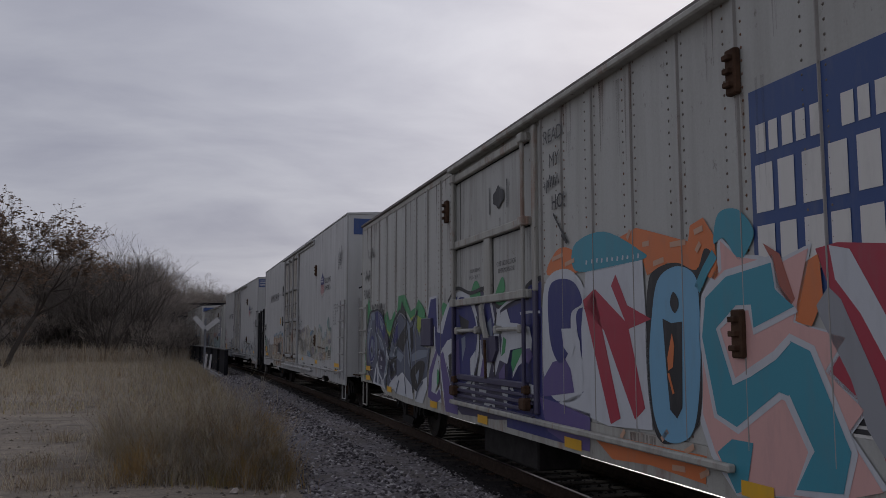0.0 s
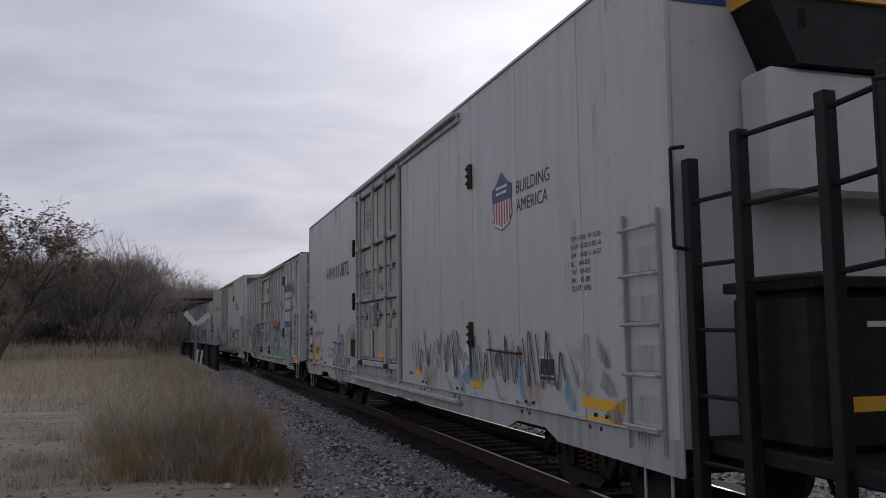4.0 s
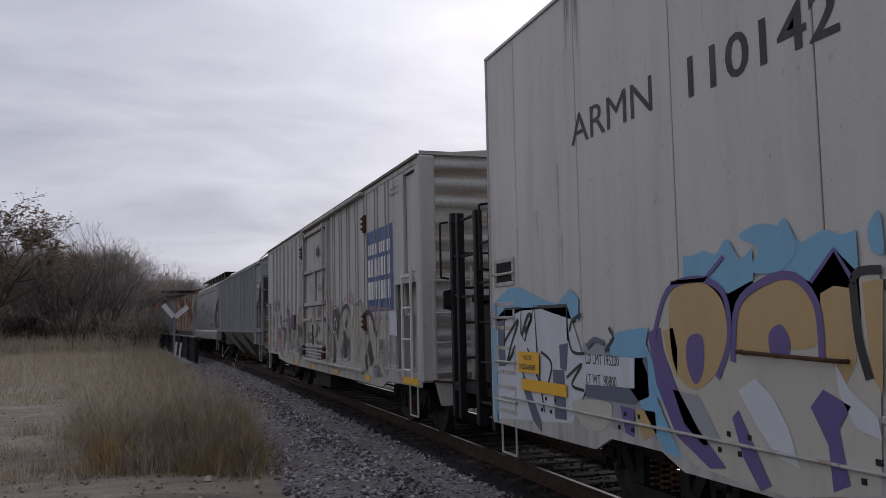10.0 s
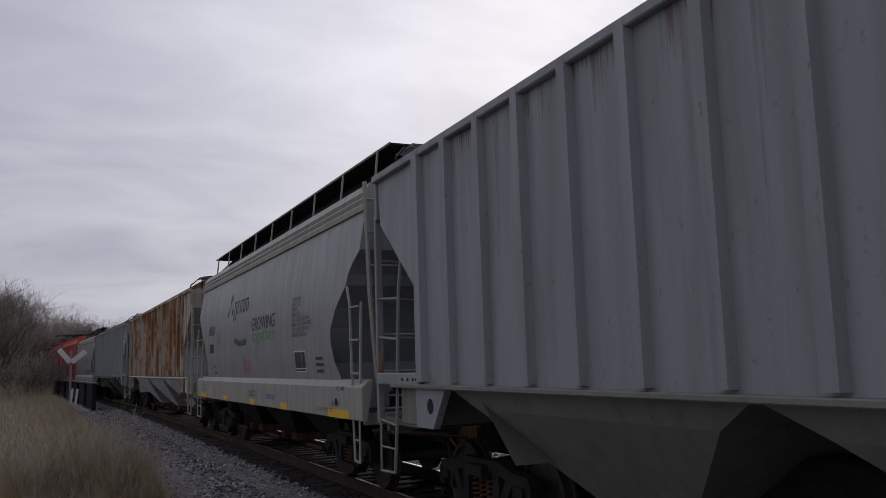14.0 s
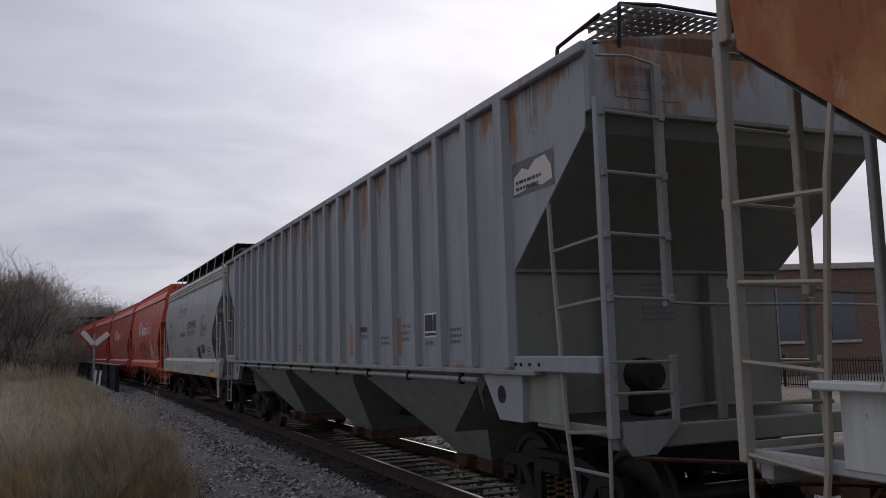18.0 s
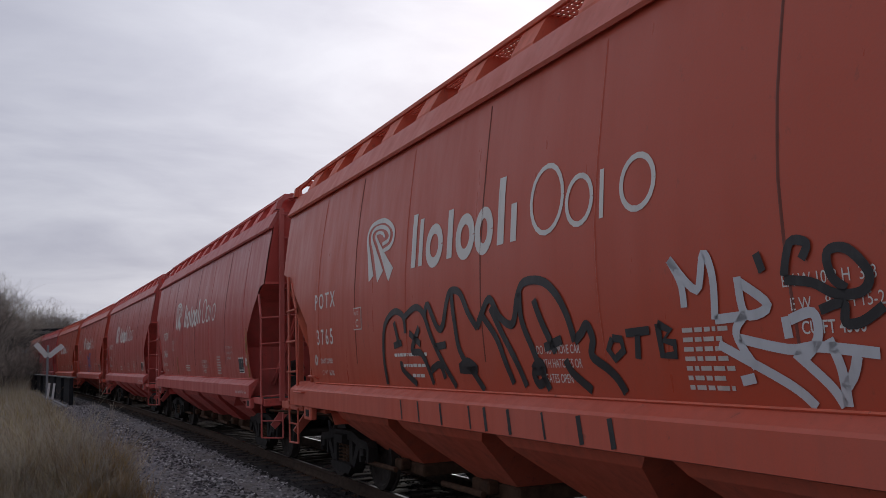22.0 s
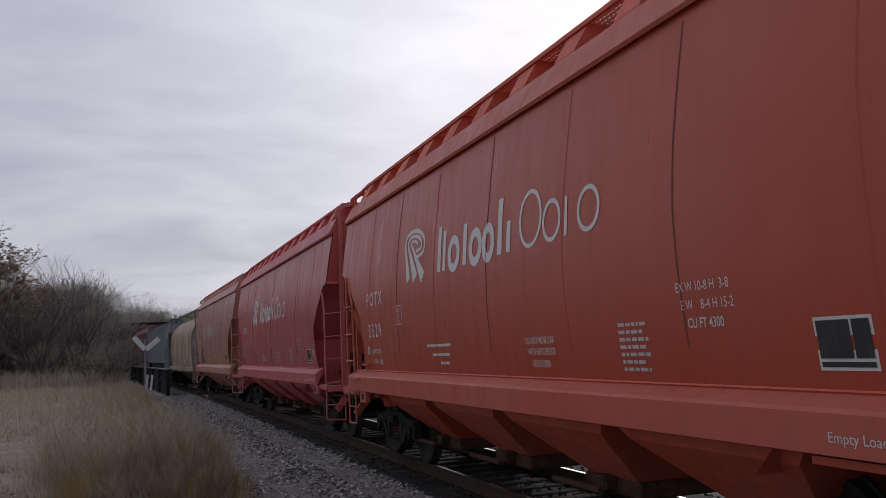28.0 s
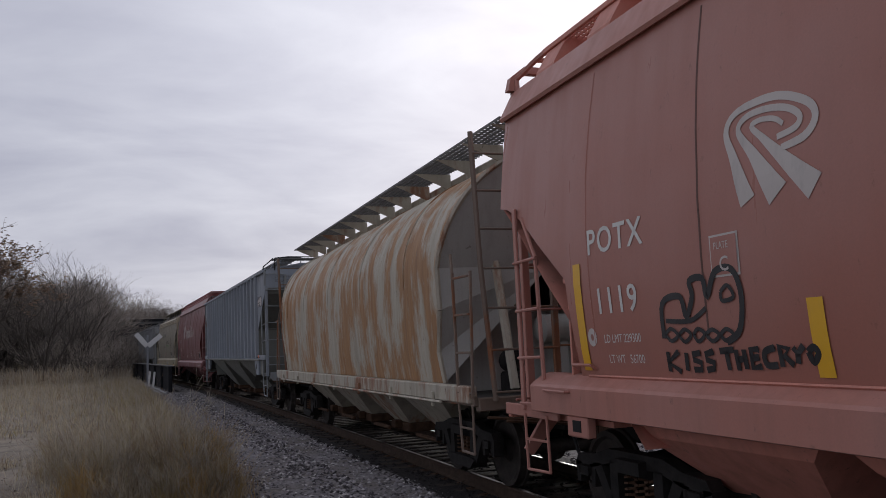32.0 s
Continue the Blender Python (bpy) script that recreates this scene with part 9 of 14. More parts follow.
J = couple(183.41, ribbed_hopper((0.25, 0.265, 0.285), 10, "pale grey ribbed covered hopper car with rust at its top", 0.88, 0.655, top_rust=0.215, long=0.6, under=(0.21, 0.22, 0.19), mark="ECNX", number="165424", stripes=((4.66, 1.75, 2.22, WORN_ORANGE), (6.72, 1.75, 2.22, WORN_ORANGE), (9.9, 1.75, 2.2, WORN_ORANGE), (12.55, 1.75, 2.3, WORN_ORANGE))), 18.1)
K = couple(203.38, flow_hopper((0.27, 0.275, 0.275), 11, "3674", "smooth grey bowed covered hopper car with green and dark lettering"), 14.0)
POT = [couple(u, potash_hopper(c, 20 + i, no, lab, st, fd, lg), 14.25 + lg) for i, (u, c, no, lab, st, fd, lg) in enumerate((
    (218.79, (0.46, 0.066, 0.030), "3765", "orange-red smooth covered hopper car with black graffiti", (), 0.0, 0.0),
    (234.30, RED, "2464", "dark red smooth covered hopper car with grey lettering", ((9.66, 1.58, 2.04, WORN_OLIVE), (1.24, 1.56, 2.04, WORN_OLIVE), (1.30, 2.04, 2.52, WORN_OLIVE)), 0.05, 0.0),
    (249.91, (0.39, 0.050, 0.040), "2851", "dark red smooth covered hopper car with faded lettering", ((9.66, 1.58, 2.04, WORN_OLIVE),), 0.05, 0.0),
    (265.52, (0.42, 0.050, 0.028), "3163", "red smooth covered hopper car with white lettering and blue scrawl", (), 0.0, 0.0),
    (281.54, (0.42, 0.058, 0.026), "3529", "brick-red smooth covered hopper car with white lettering", (), 0.0, 0.0),
    (297.13, (0.40, 0.062, 0.060), "2113", "rose-red smooth covered hopper car with bold white lettering", ((7.08, 1.57, 2.04, WORN_OLIVE), (10.0, 1.57, 1.9, WORN_OLIVE)), 0.05, 0.35),
    (312.98, (0.37, 0.145, 0.108), "1119", "faded brown-red smooth covered hopper car with yellow strips", ((1.26, 1.6, 2.56, YELLOW), (3.8, 1.58, 2.06, YELLOW), (6.55, 1.58, 2.02, YELLOW), (9.42, 1.57, 2.04, YELLOW), (12.26, 1.57, 2.52, YELLOW)), 0.15, -0.15)))]
S_ = couple(327.89, barrel_hopper((0.43, 0.39, 0.31), 31, "tan cylindrical covered hopper car streaked with rust"), 14.4)
T_ = couple(344.0, ribbed_hopper((0.22, 0.245, 0.28), 32, "blue-grey ribbed covered hopper car", 0.3, 0.7), 17.5)
couple(363.3, potash_hopper((0.17, 0.05, 0.05), 33, "1408", "faded maroon smooth covered hopper car", (), 0.15), 14.25)
couple(379.0, flow_hopper((0.26, 0.23, 0.175), 34, "3120", "dusty tan-grey bowed covered hopper car"), 14.0)
couple(394.8, ribbed_hopper((0.21, 0.22, 0.23), 35, "dull grey ribbed covered hopper car", 0.4, 0.64), 17.5)
couple(413.9, ribbed_hopper((0.23, 0.21, 0.19), 36, "brown-grey ribbed covered hopper car", 0.6, 0.56), 17.5)

# ---- sprayed pictures on the cars ----
class Can:
    """Sprays shapes on one car: each colour and layer becomes one part."""

    def __init__(self, made, length, reach=None, lift=0.014, faded=False):
        self.car, self.L, self.reach, self.lift = made[0], length, reach or flat_side(1.6), lift
        self.coat, self.faded = {}, faded

    def on(self, col, layer=0):
        key = (layer, col)
        if key not in self.coat:
            self.coat[key] = Flat(self.L, self.reach, self.lift + 0.0022 * layer)
        return self.coat[key]

    def done(self, label="sprayed graffiti"):
        for (layer, col), fl in sorted(self.coat.items()):
            if fl.form.f:
                fl.put("graffiti", SOFT[col] if self.faded and col in SOFT else SPRAY[col], self.car, label)

    def edge(self, pts, fill, line, w=0.05, layer=1, loop=True):
        q = spline(pts + pts[:1], 5, True) if loop else spline(pts, 5)
        if fill:
            self.on(fill, layer).poly(q[:-1])
        self.on(line, layer + 1).stroke(q, w, curve=False)

    def shards(self, s0, s1, z0, z1, n, cols, seed, layer=1, size=0.5):
        """Overlapping pointed shapes, as in wild lettering."""
        r = random.Random(seed)
        for i in range(n):
            s, z = r.uniform(s0, s1), r.uniform(z0, z1)
            a, ln, w = r.gauss(1.45, 0.5), size * r.uniform(0.5, 1.3), size * r.uniform(0.12, 0.4)
            dx, dz = math.cos(a) * ln, math.sin(a) * ln
            b = r.uniform(-0.6, 0.6)
            pts = [(s, z), (s + w, z + dz * 0.35), (s + dx + w * b, min(z + dz, z1 + 0.25)), (s + dx * 0.4 - w * 0.6, z + dz * 0.45), (s - w * 0.7, z + 0.02)]
            pts = [(min(max(p, s0 - 0.1), s1 + 0.1), max(q, z0 - 0.05)) for p, q in pts]
            self.on(r.choice(cols), layer + i % 3).poly(pts)

    def scrawl(self, s, z, w, h, col, seed, n=4, pen=0.035, layer=4):
        """Hasty hooked marks side by side."""
        r = random.Random(seed)
        for k in range(n):
            a = s - w * (k + 0.1) / n
            d = w / n
            pts = [(a, z + h * r.uniform(0.6, 1)), (a - d * r.uniform(0, 0.5), z + h * r.uniform(0, 0.3)), (a - d * r.uniform(0.4, 0.8), z + h * r.uniform(0.5, 1.0)), (a - d * r.uniform(0.7, 1.0), z + h * r.uniform(0, 0.4))]
            self.on(col, layer).stroke(pts, pen, curve=r.random() < 0.5)

    def cloud(self, s0, s1, z, h, col, seed, layer=0, n=9):
        r = random.Random(seed)
        top = [(s0 + (s1 - s0) * k / n, z + h * r.uniform(0.25, 1.0)) for k in range(n + 1)]
        self.on(col, layer).poly(spline(top, 4) + [(s1, z - 0.35), (s0, z - 0.35)])

    def wave(self, s0, s1, z, h, n, seed):
        r = random.Random(seed)
        return [(s0 + (s1 - s0) * k / n, z + h * r.uniform(-1, 1)) for k in range(n + 1)]

    def field(self, s0, s1, z0, z, h, col, seed, layer=0, n=12):
        self.on(col, layer).poly(spline(self.wave(s0, s1, z, h, n, seed), 3) + [(s1, z0), (s0, z0)])


def graffiti_a():
    c = Can(A, 17.65)
    # right-hand piece, rose ground

    c.on("white", 0).poly([(3.77, 2.38), (3.73, 2.63), (3.51, 2.46), (3.27, 2.43), (3.09, 2.38), (2.75, 2.46), (2.92, 1.97), (2.46, 1.88), (2.64, 1.67), (2.34, 1.47), (2.49, 1.31), (2.23, 1.04), (2.53, 0.94), (3.61, 0.77), (3.91, 1.01), (4.07, 1.30), (4.00, 2.17)])
    c.on("rose", 1).poly([(3.70, 2.37), (3.71, 2.58), (3.51, 2.44), (3.27, 2.40), (3.09, 2.35), (2.78, 2.43), (2.95, 1.97), (2.50, 1.87), (2.68, 1.67), (2.38, 1.46), (2.52, 1.31), (2.27, 1.02), (2.57, 0.93), (3.59, 0.79), (3.85, 1.04), (4.00, 1.31), (3.94, 2.17)])
    c.on("teal", 3).poly([(3.91, 2.17), (3.65, 2.31), (3.14, 2.37), (3.11, 2.19), (2.93, 2.07), (3.35, 1.94), (3.37, 2.10), (3.54, 2.10), (3.79, 1.94), (3.61, 1.55), (3.40, 1.62), (3.13, 1.74), (2.98, 1.85), (2.80, 1.79), (2.54, 1.30), (2.49, 1.21), (2.57, 0.96), (2.98, 0.92), (2.81, 1.17), (3.02, 1.50), (3.11, 1.52), (3.58, 1.25), (3.81, 1.32), (3.97, 1.88)])
    c.on("white", 2).stroke([(3.91, 2.17), (3.65, 2.31), (3.14, 2.37), (3.11, 2.19), (2.93, 2.07), (3.35, 1.94), (3.37, 2.10), (3.54, 2.10), (3.79, 1.94), (3.61, 1.55), (3.40, 1.62), (3.13, 1.74), (2.98, 1.85), (2.80, 1.79), (2.54, 1.30), (2.49, 1.21), (2.57, 0.96), (2.98, 0.92), (2.81, 1.17), (3.02, 1.50), (3.11, 1.52), (3.58, 1.25), (3.81, 1.32), (3.97, 1.88), (3.91, 2.17)], 0.1, curve=False)
    c.on("white", 4).stroke([(3.61, 1.55), (3.40, 1.62), (3.13, 1.74), (2.98, 1.85)], 0.025, curve=False)
    c.on("white", 4).stroke([(3.02, 1.50), (2.81, 1.17), (2.85, 1.14)], 0.03, curve=False)
    c.on("teal", 3).poly([(3.82, 1.05), (3.64, 1.16), (3.40, 1.16), (3.49, 0.83), (3.61, 0.79)])
    c.on("brick", 2).poly([(3.22, 2.51), (3.05, 2.42), (2.92, 2.12), (2.96, 2.08), (3.10, 2.20), (3.12, 2.37)])
    c.on("black", 1).blob([(4.76, 2.31), (4.63, 2.44), (4.31, 2.47), (4.03, 2.39), (3.91, 2.54), (3.82, 2.46), (3.98, 2.17), (4.00, 1.43), (4.13, 1.17), (4.57, 1.02), (4.76, 1.24), (4.82, 1.81)])
    c.on("sky", 2).blob([(4.71, 2.02), (4.60, 2.34), (4.33, 2.44), (4.07, 2.37), (4.00, 2.17), (4.01, 1.62), (4.11, 1.20), (4.31, 1.06), (4.56, 1.06), (4.71, 1.25), (4.76, 1.67)])
    c.on("black", 3).blob([(4.41, 2.15), (4.36, 2.24), (4.29, 2.18), (4.29, 2.11), (4.35, 2.07)])
    c.on("black", 3).poly([(4.53, 2.03), (4.40, 1.99), (4.24, 2.00), (4.27, 1.33), (4.35, 1.24), (4.45, 1.30), (4.49, 1.61)])
    c.on("orange", 4).poly([(4.39, 1.91), (4.36, 1.81), (4.39, 1.64), (4.46, 1.61), (4.47, 1.71)])
    c.on("orange", 4).stroke([(4.46, 1.59), (4.39, 1.43)], 0.03, curve=False)
    c.on("teal", 2).stroke([(4.02, 2.24), (3.91, 2.37), (3.78, 2.49)], 0.09, curve=False)
    c.on("white", 1).poly([(5.95, 2.52), (4.84, 2.54), (4.74, 1.11), (5.54, 1.07), (6.65, 1.20), (6.05, 1.34), (6.07, 1.97)])
    c.on("crimson", 2).poly([(6.02, 2.24), (5.77, 2.34), (5.29, 1.16), (5.48, 1.09)])
    c.on("crimson", 2).poly([(6.00, 2.16), (5.75, 2.34), (5.11, 1.99), (5.59, 1.95)])
    c.on("crimson", 2).poly([(5.59, 1.96), (5.12, 1.99), (4.85, 1.28), (5.03, 1.17)])
    c.on("crimson", 2).poly([(5.33, 2.45), (5.12, 2.16), (4.71, 2.03), (5.11, 1.95), (5.42, 2.35)])
    c.on("white", 1).blob([(7.03, 2.31), (6.82, 2.55), (6.38, 2.58), (6.05, 2.43), (5.96, 2.20), (6.19, 2.08), (6.04, 1.37), (6.70, 1.22), (7.04, 1.52)])
    c.on("navy", 2).blob([(6.89, 2.21), (6.82, 2.44), (6.52, 2.49), (6.19, 2.42), (6.04, 2.22), (6.30, 2.12), (6.32, 1.80), (6.58, 1.61), (6.82, 1.80)])
    c.on("white", 3).poly([(6.54, 1.97), (6.20, 1.97), (6.10, 1.84), (6.08, 1.67), (6.21, 1.80), (6.31, 1.67), (6.49, 1.78)])
    c.on("violet", 2).poly([(6.78, 1.62), (6.47, 1.67), (6.33, 1.56), (6.25, 1.33), (7.05, 1.24), (7.06, 1.42)])
    c.on("violet", 1).poly([(7.17, 1.23), (5.90, 1.15), (5.93, 0.79), (6.35, 0.78), (6.94, 0.88)])
    c.on("orange", 0).blob([(6.91, 2.56), (6.64, 2.80), (6.27, 2.77), (6.07, 2.54)])
    c.on("orange", 0).poly([(5.31, 2.77), (4.94, 2.83), (4.51, 2.72), (4.13, 2.62), (4.10, 2.74), (3.92, 2.78), (3.79, 2.63), (3.73, 2.28), (4.12, 2.40), (4.43, 2.48), (4.77, 2.40), (4.85, 2.56)])
    c.on("teal", 1).blob([(6.26, 2.62), (6.16, 2.83), (5.55, 2.87), (4.91, 2.64), (4.85, 2.54), (5.98, 2.52)])
    c.on("teal", 1).blob([(3.79, 2.57), (3.72, 2.78), (3.49, 2.78), (3.32, 2.62), (3.36, 2.51), (3.49, 2.42), (3.66, 2.59)])
    c.on("orange", 0).poly([(5.95, 0.98), (3.97, 1.00), (3.99, 0.79), (4.79, 0.82), (5.47, 0.78)])
    c.on("orange", 0).poly([(2.86, 2.33), (2.69, 2.39), (2.67, 2.11), (2.79, 1.93), (2.93, 1.98)])
    c.on("crimson", 0).poly([(2.72, 2.42), (2.53, 2.44), (2.13, 2.39), (2.22, 1.13), (2.35, 1.47), (2.50, 1.31), (2.68, 1.65), (2.51, 1.83), (2.59, 2.11)])
    c.on("white", 1).poly([(2.60, 2.43), (2.43, 2.39), (2.16, 1.96), (2.18, 1.71), (2.37, 2.01), (2.56, 2.22)])
    c.on("grey", 1).poly([(2.73, 2.07), (2.62, 2.18), (2.52, 2.10), (2.26, 1.61), (2.20, 1.43), (2.22, 1.18), (2.36, 1.35), (2.47, 1.63), (2.71, 2.01)])
    c.on("crimson", 2).poly([(2.30, 2.31), (2.22, 2.34), (2.14, 2.31), (2.15, 2.11), (2.22, 2.16)])
    c.on("peach", 2).stroke([(6.76, 2.71), (6.48, 2.74)], 0.045, curve=False)
    c.on("peach", 2).stroke([(6.43, 2.63), (6.20, 2.66)], 0.045, curve=False)
    c.on("peach", 2).stroke([(5.10, 2.75), (5.04, 2.82)], 0.045, curve=False)
    c.on("peach", 2).stroke([(4.83, 2.67), (4.72, 2.67)], 0.045, curve=False)
    c.on("peach", 2).stroke([(4.66, 2.49), (4.49, 2.51)], 0.045, curve=False)
    c.on("peach", 2).stroke([(4.39, 2.62), (4.16, 2.62)], 0.045, curve=False)
    c.on("peach", 2).stroke([(4.04, 2.68), (3.92, 2.70)], 0.045, curve=False)
    c.on("peach", 2).stroke([(4.02, 2.53), (3.96, 2.59)], 0.045, curve=False)
    c.on("peach", 2).stroke([(4.60, 1.05), (4.50, 1.13)], 0.045, curve=False)
    c.on("peach", 2).stroke([(4.26, 0.99), (4.13, 1.05)], 0.045, curve=False)
    c.on("peach", 2).stroke([(4.06, 0.84), (3.94, 0.89)], 0.045, curve=False)
    c.on("peach", 2).stroke([(5.30, 0.99), (5.22, 1.06)], 0.045, curve=False)
    c.on("peach", 2).stroke([(4.45, 0.85), (4.26, 0.86)], 0.045, curve=False)
    c.on("white", 2).stroke([(5.93, 2.59), (5.92, 2.63)], 0.03, curve=False)
    c.on("white", 2).stroke([(5.81, 2.59), (5.80, 2.63)], 0.03, curve=False)
    c.on("white", 2).stroke([(5.70, 2.59), (5.69, 2.63)], 0.03, curve=False)
    c.on("white", 2).stroke([(5.60, 2.58), (5.59, 2.62)], 0.03, curve=False)
    c.on("white", 2).stroke([(5.49, 2.58), (5.48, 2.62)], 0.03, curve=False)
    c.on("white", 2).stroke([(5.39, 2.58), (5.38, 2.61)], 0.03, curve=False)
    c.on("white", 2).stroke([(5.29, 2.57), (5.28, 2.61)], 0.03, curve=False)
    c.on("white", 2).stroke([(5.19, 2.57), (5.18, 2.61)], 0.03, curve=False)
    c.on("white", 2).stroke([(5.10, 2.57), (5.09, 2.60)], 0.03, curve=False)
    c.on("white", 2).stroke([(5.00, 2.56), (4.99, 2.60)], 0.03, curve=False)
    c.on("white", 2).stroke([(4.91, 2.56), (4.90, 2.60)], 0.03, curve=False)
    # middle piece, navy and violet
    c.field(8.2, 5.95, 0.80, 2.15, 0.08, "navy", 5, 0, 5)
    c.on("green", 0).poly([(14.11, 2.27), (13.98, 2.67), (13.46, 2.67), (13.25, 2.50), (13.05, 2.35), (12.67, 2.41), (12.48, 2.54), (12.07, 2.35), (11.99, 2.16), (12.42, 2.00), (12.60, 2.04), (12.96, 2.18), (13.36, 2.37)])
    c.on("lime", 1).poly([(13.06, 2.22), (12.67, 2.29), (12.16, 2.19), (12.43, 1.96), (12.55, 2.04)])
    c.on("slate", 1).poly([(14.89, 1.59), (14.38, 2.18), (13.81, 2.40), (13.37, 2.28), (13.07, 2.14), (12.53, 2.36), (12.55, 2.04), (12.43, 1.88), (12.17, 2.11), (12.08, 2.14), (12.11, 1.73), (11.73, 1.71), (11.91, 1.25), (12.15, 1.12), (13.03, 0.96), (14.92, 0.97)])
    c.on("black", 3).poly([(13.84, 1.93), (13.38, 2.11), (13.28, 1.88), (13.57, 1.62), (14.09, 1.75)])
    c.on("black", 3).blob([(13.01, 1.29), (12.45, 1.49), (12.05, 1.47), (12.14, 1.27), (12.48, 0.98), (12.84, 1.06)])
    c.on("black", 3).poly([(13.69, 2.57), (13.37, 2.33), (13.48, 2.20), (13.81, 2.35)])
    c.on("black", 3).poly([(13.07, 2.05), (12.87, 2.09), (12.80, 1.72), (12.95, 1.63)])
    c.on("black", 3).poly([(14.75, 1.49), (14.10, 1.46), (14.11, 1.23), (14.57, 1.10)])
    c.on("dusk", 2).poly([(14.61, 1.64), (14.40, 1.74), (13.51, 1.57), (13.74, 1.43)])
    c.on("dusk", 2).poly([(12.95, 1.59), (12.44, 1.68), (11.84, 1.68), (11.89, 1.58), (12.91, 1.47)])
    c.on("dusk", 2).poly([(13.37, 2.24), (13.07, 2.10), (12.92, 1.30), (13.20, 1.45)])
    c.on("dusk", 2).poly([(12.97, 2.05), (12.63, 2.33), (12.59, 2.16), (12.88, 1.92)])
    c.on("dusk", 4).poly([(12.64, 1.24), (12.38, 1.37), (12.48, 1.09)])
    c.on("white", 2).poly([(13.64, 1.26), (12.93, 1.05), (12.80, 0.82), (14.13, 0.85), (14.64, 1.00)])
    c.on("white", 2).poly([(12.74, 1.05), (11.91, 1.25), (11.88, 1.07), (12.17, 0.80), (12.67, 0.80)])
    c.on("black", 4).stroke([(14.89, 1.59), (14.38, 2.16), (13.81, 2.40)], 0.05)
    c.on("black", 4).stroke([(13.37, 2.28), (12.96, 1.30), (12.82, 0.94)], 0.06)
    c.on("black", 4).stroke([(12.53, 2.36), (12.87, 2.05), (12.99, 1.71)], 0.05)
    c.on("grey", 5).stroke([(14.30, 2.08), (13.82, 2.33), (13.37, 2.23)], 0.02)
    c.on("slate", 5).stroke([(13.43, 1.18), (13.34, 0.89)], 0.05, curve=False)
    c.on("slate", 5).stroke([(13.88, 1.10), (14.13, 0.85)], 0.05, curve=False)
    c.on("slate", 5).stroke([(12.14, 1.16), (12.48, 1.01), (12.62, 0.84)], 0.05)
    c.on("white", 1).poly([(11.92, 2.25), (11.75, 2.54), (11.28, 2.55), (11.23, 2.01), (10.63, 2.46), (10.42, 2.50), (10.16, 1.98), (10.37, 1.90), (10.95, 1.71), (10.42, 0.99), (10.18, 0.88), (10.85, 0.80), (11.26, 1.60), (11.38, 1.02), (11.10, 1.15), (11.06, 0.89), (11.66, 0.88), (11.79, 1.30), (11.40, 1.70), (11.47, 1.77), (11.48, 2.14)])
    c.on("navy", 2).poly([(11.88, 2.17), (11.68, 2.50), (11.35, 2.51), (11.30, 1.97), (11.00, 1.94), (10.70, 2.27), (10.47, 2.46), (10.20, 2.48), (10.46, 1.90), (11.02, 1.72), (11.18, 1.58), (11.39, 1.71), (11.42, 2.05)])
    c.on("violet", 2).poly([(11.85, 0.93), (11.75, 1.37), (11.36, 1.70), (11.27, 1.64), (11.58, 1.31), (11.64, 1.03), (11.31, 1.00), (11.18, 1.11), (11.07, 0.96), (11.38, 0.85)])
    c.on("violet", 2).poly([(11.14, 1.61), (10.96, 1.68), (10.43, 0.99), (10.20, 0.90), (10.21, 0.78), (10.83, 0.78)])
    c.on("white", 3).poly([(11.55, 1.31), (11.27, 1.60), (11.19, 1.44), (11.17, 1.21), (11.43, 1.02), (11.56, 1.07)])
    c.on("green", 4).poly([(11.28, 1.40), (11.19, 1.37), (11.17, 1.21), (11.30, 1.13)])
    c.on("green", 1).poly([(11.06, 2.34), (10.97, 2.43), (10.74, 2.38), (10.98, 2.20)])
    c.on("white", 3).poly([(10.99, 1.71), (10.73, 1.84), (10.46, 1.87), (10.41, 1.57), (10.55, 1.33), (10.70, 1.44)])
    c.on("black", 4).poly([(10.66, 1.62), (10.50, 1.66), (10.50, 1.33), (10.60, 1.31)])
    c.on("plum", 0).poly([(10.68, 2.39), (10.28, 2.54), (9.68, 2.43), (9.09, 2.50), (8.71, 2.35), (8.43, 2.23), (7.73, 2.37), (7.39, 2.48), (7.06, 2.52), (7.18, 0.97), (8.64, 0.85), (10.03, 0.80), (10.96, 1.08)])
    c.on("white", 1).blob([(10.56, 2.32), (10.23, 2.54), (9.72, 2.49), (9.35, 2.25), (9.22, 1.90), (9.36, 1.52), (9.72, 1.19), (10.36, 1.22), (10.61, 1.78)])
    c.on("navy", 2).blob([(10.47, 2.22), (10.10, 2.46), (9.70, 2.39), (9.43, 2.18), (9.31, 1.90), (9.44, 1.60), (9.75, 1.27), (10.30, 1.31), (10.53, 1.83)])
    c.on("dusk", 3).poly([(10.01, 1.87), (9.83, 1.91), (9.82, 1.75), (9.98, 1.54)])
    c.on("white", 3).poly([(9.62, 1.59), (9.38, 1.71), (9.45, 1.29), (9.59, 1.34)])
    c.on("violet", 3).poly([(10.49, 1.78), (10.14, 1.87), (10.08, 1.33), (10.35, 1.26)])
    c.on("black", 3).poly([(10.12, 2.21), (9.66, 2.11), (9.71, 1.95), (10.00, 1.91)])
    c.on("white", 1).poly([(9.31, 1.38), (9.19, 2.17), (8.99, 2.43), (8.74, 2.39), (8.58, 2.07), (8.56, 1.83), (8.76, 1.52), (8.91, 1.28), (9.24, 1.27)])
    c.on("navy", 2).poly([(9.14, 2.09), (8.96, 2.37), (8.78, 2.32), (8.63, 2.04), (8.70, 1.76), (8.92, 1.61), (9.05, 1.85), (9.20, 1.85)])
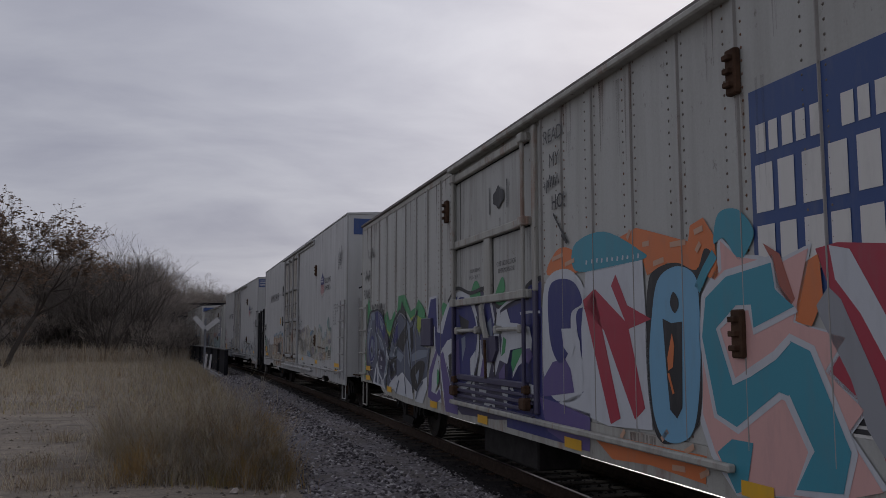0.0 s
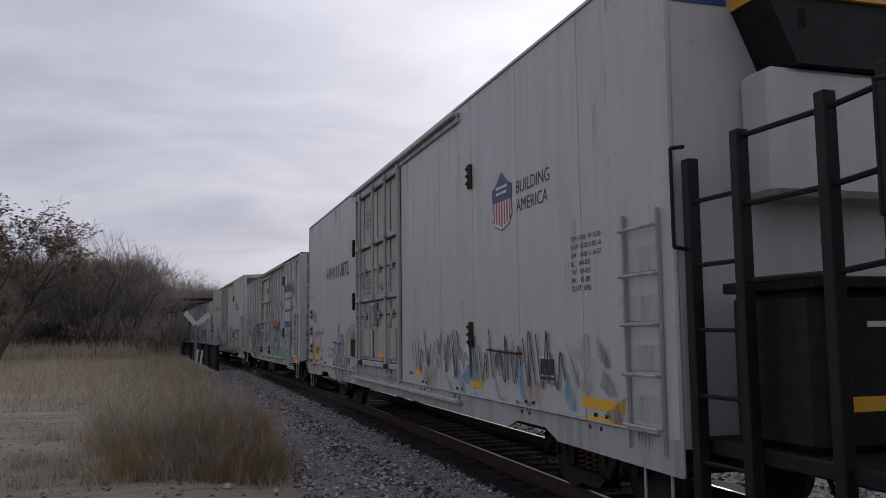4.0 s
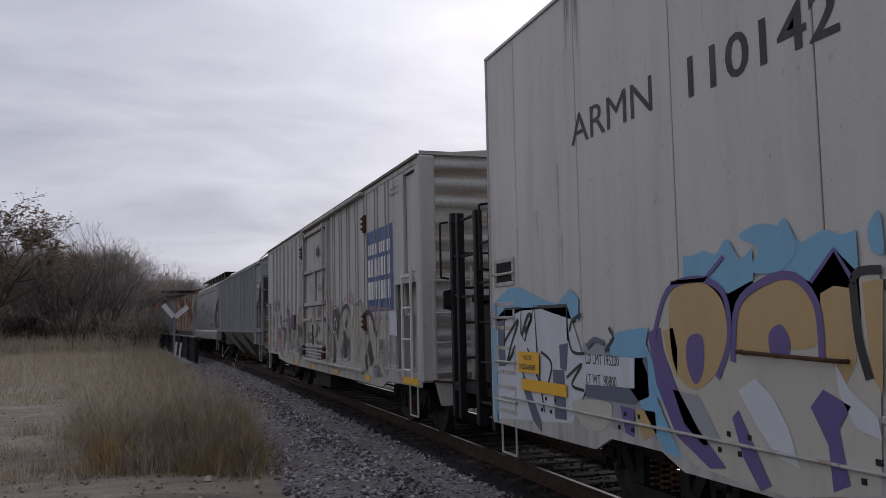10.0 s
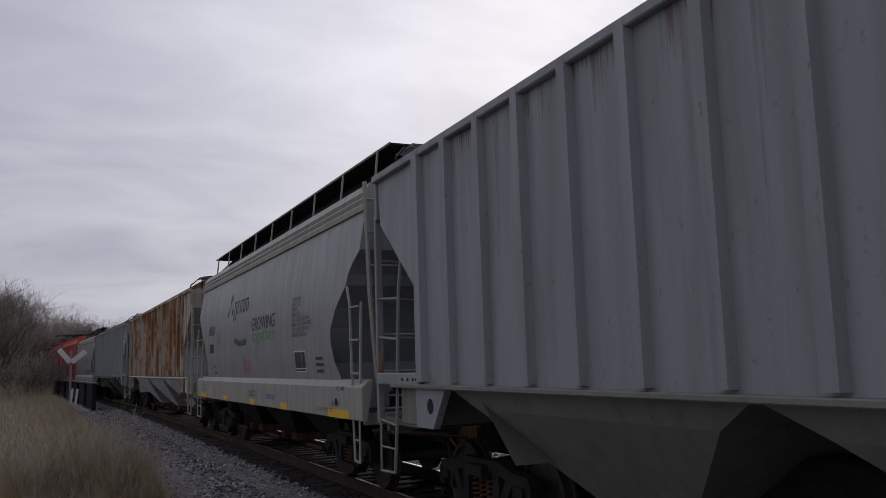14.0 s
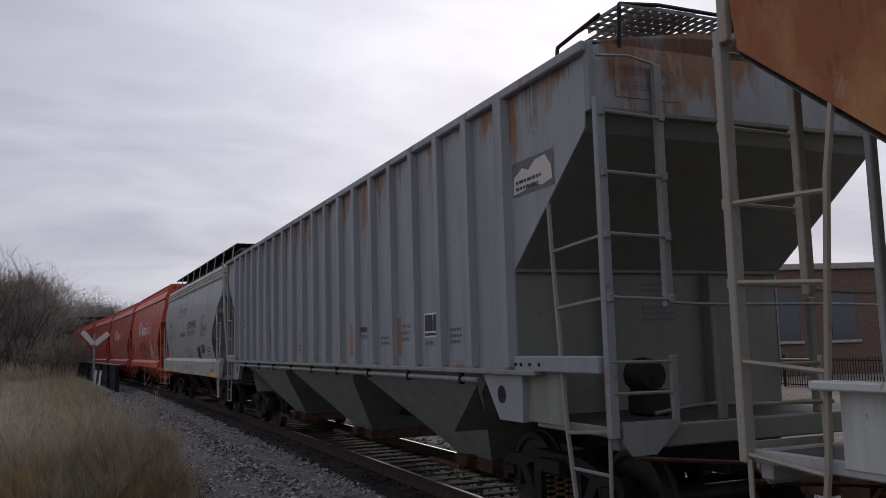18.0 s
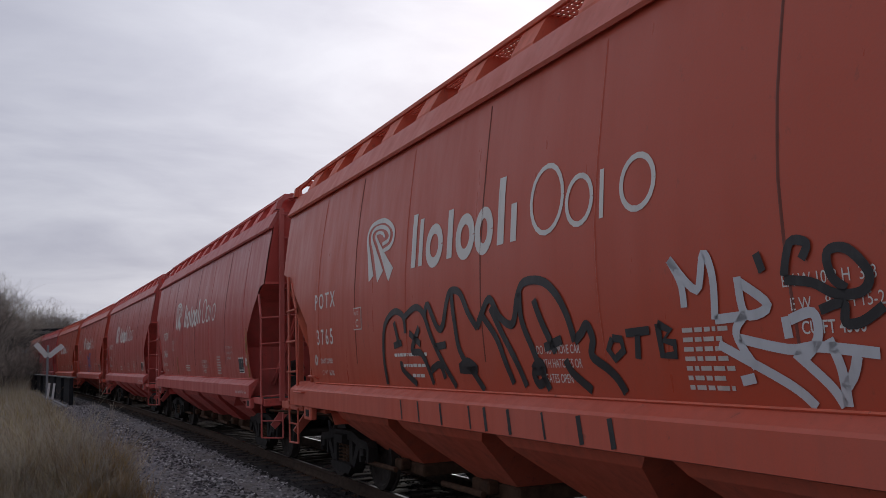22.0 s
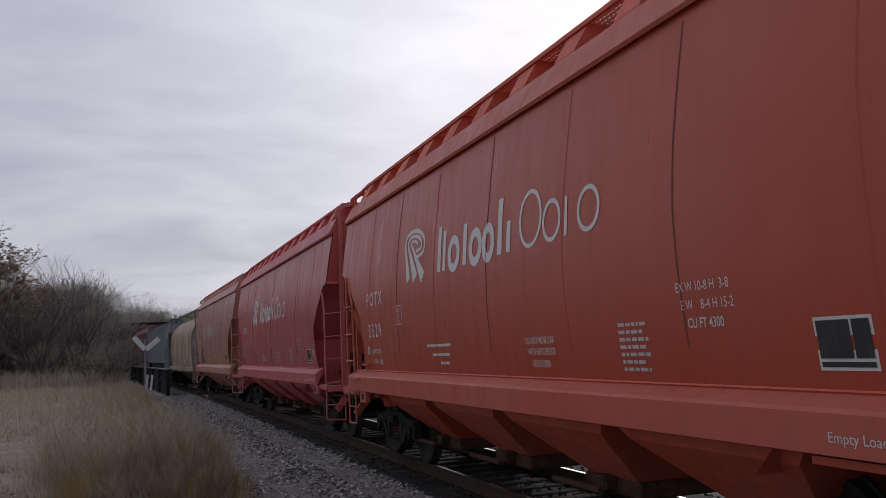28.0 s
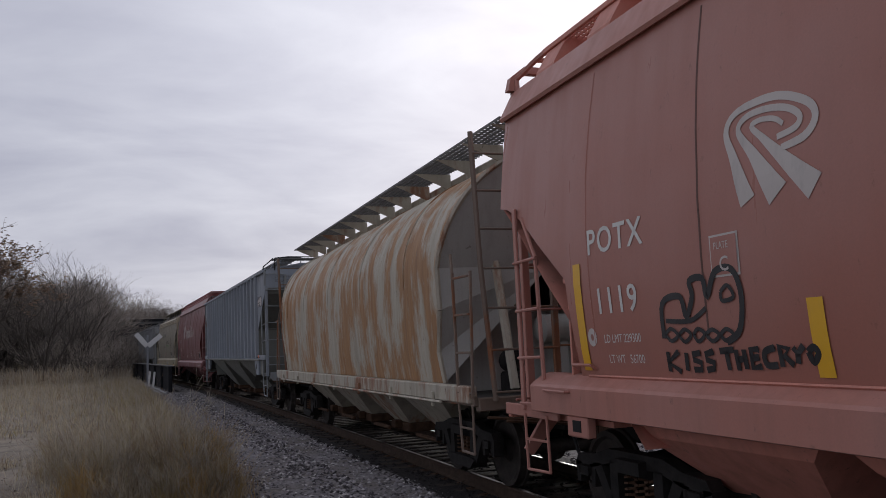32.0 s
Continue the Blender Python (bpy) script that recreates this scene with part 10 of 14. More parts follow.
    c.on("violet", 3).poly([(9.03, 1.28), (9.23, 1.30), (9.07, 1.61), (8.87, 1.63)])
    c.on("dusk", 3).poly([(8.89, 2.08), (8.73, 2.14), (8.69, 1.90), (8.81, 1.79)])
    c.on("white", 1).poly([(8.54, 2.25), (8.40, 2.23), (8.45, 1.90), (8.41, 1.63), (8.59, 1.41), (8.68, 1.45), (8.59, 1.86)])
    c.on("white", 2).poly([(8.38, 2.19), (8.17, 2.23), (8.08, 2.11), (7.76, 2.04), (7.43, 2.00), (7.36, 1.86), (7.38, 1.68), (7.79, 1.55), (7.98, 1.40), (7.97, 1.59), (7.64, 1.77), (8.05, 1.73), (8.16, 1.56), (8.42, 1.60), (8.34, 1.86), (8.45, 2.03)])
    c.on("green", 3).poly([(8.36, 1.65), (8.29, 1.89), (8.18, 1.86), (8.23, 1.70)])
    c.on("green", 3).poly([(8.02, 1.57), (7.96, 1.73), (7.60, 1.76), (7.97, 1.46)])
    c.on("violet", 3).poly([(8.46, 1.43), (8.24, 1.57), (8.23, 1.38), (8.44, 1.37)])
    c.on("navy", 3).poly([(8.12, 2.23), (7.57, 2.30), (7.29, 2.31), (7.27, 2.02), (8.03, 2.06), (8.07, 2.13)])
    c.on("navy", 2).poly([(7.47, 2.47), (7.06, 2.49), (7.09, 2.12), (7.24, 2.10), (7.41, 2.24)])
    c.on("violet", 3).poly([(7.59, 1.75), (7.41, 1.76), (7.33, 1.67), (7.46, 1.58), (7.58, 1.60)])
    c.on("black", 4).stroke([(10.68, 2.42), (10.23, 2.60), (9.60, 2.50), (9.09, 2.53), (8.86, 2.51), (8.43, 2.26), (7.73, 2.38), (7.39, 2.50), (7.06, 2.54)], 0.050)
    c.on("black", 4).stroke([(9.32, 2.17), (9.20, 1.87), (9.29, 1.49), (9.68, 1.16)], 0.035)
    c.on("black", 4).stroke([(8.52, 2.20), (8.66, 1.86), (8.60, 1.39)], 0.030)
    c.on("white", 5).stroke([(8.43, 2.22), (8.11, 2.31), (7.56, 2.38), (7.39, 2.41)], 0.035)
    c.on("white", 5).stroke([(7.70, 2.16), (7.42, 2.17), (7.09, 2.16)], 0.030)
    c.on("green", 1).blob([(9.67, 2.34), (9.48, 2.61), (9.32, 2.65), (9.19, 2.54), (9.22, 2.36)])
    c.on("green", 1).blob([(8.65, 2.33), (8.42, 2.58), (8.29, 2.63), (8.22, 2.50), (8.25, 2.41), (7.99, 2.36), (8.37, 2.28)])
    c.on("white", 3).poly([(9.12, 0.95), (8.92, 1.11), (8.61, 1.11), (8.62, 0.95), (8.73, 1.03), (8.98, 0.98)])
    c.on("white", 3).poly([(8.38, 1.28), (8.12, 1.30), (8.19, 1.01), (8.25, 1.02)])
    c.on("white", 3).poly([(7.65, 1.17), (7.48, 1.36), (7.15, 1.34), (7.16, 1.23), (7.46, 1.14)])
    c.on("white", 3).poly([(9.67, 1.27), (9.43, 1.29), (9.38, 1.03), (9.49, 1.01)])
    c.on("white", 3).poly([(9.24, 1.20), (8.91, 1.23), (8.98, 1.13), (9.18, 1.11)])
    c.on("white", 3).poly([(7.99, 1.31), (7.91, 1.21), (8.09, 1.27)])
    # left piece, slate and silver with a green flare
    c.on("green", 0).poly([(17.12, 2.03), (17.13, 2.44), (16.92, 2.68), (16.80, 2.76), (16.72, 2.61), (16.61, 2.52), (16.41, 2.43), (16.85, 2.13)])
    c.on("green", 0).poly([(17.18, 1.88), (17.07, 1.63), (17.07, 1.06), (17.24, 0.97)])
    c.on("green", 0).poly([(15.21, 2.30), (14.98, 2.43), (14.77, 2.23), (14.56, 2.25), (14.33, 2.40), (14.14, 2.31), (13.97, 2.45), (14.01, 1.96), (14.29, 2.10), (14.65, 1.80), (14.82, 1.62), (14.87, 1.69), (14.69, 1.87), (15.13, 2.10)])
    c.on("lime", 1).poly([(15.11, 2.19), (15.00, 2.08), (14.69, 1.97), (14.52, 2.09), (14.38, 2.07), (14.70, 1.62), (14.84, 1.69), (14.67, 1.90), (15.06, 2.04)])
    c.on("slate", 1).poly([(17.15, 1.58), (17.01, 2.03), (16.64, 2.41), (16.18, 2.46), (15.78, 2.46), (15.37, 2.35), (15.10, 2.14), (14.80, 1.87), (14.90, 1.69), (14.82, 1.51), (14.92, 1.15), (15.03, 0.87), (15.40, 0.93), (16.28, 0.94), (17.01, 1.24)])
    c.on("slate", 1).poly([(14.83, 1.51), (14.13, 2.20), (13.99, 2.25), (14.08, 1.03), (14.82, 0.88), (14.94, 1.15)])
    c.on("navy", 2).poly([(16.15, 2.41), (15.82, 2.44), (15.37, 2.33), (15.12, 2.00), (15.21, 1.83), (15.46, 1.99), (15.81, 2.13), (16.01, 1.96)])
    c.on("navy", 2).blob([(16.68, 1.83), (16.32, 1.93), (16.11, 1.74), (16.18, 1.46), (16.48, 1.32), (16.71, 1.52)])
    c.on("dusk", 3).poly([(16.61, 1.64), (16.44, 1.88), (16.27, 1.83), (16.24, 1.56), (16.43, 1.42)])
    c.on("plum", 3).poly([(16.55, 1.65), (16.39, 1.74), (16.31, 1.61), (16.40, 1.50)])
    c.on("dusk", 2).poly([(16.95, 1.83), (16.55, 2.30), (16.42, 2.23), (16.76, 1.78), (16.84, 1.54)])
    c.on("dusk", 3).poly([(15.68, 2.34), (15.31, 2.17), (15.27, 2.05), (15.58, 2.15)])
    c.on("dusk", 2).poly([(15.86, 1.96), (15.47, 1.87), (15.19, 1.68), (15.11, 1.51), (15.47, 1.67)])
    c.on("dusk", 2).poly([(16.55, 2.40), (16.19, 2.44), (16.11, 2.28), (16.37, 2.25)])
    c.on("dusk", 2).poly([(16.09, 2.01), (15.86, 1.83), (15.85, 1.49), (16.03, 1.62)])
    c.on("plum", 2).poly([(15.80, 1.66), (15.22, 1.64), (15.05, 1.39), (15.24, 1.17), (15.63, 1.24)])
    c.on("plum", 2).poly([(15.16, 2.14), (15.01, 2.06), (14.80, 1.83), (14.98, 1.69), (15.15, 1.83)])
    c.on("plum", 2).poly([(17.00, 1.44), (16.62, 1.29), (16.18, 1.26), (16.36, 1.06), (16.91, 1.20)])
    c.on("white", 3).poly([(16.28, 0.93), (16.06, 1.23), (15.85, 1.41), (15.64, 1.18), (15.20, 1.00), (15.03, 0.87), (15.47, 0.91)])
    c.on("slate", 4).poly([(16.08, 0.97), (15.88, 1.33), (15.83, 0.96)])
    c.on("slate", 4).poly([(15.70, 0.95), (15.71, 1.15), (15.46, 1.04), (15.40, 0.94)])
    c.on("navy", 4).poly([(16.00, 1.00), (15.90, 1.20), (15.85, 0.99)])
    c.on("white", 3).poly([(14.98, 1.66), (14.76, 1.52), (14.89, 1.19), (15.13, 1.09), (15.26, 0.99), (15.03, 1.35)])
    c.on("dusk", 4).poly([(14.96, 1.54), (14.86, 1.47), (14.96, 1.21), (15.08, 1.17)])
    c.on("plum", 2).poly([(14.70, 1.41), (14.04, 1.50), (14.07, 1.15), (14.50, 1.04), (14.68, 1.17)])
    c.on("navy", 3).poly([(14.63, 1.35), (14.34, 1.43), (14.45, 1.20), (14.59, 1.19)])
    c.on("dusk", 2).poly([(14.69, 1.52), (14.45, 1.83), (14.32, 1.67), (14.03, 1.71), (14.04, 1.53)])
    c.on("navy", 2).poly([(14.40, 1.83), (14.13, 2.12), (13.99, 2.18), (14.01, 1.90), (14.22, 1.77)])
    c.on("white", 3).poly([(14.81, 0.88), (14.66, 1.01), (14.07, 1.20), (14.09, 0.97), (14.85, 0.83)])
    c.on("dusk", 5).blob([(14.40, 1.36), (14.32, 1.42), (14.25, 1.38), (14.33, 1.31)])
    c.on("white", 6).blob([(14.37, 1.38), (14.33, 1.40), (14.32, 1.38), (14.35, 1.37)])
    c.on("dusk", 5).blob([(14.31, 1.28), (14.27, 1.32), (14.23, 1.29), (14.27, 1.26)])
    c.on("white", 6).blob([(14.29, 1.29), (14.28, 1.30), (14.27, 1.29), (14.29, 1.29)])
    c.on("dusk", 5).blob([(14.67, 1.44), (14.62, 1.47), (14.58, 1.44), (14.63, 1.41)])
    c.on("white", 6).blob([(14.65, 1.45), (14.63, 1.46), (14.62, 1.45), (14.64, 1.44)])
    c.on("dusk", 5).blob([(15.72, 1.59), (15.62, 1.65), (15.53, 1.60), (15.63, 1.54)])
    c.on("white", 6).blob([(15.68, 1.61), (15.64, 1.63), (15.62, 1.61), (15.66, 1.59)])
    c.on("dusk", 5).blob([(15.75, 1.49), (15.68, 1.53), (15.63, 1.50), (15.69, 1.46)])
    c.on("white", 6).blob([(15.72, 1.50), (15.70, 1.51), (15.69, 1.50), (15.71, 1.49)])
    c.on("black", 4).stroke([(17.15, 1.58), (17.01, 2.03), (16.64, 2.41), (16.18, 2.46), (15.78, 2.46), (15.37, 2.35), (15.10, 2.14), (14.80, 1.87)], 0.035)
    c.on("black", 4).stroke([(14.83, 1.51), (14.47, 1.87), (14.13, 2.20)], 0.035)
    c.on("black", 4).stroke([(16.10, 2.41), (16.03, 2.01), (15.83, 1.83), (15.85, 1.41)], 0.035)
    c.on("black", 4).stroke([(14.92, 1.69), (14.82, 1.51), (14.92, 1.15), (15.03, 0.87)], 0.035)
    c.on("black", 4).stroke([(17.01, 1.24), (16.28, 0.94)], 0.035)
    c.on("black", 4).stroke([(15.84, 1.66), (15.49, 1.59), (15.17, 1.45)], 0.035)
    c.on("black", 4).stroke([(14.67, 1.43), (14.04, 1.53)], 0.035)
    c.on("white", 6).stroke([(17.01, 1.63), (16.89, 1.95), (16.55, 2.30)], 0.014)
    c.on("white", 6).stroke([(16.52, 1.37), (16.21, 1.43), (16.11, 1.66), (16.18, 1.83)], 0.014)
    c.on("white", 6).stroke([(15.99, 2.27), (15.85, 2.00), (15.40, 1.83), (15.16, 1.61)], 0.014)
    c.on("white", 6).stroke([(15.71, 2.38), (15.37, 2.27), (15.19, 2.10)], 0.014)
    c.on("white", 6).stroke([(15.85, 1.41), (15.71, 1.13), (15.47, 0.93)], 0.014)
    c.on("white", 6).stroke([(15.09, 1.83), (14.90, 1.65), (14.80, 1.51)], 0.014)
    c.on("white", 6).stroke([(15.01, 1.32), (15.14, 1.12), (15.24, 1.02)], 0.014)
    c.on("white", 6).stroke([(14.42, 1.83), (14.20, 2.06), (13.99, 2.16)], 0.014)
    c.on("white", 6).stroke([(14.75, 1.46), (14.61, 1.63), (14.45, 1.80)], 0.014)
    c.on("white", 6).stroke([(14.69, 1.17), (14.51, 1.06), (14.19, 1.16)], 0.014)
    c.on("white", 6).stroke([(16.76, 2.03), (16.47, 2.09), (16.30, 2.01)], 0.014)
    c.on("white", 6).stroke([(17.11, 1.38), (16.72, 1.21), (16.27, 1.23)], 0.014)
    c.on("white", 6).stroke([(15.53, 2.00), (15.38, 2.11), (15.26, 1.99)], 0.014)
    c.on("white", 6).stroke([(14.33, 1.54), (14.19, 1.68), (14.03, 1.71)], 0.014)
    c.on("white", 5).text("7900", 15.52, 1.43, 0.11, 0.85).text("35100", 15.58, 1.25, 0.11, 0.85)
    c.on("black", 0).text("ARMN", 16.55, 2.26, 0.50, 0.9, 1.1)
    c.on("black", 4).text("READ", 6.95, 4.0, 0.22, 0.9).text("MY", 6.8, 3.72, 0.22, 0.9).text("HO!", 6.75, 3.25, 0.22, 0.9)
    c.scrawl(6.95, 3.45, 0.4, 0.2, "black", 3, 4, 0.025)
    c.on("black", 4).stroke([(6.7, 3.2), (6.55, 3.05), (6.35, 2.85), (6.5, 2.95)], 0.03)
    c.on("black", 4).text("PUNKS", 17.35, 2.75, 0.3, 0.75)
    c.scrawl(17.3, 3.1, 0.6, 0.3, "black", 5, 3, 0.03)
    c.scrawl(16.9, 3.55, 0.7, 0.3, "black", 6, 4, 0.03)
    c.done()
    part("side_hatch", Form().soft(-1.66, -1.6, 11.55 - 8.825, 12.15 - 8.825, 1.75, 2.2, 0.012), SPRAY["plum"], A[0], "dark sprayed hatch plate")


def graffiti_b():
    c = Can(B, 20.36, faded=True)
    c.field(18.4, 9.4, 0.95, 1.62, 0.10, "wash", 3, -2, 16)
    c.on("black", 3).stroke([(8.06, 1.86), (8.04, 1.52)], 0.05, curve=False).stroke([(8.10, 1.86), (7.82, 1.74), (7.78, 1.60), (8.04, 1.50)], 0.05).stroke([(7.66, 1.84), (7.64, 1.56), (7.52, 1.48), (7.38, 1.56), (7.34, 1.84)], 0.05).stroke([(7.20, 1.46), (7.16, 1.84), (7.04, 1.56), (6.92, 1.84), (6.86, 1.46)], 0.05, curve=False).stroke([(6.72, 1.66), (6.48, 1.66)], 0.05, curve=False).stroke([(6.22, 1.90), (6.16, 1.46), (5.94, 1.44)], 0.05, curve=False).stroke([(5.74, 1.88), (5.54, 1.74), (5.52, 1.46), (5.70, 1.32), (5.84, 1.50), (5.80, 1.76), (5.68, 1.88)], 0.055)
    c.on("cream", 0).poly([(8.73, 2.21), (8.03, 2.14), (7.04, 2.28), (6.41, 2.32), (6.06, 2.17), (5.27, 2.11), (5.10, 2.29), (4.53, 2.05), (4.11, 2.29), (3.86, 2.13), (3.71, 1.94), (3.51, 1.85), (3.32, 1.89), (3.05, 1.93), (2.83, 2.17), (2.62, 2.44), (2.51, 2.28), (2.53, 2.15), (2.13, 2.17), (2.19, 1.29), (4.57, 1.22), (6.40, 1.32), (8.58, 1.34)])
    c.on("mint", 2).stroke([(4.37, 2.08), (4.11, 2.26), (3.81, 2.08), (3.84, 2.22)], 0.09)
    c.on("mint", 2).stroke([(3.71, 1.92), (3.51, 1.84), (3.34, 1.89), (3.29, 2.02)], 0.08)
    c.on("mint", 2).stroke([(3.05, 1.93), (2.91, 2.12), (2.64, 2.43), (2.51, 2.28), (2.55, 2.14), (2.13, 2.15)], 0.1)
    c.on("mint", 1).blob([(3.24, 2.06), (3.06, 2.06), (3.07, 1.92), (3.27, 1.90)])
    c.on("mint", 1).blob([(4.83, 1.55), (4.69, 1.56), (4.64, 1.46), (4.83, 1.43)])
    c.on("mint", 1).blob([(2.98, 1.64), (2.67, 1.64), (2.80, 1.49), (3.00, 1.49)])
    c.on("mint", 1).blob([(2.29, 1.59), (2.16, 1.71), (2.18, 1.43)])
    c.on("mint", 1).blob([(3.91, 1.25), (3.72, 1.28), (3.78, 1.18)])
    c.on("lilac", 1).blob([(6.92, 2.11), (6.75, 2.24), (6.59, 1.97)])
    c.on("lilac", 1).blob([(4.13, 1.42), (3.74, 1.48), (3.64, 1.33), (3.91, 1.22)])
    c.on("lilac", 1).blob([(3.05, 2.01), (2.91, 2.15), (2.84, 2.06), (2.89, 1.90)])
    c.on("lilac", 1).blob([(2.70, 1.82), (2.32, 1.87), (2.15, 1.85), (2.16, 1.76), (2.67, 1.72)])
    c.on("lilac", 1).blob([(5.71, 1.56), (5.21, 1.61), (5.14, 1.43), (5.55, 1.37)])
    c.on("lilac", 1).blob([(8.73, 2.16), (7.96, 2.19), (7.16, 2.28), (7.16, 2.12), (8.26, 2.04)])
    c.on("sky", 1).blob([(5.97, 2.05), (5.51, 2.15), (5.27, 2.11), (5.43, 2.03), (5.93, 1.96)])
    c.on("sky", 1).blob([(6.39, 1.49), (5.81, 1.39), (6.10, 1.29), (6.50, 1.35)])
    c.on("black", 3).stroke([(8.69, 2.49), (8.43, 2.88), (8.59, 2.51), (8.24, 2.65), (8.25, 2.28), (8.03, 2.45), (7.81, 2.41), (7.96, 2.24)], 0.025)
    c.on("black", 3).stroke([(8.70, 1.66), (8.57, 1.91), (8.41, 1.75), (8.61, 1.65)], 0.025)
    c.scrawl(8.7, 1.9, 0.5, 0.7, "black", 9, 3, 0.03)
    c.scrawl(8.6, 1.75, 0.8, 0.3, "black", 10, 4, 0.035)
    c.on("cream", 0).poly([(16.42, 1.99), (13.73, 2.09), (12.45, 2.16), (12.50, 0.88), (13.93, 0.79), (16.35, 0.72)])
    c.on("rust", 1).poly([(16.37, 1.90), (15.85, 2.03), (15.86, 1.73), (16.23, 1.51), (16.13, 1.34), (16.46, 1.14)])
    c.on("rust", 1).poly([(15.48, 1.90), (15.18, 1.93), (15.23, 1.01), (14.92, 0.89), (15.33, 0.72), (15.47, 1.22)])
    c.on("rust", 1).poly([(15.06, 1.86), (14.52, 2.03), (14.54, 1.68), (14.81, 1.49), (14.37, 1.23), (14.67, 1.28), (15.04, 1.55)])
    c.on("rust", 1).poly([(14.36, 1.89), (13.68, 2.06), (13.67, 1.76), (14.34, 1.70)])
    c.on("rust", 1).poly([(13.25, 1.88), (12.75, 2.04), (12.74, 1.77), (13.13, 1.59), (12.52, 1.16), (12.50, 0.96), (12.72, 0.92), (13.21, 1.39), (13.28, 1.67)])
    c.on("rust", 1).poly([(12.65, 1.99), (12.45, 2.08), (12.46, 1.49), (12.57, 1.48)])
    c.on("rust", 1).poly([(14.78, 0.76), (14.18, 1.11), (14.19, 0.91), (14.63, 0.78)])
    c.on("rust", 1).poly([(14.02, 1.26), (13.84, 1.26), (13.84, 0.86), (14.01, 0.85)])
    c.on("rust", 1).poly([(13.69, 1.07), (13.48, 1.06), (13.55, 0.79), (13.70, 0.79)])
    c.on("sky", 2).stroke([(16.37, 1.99), (15.80, 2.02), (15.17, 2.07), (14.71, 1.96), (14.49, 2.05), (13.73, 2.14), (13.57, 2.02), (12.76, 2.13), (12.46, 2.16)], 0.11)
    c.on("sky", 1).poly([(13.08, 1.59), (12.88, 1.69), (12.68, 1.53), (12.73, 1.45)])
    c.on("sky", 1).poly([(15.17, 1.35), (14.90, 1.30), (14.98, 1.18)])
    c.on("sky", 1).poly([(14.76, 1.05), (14.44, 1.05), (14.62, 0.93)])
    c.on("lilac", 1).poly([(13.23, 1.12), (12.96, 1.13), (13.01, 0.98), (13.21, 0.98)])
    c.on("black", 2).stroke([(13.52, 1.53), (13.39, 1.55), (13.45, 1.40), (13.35, 1.39)], 0.02)
    c.field(19.9, 17.9, 1.05, 1.9, 0.12, "grey", 8, 0, 6)
    c.scrawl(20.1, 1.5, 0.9, 0.5, "green", 12, 4, 0.03)
    c.scrawl(11.9, 1.1, 2.2, 0.3, "black", 13, 9, 0.025)
    c.scrawl(11.8, 3.9, 0.6, 0.3, "black", 14, 4, 0.025)
    c.scrawl(12.0, 3.1, 0.8, 0.3, "black", 15, 4, 0.025)
    c.scrawl(1.2, 3.6, 0.5, 0.8, "black", 16, 5, 0.02)
    c.done("faded sprayed graffiti")
    end_strokes(B[0], -10.18, (((-1.25, 3.5), (-0.9, 3.6), (-0.1, 3.65), (0.1, 3.9), (-0.2, 3.2), (-0.75, 3.3), (-0.3, 3.0), (0.0, 2.95)), ((-1.3, 3.15), (-0.6, 3.4), (-0.9, 2.95), (-0.3, 2.8), (0.4, 3.1), (0.6, 2.9)), ((0.2, 3.7), (0.7, 3.75), (1.0, 3.3), (0.7, 3.1), (0.5, 3.3), (1.2, 3.2))))


def end_strokes(car, y, lines, w=0.035):
    f = Form()
    for pts in lines:
        p = spline(list(pts), 5)
        rows = []
        for i, (x, z) in enumerate(p):
            a, b = p[max(i - 1, 0)], p[min(i + 1, len(p) - 1)]
            d = math.hypot(b[0] - a[0], b[1] - a[1]) or 1
            rows.append([(x - (b[1] - a[1]) / d * w / 2, y - 0.006, z + (b[0] - a[0]) / d * w / 2), (x + (b[1] - a[1]) / d * w / 2, y - 0.006, z - (b[0] - a[0]) / d * w / 2)])
        f.grid(rows)
    part("graffiti", f, SPRAY["black"], car, "black marker lines")


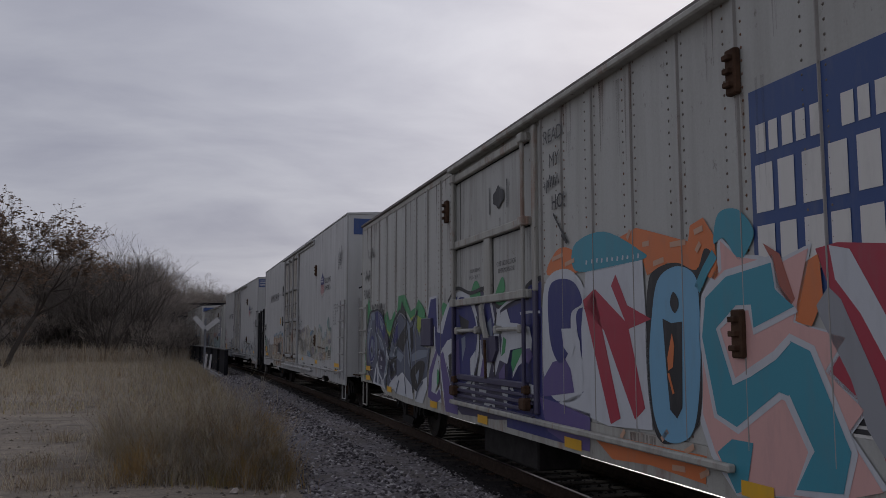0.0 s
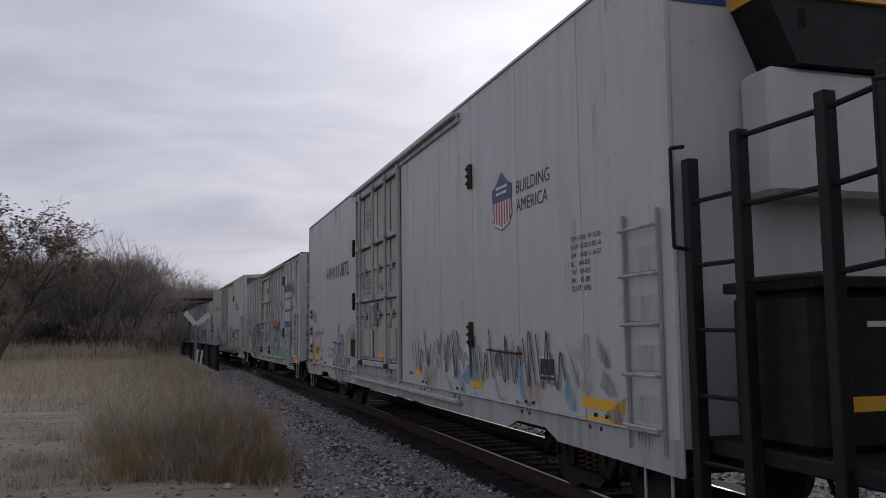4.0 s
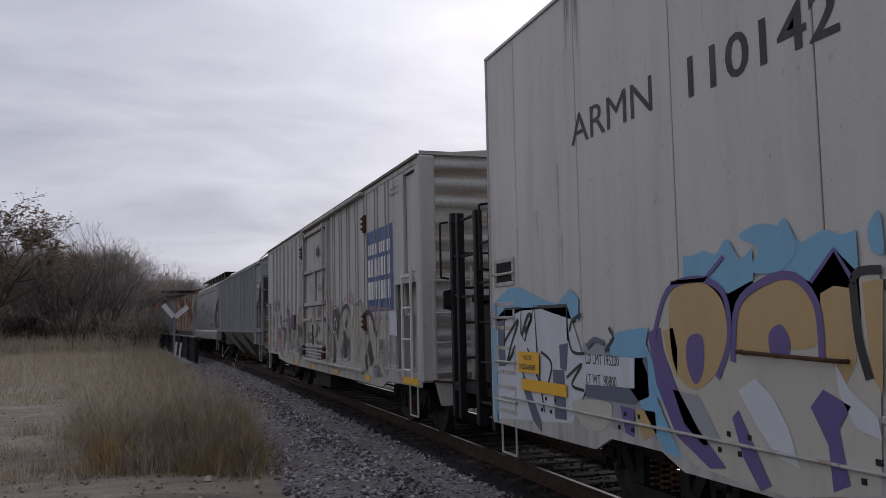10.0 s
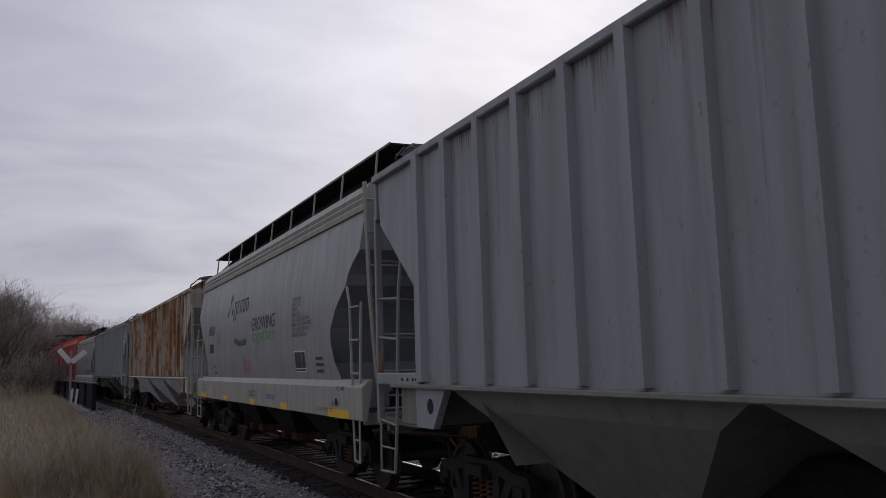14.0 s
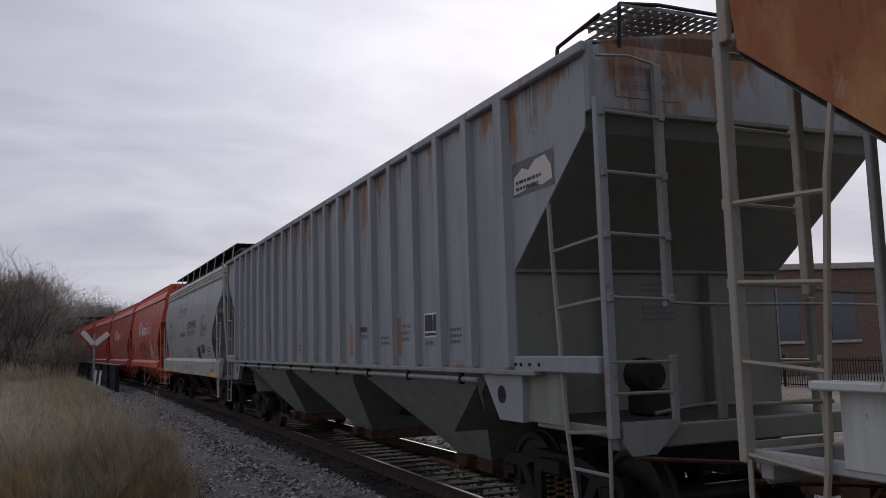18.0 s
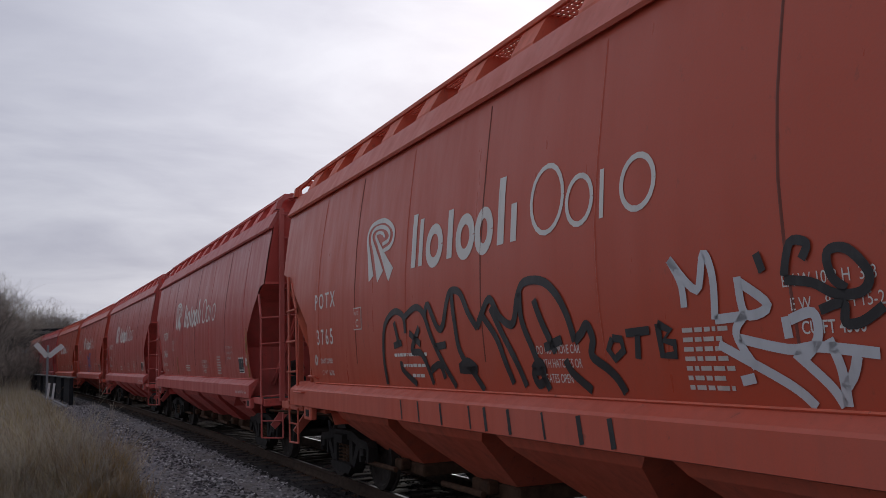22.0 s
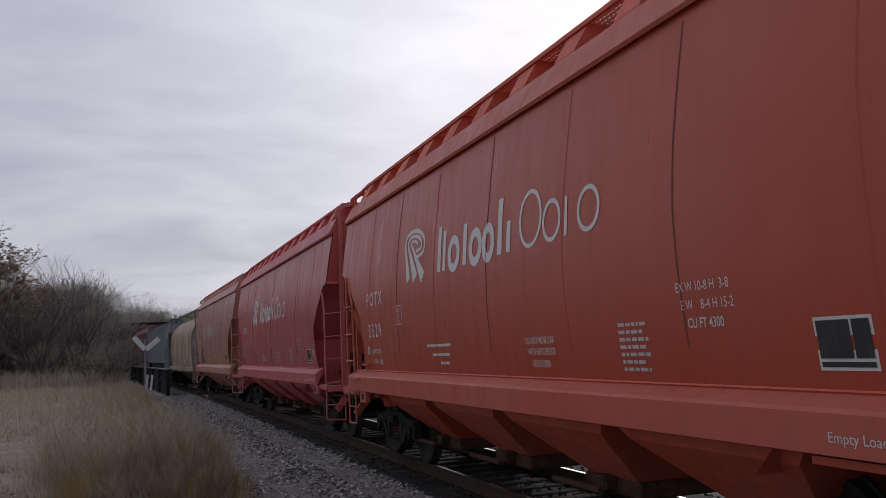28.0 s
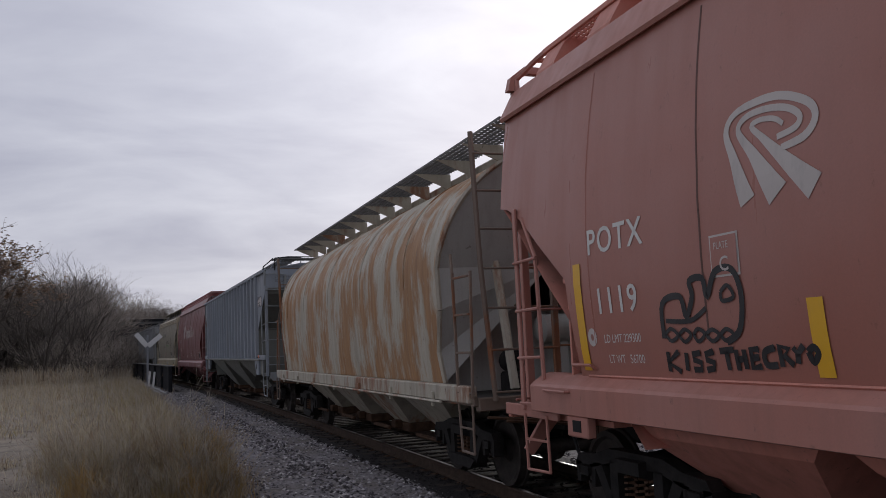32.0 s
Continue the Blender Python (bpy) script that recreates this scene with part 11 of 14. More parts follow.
def graffiti_c():
    c = Can(C, 20.67, faded=True)
    c.on("crimson", 3).stroke([(19.57, 1.63), (19.50, 1.76), (19.35, 1.84), (19.19, 1.81), (19.16, 1.58)], 0.03)
    c.on("crimson", 3).stroke([(19.17, 1.76), (19.03, 1.89), (18.88, 1.89), (18.84, 1.71)], 0.03)
    c.on("crimson", 3).stroke([(18.85, 1.68), (18.81, 1.91), (18.74, 1.94), (18.70, 1.77)], 0.03)
    c.on("crimson", 3).stroke([(18.68, 1.77), (18.61, 1.87), (18.43, 1.89), (18.28, 1.83), (18.21, 1.67), (18.30, 1.51), (18.47, 1.39)], 0.03)
    c.on("crimson", 3).stroke([(18.28, 1.85), (18.08, 1.89), (17.94, 1.85), (17.82, 1.92)], 0.03)
    c.on("crimson", 3).stroke([(17.82, 1.90), (17.74, 1.97), (17.59, 1.76)], 0.03)
    c.on("crimson", 3).poly([(19.63, 1.71), (19.53, 1.70), (19.59, 1.37), (19.52, 1.05), (19.27, 0.75), (19.37, 0.73), (19.58, 1.01), (19.67, 1.40)])
    c.on("crimson", 3).poly([(18.07, 1.39), (17.86, 1.40), (17.95, 1.34)])
    c.on("crimson", 3).poly([(17.73, 1.44), (17.61, 1.48), (17.61, 1.41)])
    c.on("crimson", 3).poly([(19.19, 1.81), (19.07, 1.87), (19.12, 1.73), (19.17, 1.73)])
    c.on("crimson", 3).poly([(18.86, 1.68), (18.81, 1.93), (18.76, 1.94), (18.80, 1.77)])
    c.on("black", 3).stroke([(18.47, 1.39), (18.12, 1.45), (17.92, 1.31), (17.80, 1.11)], 0.015)
    c.on("black", 3).stroke([(18.89, 1.12), (18.78, 0.97), (18.73, 0.75)], 0.015)
    c.on("black", 3).stroke([(18.66, 1.21), (18.58, 0.99), (18.60, 0.83)], 0.015)
    c.on("black", 3).stroke([(18.37, 1.13), (18.34, 1.03), (18.37, 0.87)], 0.015)
    c.on("black", 3).stroke([(19.12, 1.31), (18.98, 1.17)], 0.015)
    c.on("crimson", 3).stroke([(19.57, 2.46), (19.50, 2.41)], 0.022)
    c.on("crimson", 3).stroke([(19.42, 2.44), (19.46, 2.28), (19.29, 2.33), (19.42, 2.46)], 0.022)
    c.on("crimson", 3).stroke([(19.30, 2.27), (19.20, 2.45), (19.19, 2.28)], 0.022)
    c.on("crimson", 3).stroke([(19.12, 2.45), (19.13, 2.29), (18.99, 2.46), (19.10, 2.37), (18.98, 2.29)], 0.022)
    c.on("crimson", 3).stroke([(18.96, 2.25), (18.94, 2.40), (18.80, 2.38), (18.78, 2.27), (18.91, 2.20), (18.95, 2.28)], 0.022)
    c.on("crimson", 3).stroke([(19.44, 2.23), (19.22, 2.22), (19.39, 2.15), (19.16, 2.21), (18.96, 2.14)], 0.022)
    c.on("black", 3).stroke([(20.02, 2.93), (19.82, 2.97), (19.70, 2.88), (19.57, 2.93)], 0.012)
    c.on("black", 3).stroke([(19.99, 2.87), (19.82, 2.90), (19.64, 2.82)], 0.012)
    c.on("cream", 0).blob([(19.51, 1.25), (19.08, 1.16), (18.90, 0.95), (19.31, 0.86)])
    c.on("grey", 0).poly([(19.52, 1.12), (19.28, 1.26), (19.08, 1.16), (19.30, 1.08)])
    c.on("dusk", 1).poly([(15.57, 1.85), (15.51, 2.08), (15.31, 2.11), (15.31, 1.85), (15.25, 1.78), (14.85, 1.85), (14.63, 1.66), (14.65, 1.37), (14.33, 1.14), (14.42, 0.64), (15.54, 0.66), (15.91, 0.87), (15.80, 1.29), (15.59, 1.52)])
    c.on("sand", 1).poly([(16.20, 1.46), (15.94, 1.62), (15.70, 1.59), (15.87, 1.44), (15.64, 1.34), (16.12, 1.31)])
    c.on("dusk", 2).poly([(16.18, 1.11), (16.00, 1.24), (15.72, 1.22), (15.90, 0.94)])
    c.on("slate", 2).stroke([(15.53, 1.85), (15.50, 2.07), (15.31, 2.11), (15.31, 1.84), (15.18, 1.78), (14.85, 1.84), (14.63, 1.66)], 0.04)
    c.on("cream", 1).poly([(14.50, 1.88), (14.38, 1.91), (14.19, 1.76), (14.12, 1.94), (13.88, 1.95), (13.66, 1.38), (13.84, 1.25), (14.04, 1.11), (14.43, 1.22), (14.46, 1.63)])
    c.on("slate", 2).stroke([(14.46, 1.63), (14.49, 1.87), (14.38, 1.91), (14.19, 1.76)], 0.045)
    c.on("slate", 2).stroke([(14.16, 1.79), (14.13, 1.92), (13.88, 1.95), (13.75, 1.85), (13.72, 1.65), (13.79, 1.60), (13.89, 1.85)], 0.05)
    c.on("slate", 2).stroke([(13.89, 1.82), (13.67, 1.37)], 0.04, curve=False)
    c.on("brick", 1).blob([(13.65, 1.75), (13.64, 1.90), (13.49, 1.95), (13.35, 1.95), (13.34, 1.86), (13.27, 1.84), (13.28, 1.74), (13.51, 1.71)])
    c.on("brick", 2).blob([(14.17, 1.25), (13.98, 1.29), (13.96, 1.18), (14.13, 1.15)])
    c.on("lilac", 2).blob([(14.04, 1.03), (13.81, 1.08), (13.87, 0.94), (13.98, 0.94)])
    c.on("cream", 1).poly([(13.13, 1.70), (13.07, 1.82), (12.92, 1.85), (12.80, 1.81), (12.73, 1.72), (12.77, 1.21), (12.94, 1.19), (12.93, 1.67)])
    c.on("slate", 2).stroke([(13.13, 1.70), (13.07, 1.82), (12.92, 1.85), (12.80, 1.80), (12.73, 1.71)], 0.06)
    c.on("lilac", 1).poly([(13.33, 1.25), (13.00, 1.26), (12.92, 1.08), (13.16, 0.94), (13.33, 0.99)])
    c.on("cream", 0).poly([(14.40, 0.95), (13.36, 1.14), (13.34, 0.89), (14.17, 0.69)])
    c.on("white", 3).stroke([(15.44, 1.03), (15.52, 0.87), (15.19, 0.71), (14.98, 0.94)], 0.03)
    c.on("white", 3).stroke([(14.48, 1.31), (14.34, 1.02), (14.45, 0.70)], 0.03)
    c.on("white", 0).poly([(14.85, 1.48), (14.02, 1.44), (14.05, 1.29), (14.88, 1.29)])
    c.on("black", 5).fit("EMPTY CG ABOVE RAIL  77", 14.8, 14.08, 1.40, 0.06).fit("FLOOR HT ABOVE RAIL  52", 14.8, 14.08, 1.32, 0.06)
    c.on("white", 4).rect(15.63, 15.38, 1.34, 1.53)
    c.on("black", 5).text("RP", 15.59, 1.38, 0.15)
    c.shards(1.2, 8.0, 0.9, 1.6, 30, ("white", "grey", "slate", "sand", "sky"), 10, 1, 0.5)
    c.scrawl(8.4, 1.2, 6.0, 0.7, "black", 11, 16, 0.03)
    c.done("faded sprayed graffiti")


def graffiti_d():
    c = Can(D, 17.65)
    c.on("brick", 0).poly([(7.21, 2.01), (7.13, 2.26), (6.90, 2.27), (6.66, 2.42), (6.44, 2.37), (6.33, 2.40), (6.03, 2.36), (5.83, 2.40), (5.79, 2.28), (5.71, 2.25), (5.69, 2.14), (5.63, 2.08), (5.46, 2.14), (5.46, 2.34), (5.29, 2.32), (5.08, 2.31), (4.91, 2.43), (4.77, 2.47), (4.79, 2.23), (5.53, 2.09), (5.60, 1.96), (5.75, 1.96), (5.84, 2.12), (6.45, 2.11), (6.57, 1.99)])
    c.on("black", 3).stroke([(6.56, 1.99), (6.51, 2.12), (6.14, 2.14), (5.87, 2.12), (5.75, 1.95), (5.60, 1.95), (5.51, 2.10), (4.89, 2.24), (4.79, 2.25)], 0.06, curve=False)
    c.on("black", 2).poly([(6.80, 1.51), (6.64, 1.66), (6.57, 1.58), (6.39, 1.13), (6.51, 1.21), (6.66, 1.39)])
    c.on("black", 2).poly([(5.93, 1.54), (5.87, 1.78), (5.65, 1.81), (5.73, 1.53)])
    c.on("black", 2).poly([(5.54, 1.48), (5.37, 1.73), (5.33, 1.50), (5.43, 1.41)])
    c.on("black", 2).poly([(5.81, 1.29), (5.47, 1.31), (5.45, 1.06), (5.64, 1.16)])
    c.on("black", 2).poly([(5.30, 1.82), (5.18, 2.02), (5.05, 2.06), (4.83, 2.13), (4.80, 2.11), (4.81, 1.97), (5.18, 1.81)])
    c.on("black", 2).poly([(5.54, 2.01), (4.79, 2.21), (4.80, 2.13), (5.47, 1.96)])
    c.on("black", 2).poly([(6.52, 1.55), (6.49, 1.59), (6.23, 1.58), (6.26, 1.55)])
    c.on("white", 3).stroke([(5.07, 1.33), (4.97, 1.54), (4.89, 1.32), (4.93, 1.22), (5.01, 1.20), (5.07, 1.33)], 0.05, curve=False)
    c.on("black", 4).blob([(5.07, 1.33), (4.97, 1.54), (4.89, 1.32), (4.93, 1.22), (5.01, 1.20)])
    c.on("black", 2).stroke([(6.28, 1.65), (5.92, 1.02)], 0.045, curve=False)
    c.on("white", 3).stroke([(5.56, 1.54), (4.87, 1.08)], 0.05, curve=False)
    c.on("black", 4).stroke([(5.55, 1.51), (4.88, 1.06)], 0.035, curve=False)
    c.on("white", 3).stroke([(5.81, 1.30), (5.47, 1.32), (5.44, 1.06)], 0.022, curve=False)
    c.on("white", 3).stroke([(6.46, 1.98), (6.65, 1.67)], 0.03, curve=False)
    c.on("slate", 3).stroke([(6.09, 2.10), (6.35, 1.62)], 0.05, curve=False)
    c.on("white", 3).stroke([(6.04, 2.10), (6.30, 1.62)], 0.02, curve=False)
    c.on("white", 3).stroke([(6.80, 1.50), (6.64, 1.67), (6.55, 1.58), (6.37, 1.12)], 0.02, curve=False)
    c.on("white", 3).stroke([(5.93, 1.53), (5.73, 1.52), (5.56, 1.54)], 0.022, curve=False)
    c.on("white", 4).stroke([(5.18, 2.03), (5.16, 1.82)], 0.02, curve=False)
    c.on("white", 3).stroke([(5.54, 1.48), (5.37, 1.74)], 0.02, curve=False)
    c.on("slate", 2).stroke([(6.11, 1.54), (6.12, 1.66), (6.03, 1.69), (5.97, 1.63)], 0.05)
    c.on("slate", 2).stroke([(5.65, 1.56), (5.58, 1.69), (5.50, 1.68)], 0.05)
    c.on("sky", 2).poly([(6.92, 1.97), (6.46, 1.99), (6.70, 1.80)])
    c.on("mint", 2).poly([(6.46, 1.96), (6.71, 1.58), (6.39, 1.53), (6.21, 1.86)])
    c.on("slate", 2).poly([(6.26, 1.18), (5.94, 1.07), (6.12, 1.08)])
    c.field(7.02, 1.9, 0.80, 1.92, 0.09, "sage", 15, 1, 18)
    for a, b, z in ((6.6, 6.3, 1.2), (5.9, 5.6, 1.3), (5.3, 4.9, 1.1), (4.5, 4.0, 1.25), (3.7, 3.2, 1.15), (2.9, 2.4, 1.2)):
        quad = [(a, z), (a - 0.05, z + 0.5), (b + 0.1, z + 0.62), (b, z + 0.1)]
        c.on("ice", 1.5).poly(quad)
        c.on("black", 2.5).stroke(quad[1:] + quad[:1], 0.035, curve=False)
        c.on("white", 3).stroke([(b - 0.06, z + 0.55), (b - 0.12, z + 0.1), (b + 0.2, z - 0.12)], 0.02)
    c.field(14.7, 10.5, 0.82, 1.25, 0.06, "mint", 5, 0, 9)
    c.field(17.4, 14.4, 0.93, 1.14, 0.05, "mint", 6, 0, 5)
    c.on("brick", 0).poly([(14.75, 2.24), (14.69, 2.32), (14.46, 2.32), (14.34, 2.22)])
    c.on("brick", 0).poly([(13.82, 2.08), (13.71, 2.24), (13.48, 2.27), (13.28, 2.21), (13.21, 2.06), (13.31, 1.93), (13.50, 1.96), (13.68, 2.03)])
    c.on("brick", 0).poly([(13.29, 2.23), (13.19, 2.35), (13.06, 2.38), (12.89, 2.33), (12.92, 2.21), (13.11, 2.20)])
    c.on("brick", 0).poly([(12.28, 1.99), (12.22, 2.28), (12.13, 2.37), (11.96, 2.37), (11.91, 2.26), (11.93, 1.99)])
    c.on("brick", 0).poly([(11.31, 1.88), (11.24, 2.11), (11.14, 2.22), (11.02, 2.26), (10.91, 2.19), (10.79, 2.11), (10.63, 2.14), (10.65, 1.86), (10.93, 1.93), (11.07, 1.95)])
    c.on("dusk", 1).poly([(14.77, 1.77), (14.42, 2.07), (14.36, 2.25), (14.07, 2.19), (13.70, 1.98), (13.41, 1.92), (13.22, 2.16), (13.02, 2.19), (12.81, 2.24), (12.66, 2.37), (12.49, 2.35), (12.33, 2.30), (12.27, 2.03), (11.99, 2.01), (11.94, 1.79), (11.42, 1.80), (11.21, 1.88), (10.97, 1.97), (10.65, 1.92), (10.71, 1.10), (11.27, 1.12), (12.05, 1.13), (13.17, 1.14), (14.07, 1.15), (14.80, 1.12), (14.92, 1.54)])
    c.on("slate", 2).poly([(14.36, 2.23), (14.07, 2.18), (13.70, 1.97), (13.43, 1.92), (13.61, 1.79), (14.15, 1.82), (14.38, 1.99)])
    c.on("slate", 2).poly([(12.68, 2.35), (12.49, 2.34), (12.43, 1.41), (12.66, 1.40), (12.71, 1.79)])
    c.on("slate", 2).poly([(12.19, 1.95), (11.93, 1.89), (11.94, 1.71), (12.08, 1.55), (12.17, 1.71)])
    c.on("slate", 2).poly([(11.28, 1.66), (11.09, 1.67), (11.15, 1.33), (11.33, 1.33)])
    c.on("slate", 2).poly([(10.94, 1.77), (10.66, 1.74), (10.67, 1.62), (10.76, 1.63), (10.87, 1.58)])
    c.on("mint", 2).poly([(11.71, 1.65), (11.46, 1.65), (11.41, 1.32), (11.67, 1.34)])
    c.on("mint", 2).poly([(12.26, 1.47), (12.03, 1.42), (11.90, 1.33), (11.91, 1.16), (12.17, 1.17)])
    c.on("mint", 2).poly([(12.70, 1.38), (12.44, 1.37), (12.41, 1.21), (12.71, 1.20)])
    c.on("mint", 2).poly([(11.08, 1.80), (10.94, 1.80), (11.00, 1.60), (11.06, 1.34), (11.11, 1.33)])
    c.on("black", 3).poly([(14.18, 1.72), (13.93, 1.67), (13.83, 1.28), (13.74, 0.98), (13.92, 0.96), (14.01, 1.31)])
    c.on("black", 3).poly([(14.67, 1.63), (14.46, 1.74), (14.49, 1.28), (14.67, 1.26)])
    c.on("black", 3).poly([(13.32, 1.76), (13.05, 1.98), (13.02, 1.32), (13.16, 1.40), (13.30, 1.35)])
    c.on("black", 3).poly([(12.95, 2.01), (12.76, 2.03), (12.77, 1.39), (12.74, 0.99), (12.88, 0.99), (12.90, 1.43)])
    c.on("black", 3).poly([(12.66, 2.34), (12.57, 2.35), (12.53, 1.96), (12.63, 1.96)])
    c.on("black", 3).poly([(12.48, 2.34), (12.33, 2.29), (12.27, 2.01), (12.37, 1.70), (12.48, 1.79)])
    c.on("black", 3).poly([(12.27, 1.99), (12.11, 1.98), (12.19, 1.74), (12.26, 1.78)])
    c.on("black", 3).poly([(12.01, 1.69), (11.73, 1.70), (11.75, 1.30), (11.88, 1.33)])
    c.on("black", 3).poly([(11.46, 1.71), (11.28, 1.71), (11.34, 1.45), (11.35, 0.96), (11.44, 0.96), (11.39, 1.38)])
    c.on("black", 3).poly([(11.72, 2.36), (11.44, 2.37), (11.40, 2.22), (11.26, 2.22), (11.26, 1.99), (11.40, 2.11), (11.70, 2.12)])
    c.on("black", 3).poly([(11.92, 2.21), (11.79, 2.26), (11.75, 2.12), (11.90, 2.12)])
    c.on("black", 3).poly([(12.46, 1.21), (12.29, 1.20), (12.15, 0.75), (12.36, 0.77)])
    c.on("black", 3).poly([(13.36, 1.11), (13.04, 0.93), (13.02, 0.74), (13.22, 0.72)])
    c.on("black", 3).poly([(10.99, 2.00), (10.73, 2.00), (10.72, 1.88), (10.98, 1.86)])
    c.on("black", 3).poly([(11.88, 1.24), (11.78, 1.23), (11.79, 0.87), (11.85, 0.86)])
    c.on("black", 3).poly([(14.67, 1.19), (14.30, 1.16), (14.14, 0.97), (14.37, 0.97)])
    c.on("black", 3).poly([(11.23, 0.96), (11.13, 1.04), (11.00, 0.96), (11.05, 0.88)])
    c.on("black", 3).poly([(13.71, 0.99), (13.45, 1.09), (13.24, 0.77), (13.52, 0.82)])
    c.on("brick", 4).poly([(13.79, 1.72), (13.41, 1.75), (13.38, 1.30), (13.77, 1.22)])
    c.on("brick", 4).poly([(14.76, 1.29), (14.29, 1.32), (14.24, 1.24), (14.73, 1.18)])
    c.on("brick", 3).blob([(10.93, 1.29), (10.78, 1.34), (10.69, 1.31), (10.71, 1.12), (10.86, 1.11)])
    c.on("brick", 4).poly([(12.28, 1.11), (12.16, 1.12), (12.21, 0.88), (12.26, 0.91)])
    c.on("brick", 2).poly([(13.16, 1.37), (12.92, 1.38), (12.92, 1.16), (13.17, 1.18)])
    c.on("black", 4).stroke([(14.79, 1.91), (14.45, 1.77), (14.21, 1.82), (13.82, 1.78), (13.51, 1.76), (13.22, 1.96), (13.15, 2.18)], 0.05)
    c.on("black", 4).stroke([(14.40, 1.96), (14.39, 2.21), (14.13, 2.25), (13.80, 2.05), (13.45, 1.94), (13.26, 2.04), (13.19, 2.19), (12.87, 2.21), (12.70, 2.36)], 0.045)
    c.on("black", 4).stroke([(14.54, 1.27), (14.58, 1.60), (14.33, 1.76), (13.95, 1.77), (13.73, 1.52), (13.80, 0.97)], 0.045)
    c.on("black", 4).stroke([(12.23, 1.52), (12.03, 1.44), (11.88, 1.34), (11.72, 1.32)], 0.05)
    c.on("black", 4).stroke([(11.44, 1.31), (11.25, 1.30), (11.16, 1.31), (11.10, 1.50), (11.07, 1.67), (11.01, 1.89)], 0.05)
    c.on("black", 4).stroke([(10.98, 1.50), (11.01, 1.58), (10.88, 1.56), (10.76, 1.63), (10.70, 1.58)], 0.06)
    c.on("black", 4).stroke([(11.09, 1.01), (11.19, 1.16), (11.19, 1.24), (11.11, 1.27), (11.03, 1.21), (10.93, 1.07)], 0.05)
    c.on("black", 4).stroke([(12.29, 2.03), (12.15, 2.01), (11.99, 1.99), (11.93, 1.95)], 0.05)
    c.on("black", 4).stroke([(11.29, 1.83), (11.11, 1.93), (10.97, 1.97)], 0.05)
    c.on("black", 4).stroke([(13.44, 1.35), (13.38, 1.12), (13.19, 0.93)], 0.035)
    c.on("white", 5).stroke([(14.77, 1.82), (14.52, 1.71), (14.40, 1.56)], 0.022)
    c.on("white", 5).stroke([(14.34, 2.15), (14.07, 2.18), (13.70, 1.97), (13.41, 1.90), (13.22, 1.97)], 0.022)
    c.on("white", 5).stroke([(11.32, 1.78), (11.12, 1.87), (10.97, 1.93)], 0.03)
    c.on("white", 5).stroke([(10.99, 1.80), (10.81, 1.81), (10.66, 1.78)], 0.03)
    c.on("white", 5).stroke([(12.60, 1.83), (12.43, 1.41)], 0.02, curve=False)
    c.on("white", 5).stroke([(12.27, 1.50), (12.09, 1.43), (11.92, 1.34)], 0.025)
    c.on("white", 5).stroke([(11.74, 1.64), (11.64, 1.45)], 0.02, curve=False)
    c.on("white", 5).stroke([(11.46, 1.65), (11.42, 1.48), (11.41, 1.32)], 0.03)
    c.on("white", 5).stroke([(14.32, 1.72), (14.43, 1.50), (14.37, 1.29)], 0.018)
    c.on("white", 5).stroke([(13.34, 1.36), (13.08, 1.90)], 0.02, curve=False)
    c.on("white", 5).stroke([(12.99, 1.97), (12.95, 1.34)], 0.02, curve=False)
    c.on("white", 5).stroke([(12.74, 2.09), (12.70, 1.35)], 0.018, curve=False)
    c.on("white", 5).stroke([(12.20, 1.95), (12.09, 1.87), (11.95, 1.79)], 0.025)
    c.on("white", 5).stroke([(11.02, 1.91), (11.06, 1.67), (11.12, 1.47)], 0.025)
    c.on("white", 5).stroke([(11.15, 1.23), (11.11, 1.24), (11.04, 1.15)], 0.025)
    c.on("rose", 5).stroke([(13.69, 2.13), (13.59, 2.21), (13.39, 2.22), (13.28, 2.16)], 0.03)
    c.on("rose", 5).stroke([(13.23, 2.29), (13.10, 2.33), (12.95, 2.29)], 0.03)
    c.on("rose", 5).stroke([(12.21, 2.24), (12.10, 2.29), (11.96, 2.26)], 0.03)
    c.on("rose", 5).stroke([(11.20, 2.12), (11.07, 2.19), (10.94, 2.12)], 0.035)
    c.on("grey", 6).stroke([(13.94, 1.57), (13.91, 1.52)], 0.05, curve=False)
    c.on("grey", 6).stroke([(13.91, 1.46), (13.88, 1.41)], 0.05, curve=False)
    c.on("grey", 6).stroke([(13.88, 1.32), (13.85, 1.27)], 0.05, curve=False)
    c.on("grey", 6).stroke([(12.86, 1.90), (12.84, 1.85)], 0.05, curve=False)
    c.on("grey", 6).stroke([(12.85, 1.74), (12.83, 1.70)], 0.05, curve=False)
    c.on("grey", 6).stroke([(12.83, 1.56), (12.81, 1.52)], 0.05, curve=False)
    c.on("grey", 6).stroke([(12.81, 1.35), (12.78, 1.31)], 0.05, curve=False)
    c.on("grey", 6).stroke([(12.40, 2.21), (12.38, 2.16)], 0.05, curve=False)
    c.on("grey", 6).stroke([(12.35, 2.08), (12.33, 2.04)], 0.05, curve=False)
    c.on("grey", 6).stroke([(12.38, 1.91), (12.36, 1.87)], 0.05, curve=False)
    c.on("grey", 6).stroke([(11.84, 1.60), (11.83, 1.57)], 0.05, curve=False)
    c.on("grey", 6).stroke([(11.82, 1.48), (11.80, 1.45)], 0.05, curve=False)
    c.on("grey", 6).stroke([(11.37, 1.60), (11.36, 1.57)], 0.05, curve=False)
    c.on("grey", 6).stroke([(11.37, 1.48), (11.35, 1.45)], 0.05, curve=False)
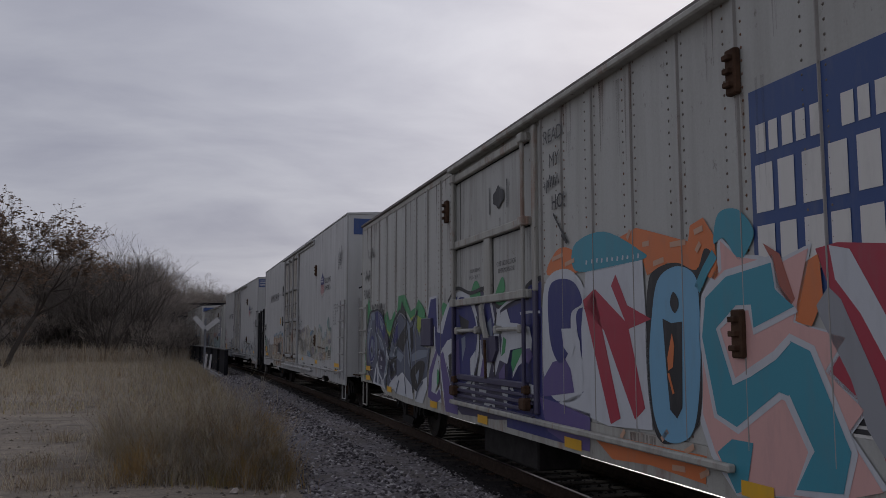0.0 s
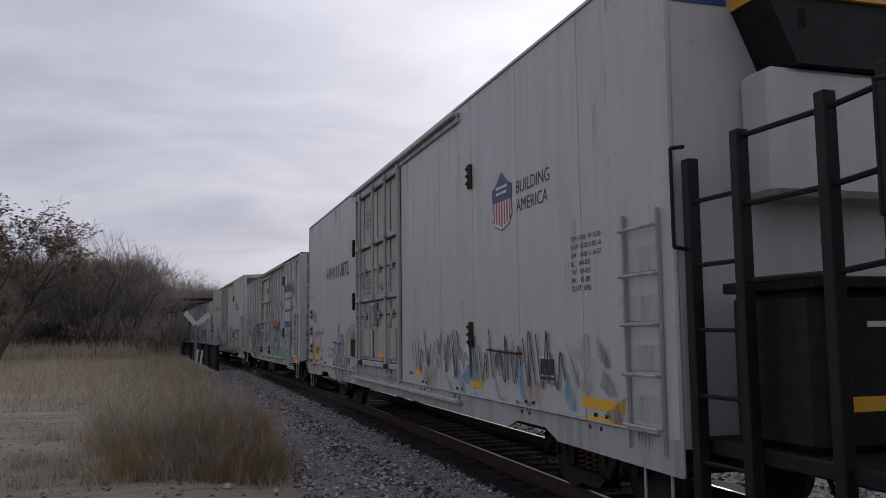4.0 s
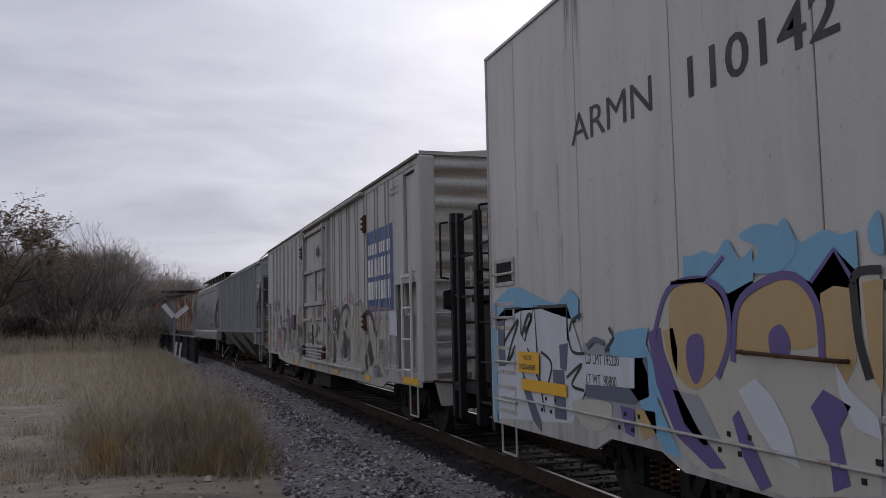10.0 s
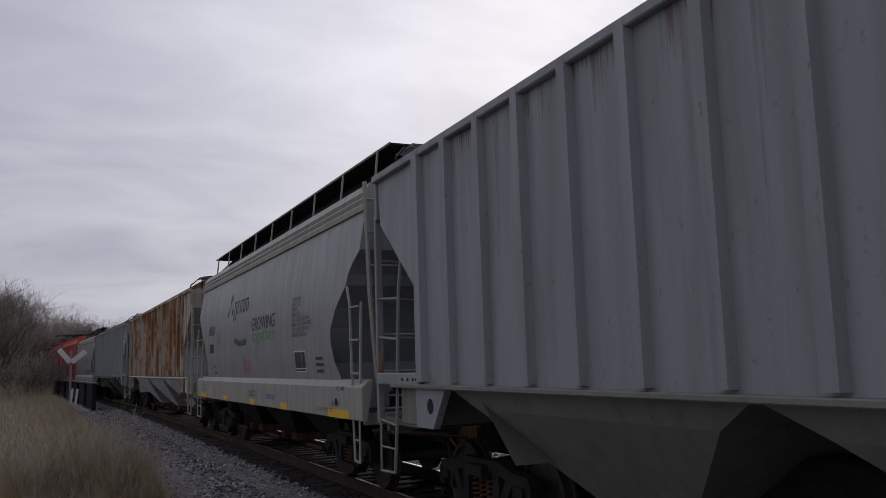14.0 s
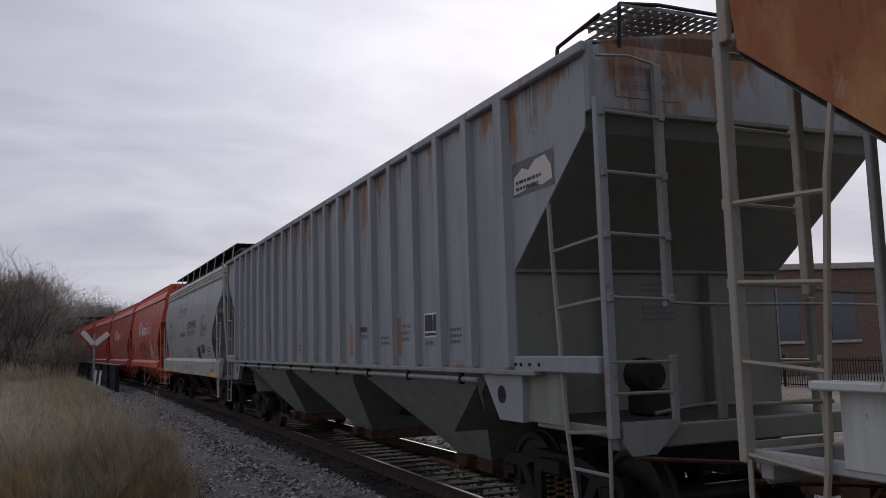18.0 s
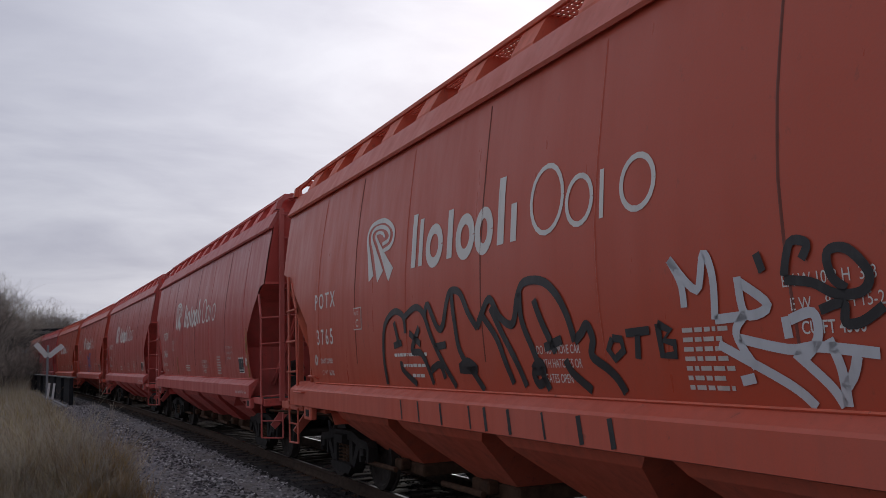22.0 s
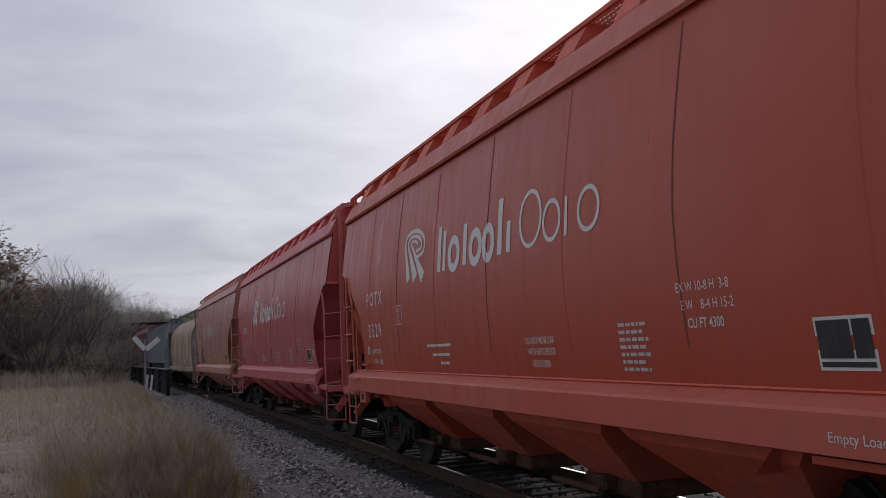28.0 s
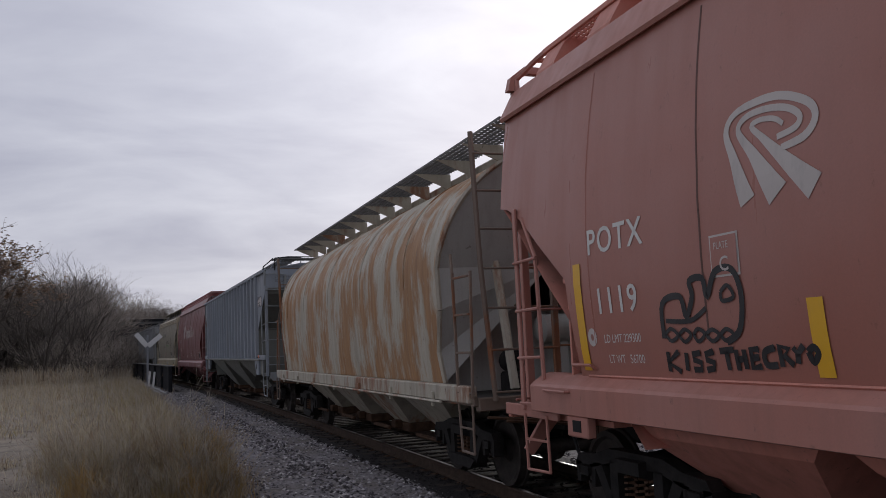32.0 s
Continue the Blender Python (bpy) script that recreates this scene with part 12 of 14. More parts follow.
    c.on("grey", 6).stroke([(11.37, 1.31), (11.36, 1.28)], 0.05, curve=False)
    c.on("grey", 6).stroke([(11.37, 1.14), (11.36, 1.10)], 0.05, curve=False)
    c.on("grey", 6).stroke([(12.30, 1.07), (12.28, 1.03)], 0.05, curve=False)
    c.on("grey", 6).stroke([(12.27, 0.96), (12.25, 0.92)], 0.05, curve=False)
    c.on("grey", 6).stroke([(12.23, 0.85), (12.22, 0.82)], 0.05, curve=False)
    c.on("grey", 6).stroke([(11.48, 2.28), (11.47, 2.24)], 0.05, curve=False)
    c.on("grey", 6).stroke([(11.61, 2.24), (11.60, 2.21)], 0.05, curve=False)
    c.on("grey", 6).stroke([(10.93, 1.95), (10.92, 1.92)], 0.05, curve=False)
    c.on("grey", 6).stroke([(10.84, 1.96), (10.83, 1.93)], 0.05, curve=False)
    c.on("grey", 6).stroke([(13.16, 1.69), (13.14, 1.64)], 0.05, curve=False)
    c.on("grey", 6).stroke([(13.15, 1.55), (13.13, 1.51)], 0.05, curve=False)
    c.on("grey", 6).stroke([(14.57, 1.55), (14.54, 1.50)], 0.05, curve=False)
    c.on("grey", 6).stroke([(14.56, 1.42), (14.52, 1.36)], 0.05, curve=False)
    c.on("grey", 6).stroke([(12.55, 2.26), (12.53, 2.21)], 0.05, curve=False)
    c.on("grey", 6).stroke([(11.84, 2.16), (11.82, 2.12)], 0.05, curve=False)
    c.on("grey", 6).stroke([(11.32, 2.15), (11.31, 2.11)], 0.05, curve=False)
    c.on("black", 3).text("HAPPY", 12.92, 2.80, 0.15, 0.7).text("B.DAY", 12.93, 2.64, 0.15, 0.7)
    c.on("rust", 1).blob([(17.42, 1.75), (17.2, 1.7), (16.95, 1.5), (16.8, 1.3), (16.95, 1.2), (17.15, 1.3), (17.4, 1.22)])
    c.on("white", 2).stroke([(17.3, 1.45), (17.1, 1.38), (17.0, 1.28)], 0.03)
    for a in (0.5, 2.07, 3.64, 5.21):
        ctr = (16.82 + 0.13 * math.cos(a), 2.95 + 0.17 * math.sin(a))
        pet = [(ctr[0] + 0.14 * math.cos(q), ctr[1] + 0.17 * math.sin(q)) for q in [k * 0.785 for k in range(8)]]
        c.edge(pet, "mint", "black", 0.025, 2)
    c.on("black", 3).stroke([(16.82, 2.75), (16.72, 2.4), (16.62, 2.12)], 0.03)
    c.on("black", 3).text("ST. PATRICKS", 16.5, 2.72, 0.13, 0.8).text("DAY 69", 16.45, 2.55, 0.15, 0.85)
    for s, z, w, h, k, sd in ((15.0, 2.6, 0.4, 0.2, 4, 1), (13.9, 2.5, 0.45, 0.18, 4, 2), (12.98, 2.42, 0.5, 0.2, 4, 3), (13.81, 2.33, 0.4, 0.1, 5, 4), (11.2, 2.5, 0.7, 0.25, 5, 5), (6.9, 2.4, 0.5, 0.35, 5, 6), (5.9, 2.7, 0.6, 0.4, 4, 7), (4.6, 2.8, 0.5, 0.3, 4, 8), (4.2, 2.55, 0.6, 0.4, 3, 9), (1.42, 3.1, 0.5, 0.5, 5, 10), (1.4, 2.55, 0.4, 0.3, 4, 11), (1.9, 1.4, 0.5, 0.6, 5, 12)):
        c.scrawl(s, z, w, h * 1.2, "black", 40 + sd, k, 0.016)
    c.on("black", 5).fit("TAKE ME WIT YOU", 8.60, 7.64, 2.56, 0.16)
    c.on("brick", 0).rect(2.1, 0.25, 0.9, 1.06)
    # the door and the sheets before it
    c.on("ice", 1).poly([(9.81, 1.96), (9.00, 1.95), (8.96, 1.80), (8.81, 1.69), (8.86, 1.40), (9.81, 1.37)])
    c.on("ice", 1).poly([(8.41, 1.93), (7.89, 1.93), (7.72, 1.65), (7.77, 1.40), (8.45, 1.38)])
    c.on("lilac", 2).poly([(9.80, 1.50), (9.36, 1.48), (9.07, 1.40), (9.77, 1.37)])
    c.on("cream", 3).poly([(9.47, 1.84), (9.15, 1.85), (9.15, 1.64), (9.48, 1.64)])
    c.on("sky", 3).stroke([(8.43, 1.63), (8.42, 1.40)], 0.040)
    c.on("sky", 3).stroke([(7.87, 1.90), (7.76, 1.71), (7.83, 1.49)], 0.050)
    c.on("lilac", 3).stroke([(9.04, 1.76), (9.00, 1.57), (9.06, 1.42)], 0.030)
    c.on("black", 4).stroke([(7.84, 1.90), (7.71, 1.65), (7.76, 1.40)], 0.022)
    c.on("black", 4).poly([(8.12, 1.79), (7.91, 1.81), (7.91, 1.63), (8.13, 1.62)])
    c.on("white", 5).stroke([(8.10, 1.71), (7.92, 1.72)], 0.020)
    c.on("white", 5).stroke([(8.10, 1.76), (7.93, 1.77)], 0.014)
    c.on("green", 4).stroke([(8.75, 1.47), (8.77, 1.36)], 0.050)
    c.on("mint", 0).poly([(10.05, 1.15), (7.51, 1.35), (7.54, 0.89), (10.07, 0.81)])
    c.on("sky", 1).poly([(9.71, 1.01), (8.81, 1.08), (8.10, 1.11), (8.10, 0.98), (9.10, 0.92)])
    c.on("sky", 1).poly([(8.87, 1.25), (8.43, 1.27), (8.49, 1.18), (8.81, 1.16)])
    c.on("brick", 1).poly([(10.25, 0.96), (9.79, 1.00), (9.81, 0.79), (10.17, 0.78)])
    c.on("rose", 1).poly([(7.89, 1.20), (7.43, 1.28), (7.46, 0.83), (8.01, 0.81)])
    c.on("brick", 2).poly([(7.85, 1.02), (7.57, 1.09), (7.55, 0.83), (7.82, 0.83)])
    c.on("brick", 1).blob([(7.66, 1.78), (7.59, 1.84), (7.50, 1.81), (7.52, 1.69), (7.63, 1.69)])
    c.done()
    part("side_hatch", Form().soft(-1.66, -1.6, 11.28 - 8.825, 11.93 - 8.825, 1.72, 2.18, 0.012), SPRAY["slate"], D[0], "dark sprayed hatch plate")


def graffiti_e():
    c = Can(E, 20.36)
    c.on("cream", 0).poly([(8.51, 1.96), (7.95, 2.06), (7.58, 2.24), (7.31, 2.20), (6.98, 2.17), (6.80, 2.07), (6.51, 2.14), (6.28, 2.10), (5.97, 2.12), (5.75, 2.08), (5.48, 2.17), (5.18, 2.11), (5.00, 1.89), (5.05, 1.46), (5.02, 1.28), (5.28, 1.16), (6.57, 0.97), (8.47, 1.04), (8.62, 1.36)])
    c.on("black", 2).stroke([(8.51, 1.96), (7.95, 2.06)], 0.06)
    c.on("black", 2).stroke([(7.95, 2.00), (7.44, 2.26), (7.27, 2.19), (7.82, 1.60)], 0.06)
    c.on("black", 2).stroke([(7.24, 2.08), (7.05, 2.17), (6.77, 2.09), (6.77, 1.62)], 0.06)
    c.on("black", 2).stroke([(6.74, 2.04), (6.45, 2.15), (6.23, 2.07), (6.39, 1.72)], 0.06)
    c.on("black", 2).stroke([(6.27, 2.01), (5.97, 2.12), (5.75, 2.06), (5.93, 1.85)], 0.06)
    c.on("black", 2).stroke([(5.78, 1.98), (5.58, 2.15), (5.26, 2.15), (5.04, 1.96), (5.02, 1.58), (5.23, 1.22)], 0.06)
    c.on("black", 3).stroke([(7.26, 1.78), (7.84, 1.29)], 0.045)
    c.on("black", 3).stroke([(7.67, 1.86), (7.33, 1.76), (6.96, 1.33), (6.64, 1.78)], 0.045)
    c.on("black", 3).stroke([(6.78, 1.34), (6.71, 1.62), (6.36, 1.71), (6.00, 1.59), (6.16, 1.37), (6.55, 1.26), (6.51, 1.00)], 0.045)
    c.on("black", 3).stroke([(5.84, 1.64), (5.74, 1.77), (5.15, 1.82), (5.12, 1.66), (5.72, 1.31), (5.90, 1.51)], 0.045)
    c.on("black", 3).stroke([(8.12, 1.64), (8.29, 1.37), (8.63, 1.08)], 0.045)
    c.on("black", 3).stroke([(8.27, 1.80), (8.31, 1.64), (8.16, 1.51)], 0.045)
    c.on("black", 1).poly([(5.95, 1.53), (5.51, 1.77), (5.72, 1.33)])
    c.on("black", 1).poly([(6.54, 1.53), (6.26, 1.54), (6.32, 1.36), (6.55, 1.33)])
    c.on("black", 1).poly([(7.27, 1.51), (6.96, 1.33), (7.09, 1.23), (7.35, 1.36)])
    c.on("black", 1).poly([(8.51, 1.91), (8.26, 1.97), (8.12, 1.59), (8.48, 1.37)])
    c.on("white", 1).poly([(5.74, 1.75), (5.20, 1.80), (5.18, 1.67), (5.62, 1.40)])
    c.on("sky", 0).blob([(6.92, 2.18), (6.66, 2.48), (6.50, 2.26), (6.21, 2.50), (6.11, 2.29), (5.95, 2.41), (5.71, 2.21), (5.77, 2.12), (6.34, 2.14)])
    c.on("sky", 0).blob([(7.95, 2.07), (7.79, 2.23), (7.66, 2.11)])
    c.on("sky", 0).blob([(4.67, 2.03), (4.57, 2.08), (4.52, 1.96), (4.64, 1.92)])
    c.on("sky", 0).poly([(5.06, 1.27), (4.90, 1.96), (4.68, 1.85), (4.67, 1.45), (4.51, 1.10), (4.39, 0.76), (5.18, 0.73)])
    c.on("sky", 0).blob([(3.82, 2.27), (3.72, 2.38), (3.65, 2.29), (3.73, 2.22)])
    c.on("sky", 0).blob([(3.93, 2.37), (3.89, 2.41), (3.87, 2.34)])
    c.on("cream", 1).poly([(4.48, 1.53), (4.32, 1.92), (4.11, 2.07), (3.86, 2.09), (3.67, 1.96), (3.66, 2.10), (3.36, 2.09), (3.26, 1.99), (3.06, 2.09), (2.84, 2.07), (2.72, 1.93), (2.78, 1.68), (2.63, 2.06), (1.82, 2.06), (1.90, 0.98), (3.15, 0.80), (3.77, 0.85), (4.25, 0.92), (4.43, 1.25)])
    c.on("black", 3).stroke([(4.48, 1.49), (4.32, 1.92), (4.11, 2.07), (3.86, 2.09), (3.66, 1.95)], 0.1)
    c.on("black", 3).stroke([(3.66, 1.94), (3.65, 2.10), (3.36, 2.09)], 0.05, curve=False)
    c.on("black", 3).stroke([(3.36, 2.09), (3.25, 1.99), (3.06, 2.09), (2.86, 2.08), (2.76, 1.98), (2.86, 1.73), (3.13, 1.46)], 0.09)
    c.on("black", 3).stroke([(4.48, 1.60), (4.46, 1.24), (4.19, 0.89)], 0.12)
    c.on("black", 3).stroke([(2.63, 2.05), (1.82, 2.06)], 0.09, curve=False)
    c.on("black", 2).poly([(2.76, 2.02), (2.63, 2.03), (2.74, 1.65), (2.78, 1.09), (2.91, 1.06), (3.13, 1.46), (2.84, 1.73)])
    c.on("black", 2).poly([(2.18, 1.67), (2.06, 1.67), (2.07, 1.53), (1.96, 1.35), (1.99, 1.11), (2.19, 1.08), (2.24, 1.27)])
    c.on("white", 3).blob([(2.96, 1.31), (2.87, 1.34), (2.79, 1.27), (2.82, 1.15), (2.95, 1.14)])
    c.on("slate", 2).stroke([(4.25, 1.95), (3.27, 1.94)], 0.05, curve=False)
    c.on("slate", 2).stroke([(4.19, 1.88), (3.32, 1.87)], 0.04, curve=False)
    c.on("black", 2).stroke([(3.72, 1.52), (3.67, 1.31), (3.58, 1.13), (3.74, 0.86)], 0.06)
    c.on("slate", 2).stroke([(2.51, 2.00), (2.26, 1.94), (2.39, 1.69), (2.58, 1.66), (2.59, 1.84)], 0.05)
    c.on("slate", 2).stroke([(3.05, 1.68), (2.91, 1.66), (3.09, 1.44)], 0.05)
    c.on("slate", 2).stroke([(3.18, 1.05), (3.05, 0.96), (3.15, 0.80)], 0.05)
    c.on("slate", 2).stroke([(3.99, 1.08), (4.10, 1.21), (4.33, 1.24)], 0.05)
    c.on("grey", 2).stroke([(1.94, 1.84), (1.88, 2.01), (1.82, 2.01)], 0.08)
    c.on("slate", 2).poly([(2.40, 1.05), (2.25, 1.17), (1.89, 1.12), (1.90, 1.03)])
    c.on("sky", 0).poly([(3.63, 2.12), (3.54, 2.24), (3.34, 2.32), (3.20, 2.26), (3.11, 2.15), (2.94, 2.17), (2.82, 2.29), (2.70, 2.23), (2.54, 2.22), (2.42, 2.31), (2.29, 2.25), (2.21, 2.17), (2.05, 2.18), (1.90, 2.27), (1.81, 2.21), (1.82, 2.08), (2.63, 2.06), (2.76, 2.03), (2.97, 2.10), (3.26, 2.03), (3.38, 2.10)])
    c.on("sky", 0).blob([(2.25, 2.43), (2.17, 2.48), (2.02, 2.44), (2.01, 2.36), (2.13, 2.31), (2.23, 2.35)])
    c.on("sky", 0).blob([(1.89, 2.41), (1.85, 2.43), (1.82, 2.38), (1.87, 2.36)])
    c.on("cream", 0).poly([(16.83, 1.7), (16.52, 2.09), (16.1, 2.16), (15.78, 2.02), (15.54, 2.09), (15.21, 2.14), (14.97, 2.06), (14.77, 2.24), (14.61, 2.1), (14.45, 2.09), (14.53, 0.89), (15.27, 0.75), (15.82, 0.76), (16.28, 0.8), (16.56, 1.02), (16.61, 1.35)])
    c.on("tan", 1).blob([(16.48, 2.05), (16.11, 2.12), (15.85, 1.98), (15.81, 1.71), (15.95, 1.47), (16.24, 1.34), (16.48, 1.53)])
    c.on("tan", 1).blob([(15.7, 1.94), (15.37, 2.08), (15.11, 2.08), (14.95, 1.92), (14.95, 1.69), (15.3, 1.65), (15.69, 1.62)])
    c.on("tan", 1).poly([(14.9, 1.99), (14.79, 2.03), (14.66, 2.01), (14.65, 1.85), (14.65, 1.6), (14.74, 1.47), (14.91, 1.66)])
    c.on("tan", 1).poly([(14.58, 2.04), (14.43, 2.05), (14.48, 1.43), (14.55, 1.54)])
    c.on("violet", 2).blob([(16.27, 1.71), (16.1, 1.73), (16.09, 1.51), (16.2, 1.38), (16.3, 1.52)])
    c.on("violet", 2).blob([(15.37, 1.75), (15.26, 1.81), (15.18, 1.72), (15.2, 1.62), (15.35, 1.61)])
    c.on("violet", 3).stroke([(16.75, 1.7), (16.52, 2.07), (16.11, 2.14), (15.82, 2.02), (15.78, 1.71), (15.93, 1.44)], 0.05)
    c.on("violet", 3).stroke([(15.75, 1.56), (15.67, 1.94), (15.37, 2.09), (15.11, 2.1), (14.93, 1.92), (14.91, 1.59)], 0.055)
    c.on("violet", 3).stroke([(14.97, 2.06), (14.77, 2.24), (14.65, 2.07)], 0.03, curve=False)
    c.on("black", 3).stroke([(14.65, 2.04), (14.59, 2.1), (14.43, 2.1)], 0.05)
    c.on("black", 3).stroke([(14.64, 2.04), (14.62, 1.73), (14.56, 1.51)], 0.06)
    c.on("violet", 3).stroke([(16.47, 2.13), (16.04, 2.13), (15.8, 2.28)], 0.03, curve=False)
    c.on("violet", 2).poly([(16.83, 1.74), (16.66, 1.7), (16.46, 1.36), (16.19, 1.06), (15.88, 0.83), (16.07, 0.8), (16.48, 0.98), (16.73, 1.35)])
    c.on("violet", 2).poly([(15.79, 1.18), (15.72, 1.24), (15.57, 1.02), (15.42, 0.79), (15.53, 0.74), (15.69, 0.93)])
    c.on("violet", 2).poly([(14.92, 1.43), (14.71, 1.35), (14.81, 1.21), (14.75, 0.91), (14.88, 0.85), (14.9, 1.11), (15.03, 1.32)])
    c.on("white", 2).poly([(15.71, 1.37), (15.53, 1.46), (15.37, 1.36), (15.23, 1.17), (15.15, 0.94), (15.35, 0.98), (15.55, 1.17)])
    c.on("grey", 2).poly([(16.5, 1.32), (16.17, 1.3), (15.93, 1.01), (16.13, 0.95), (16.37, 1.08)])
    c.on("white", 2).poly([(14.82, 1.6), (14.71, 1.44), (14.52, 1.31), (14.5, 1.19), (14.68, 1.23), (14.79, 1.41)])
    c.on("sky", 1).blob([(15.63, 2.4), (15.4, 2.46), (15.14, 2.38), (15.1, 2.24), (15.26, 2.14), (15.53, 2.16), (15.44, 2.3)])
    c.on("sky", 1).blob([(14.51, 2.34), (14.43, 2.42), (14.41, 2.27), (14.42, 2.18), (14.5, 2.22)])
    c.on("sky", 1).poly([(17.48, 1.69), (17.18, 1.77), (16.82, 1.79), (16.93, 1.52), (16.63, 1.09), (16.42, 0.82), (16.65, 0.83), (16.96, 1.15), (17.45, 1.5)])
    c.on("sky", 0).poly([(20.32, 2.06), (19.78, 2.23), (19.46, 2.23), (18.96, 2.10), (18.52, 2.02), (18.22, 2.16), (18.04, 2.06), (18.06, 1.85), (18.30, 1.88), (18.90, 1.98), (19.47, 1.97), (20.25, 1.78)])
    c.on("sky", 0).poly([(17.41, 1.73), (17.27, 1.76), (17.15, 1.73), (16.95, 1.79), (16.84, 1.61), (16.66, 1.38), (16.46, 1.17), (16.46, 1.08), (16.93, 1.36), (17.45, 1.57)])
    c.on("sky", 0).poly([(20.32, 1.78), (20.18, 1.78), (20.19, 0.69), (20.32, 0.72)])
    c.on("white", 0).poly([(20.23, 0.69), (20.17, 1.90), (19.92, 2.00), (18.29, 2.00), (18.00, 1.54), (17.95, 1.22), (18.26, 0.88), (20.14, 0.74)])
    c.on("slate", 1).poly([(20.15, 1.86), (19.93, 1.88), (19.92, 1.35), (20.14, 1.34)])
    c.on("slate", 1).poly([(19.44, 1.34), (18.98, 0.85), (18.96, 0.71), (19.19, 0.82), (19.42, 1.12)])
    c.on("slate", 1).poly([(18.66, 1.37), (18.39, 1.38), (18.37, 0.90), (18.63, 0.89)])
    c.on("slate", 1).poly([(17.95, 1.28), (17.07, 1.30), (17.05, 1.54), (16.86, 1.55), (16.85, 1.24), (17.12, 1.16), (17.96, 1.16)])
    c.on("slate", 1).poly([(18.49, 1.62), (18.29, 1.64), (18.34, 1.37), (18.48, 1.39)])
    c.on("black", 2).stroke([(19.95, 1.58), (19.92, 2.00), (19.43, 2.00), (19.45, 1.73), (19.35, 1.64), (19.07, 2.02), (19.03, 1.54), (18.96, 1.19), (18.88, 0.93)], 0.03, curve=False)
    c.on("black", 2).stroke([(19.00, 2.00), (18.30, 2.00), (18.29, 1.66)], 0.035, curve=False)
    c.on("black", 2).stroke([(19.95, 1.62), (19.69, 1.78), (19.52, 1.86), (19.74, 1.59), (19.88, 1.39)], 0.04)
    c.on("black", 2).stroke([(19.66, 1.52), (19.84, 1.39), (19.62, 1.59)], 0.03)
    c.on("black", 2).stroke([(19.28, 1.57), (18.96, 1.19)], 0.03, curve=False)
    c.on("black", 2).stroke([(18.25, 1.75), (18.19, 1.85), (18.00, 1.91)], 0.035)
    c.on("black", 2).stroke([(18.30, 1.79), (18.21, 1.57), (17.95, 1.55)], 0.03)
    c.on("black", 2).stroke([(17.47, 1.79), (17.39, 1.70), (17.55, 1.58)], 0.04, curve=False)
    c.on("black", 2).stroke([(18.93, 1.54), (18.68, 1.42), (18.83, 1.14)], 0.03)
    c.on("black", 2).stroke([(18.34, 1.31), (18.01, 1.45), (18.23, 1.25), (17.98, 1.21)], 0.03)
    c.on("black", 2).stroke([(19.42, 1.71), (19.25, 1.91), (19.15, 1.89), (19.34, 1.73)], 0.05)
    c.on("slate", 2).stroke([(17.90, 1.61), (17.75, 1.68), (17.57, 1.65)], 0.05)
    c.on("cream", 1).blob([(18.25, 1.07), (17.84, 1.14), (17.47, 1.12), (17.58, 0.92), (17.96, 0.86)])
    c.on("violet", 1).poly([(16.84, 1.75), (16.64, 1.79), (16.61, 1.62), (16.45, 1.31), (16.46, 1.15), (16.71, 1.50)])
    c.on("violet", 1).poly([(17.32, 1.13), (17.09, 1.12), (17.11, 0.89), (17.25, 0.91)])
    c.on("tan", 1).poly([(17.08, 1.12), (16.77, 1.13), (16.76, 0.97), (16.96, 0.88)])
    c.on("tan", 1).poly([(16.61, 1.76), (16.47, 1.79), (16.42, 1.63), (16.44, 1.40), (16.58, 1.62)])
    c.on("grey", 0).poly([(17.44, 1.13), (17.32, 1.13), (17.27, 0.91), (17.50, 0.93)])
    c.on("white", 2).poly([(17.98, 1.54), (17.06, 1.54), (17.07, 1.29), (17.97, 1.27)])
    c.cloud(16.3, 15.5, 2.15, 0.28, "sky", 81, 0, 6)
    c.cloud(15.3, 14.6, 2.2, 0.28, "sky", 76, 0, 6)
    c.on("black", 3).text("LD LMT 195200", 17.93, 1.46, 0.13, 0.72).text("LT WT  90800", 17.93, 1.28, 0.13, 0.72)
    c.scrawl(4.95, 1.35, 0.7, 0.2, "slate", 10, 5, 0.03)
    c.on("sky", 1).rect(12.62, 12.72, 0.95, 1.8)
    P = E[1]
    P().rect(7.86, 7.42, 1.16, 1.26, 0.03).put("reflector", YELLOW, E[0], "yellow reflective patch")
    P().text("ASD", 10.16, 1.82, 0.10, 0.85, up=0.06).text("SEAL", 10.06, 1.60, 0.12, 0.8, up=0.06).put("door_notice", INK, E[0])
    c.done("bubble-shaped sprayed graffiti")


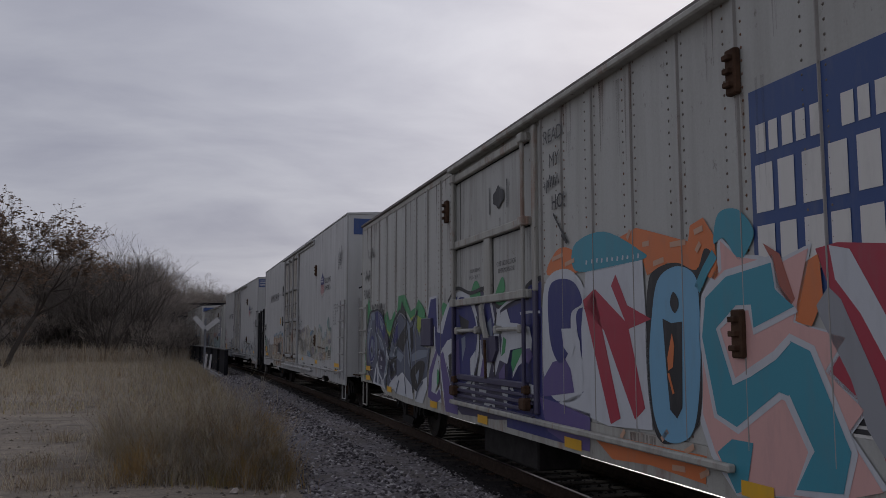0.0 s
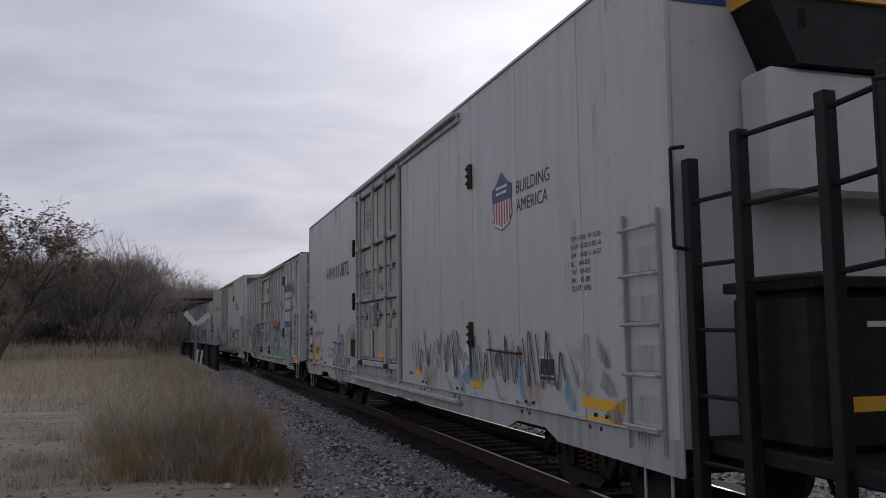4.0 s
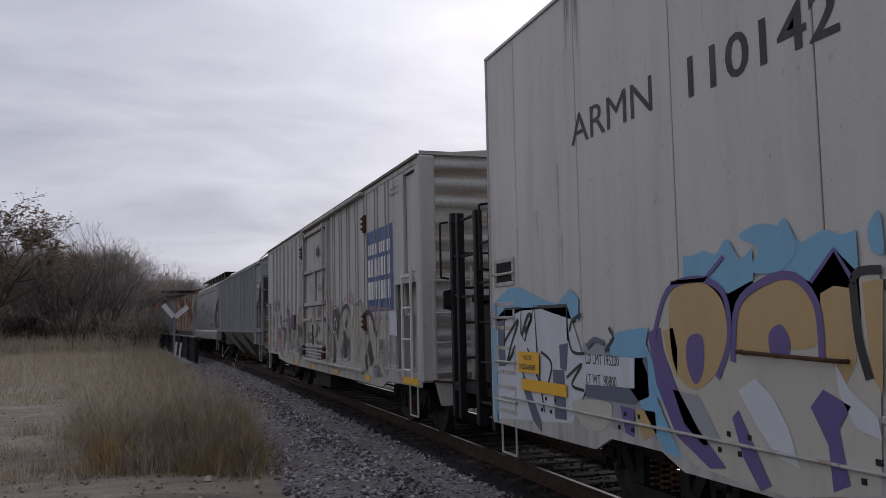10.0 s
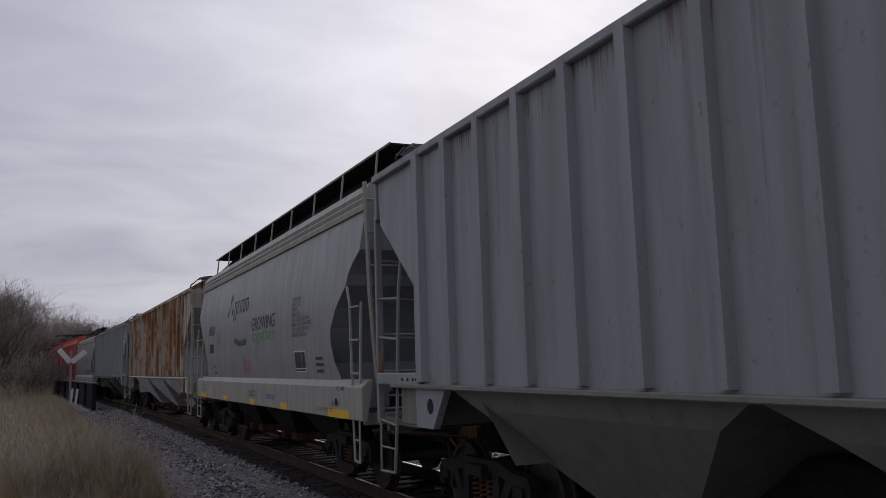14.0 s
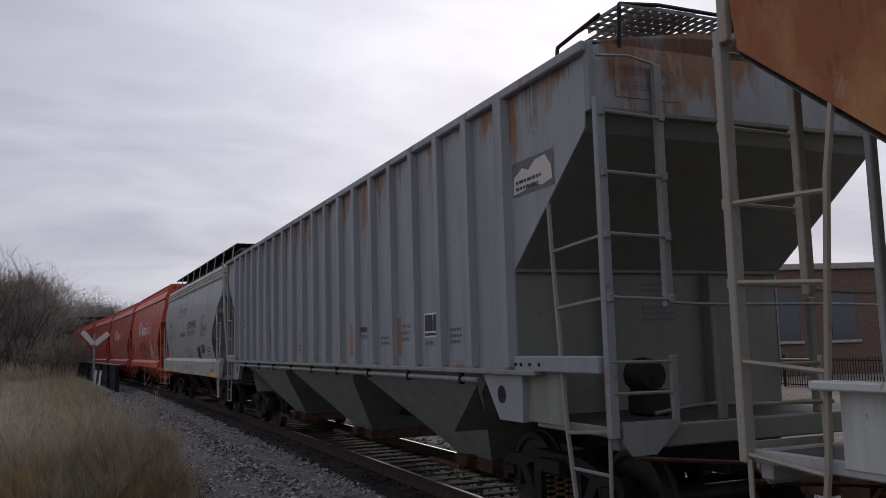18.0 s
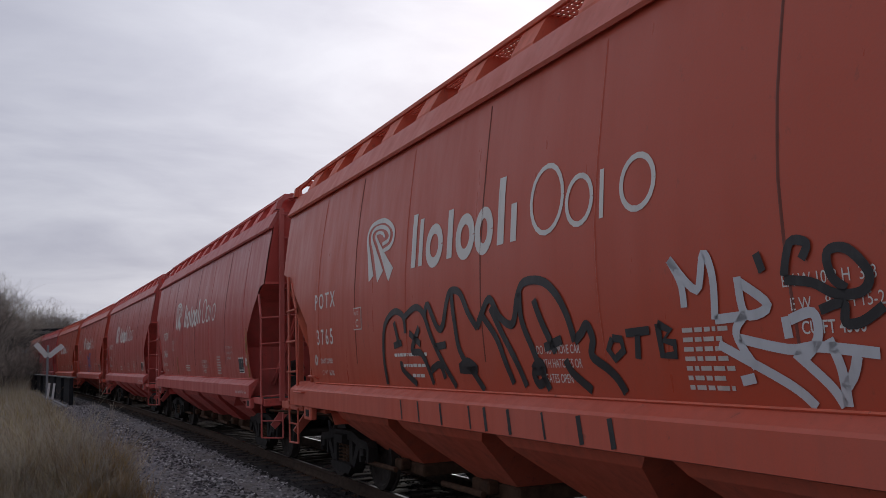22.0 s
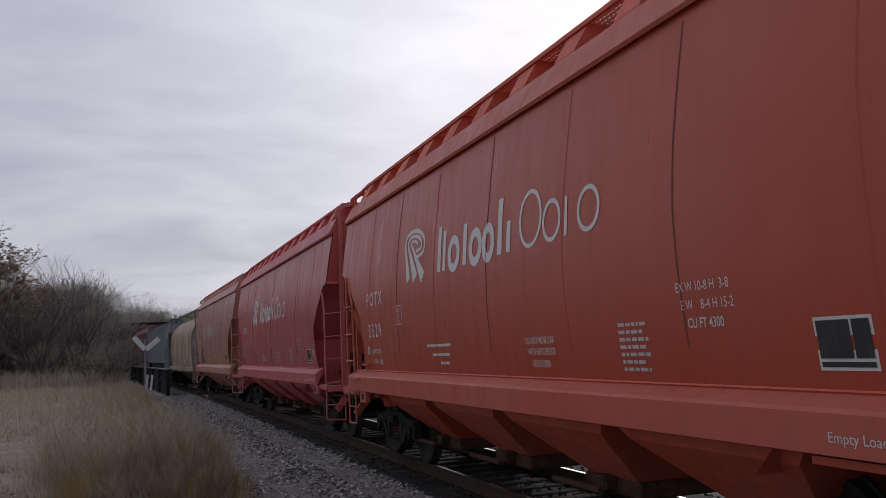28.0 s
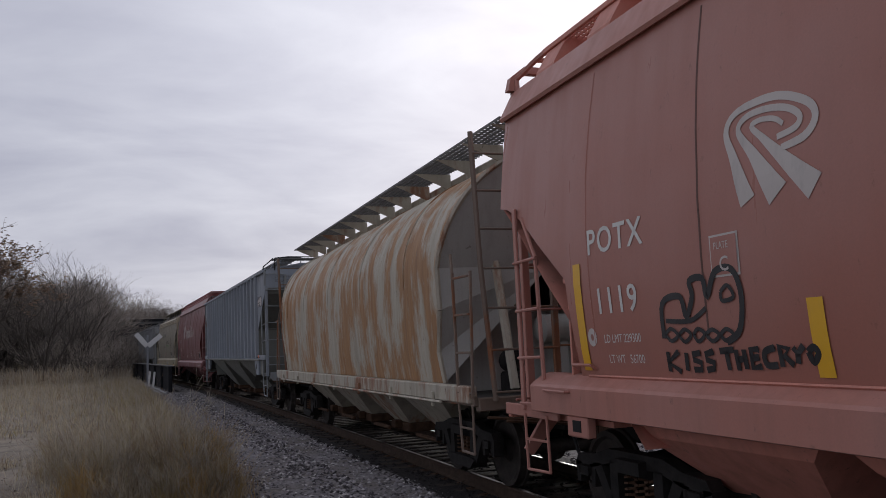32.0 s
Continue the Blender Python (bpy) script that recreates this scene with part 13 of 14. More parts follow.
def graffiti_f():
    c = Can(F, 18.05, faded=True)
    c.on("black", 2).stroke([(17.40, 2.60), (17.37, 2.45), (17.34, 2.58), (17.30, 2.44)], 0.018)
    c.on("black", 2).stroke([(17.27, 2.57), (17.24, 2.42), (17.20, 2.55), (17.15, 2.40)], 0.018)
    c.on("black", 2).stroke([(17.31, 2.08), (17.20, 2.24), (17.10, 2.16), (17.06, 1.98), (17.14, 1.88), (17.24, 1.92), (17.31, 2.08)], 0.014)
    c.on("black", 2).stroke([(17.26, 2.02), (17.18, 1.97), (17.09, 2.03)], 0.02)
    c.on("black", 2).stroke([(17.22, 1.66), (17.17, 1.54), (17.12, 1.64)], 0.014)
    c.on("black", 2).stroke([(16.98, 1.62), (16.92, 1.50), (16.86, 1.60), (16.84, 1.50)], 0.018)
    c.on("cream", 0).poly([(7.23, 1.95), (6.72, 2.03), (5.72, 2.07), (5.33, 2.23), (4.86, 2.12), (4.95, 1.14), (5.81, 1.13), (6.91, 1.10), (7.20, 1.27)])
    c.on("black", 2).poly([(6.72, 1.97), (6.65, 2.20), (6.38, 2.28), (6.05, 2.23), (5.73, 2.03), (6.12, 1.48), (6.24, 1.65), (6.49, 1.66), (6.66, 1.78)])
    c.on("white", 3).stroke([(6.23, 1.78), (6.21, 1.89), (6.33, 1.99), (6.46, 1.94), (6.44, 1.84), (6.37, 1.83)], 0.04)
    c.on("white", 3).stroke([(5.99, 2.16), (6.24, 2.23), (6.54, 2.19), (6.66, 2.06), (6.69, 1.90), (6.58, 1.73), (6.38, 1.67), (6.23, 1.72)], 0.022)
    c.on("white", 3).stroke([(5.73, 2.01), (6.11, 1.47)], 0.02, curve=False)
    c.on("black", 2).stroke([(5.73, 2.04), (5.56, 2.18), (5.26, 2.24), (5.04, 2.20), (4.86, 2.09)], 0.085)
    c.on("black", 2).poly([(5.38, 1.88), (5.32, 1.94), (5.25, 1.83), (5.24, 1.78), (5.35, 1.80)])
    c.on("black", 2).poly([(5.23, 1.97), (5.17, 1.95), (5.13, 1.79), (5.20, 1.87)])
    c.on("black", 2).poly([(5.15, 2.01), (5.08, 1.94), (5.10, 1.85), (5.14, 1.92)])
    c.on("black", 2).blob([(5.51, 1.67), (5.45, 1.74), (5.31, 1.69), (5.25, 1.61), (5.25, 1.46), (5.19, 1.44), (5.19, 1.58), (5.11, 1.60), (5.06, 1.49), (5.03, 1.29), (5.04, 1.16), (5.40, 1.15), (5.47, 1.29), (5.51, 1.48), (5.44, 1.50), (5.50, 1.60)])
    c.on("black", 2).poly([(5.76, 1.27), (5.57, 1.62), (5.55, 1.42), (5.50, 1.22), (5.54, 1.16), (5.69, 1.17)])
    c.on("black", 2).blob([(6.57, 1.59), (6.46, 1.61), (6.46, 1.39), (6.37, 1.52), (6.36, 1.16), (6.37, 1.04), (6.47, 1.00), (6.62, 1.01), (6.63, 1.25), (6.52, 1.23)])
    c.on("black", 2).poly([(6.29, 1.41), (6.24, 1.28), (6.28, 1.21), (6.32, 1.31)])
    c.on("black", 2).poly([(5.03, 1.57), (4.91, 1.53), (4.94, 1.21), (5.00, 1.29)])
    c.on("black", 2).stroke([(6.67, 1.70), (6.85, 1.55), (6.91, 1.29), (6.86, 1.08)], 0.035)
    c.on("white", 3).stroke([(5.57, 1.62), (5.56, 1.41), (5.49, 1.17)], 0.02)
    c.on("white", 3).stroke([(5.02, 1.38), (5.02, 1.16), (5.33, 1.11)], 0.025, curve=False)
    c.on("pink", 0).poly([(7.23, 2.33), (7.12, 2.54), (6.86, 2.40), (6.69, 2.32), (6.77, 2.07), (7.28, 1.78)])
    c.on("pink", 0).poly([(5.45, 2.34), (5.33, 2.49), (5.20, 2.34)])
    c.on("pink", 0).poly([(5.09, 2.35), (4.91, 2.55), (4.82, 2.49), (4.84, 2.30)])
    c.on("pink", 0).poly([(5.72, 2.29), (5.61, 2.40), (5.49, 2.30), (5.71, 2.21)])
    c.on("black", 2).stroke([(7.29, 1.62), (7.17, 1.95), (7.17, 1.63), (7.06, 1.78), (6.97, 1.73)], 0.05)
    c.on("black", 2).stroke([(7.25, 1.78), (7.14, 1.79)], 0.04, curve=False)
    c.on("black", 2).stroke([(6.98, 1.84), (6.97, 1.70), (6.87, 1.69)], 0.03)
    c.on("pink", 1).poly([(8.55, 2.06), (8.53, 2.28), (8.19, 2.20), (7.94, 2.32), (7.81, 2.10)])
    c.on("slate", 1).poly([(8.52, 1.84), (8.19, 1.82), (8.18, 1.62)])
    c.on("slate", 1).poly([(8.69, 1.45), (7.72, 1.45), (7.68, 1.03), (8.55, 1.00)])
    c.on("slate", 1).poly([(11.65, 1.31), (10.74, 1.28), (10.91, 0.96), (11.35, 0.98)])
    c.on("slate", 0).poly([(7.22, 0.97), (6.65, 1.01), (6.36, 0.87), (6.56, 0.85), (6.99, 0.90)])
    c.on("slate", 1).poly([(11.38, 1.62), (11.05, 1.86), (10.83, 1.60)])
    c.on("black", 2).stroke([(13.07, 1.90), (12.88, 1.78), (13.11, 1.47)], 0.04)
    c.on("grey", 1).poly([(12.30, 1.78), (11.61, 1.81), (11.97, 1.50), (12.36, 1.49)])
    c.on("black", 2).stroke([(11.65, 1.29), (11.32, 1.83), (11.23, 1.52)], 0.03)
    c.on("cream", 0).poly([(4.86, 1.79), (4.42, 2.23), (3.66, 2.27), (2.87, 2.00), (1.80, 1.94), (1.77, 1.25), (2.40, 1.05), (4.76, 1.09)])
    c.on("slate", 2).stroke([(4.58, 1.76), (4.49, 2.22), (4.10, 2.25), (3.86, 2.29), (3.70, 1.97)], 0.07)
    c.on("black", 3).stroke([(3.68, 1.93), (3.53, 2.06), (3.21, 2.07), (2.93, 1.94), (2.80, 1.73), (2.62, 1.67)], 0.09)
    c.on("black", 3).poly([(3.40, 1.88), (3.27, 1.70), (3.35, 1.61), (3.50, 1.75)])
    c.on("black", 3).poly([(3.41, 1.35), (3.19, 1.60), (3.01, 1.33), (2.90, 1.21), (3.11, 1.06), (3.26, 1.27)])
    c.on("black", 3).poly([(3.58, 1.25), (3.42, 1.31), (3.31, 1.05), (3.49, 0.95)])
    c.on("slate", 3).stroke([(3.69, 1.83), (3.97, 1.46), (4.04, 1.23)], 0.04)
    c.on("grey", 2).stroke([(2.62, 1.63), (2.43, 1.91), (2.13, 2.00), (1.83, 1.94)], 0.08)
    c.on("white", 2).poly([(1.79, 2.08), (1.31, 2.05), (1.27, 1.64), (1.78, 1.67)])
    c.on("grey", 2).poly([(1.78, 1.66), (1.27, 1.64), (1.28, 1.15), (1.77, 1.18)])
    c.on("slate", 2).poly([(2.93, 1.09), (2.57, 1.12), (2.21, 0.92), (2.85, 0.87)])
    c.on("grey", 1).poly([(2.55, 1.35), (1.82, 1.54), (1.77, 1.18), (2.24, 1.07)])
    c.on("pink", 0).poly([(5.12, 2.32), (4.74, 2.57), (4.48, 2.36), (4.55, 2.23)])
    c.on("pink", 1).poly([(2.79, 1.91), (2.41, 2.27), (2.23, 2.14), (2.57, 1.71)])
    c.on("pink", 0).poly([(3.36, 2.19), (1.60, 2.13), (1.51, 2.08), (3.37, 2.11)])
    c.on("pink", 0).poly([(16.01, 1.77), (14.58, 1.79), (14.89, 1.13), (16.05, 1.12)])
    c.on("lilac", 0).poly([(14.45, 1.99), (13.77, 2.10), (13.65, 2.45), (13.41, 2.42), (13.17, 2.32), (12.98, 2.15), (12.92, 1.69), (13.12, 1.86), (13.46, 1.97)])
    c.on("brick", 1).poly([(13.69, 2.10), (13.63, 2.45), (13.54, 2.33), (13.41, 2.45), (13.23, 2.35), (13.06, 2.35), (12.99, 2.13), (13.08, 2.18), (13.23, 2.07), (13.34, 2.08), (13.43, 2.24)])
    c.on("sand", 1).poly([(13.41, 2.45), (13.28, 2.59), (13.15, 2.49), (13.18, 2.37), (13.26, 2.43)])
    c.on("cream", 1).poly([(14.58, 1.81), (14.48, 1.98), (13.66, 1.99), (13.32, 1.95), (13.06, 1.76), (13.10, 1.59), (13.20, 1.39), (13.95, 1.32), (14.24, 1.21), (14.61, 1.11), (14.89, 1.11), (14.65, 1.73)])
    c.on("sand", 2).poly([(13.79, 1.94), (13.54, 1.93), (13.12, 1.81), (13.09, 1.62), (13.54, 1.65)])
    c.on("black", 2).poly([(14.56, 1.74), (14.53, 1.80), (14.12, 1.80), (13.81, 1.78), (13.80, 1.60), (13.93, 1.49), (14.14, 1.68)])
    c.on("black", 2).poly([(14.29, 1.42), (14.19, 1.63), (13.98, 1.40), (13.95, 1.29), (14.09, 1.28)])
    c.on("cream", 3).blob([(14.10, 1.79), (13.78, 1.47), (13.84, 1.43), (13.97, 1.54)])
    c.on("black", 3).stroke([(14.12, 1.78), (13.97, 1.53), (13.84, 1.43), (13.78, 1.47), (13.91, 1.63)], 0.02)
    c.on("black", 3).stroke([(14.89, 1.12), (14.63, 1.73), (14.50, 1.98), (13.66, 1.99)], 0.03, curve=False)
    c.on("black", 3).stroke([(13.66, 1.99), (13.46, 1.97), (13.22, 1.89), (13.03, 1.74), (12.93, 1.67)], 0.045)
    c.on("black", 2).poly([(13.12, 1.84), (12.94, 1.69), (13.01, 1.51), (13.11, 1.50)])
    c.on("black", 2).poly([(13.16, 1.47), (12.99, 1.50), (12.90, 1.23), (12.99, 1.30)])
    c.on("slate", 2).poly([(13.24, 1.39), (13.06, 1.31), (13.29, 0.94), (13.51, 0.90)])
    c.on("slate", 2).poly([(14.61, 1.10), (14.32, 1.38), (14.09, 1.20), (14.16, 1.10)])
    c.on("white", 4).stroke([(14.25, 1.33), (14.22, 0.78)], 0.035, curve=False)
    c.on("white", 4).stroke([(14.39, 0.96), (14.23, 0.80), (14.03, 1.00)], 0.03, curve=False)
    c.on("grey", 1).poly([(12.80, 1.85), (12.73, 2.00), (12.63, 2.01), (12.65, 1.83)])
    c.on("cream", 1).poly([(12.86, 1.69), (12.81, 1.81), (12.65, 1.82), (12.71, 1.34), (12.86, 1.32)])
    c.on("black", 3).stroke([(13.00, 1.48), (12.80, 1.37), (12.76, 1.26), (12.91, 1.20), (12.99, 1.27)], 0.025)
    c.on("black", 4).stroke([(15.48, 1.52), (15.35, 1.76), (15.30, 1.57), (15.43, 1.62)], 0.04)
    c.on("black", 4).stroke([(15.25, 1.64), (15.15, 1.57)], 0.035, curve=False)
    c.on("black", 4).stroke([(15.14, 1.65), (15.26, 1.56)], 0.035, curve=False)
    c.on("black", 4).stroke([(15.11, 1.60), (15.05, 1.63), (15.12, 1.57), (15.01, 1.58)], 0.03)
    c.on("black", 4).stroke([(14.99, 1.70), (14.99, 1.57), (14.88, 1.60)], 0.03)
    c.on("black", 4).stroke([(15.25, 1.48), (15.00, 1.47)], 0.035, curve=False)
    c.on("grey", 0).poly([(16.21, 1.11), (14.66, 1.13), (14.00, 0.87), (14.28, 0.83), (15.14, 1.01), (16.23, 0.99)])
    c.on("cream", 1).poly([(12.81, 1.86), (12.61, 1.96), (11.37, 1.84), (10.81, 1.78), (10.84, 1.27), (11.37, 1.25), (12.99, 1.12), (12.89, 1.63)])
    c.on("dusk", 2).poly([(12.81, 1.86), (12.70, 1.98), (12.30, 1.98), (12.28, 1.81), (12.77, 1.80)])
    c.on("dusk", 2).poly([(12.42, 1.67), (11.88, 1.71), (12.06, 1.18), (12.61, 1.17)])
    c.on("grey", 2).poly([(11.61, 1.54), (11.46, 1.50), (11.53, 1.29), (11.64, 1.28)])
    c.on("black", 3).poly([(11.47, 1.84), (11.29, 1.84), (11.26, 1.58), (11.40, 1.51), (11.50, 1.57)])
    c.on("black", 3).poly([(11.11, 1.52), (10.96, 1.82), (10.83, 1.65), (10.83, 1.52)])
    c.on("black", 3).poly([(11.55, 1.40), (11.47, 1.54), (11.39, 1.30), (11.57, 1.25)])
    c.on("black", 3).stroke([(11.61, 1.84), (11.37, 1.86), (11.26, 1.65)], 0.04)
    c.on("black", 3).stroke([(11.30, 1.54), (11.21, 1.80), (10.96, 1.82)], 0.03, curve=False)
    c.on("white", 4).stroke([(11.46, 1.57), (11.38, 1.40), (11.33, 1.29)], 0.02)
    c.on("slate", 2).poly([(11.64, 1.23), (10.65, 1.23), (10.72, 1.12), (11.69, 1.08)])
    c.on("slate", 2).poly([(11.26, 1.05), (10.92, 1.10), (10.97, 0.89), (11.37, 0.89)])
    c.on("pink", 0).poly([(11.69, 2.15), (11.52, 2.31), (11.24, 2.41), (11.15, 2.33), (11.19, 1.92), (11.64, 1.90)])
    c.on("brick", 1).poly([(11.39, 2.26), (11.22, 2.42), (11.15, 2.33), (11.18, 2.20), (11.29, 2.27)])
    c.on("lilac", 0).poly([(13.63, 2.08), (12.98, 2.10), (12.25, 2.03), (12.27, 1.91), (13.11, 1.91)])
    c.on("pink", 0).poly([(11.17, 1.89), (10.91, 1.95), (10.81, 1.83), (11.17, 1.81)])
    c.on("grey", 1).poly([(10.06, 1.65), (8.98, 1.65), (9.03, 1.39), (9.96, 1.38), (10.05, 1.55)])
    c.on("sand", 2).poly([(9.95, 1.44), (9.47, 1.52), (9.33, 1.45), (9.63, 1.38)])
    c.on("tan", 2).poly([(9.98, 1.88), (9.72, 1.87), (9.71, 1.77), (9.86, 1.71)])
    c.on("slate", 0).text("ASD", 1.05, 0.92, 0.15)
    # on the door
    c.on("cream", 1).poly([(10.05, 1.66), (9.25, 1.68), (9.04, 1.57), (8.54, 1.77), (8.57, 1.38), (8.70, 1.41), (10.08, 1.38)])
    c.on("lilac", 2).poly([(9.94, 1.59), (9.34, 1.59), (9.35, 1.45), (9.93, 1.43)])
    c.on("slate", 1).poly([(8.57, 1.50), (7.92, 1.34), (7.92, 1.02), (8.68, 0.98)])
    c.on("black", 3).poly([(8.97, 1.79), (8.63, 1.81), (8.67, 1.65), (8.98, 1.67)])
    c.on("slate", 2).poly([(8.47, 1.81), (8.25, 1.79), (8.15, 1.48), (8.41, 1.72)])
    c.on("brick", 1).poly([(8.62, 2.16), (8.42, 2.27), (8.13, 2.32), (8.00, 2.08), (8.01, 1.99), (8.64, 2.01)])
    c.on("tan", 3).poly([(9.97, 1.88), (9.70, 1.88), (9.74, 1.75), (9.89, 1.73)])
    c.on("black", 4).stroke([(8.96, 1.91), (8.79, 1.84), (8.85, 1.41)], 0.030)
    c.on("black", 4).stroke([(9.25, 1.68), (8.98, 1.68), (8.61, 1.66)], 0.025)
    c.on("white", 4).stroke([(9.59, 1.56), (9.38, 1.50), (9.51, 1.53), (9.34, 1.57)], 0.025)
    c.done("sprayed graffiti of horned black forms")
    part("side_hatch", Form().soft(-1.66, -1.6, 11.76 - 8.825, 12.3 - 8.825, 1.73, 2.15, 0.012), SPRAY["plum"], F[0], "dark sprayed hatch plate")




def graffiti_hoppers():
    c = Can(POT[0], 14.25, POT_SIDE, 0.007)
    c.on("black", 1).stroke([(9.41, 1.55), (9.41, 1.96), (9.3, 2.25), (9.0, 2.39), (8.73, 2.32), (8.7, 2.13)], 0.075)
    c.on("black", 1).stroke([(8.7, 2.31), (8.39, 2.4), (8.17, 2.32), (8.0, 2.05), (7.73, 1.75), (7.55, 1.56)], 0.075)
    c.on("black", 1).stroke([(9.01, 2.27), (8.94, 2.08), (8.95, 2.01)], 0.075)
    c.on("black", 1).stroke([(9.07, 2.0), (8.83, 2.03)], 0.075)
    c.on("black", 1).stroke([(8.88, 1.82), (8.86, 1.72), (8.53, 1.57)], 0.075)
    c.on("black", 1).stroke([(8.59, 2.13), (8.31, 2.0)], 0.075)
    c.on("black", 1).stroke([(8.31, 2.18), (8.55, 1.94), (8.33, 1.91), (8.2, 1.81), (8.08, 1.58)], 0.075)
    c.on("black", 1).stroke([(8.14, 2.29), (8.05, 2.41), (7.84, 2.16), (7.7, 2.18), (7.57, 2.43), (7.47, 2.51), (7.28, 2.47), (7.11, 2.26), (6.96, 2.12)], 0.075)
    c.on("black", 1).stroke([(7.47, 2.48), (7.43, 2.2), (7.37, 1.92), (7.13, 1.7), (6.96, 1.54)], 0.075)
    c.on("black", 1).stroke([(7.95, 1.96), (7.67, 1.98)], 0.075)
    c.on("black", 1).stroke([(8.09, 1.72), (7.86, 1.78), (7.78, 1.64)], 0.075)
    c.on("black", 1).stroke([(7.41, 1.75), (7.21, 1.81), (7.06, 1.73), (7.42, 1.73)], 0.075)
    c.on("black", 1).stroke([(6.96, 2.12), (6.82, 2.27), (6.67, 2.37), (6.51, 2.2), (6.33, 2.12), (6.24, 2.19), (6.16, 2.38), (6.04, 2.47), (5.77, 2.45), (5.57, 2.33), (5.44, 2.15), (5.37, 1.95)], 0.075)
    c.on("black", 1).stroke([(6.83, 2.22), (6.6, 2.01), (6.46, 1.75), (6.39, 1.61)], 0.075)
    c.on("black", 1).stroke([(6.67, 2.29), (6.49, 2.05), (6.29, 1.8), (6.18, 1.59)], 0.075)
    c.on("black", 1).stroke([(6.14, 2.38), (6.13, 2.14), (5.99, 1.89), (5.82, 1.57)], 0.075)
    c.on("black", 1).stroke([(5.91, 2.31), (5.82, 2.12), (5.65, 1.87)], 0.075)
    c.on("black", 1).stroke([(5.81, 1.91), (5.55, 1.97)], 0.075)
    c.on("black", 1).stroke([(5.37, 1.95), (5.27, 2.01), (5.19, 2.07), (5.13, 1.96), (5.16, 1.84), (5.0, 1.75), (4.89, 1.67), (4.82, 1.57)], 0.075)
    c.on("black", 1).stroke([(5.52, 1.81), (5.45, 1.71), (5.23, 1.58)], 0.075)
    c.on("black", 1).stroke([(6.03, 1.73), (5.92, 1.8), (5.86, 1.73), (6.02, 1.71), (5.98, 1.61), (5.86, 1.65)], 0.075)
    c.on("black", 1).stroke([(4.89, 1.96), (4.95, 1.88), (4.88, 1.81), (4.77, 1.87), (4.79, 1.95), (4.89, 1.96)], 0.06, curve=False)
    c.on("black", 1).stroke([(4.73, 1.99), (4.47, 2.0)], 0.06, curve=False)
    c.on("black", 1).stroke([(4.6, 1.98), (4.62, 1.81)], 0.06, curve=False)
    c.on("black", 1).stroke([(4.38, 2.04), (4.36, 1.83), (4.23, 1.83), (4.23, 1.91), (4.34, 1.93), (4.26, 1.99), (4.38, 2.04)], 0.06, curve=False)
    c.on("white", 1).stroke([(4.21, 2.45), (4.11, 2.29), (4.1, 2.13)], 0.06)
    c.on("white", 1).stroke([(4.21, 2.45), (3.97, 2.23), (3.89, 2.45), (3.82, 2.3), (3.84, 2.04)], 0.06)
    c.on("white", 1).stroke([(3.84, 2.04), (3.59, 2.05)], 0.06)
    c.on("white", 1).stroke([(3.62, 2.28), (3.59, 2.06), (3.41, 2.1), (3.61, 2.25)], 0.06)
    c.on("white", 1).stroke([(3.59, 2.06), (3.68, 1.95), (3.56, 1.75)], 0.06)
    c.on("white", 1).stroke([(3.83, 1.89), (3.34, 1.66), (3.18, 1.54)], 0.06)
    c.on("white", 1).stroke([(3.66, 1.92), (3.3, 1.85), (3.1, 1.86), (2.74, 1.82)], 0.06)
    c.on("white", 1).stroke([(3.3, 2.03), (3.29, 1.91)], 0.06)
    c.on("white", 1).stroke([(3.27, 2.01), (3.11, 2.04), (3.1, 1.9), (3.23, 1.78)], 0.06)
    c.on("white", 1).stroke([(3.26, 1.83), (3.07, 1.66), (3.0, 1.55)], 0.06)
    c.on("white", 1).stroke([(3.03, 1.9), (2.98, 1.75), (2.98, 1.55)], 0.06)
    c.on("white", 1).stroke([(3.69, 1.67), (3.58, 1.69)], 0.06)
    c.on("white", 1).stroke([(2.87, 1.81), (2.91, 1.72), (2.98, 1.64)], 0.06)
    c.on("black", 2).stroke([(3.46, 2.4), (3.42, 2.29)], 0.055)
    c.on("black", 2).stroke([(3.27, 2.25), (3.21, 2.43), (3.1, 2.41), (3.14, 2.33)], 0.055)
    c.on("black", 2).stroke([(3.27, 2.23), (3.09, 2.2), (2.95, 2.13), (2.79, 2.13), (2.74, 2.22), (2.85, 2.35), (2.97, 2.35), (2.96, 2.22), (2.88, 2.15)], 0.055)
    c.on("black", 2).stroke([(3.06, 2.05), (2.91, 2.08), (2.91, 1.98), (2.81, 1.98), (2.68, 2.05)], 0.055)
    c.done("black and white sprayed graffiti")
    d = Can(POT[0], 14.25, flat_side(1.627), 0.004)
    for s, w in zip([8.69, 8.22, 7.66, 7.03, 6.72, 6.29, 5.74, 5.23, 4.84], (0.03, 0.03, 0.04, 0.03, 0.05, 0.05, 0.03, 0.06, 0.06)):
        d.on("black").stroke([(s + 0.02, 1.4), (s - 0.02, 1.19)], w, curve=False)
    d.done("black drips on the sill")
    c = Can(POT[3], 14.25, POT_SIDE, 0.007)
    c.on("blue", 1).stroke([(7.43, 2.43), (7.16, 2.26), (7.17, 1.94), (7.57, 1.52)], 0.085)
    c.on("blue", 1).stroke([(7.43, 2.43), (7.0, 2.34)], 0.085)
    c.on("blue", 1).stroke([(7.16, 2.26), (6.87, 2.3), (6.8, 2.04), (7.0, 1.82)], 0.085)
    c.on("blue", 1).stroke([(6.27, 2.51), (6.46, 2.14), (6.74, 1.64)], 0.085)
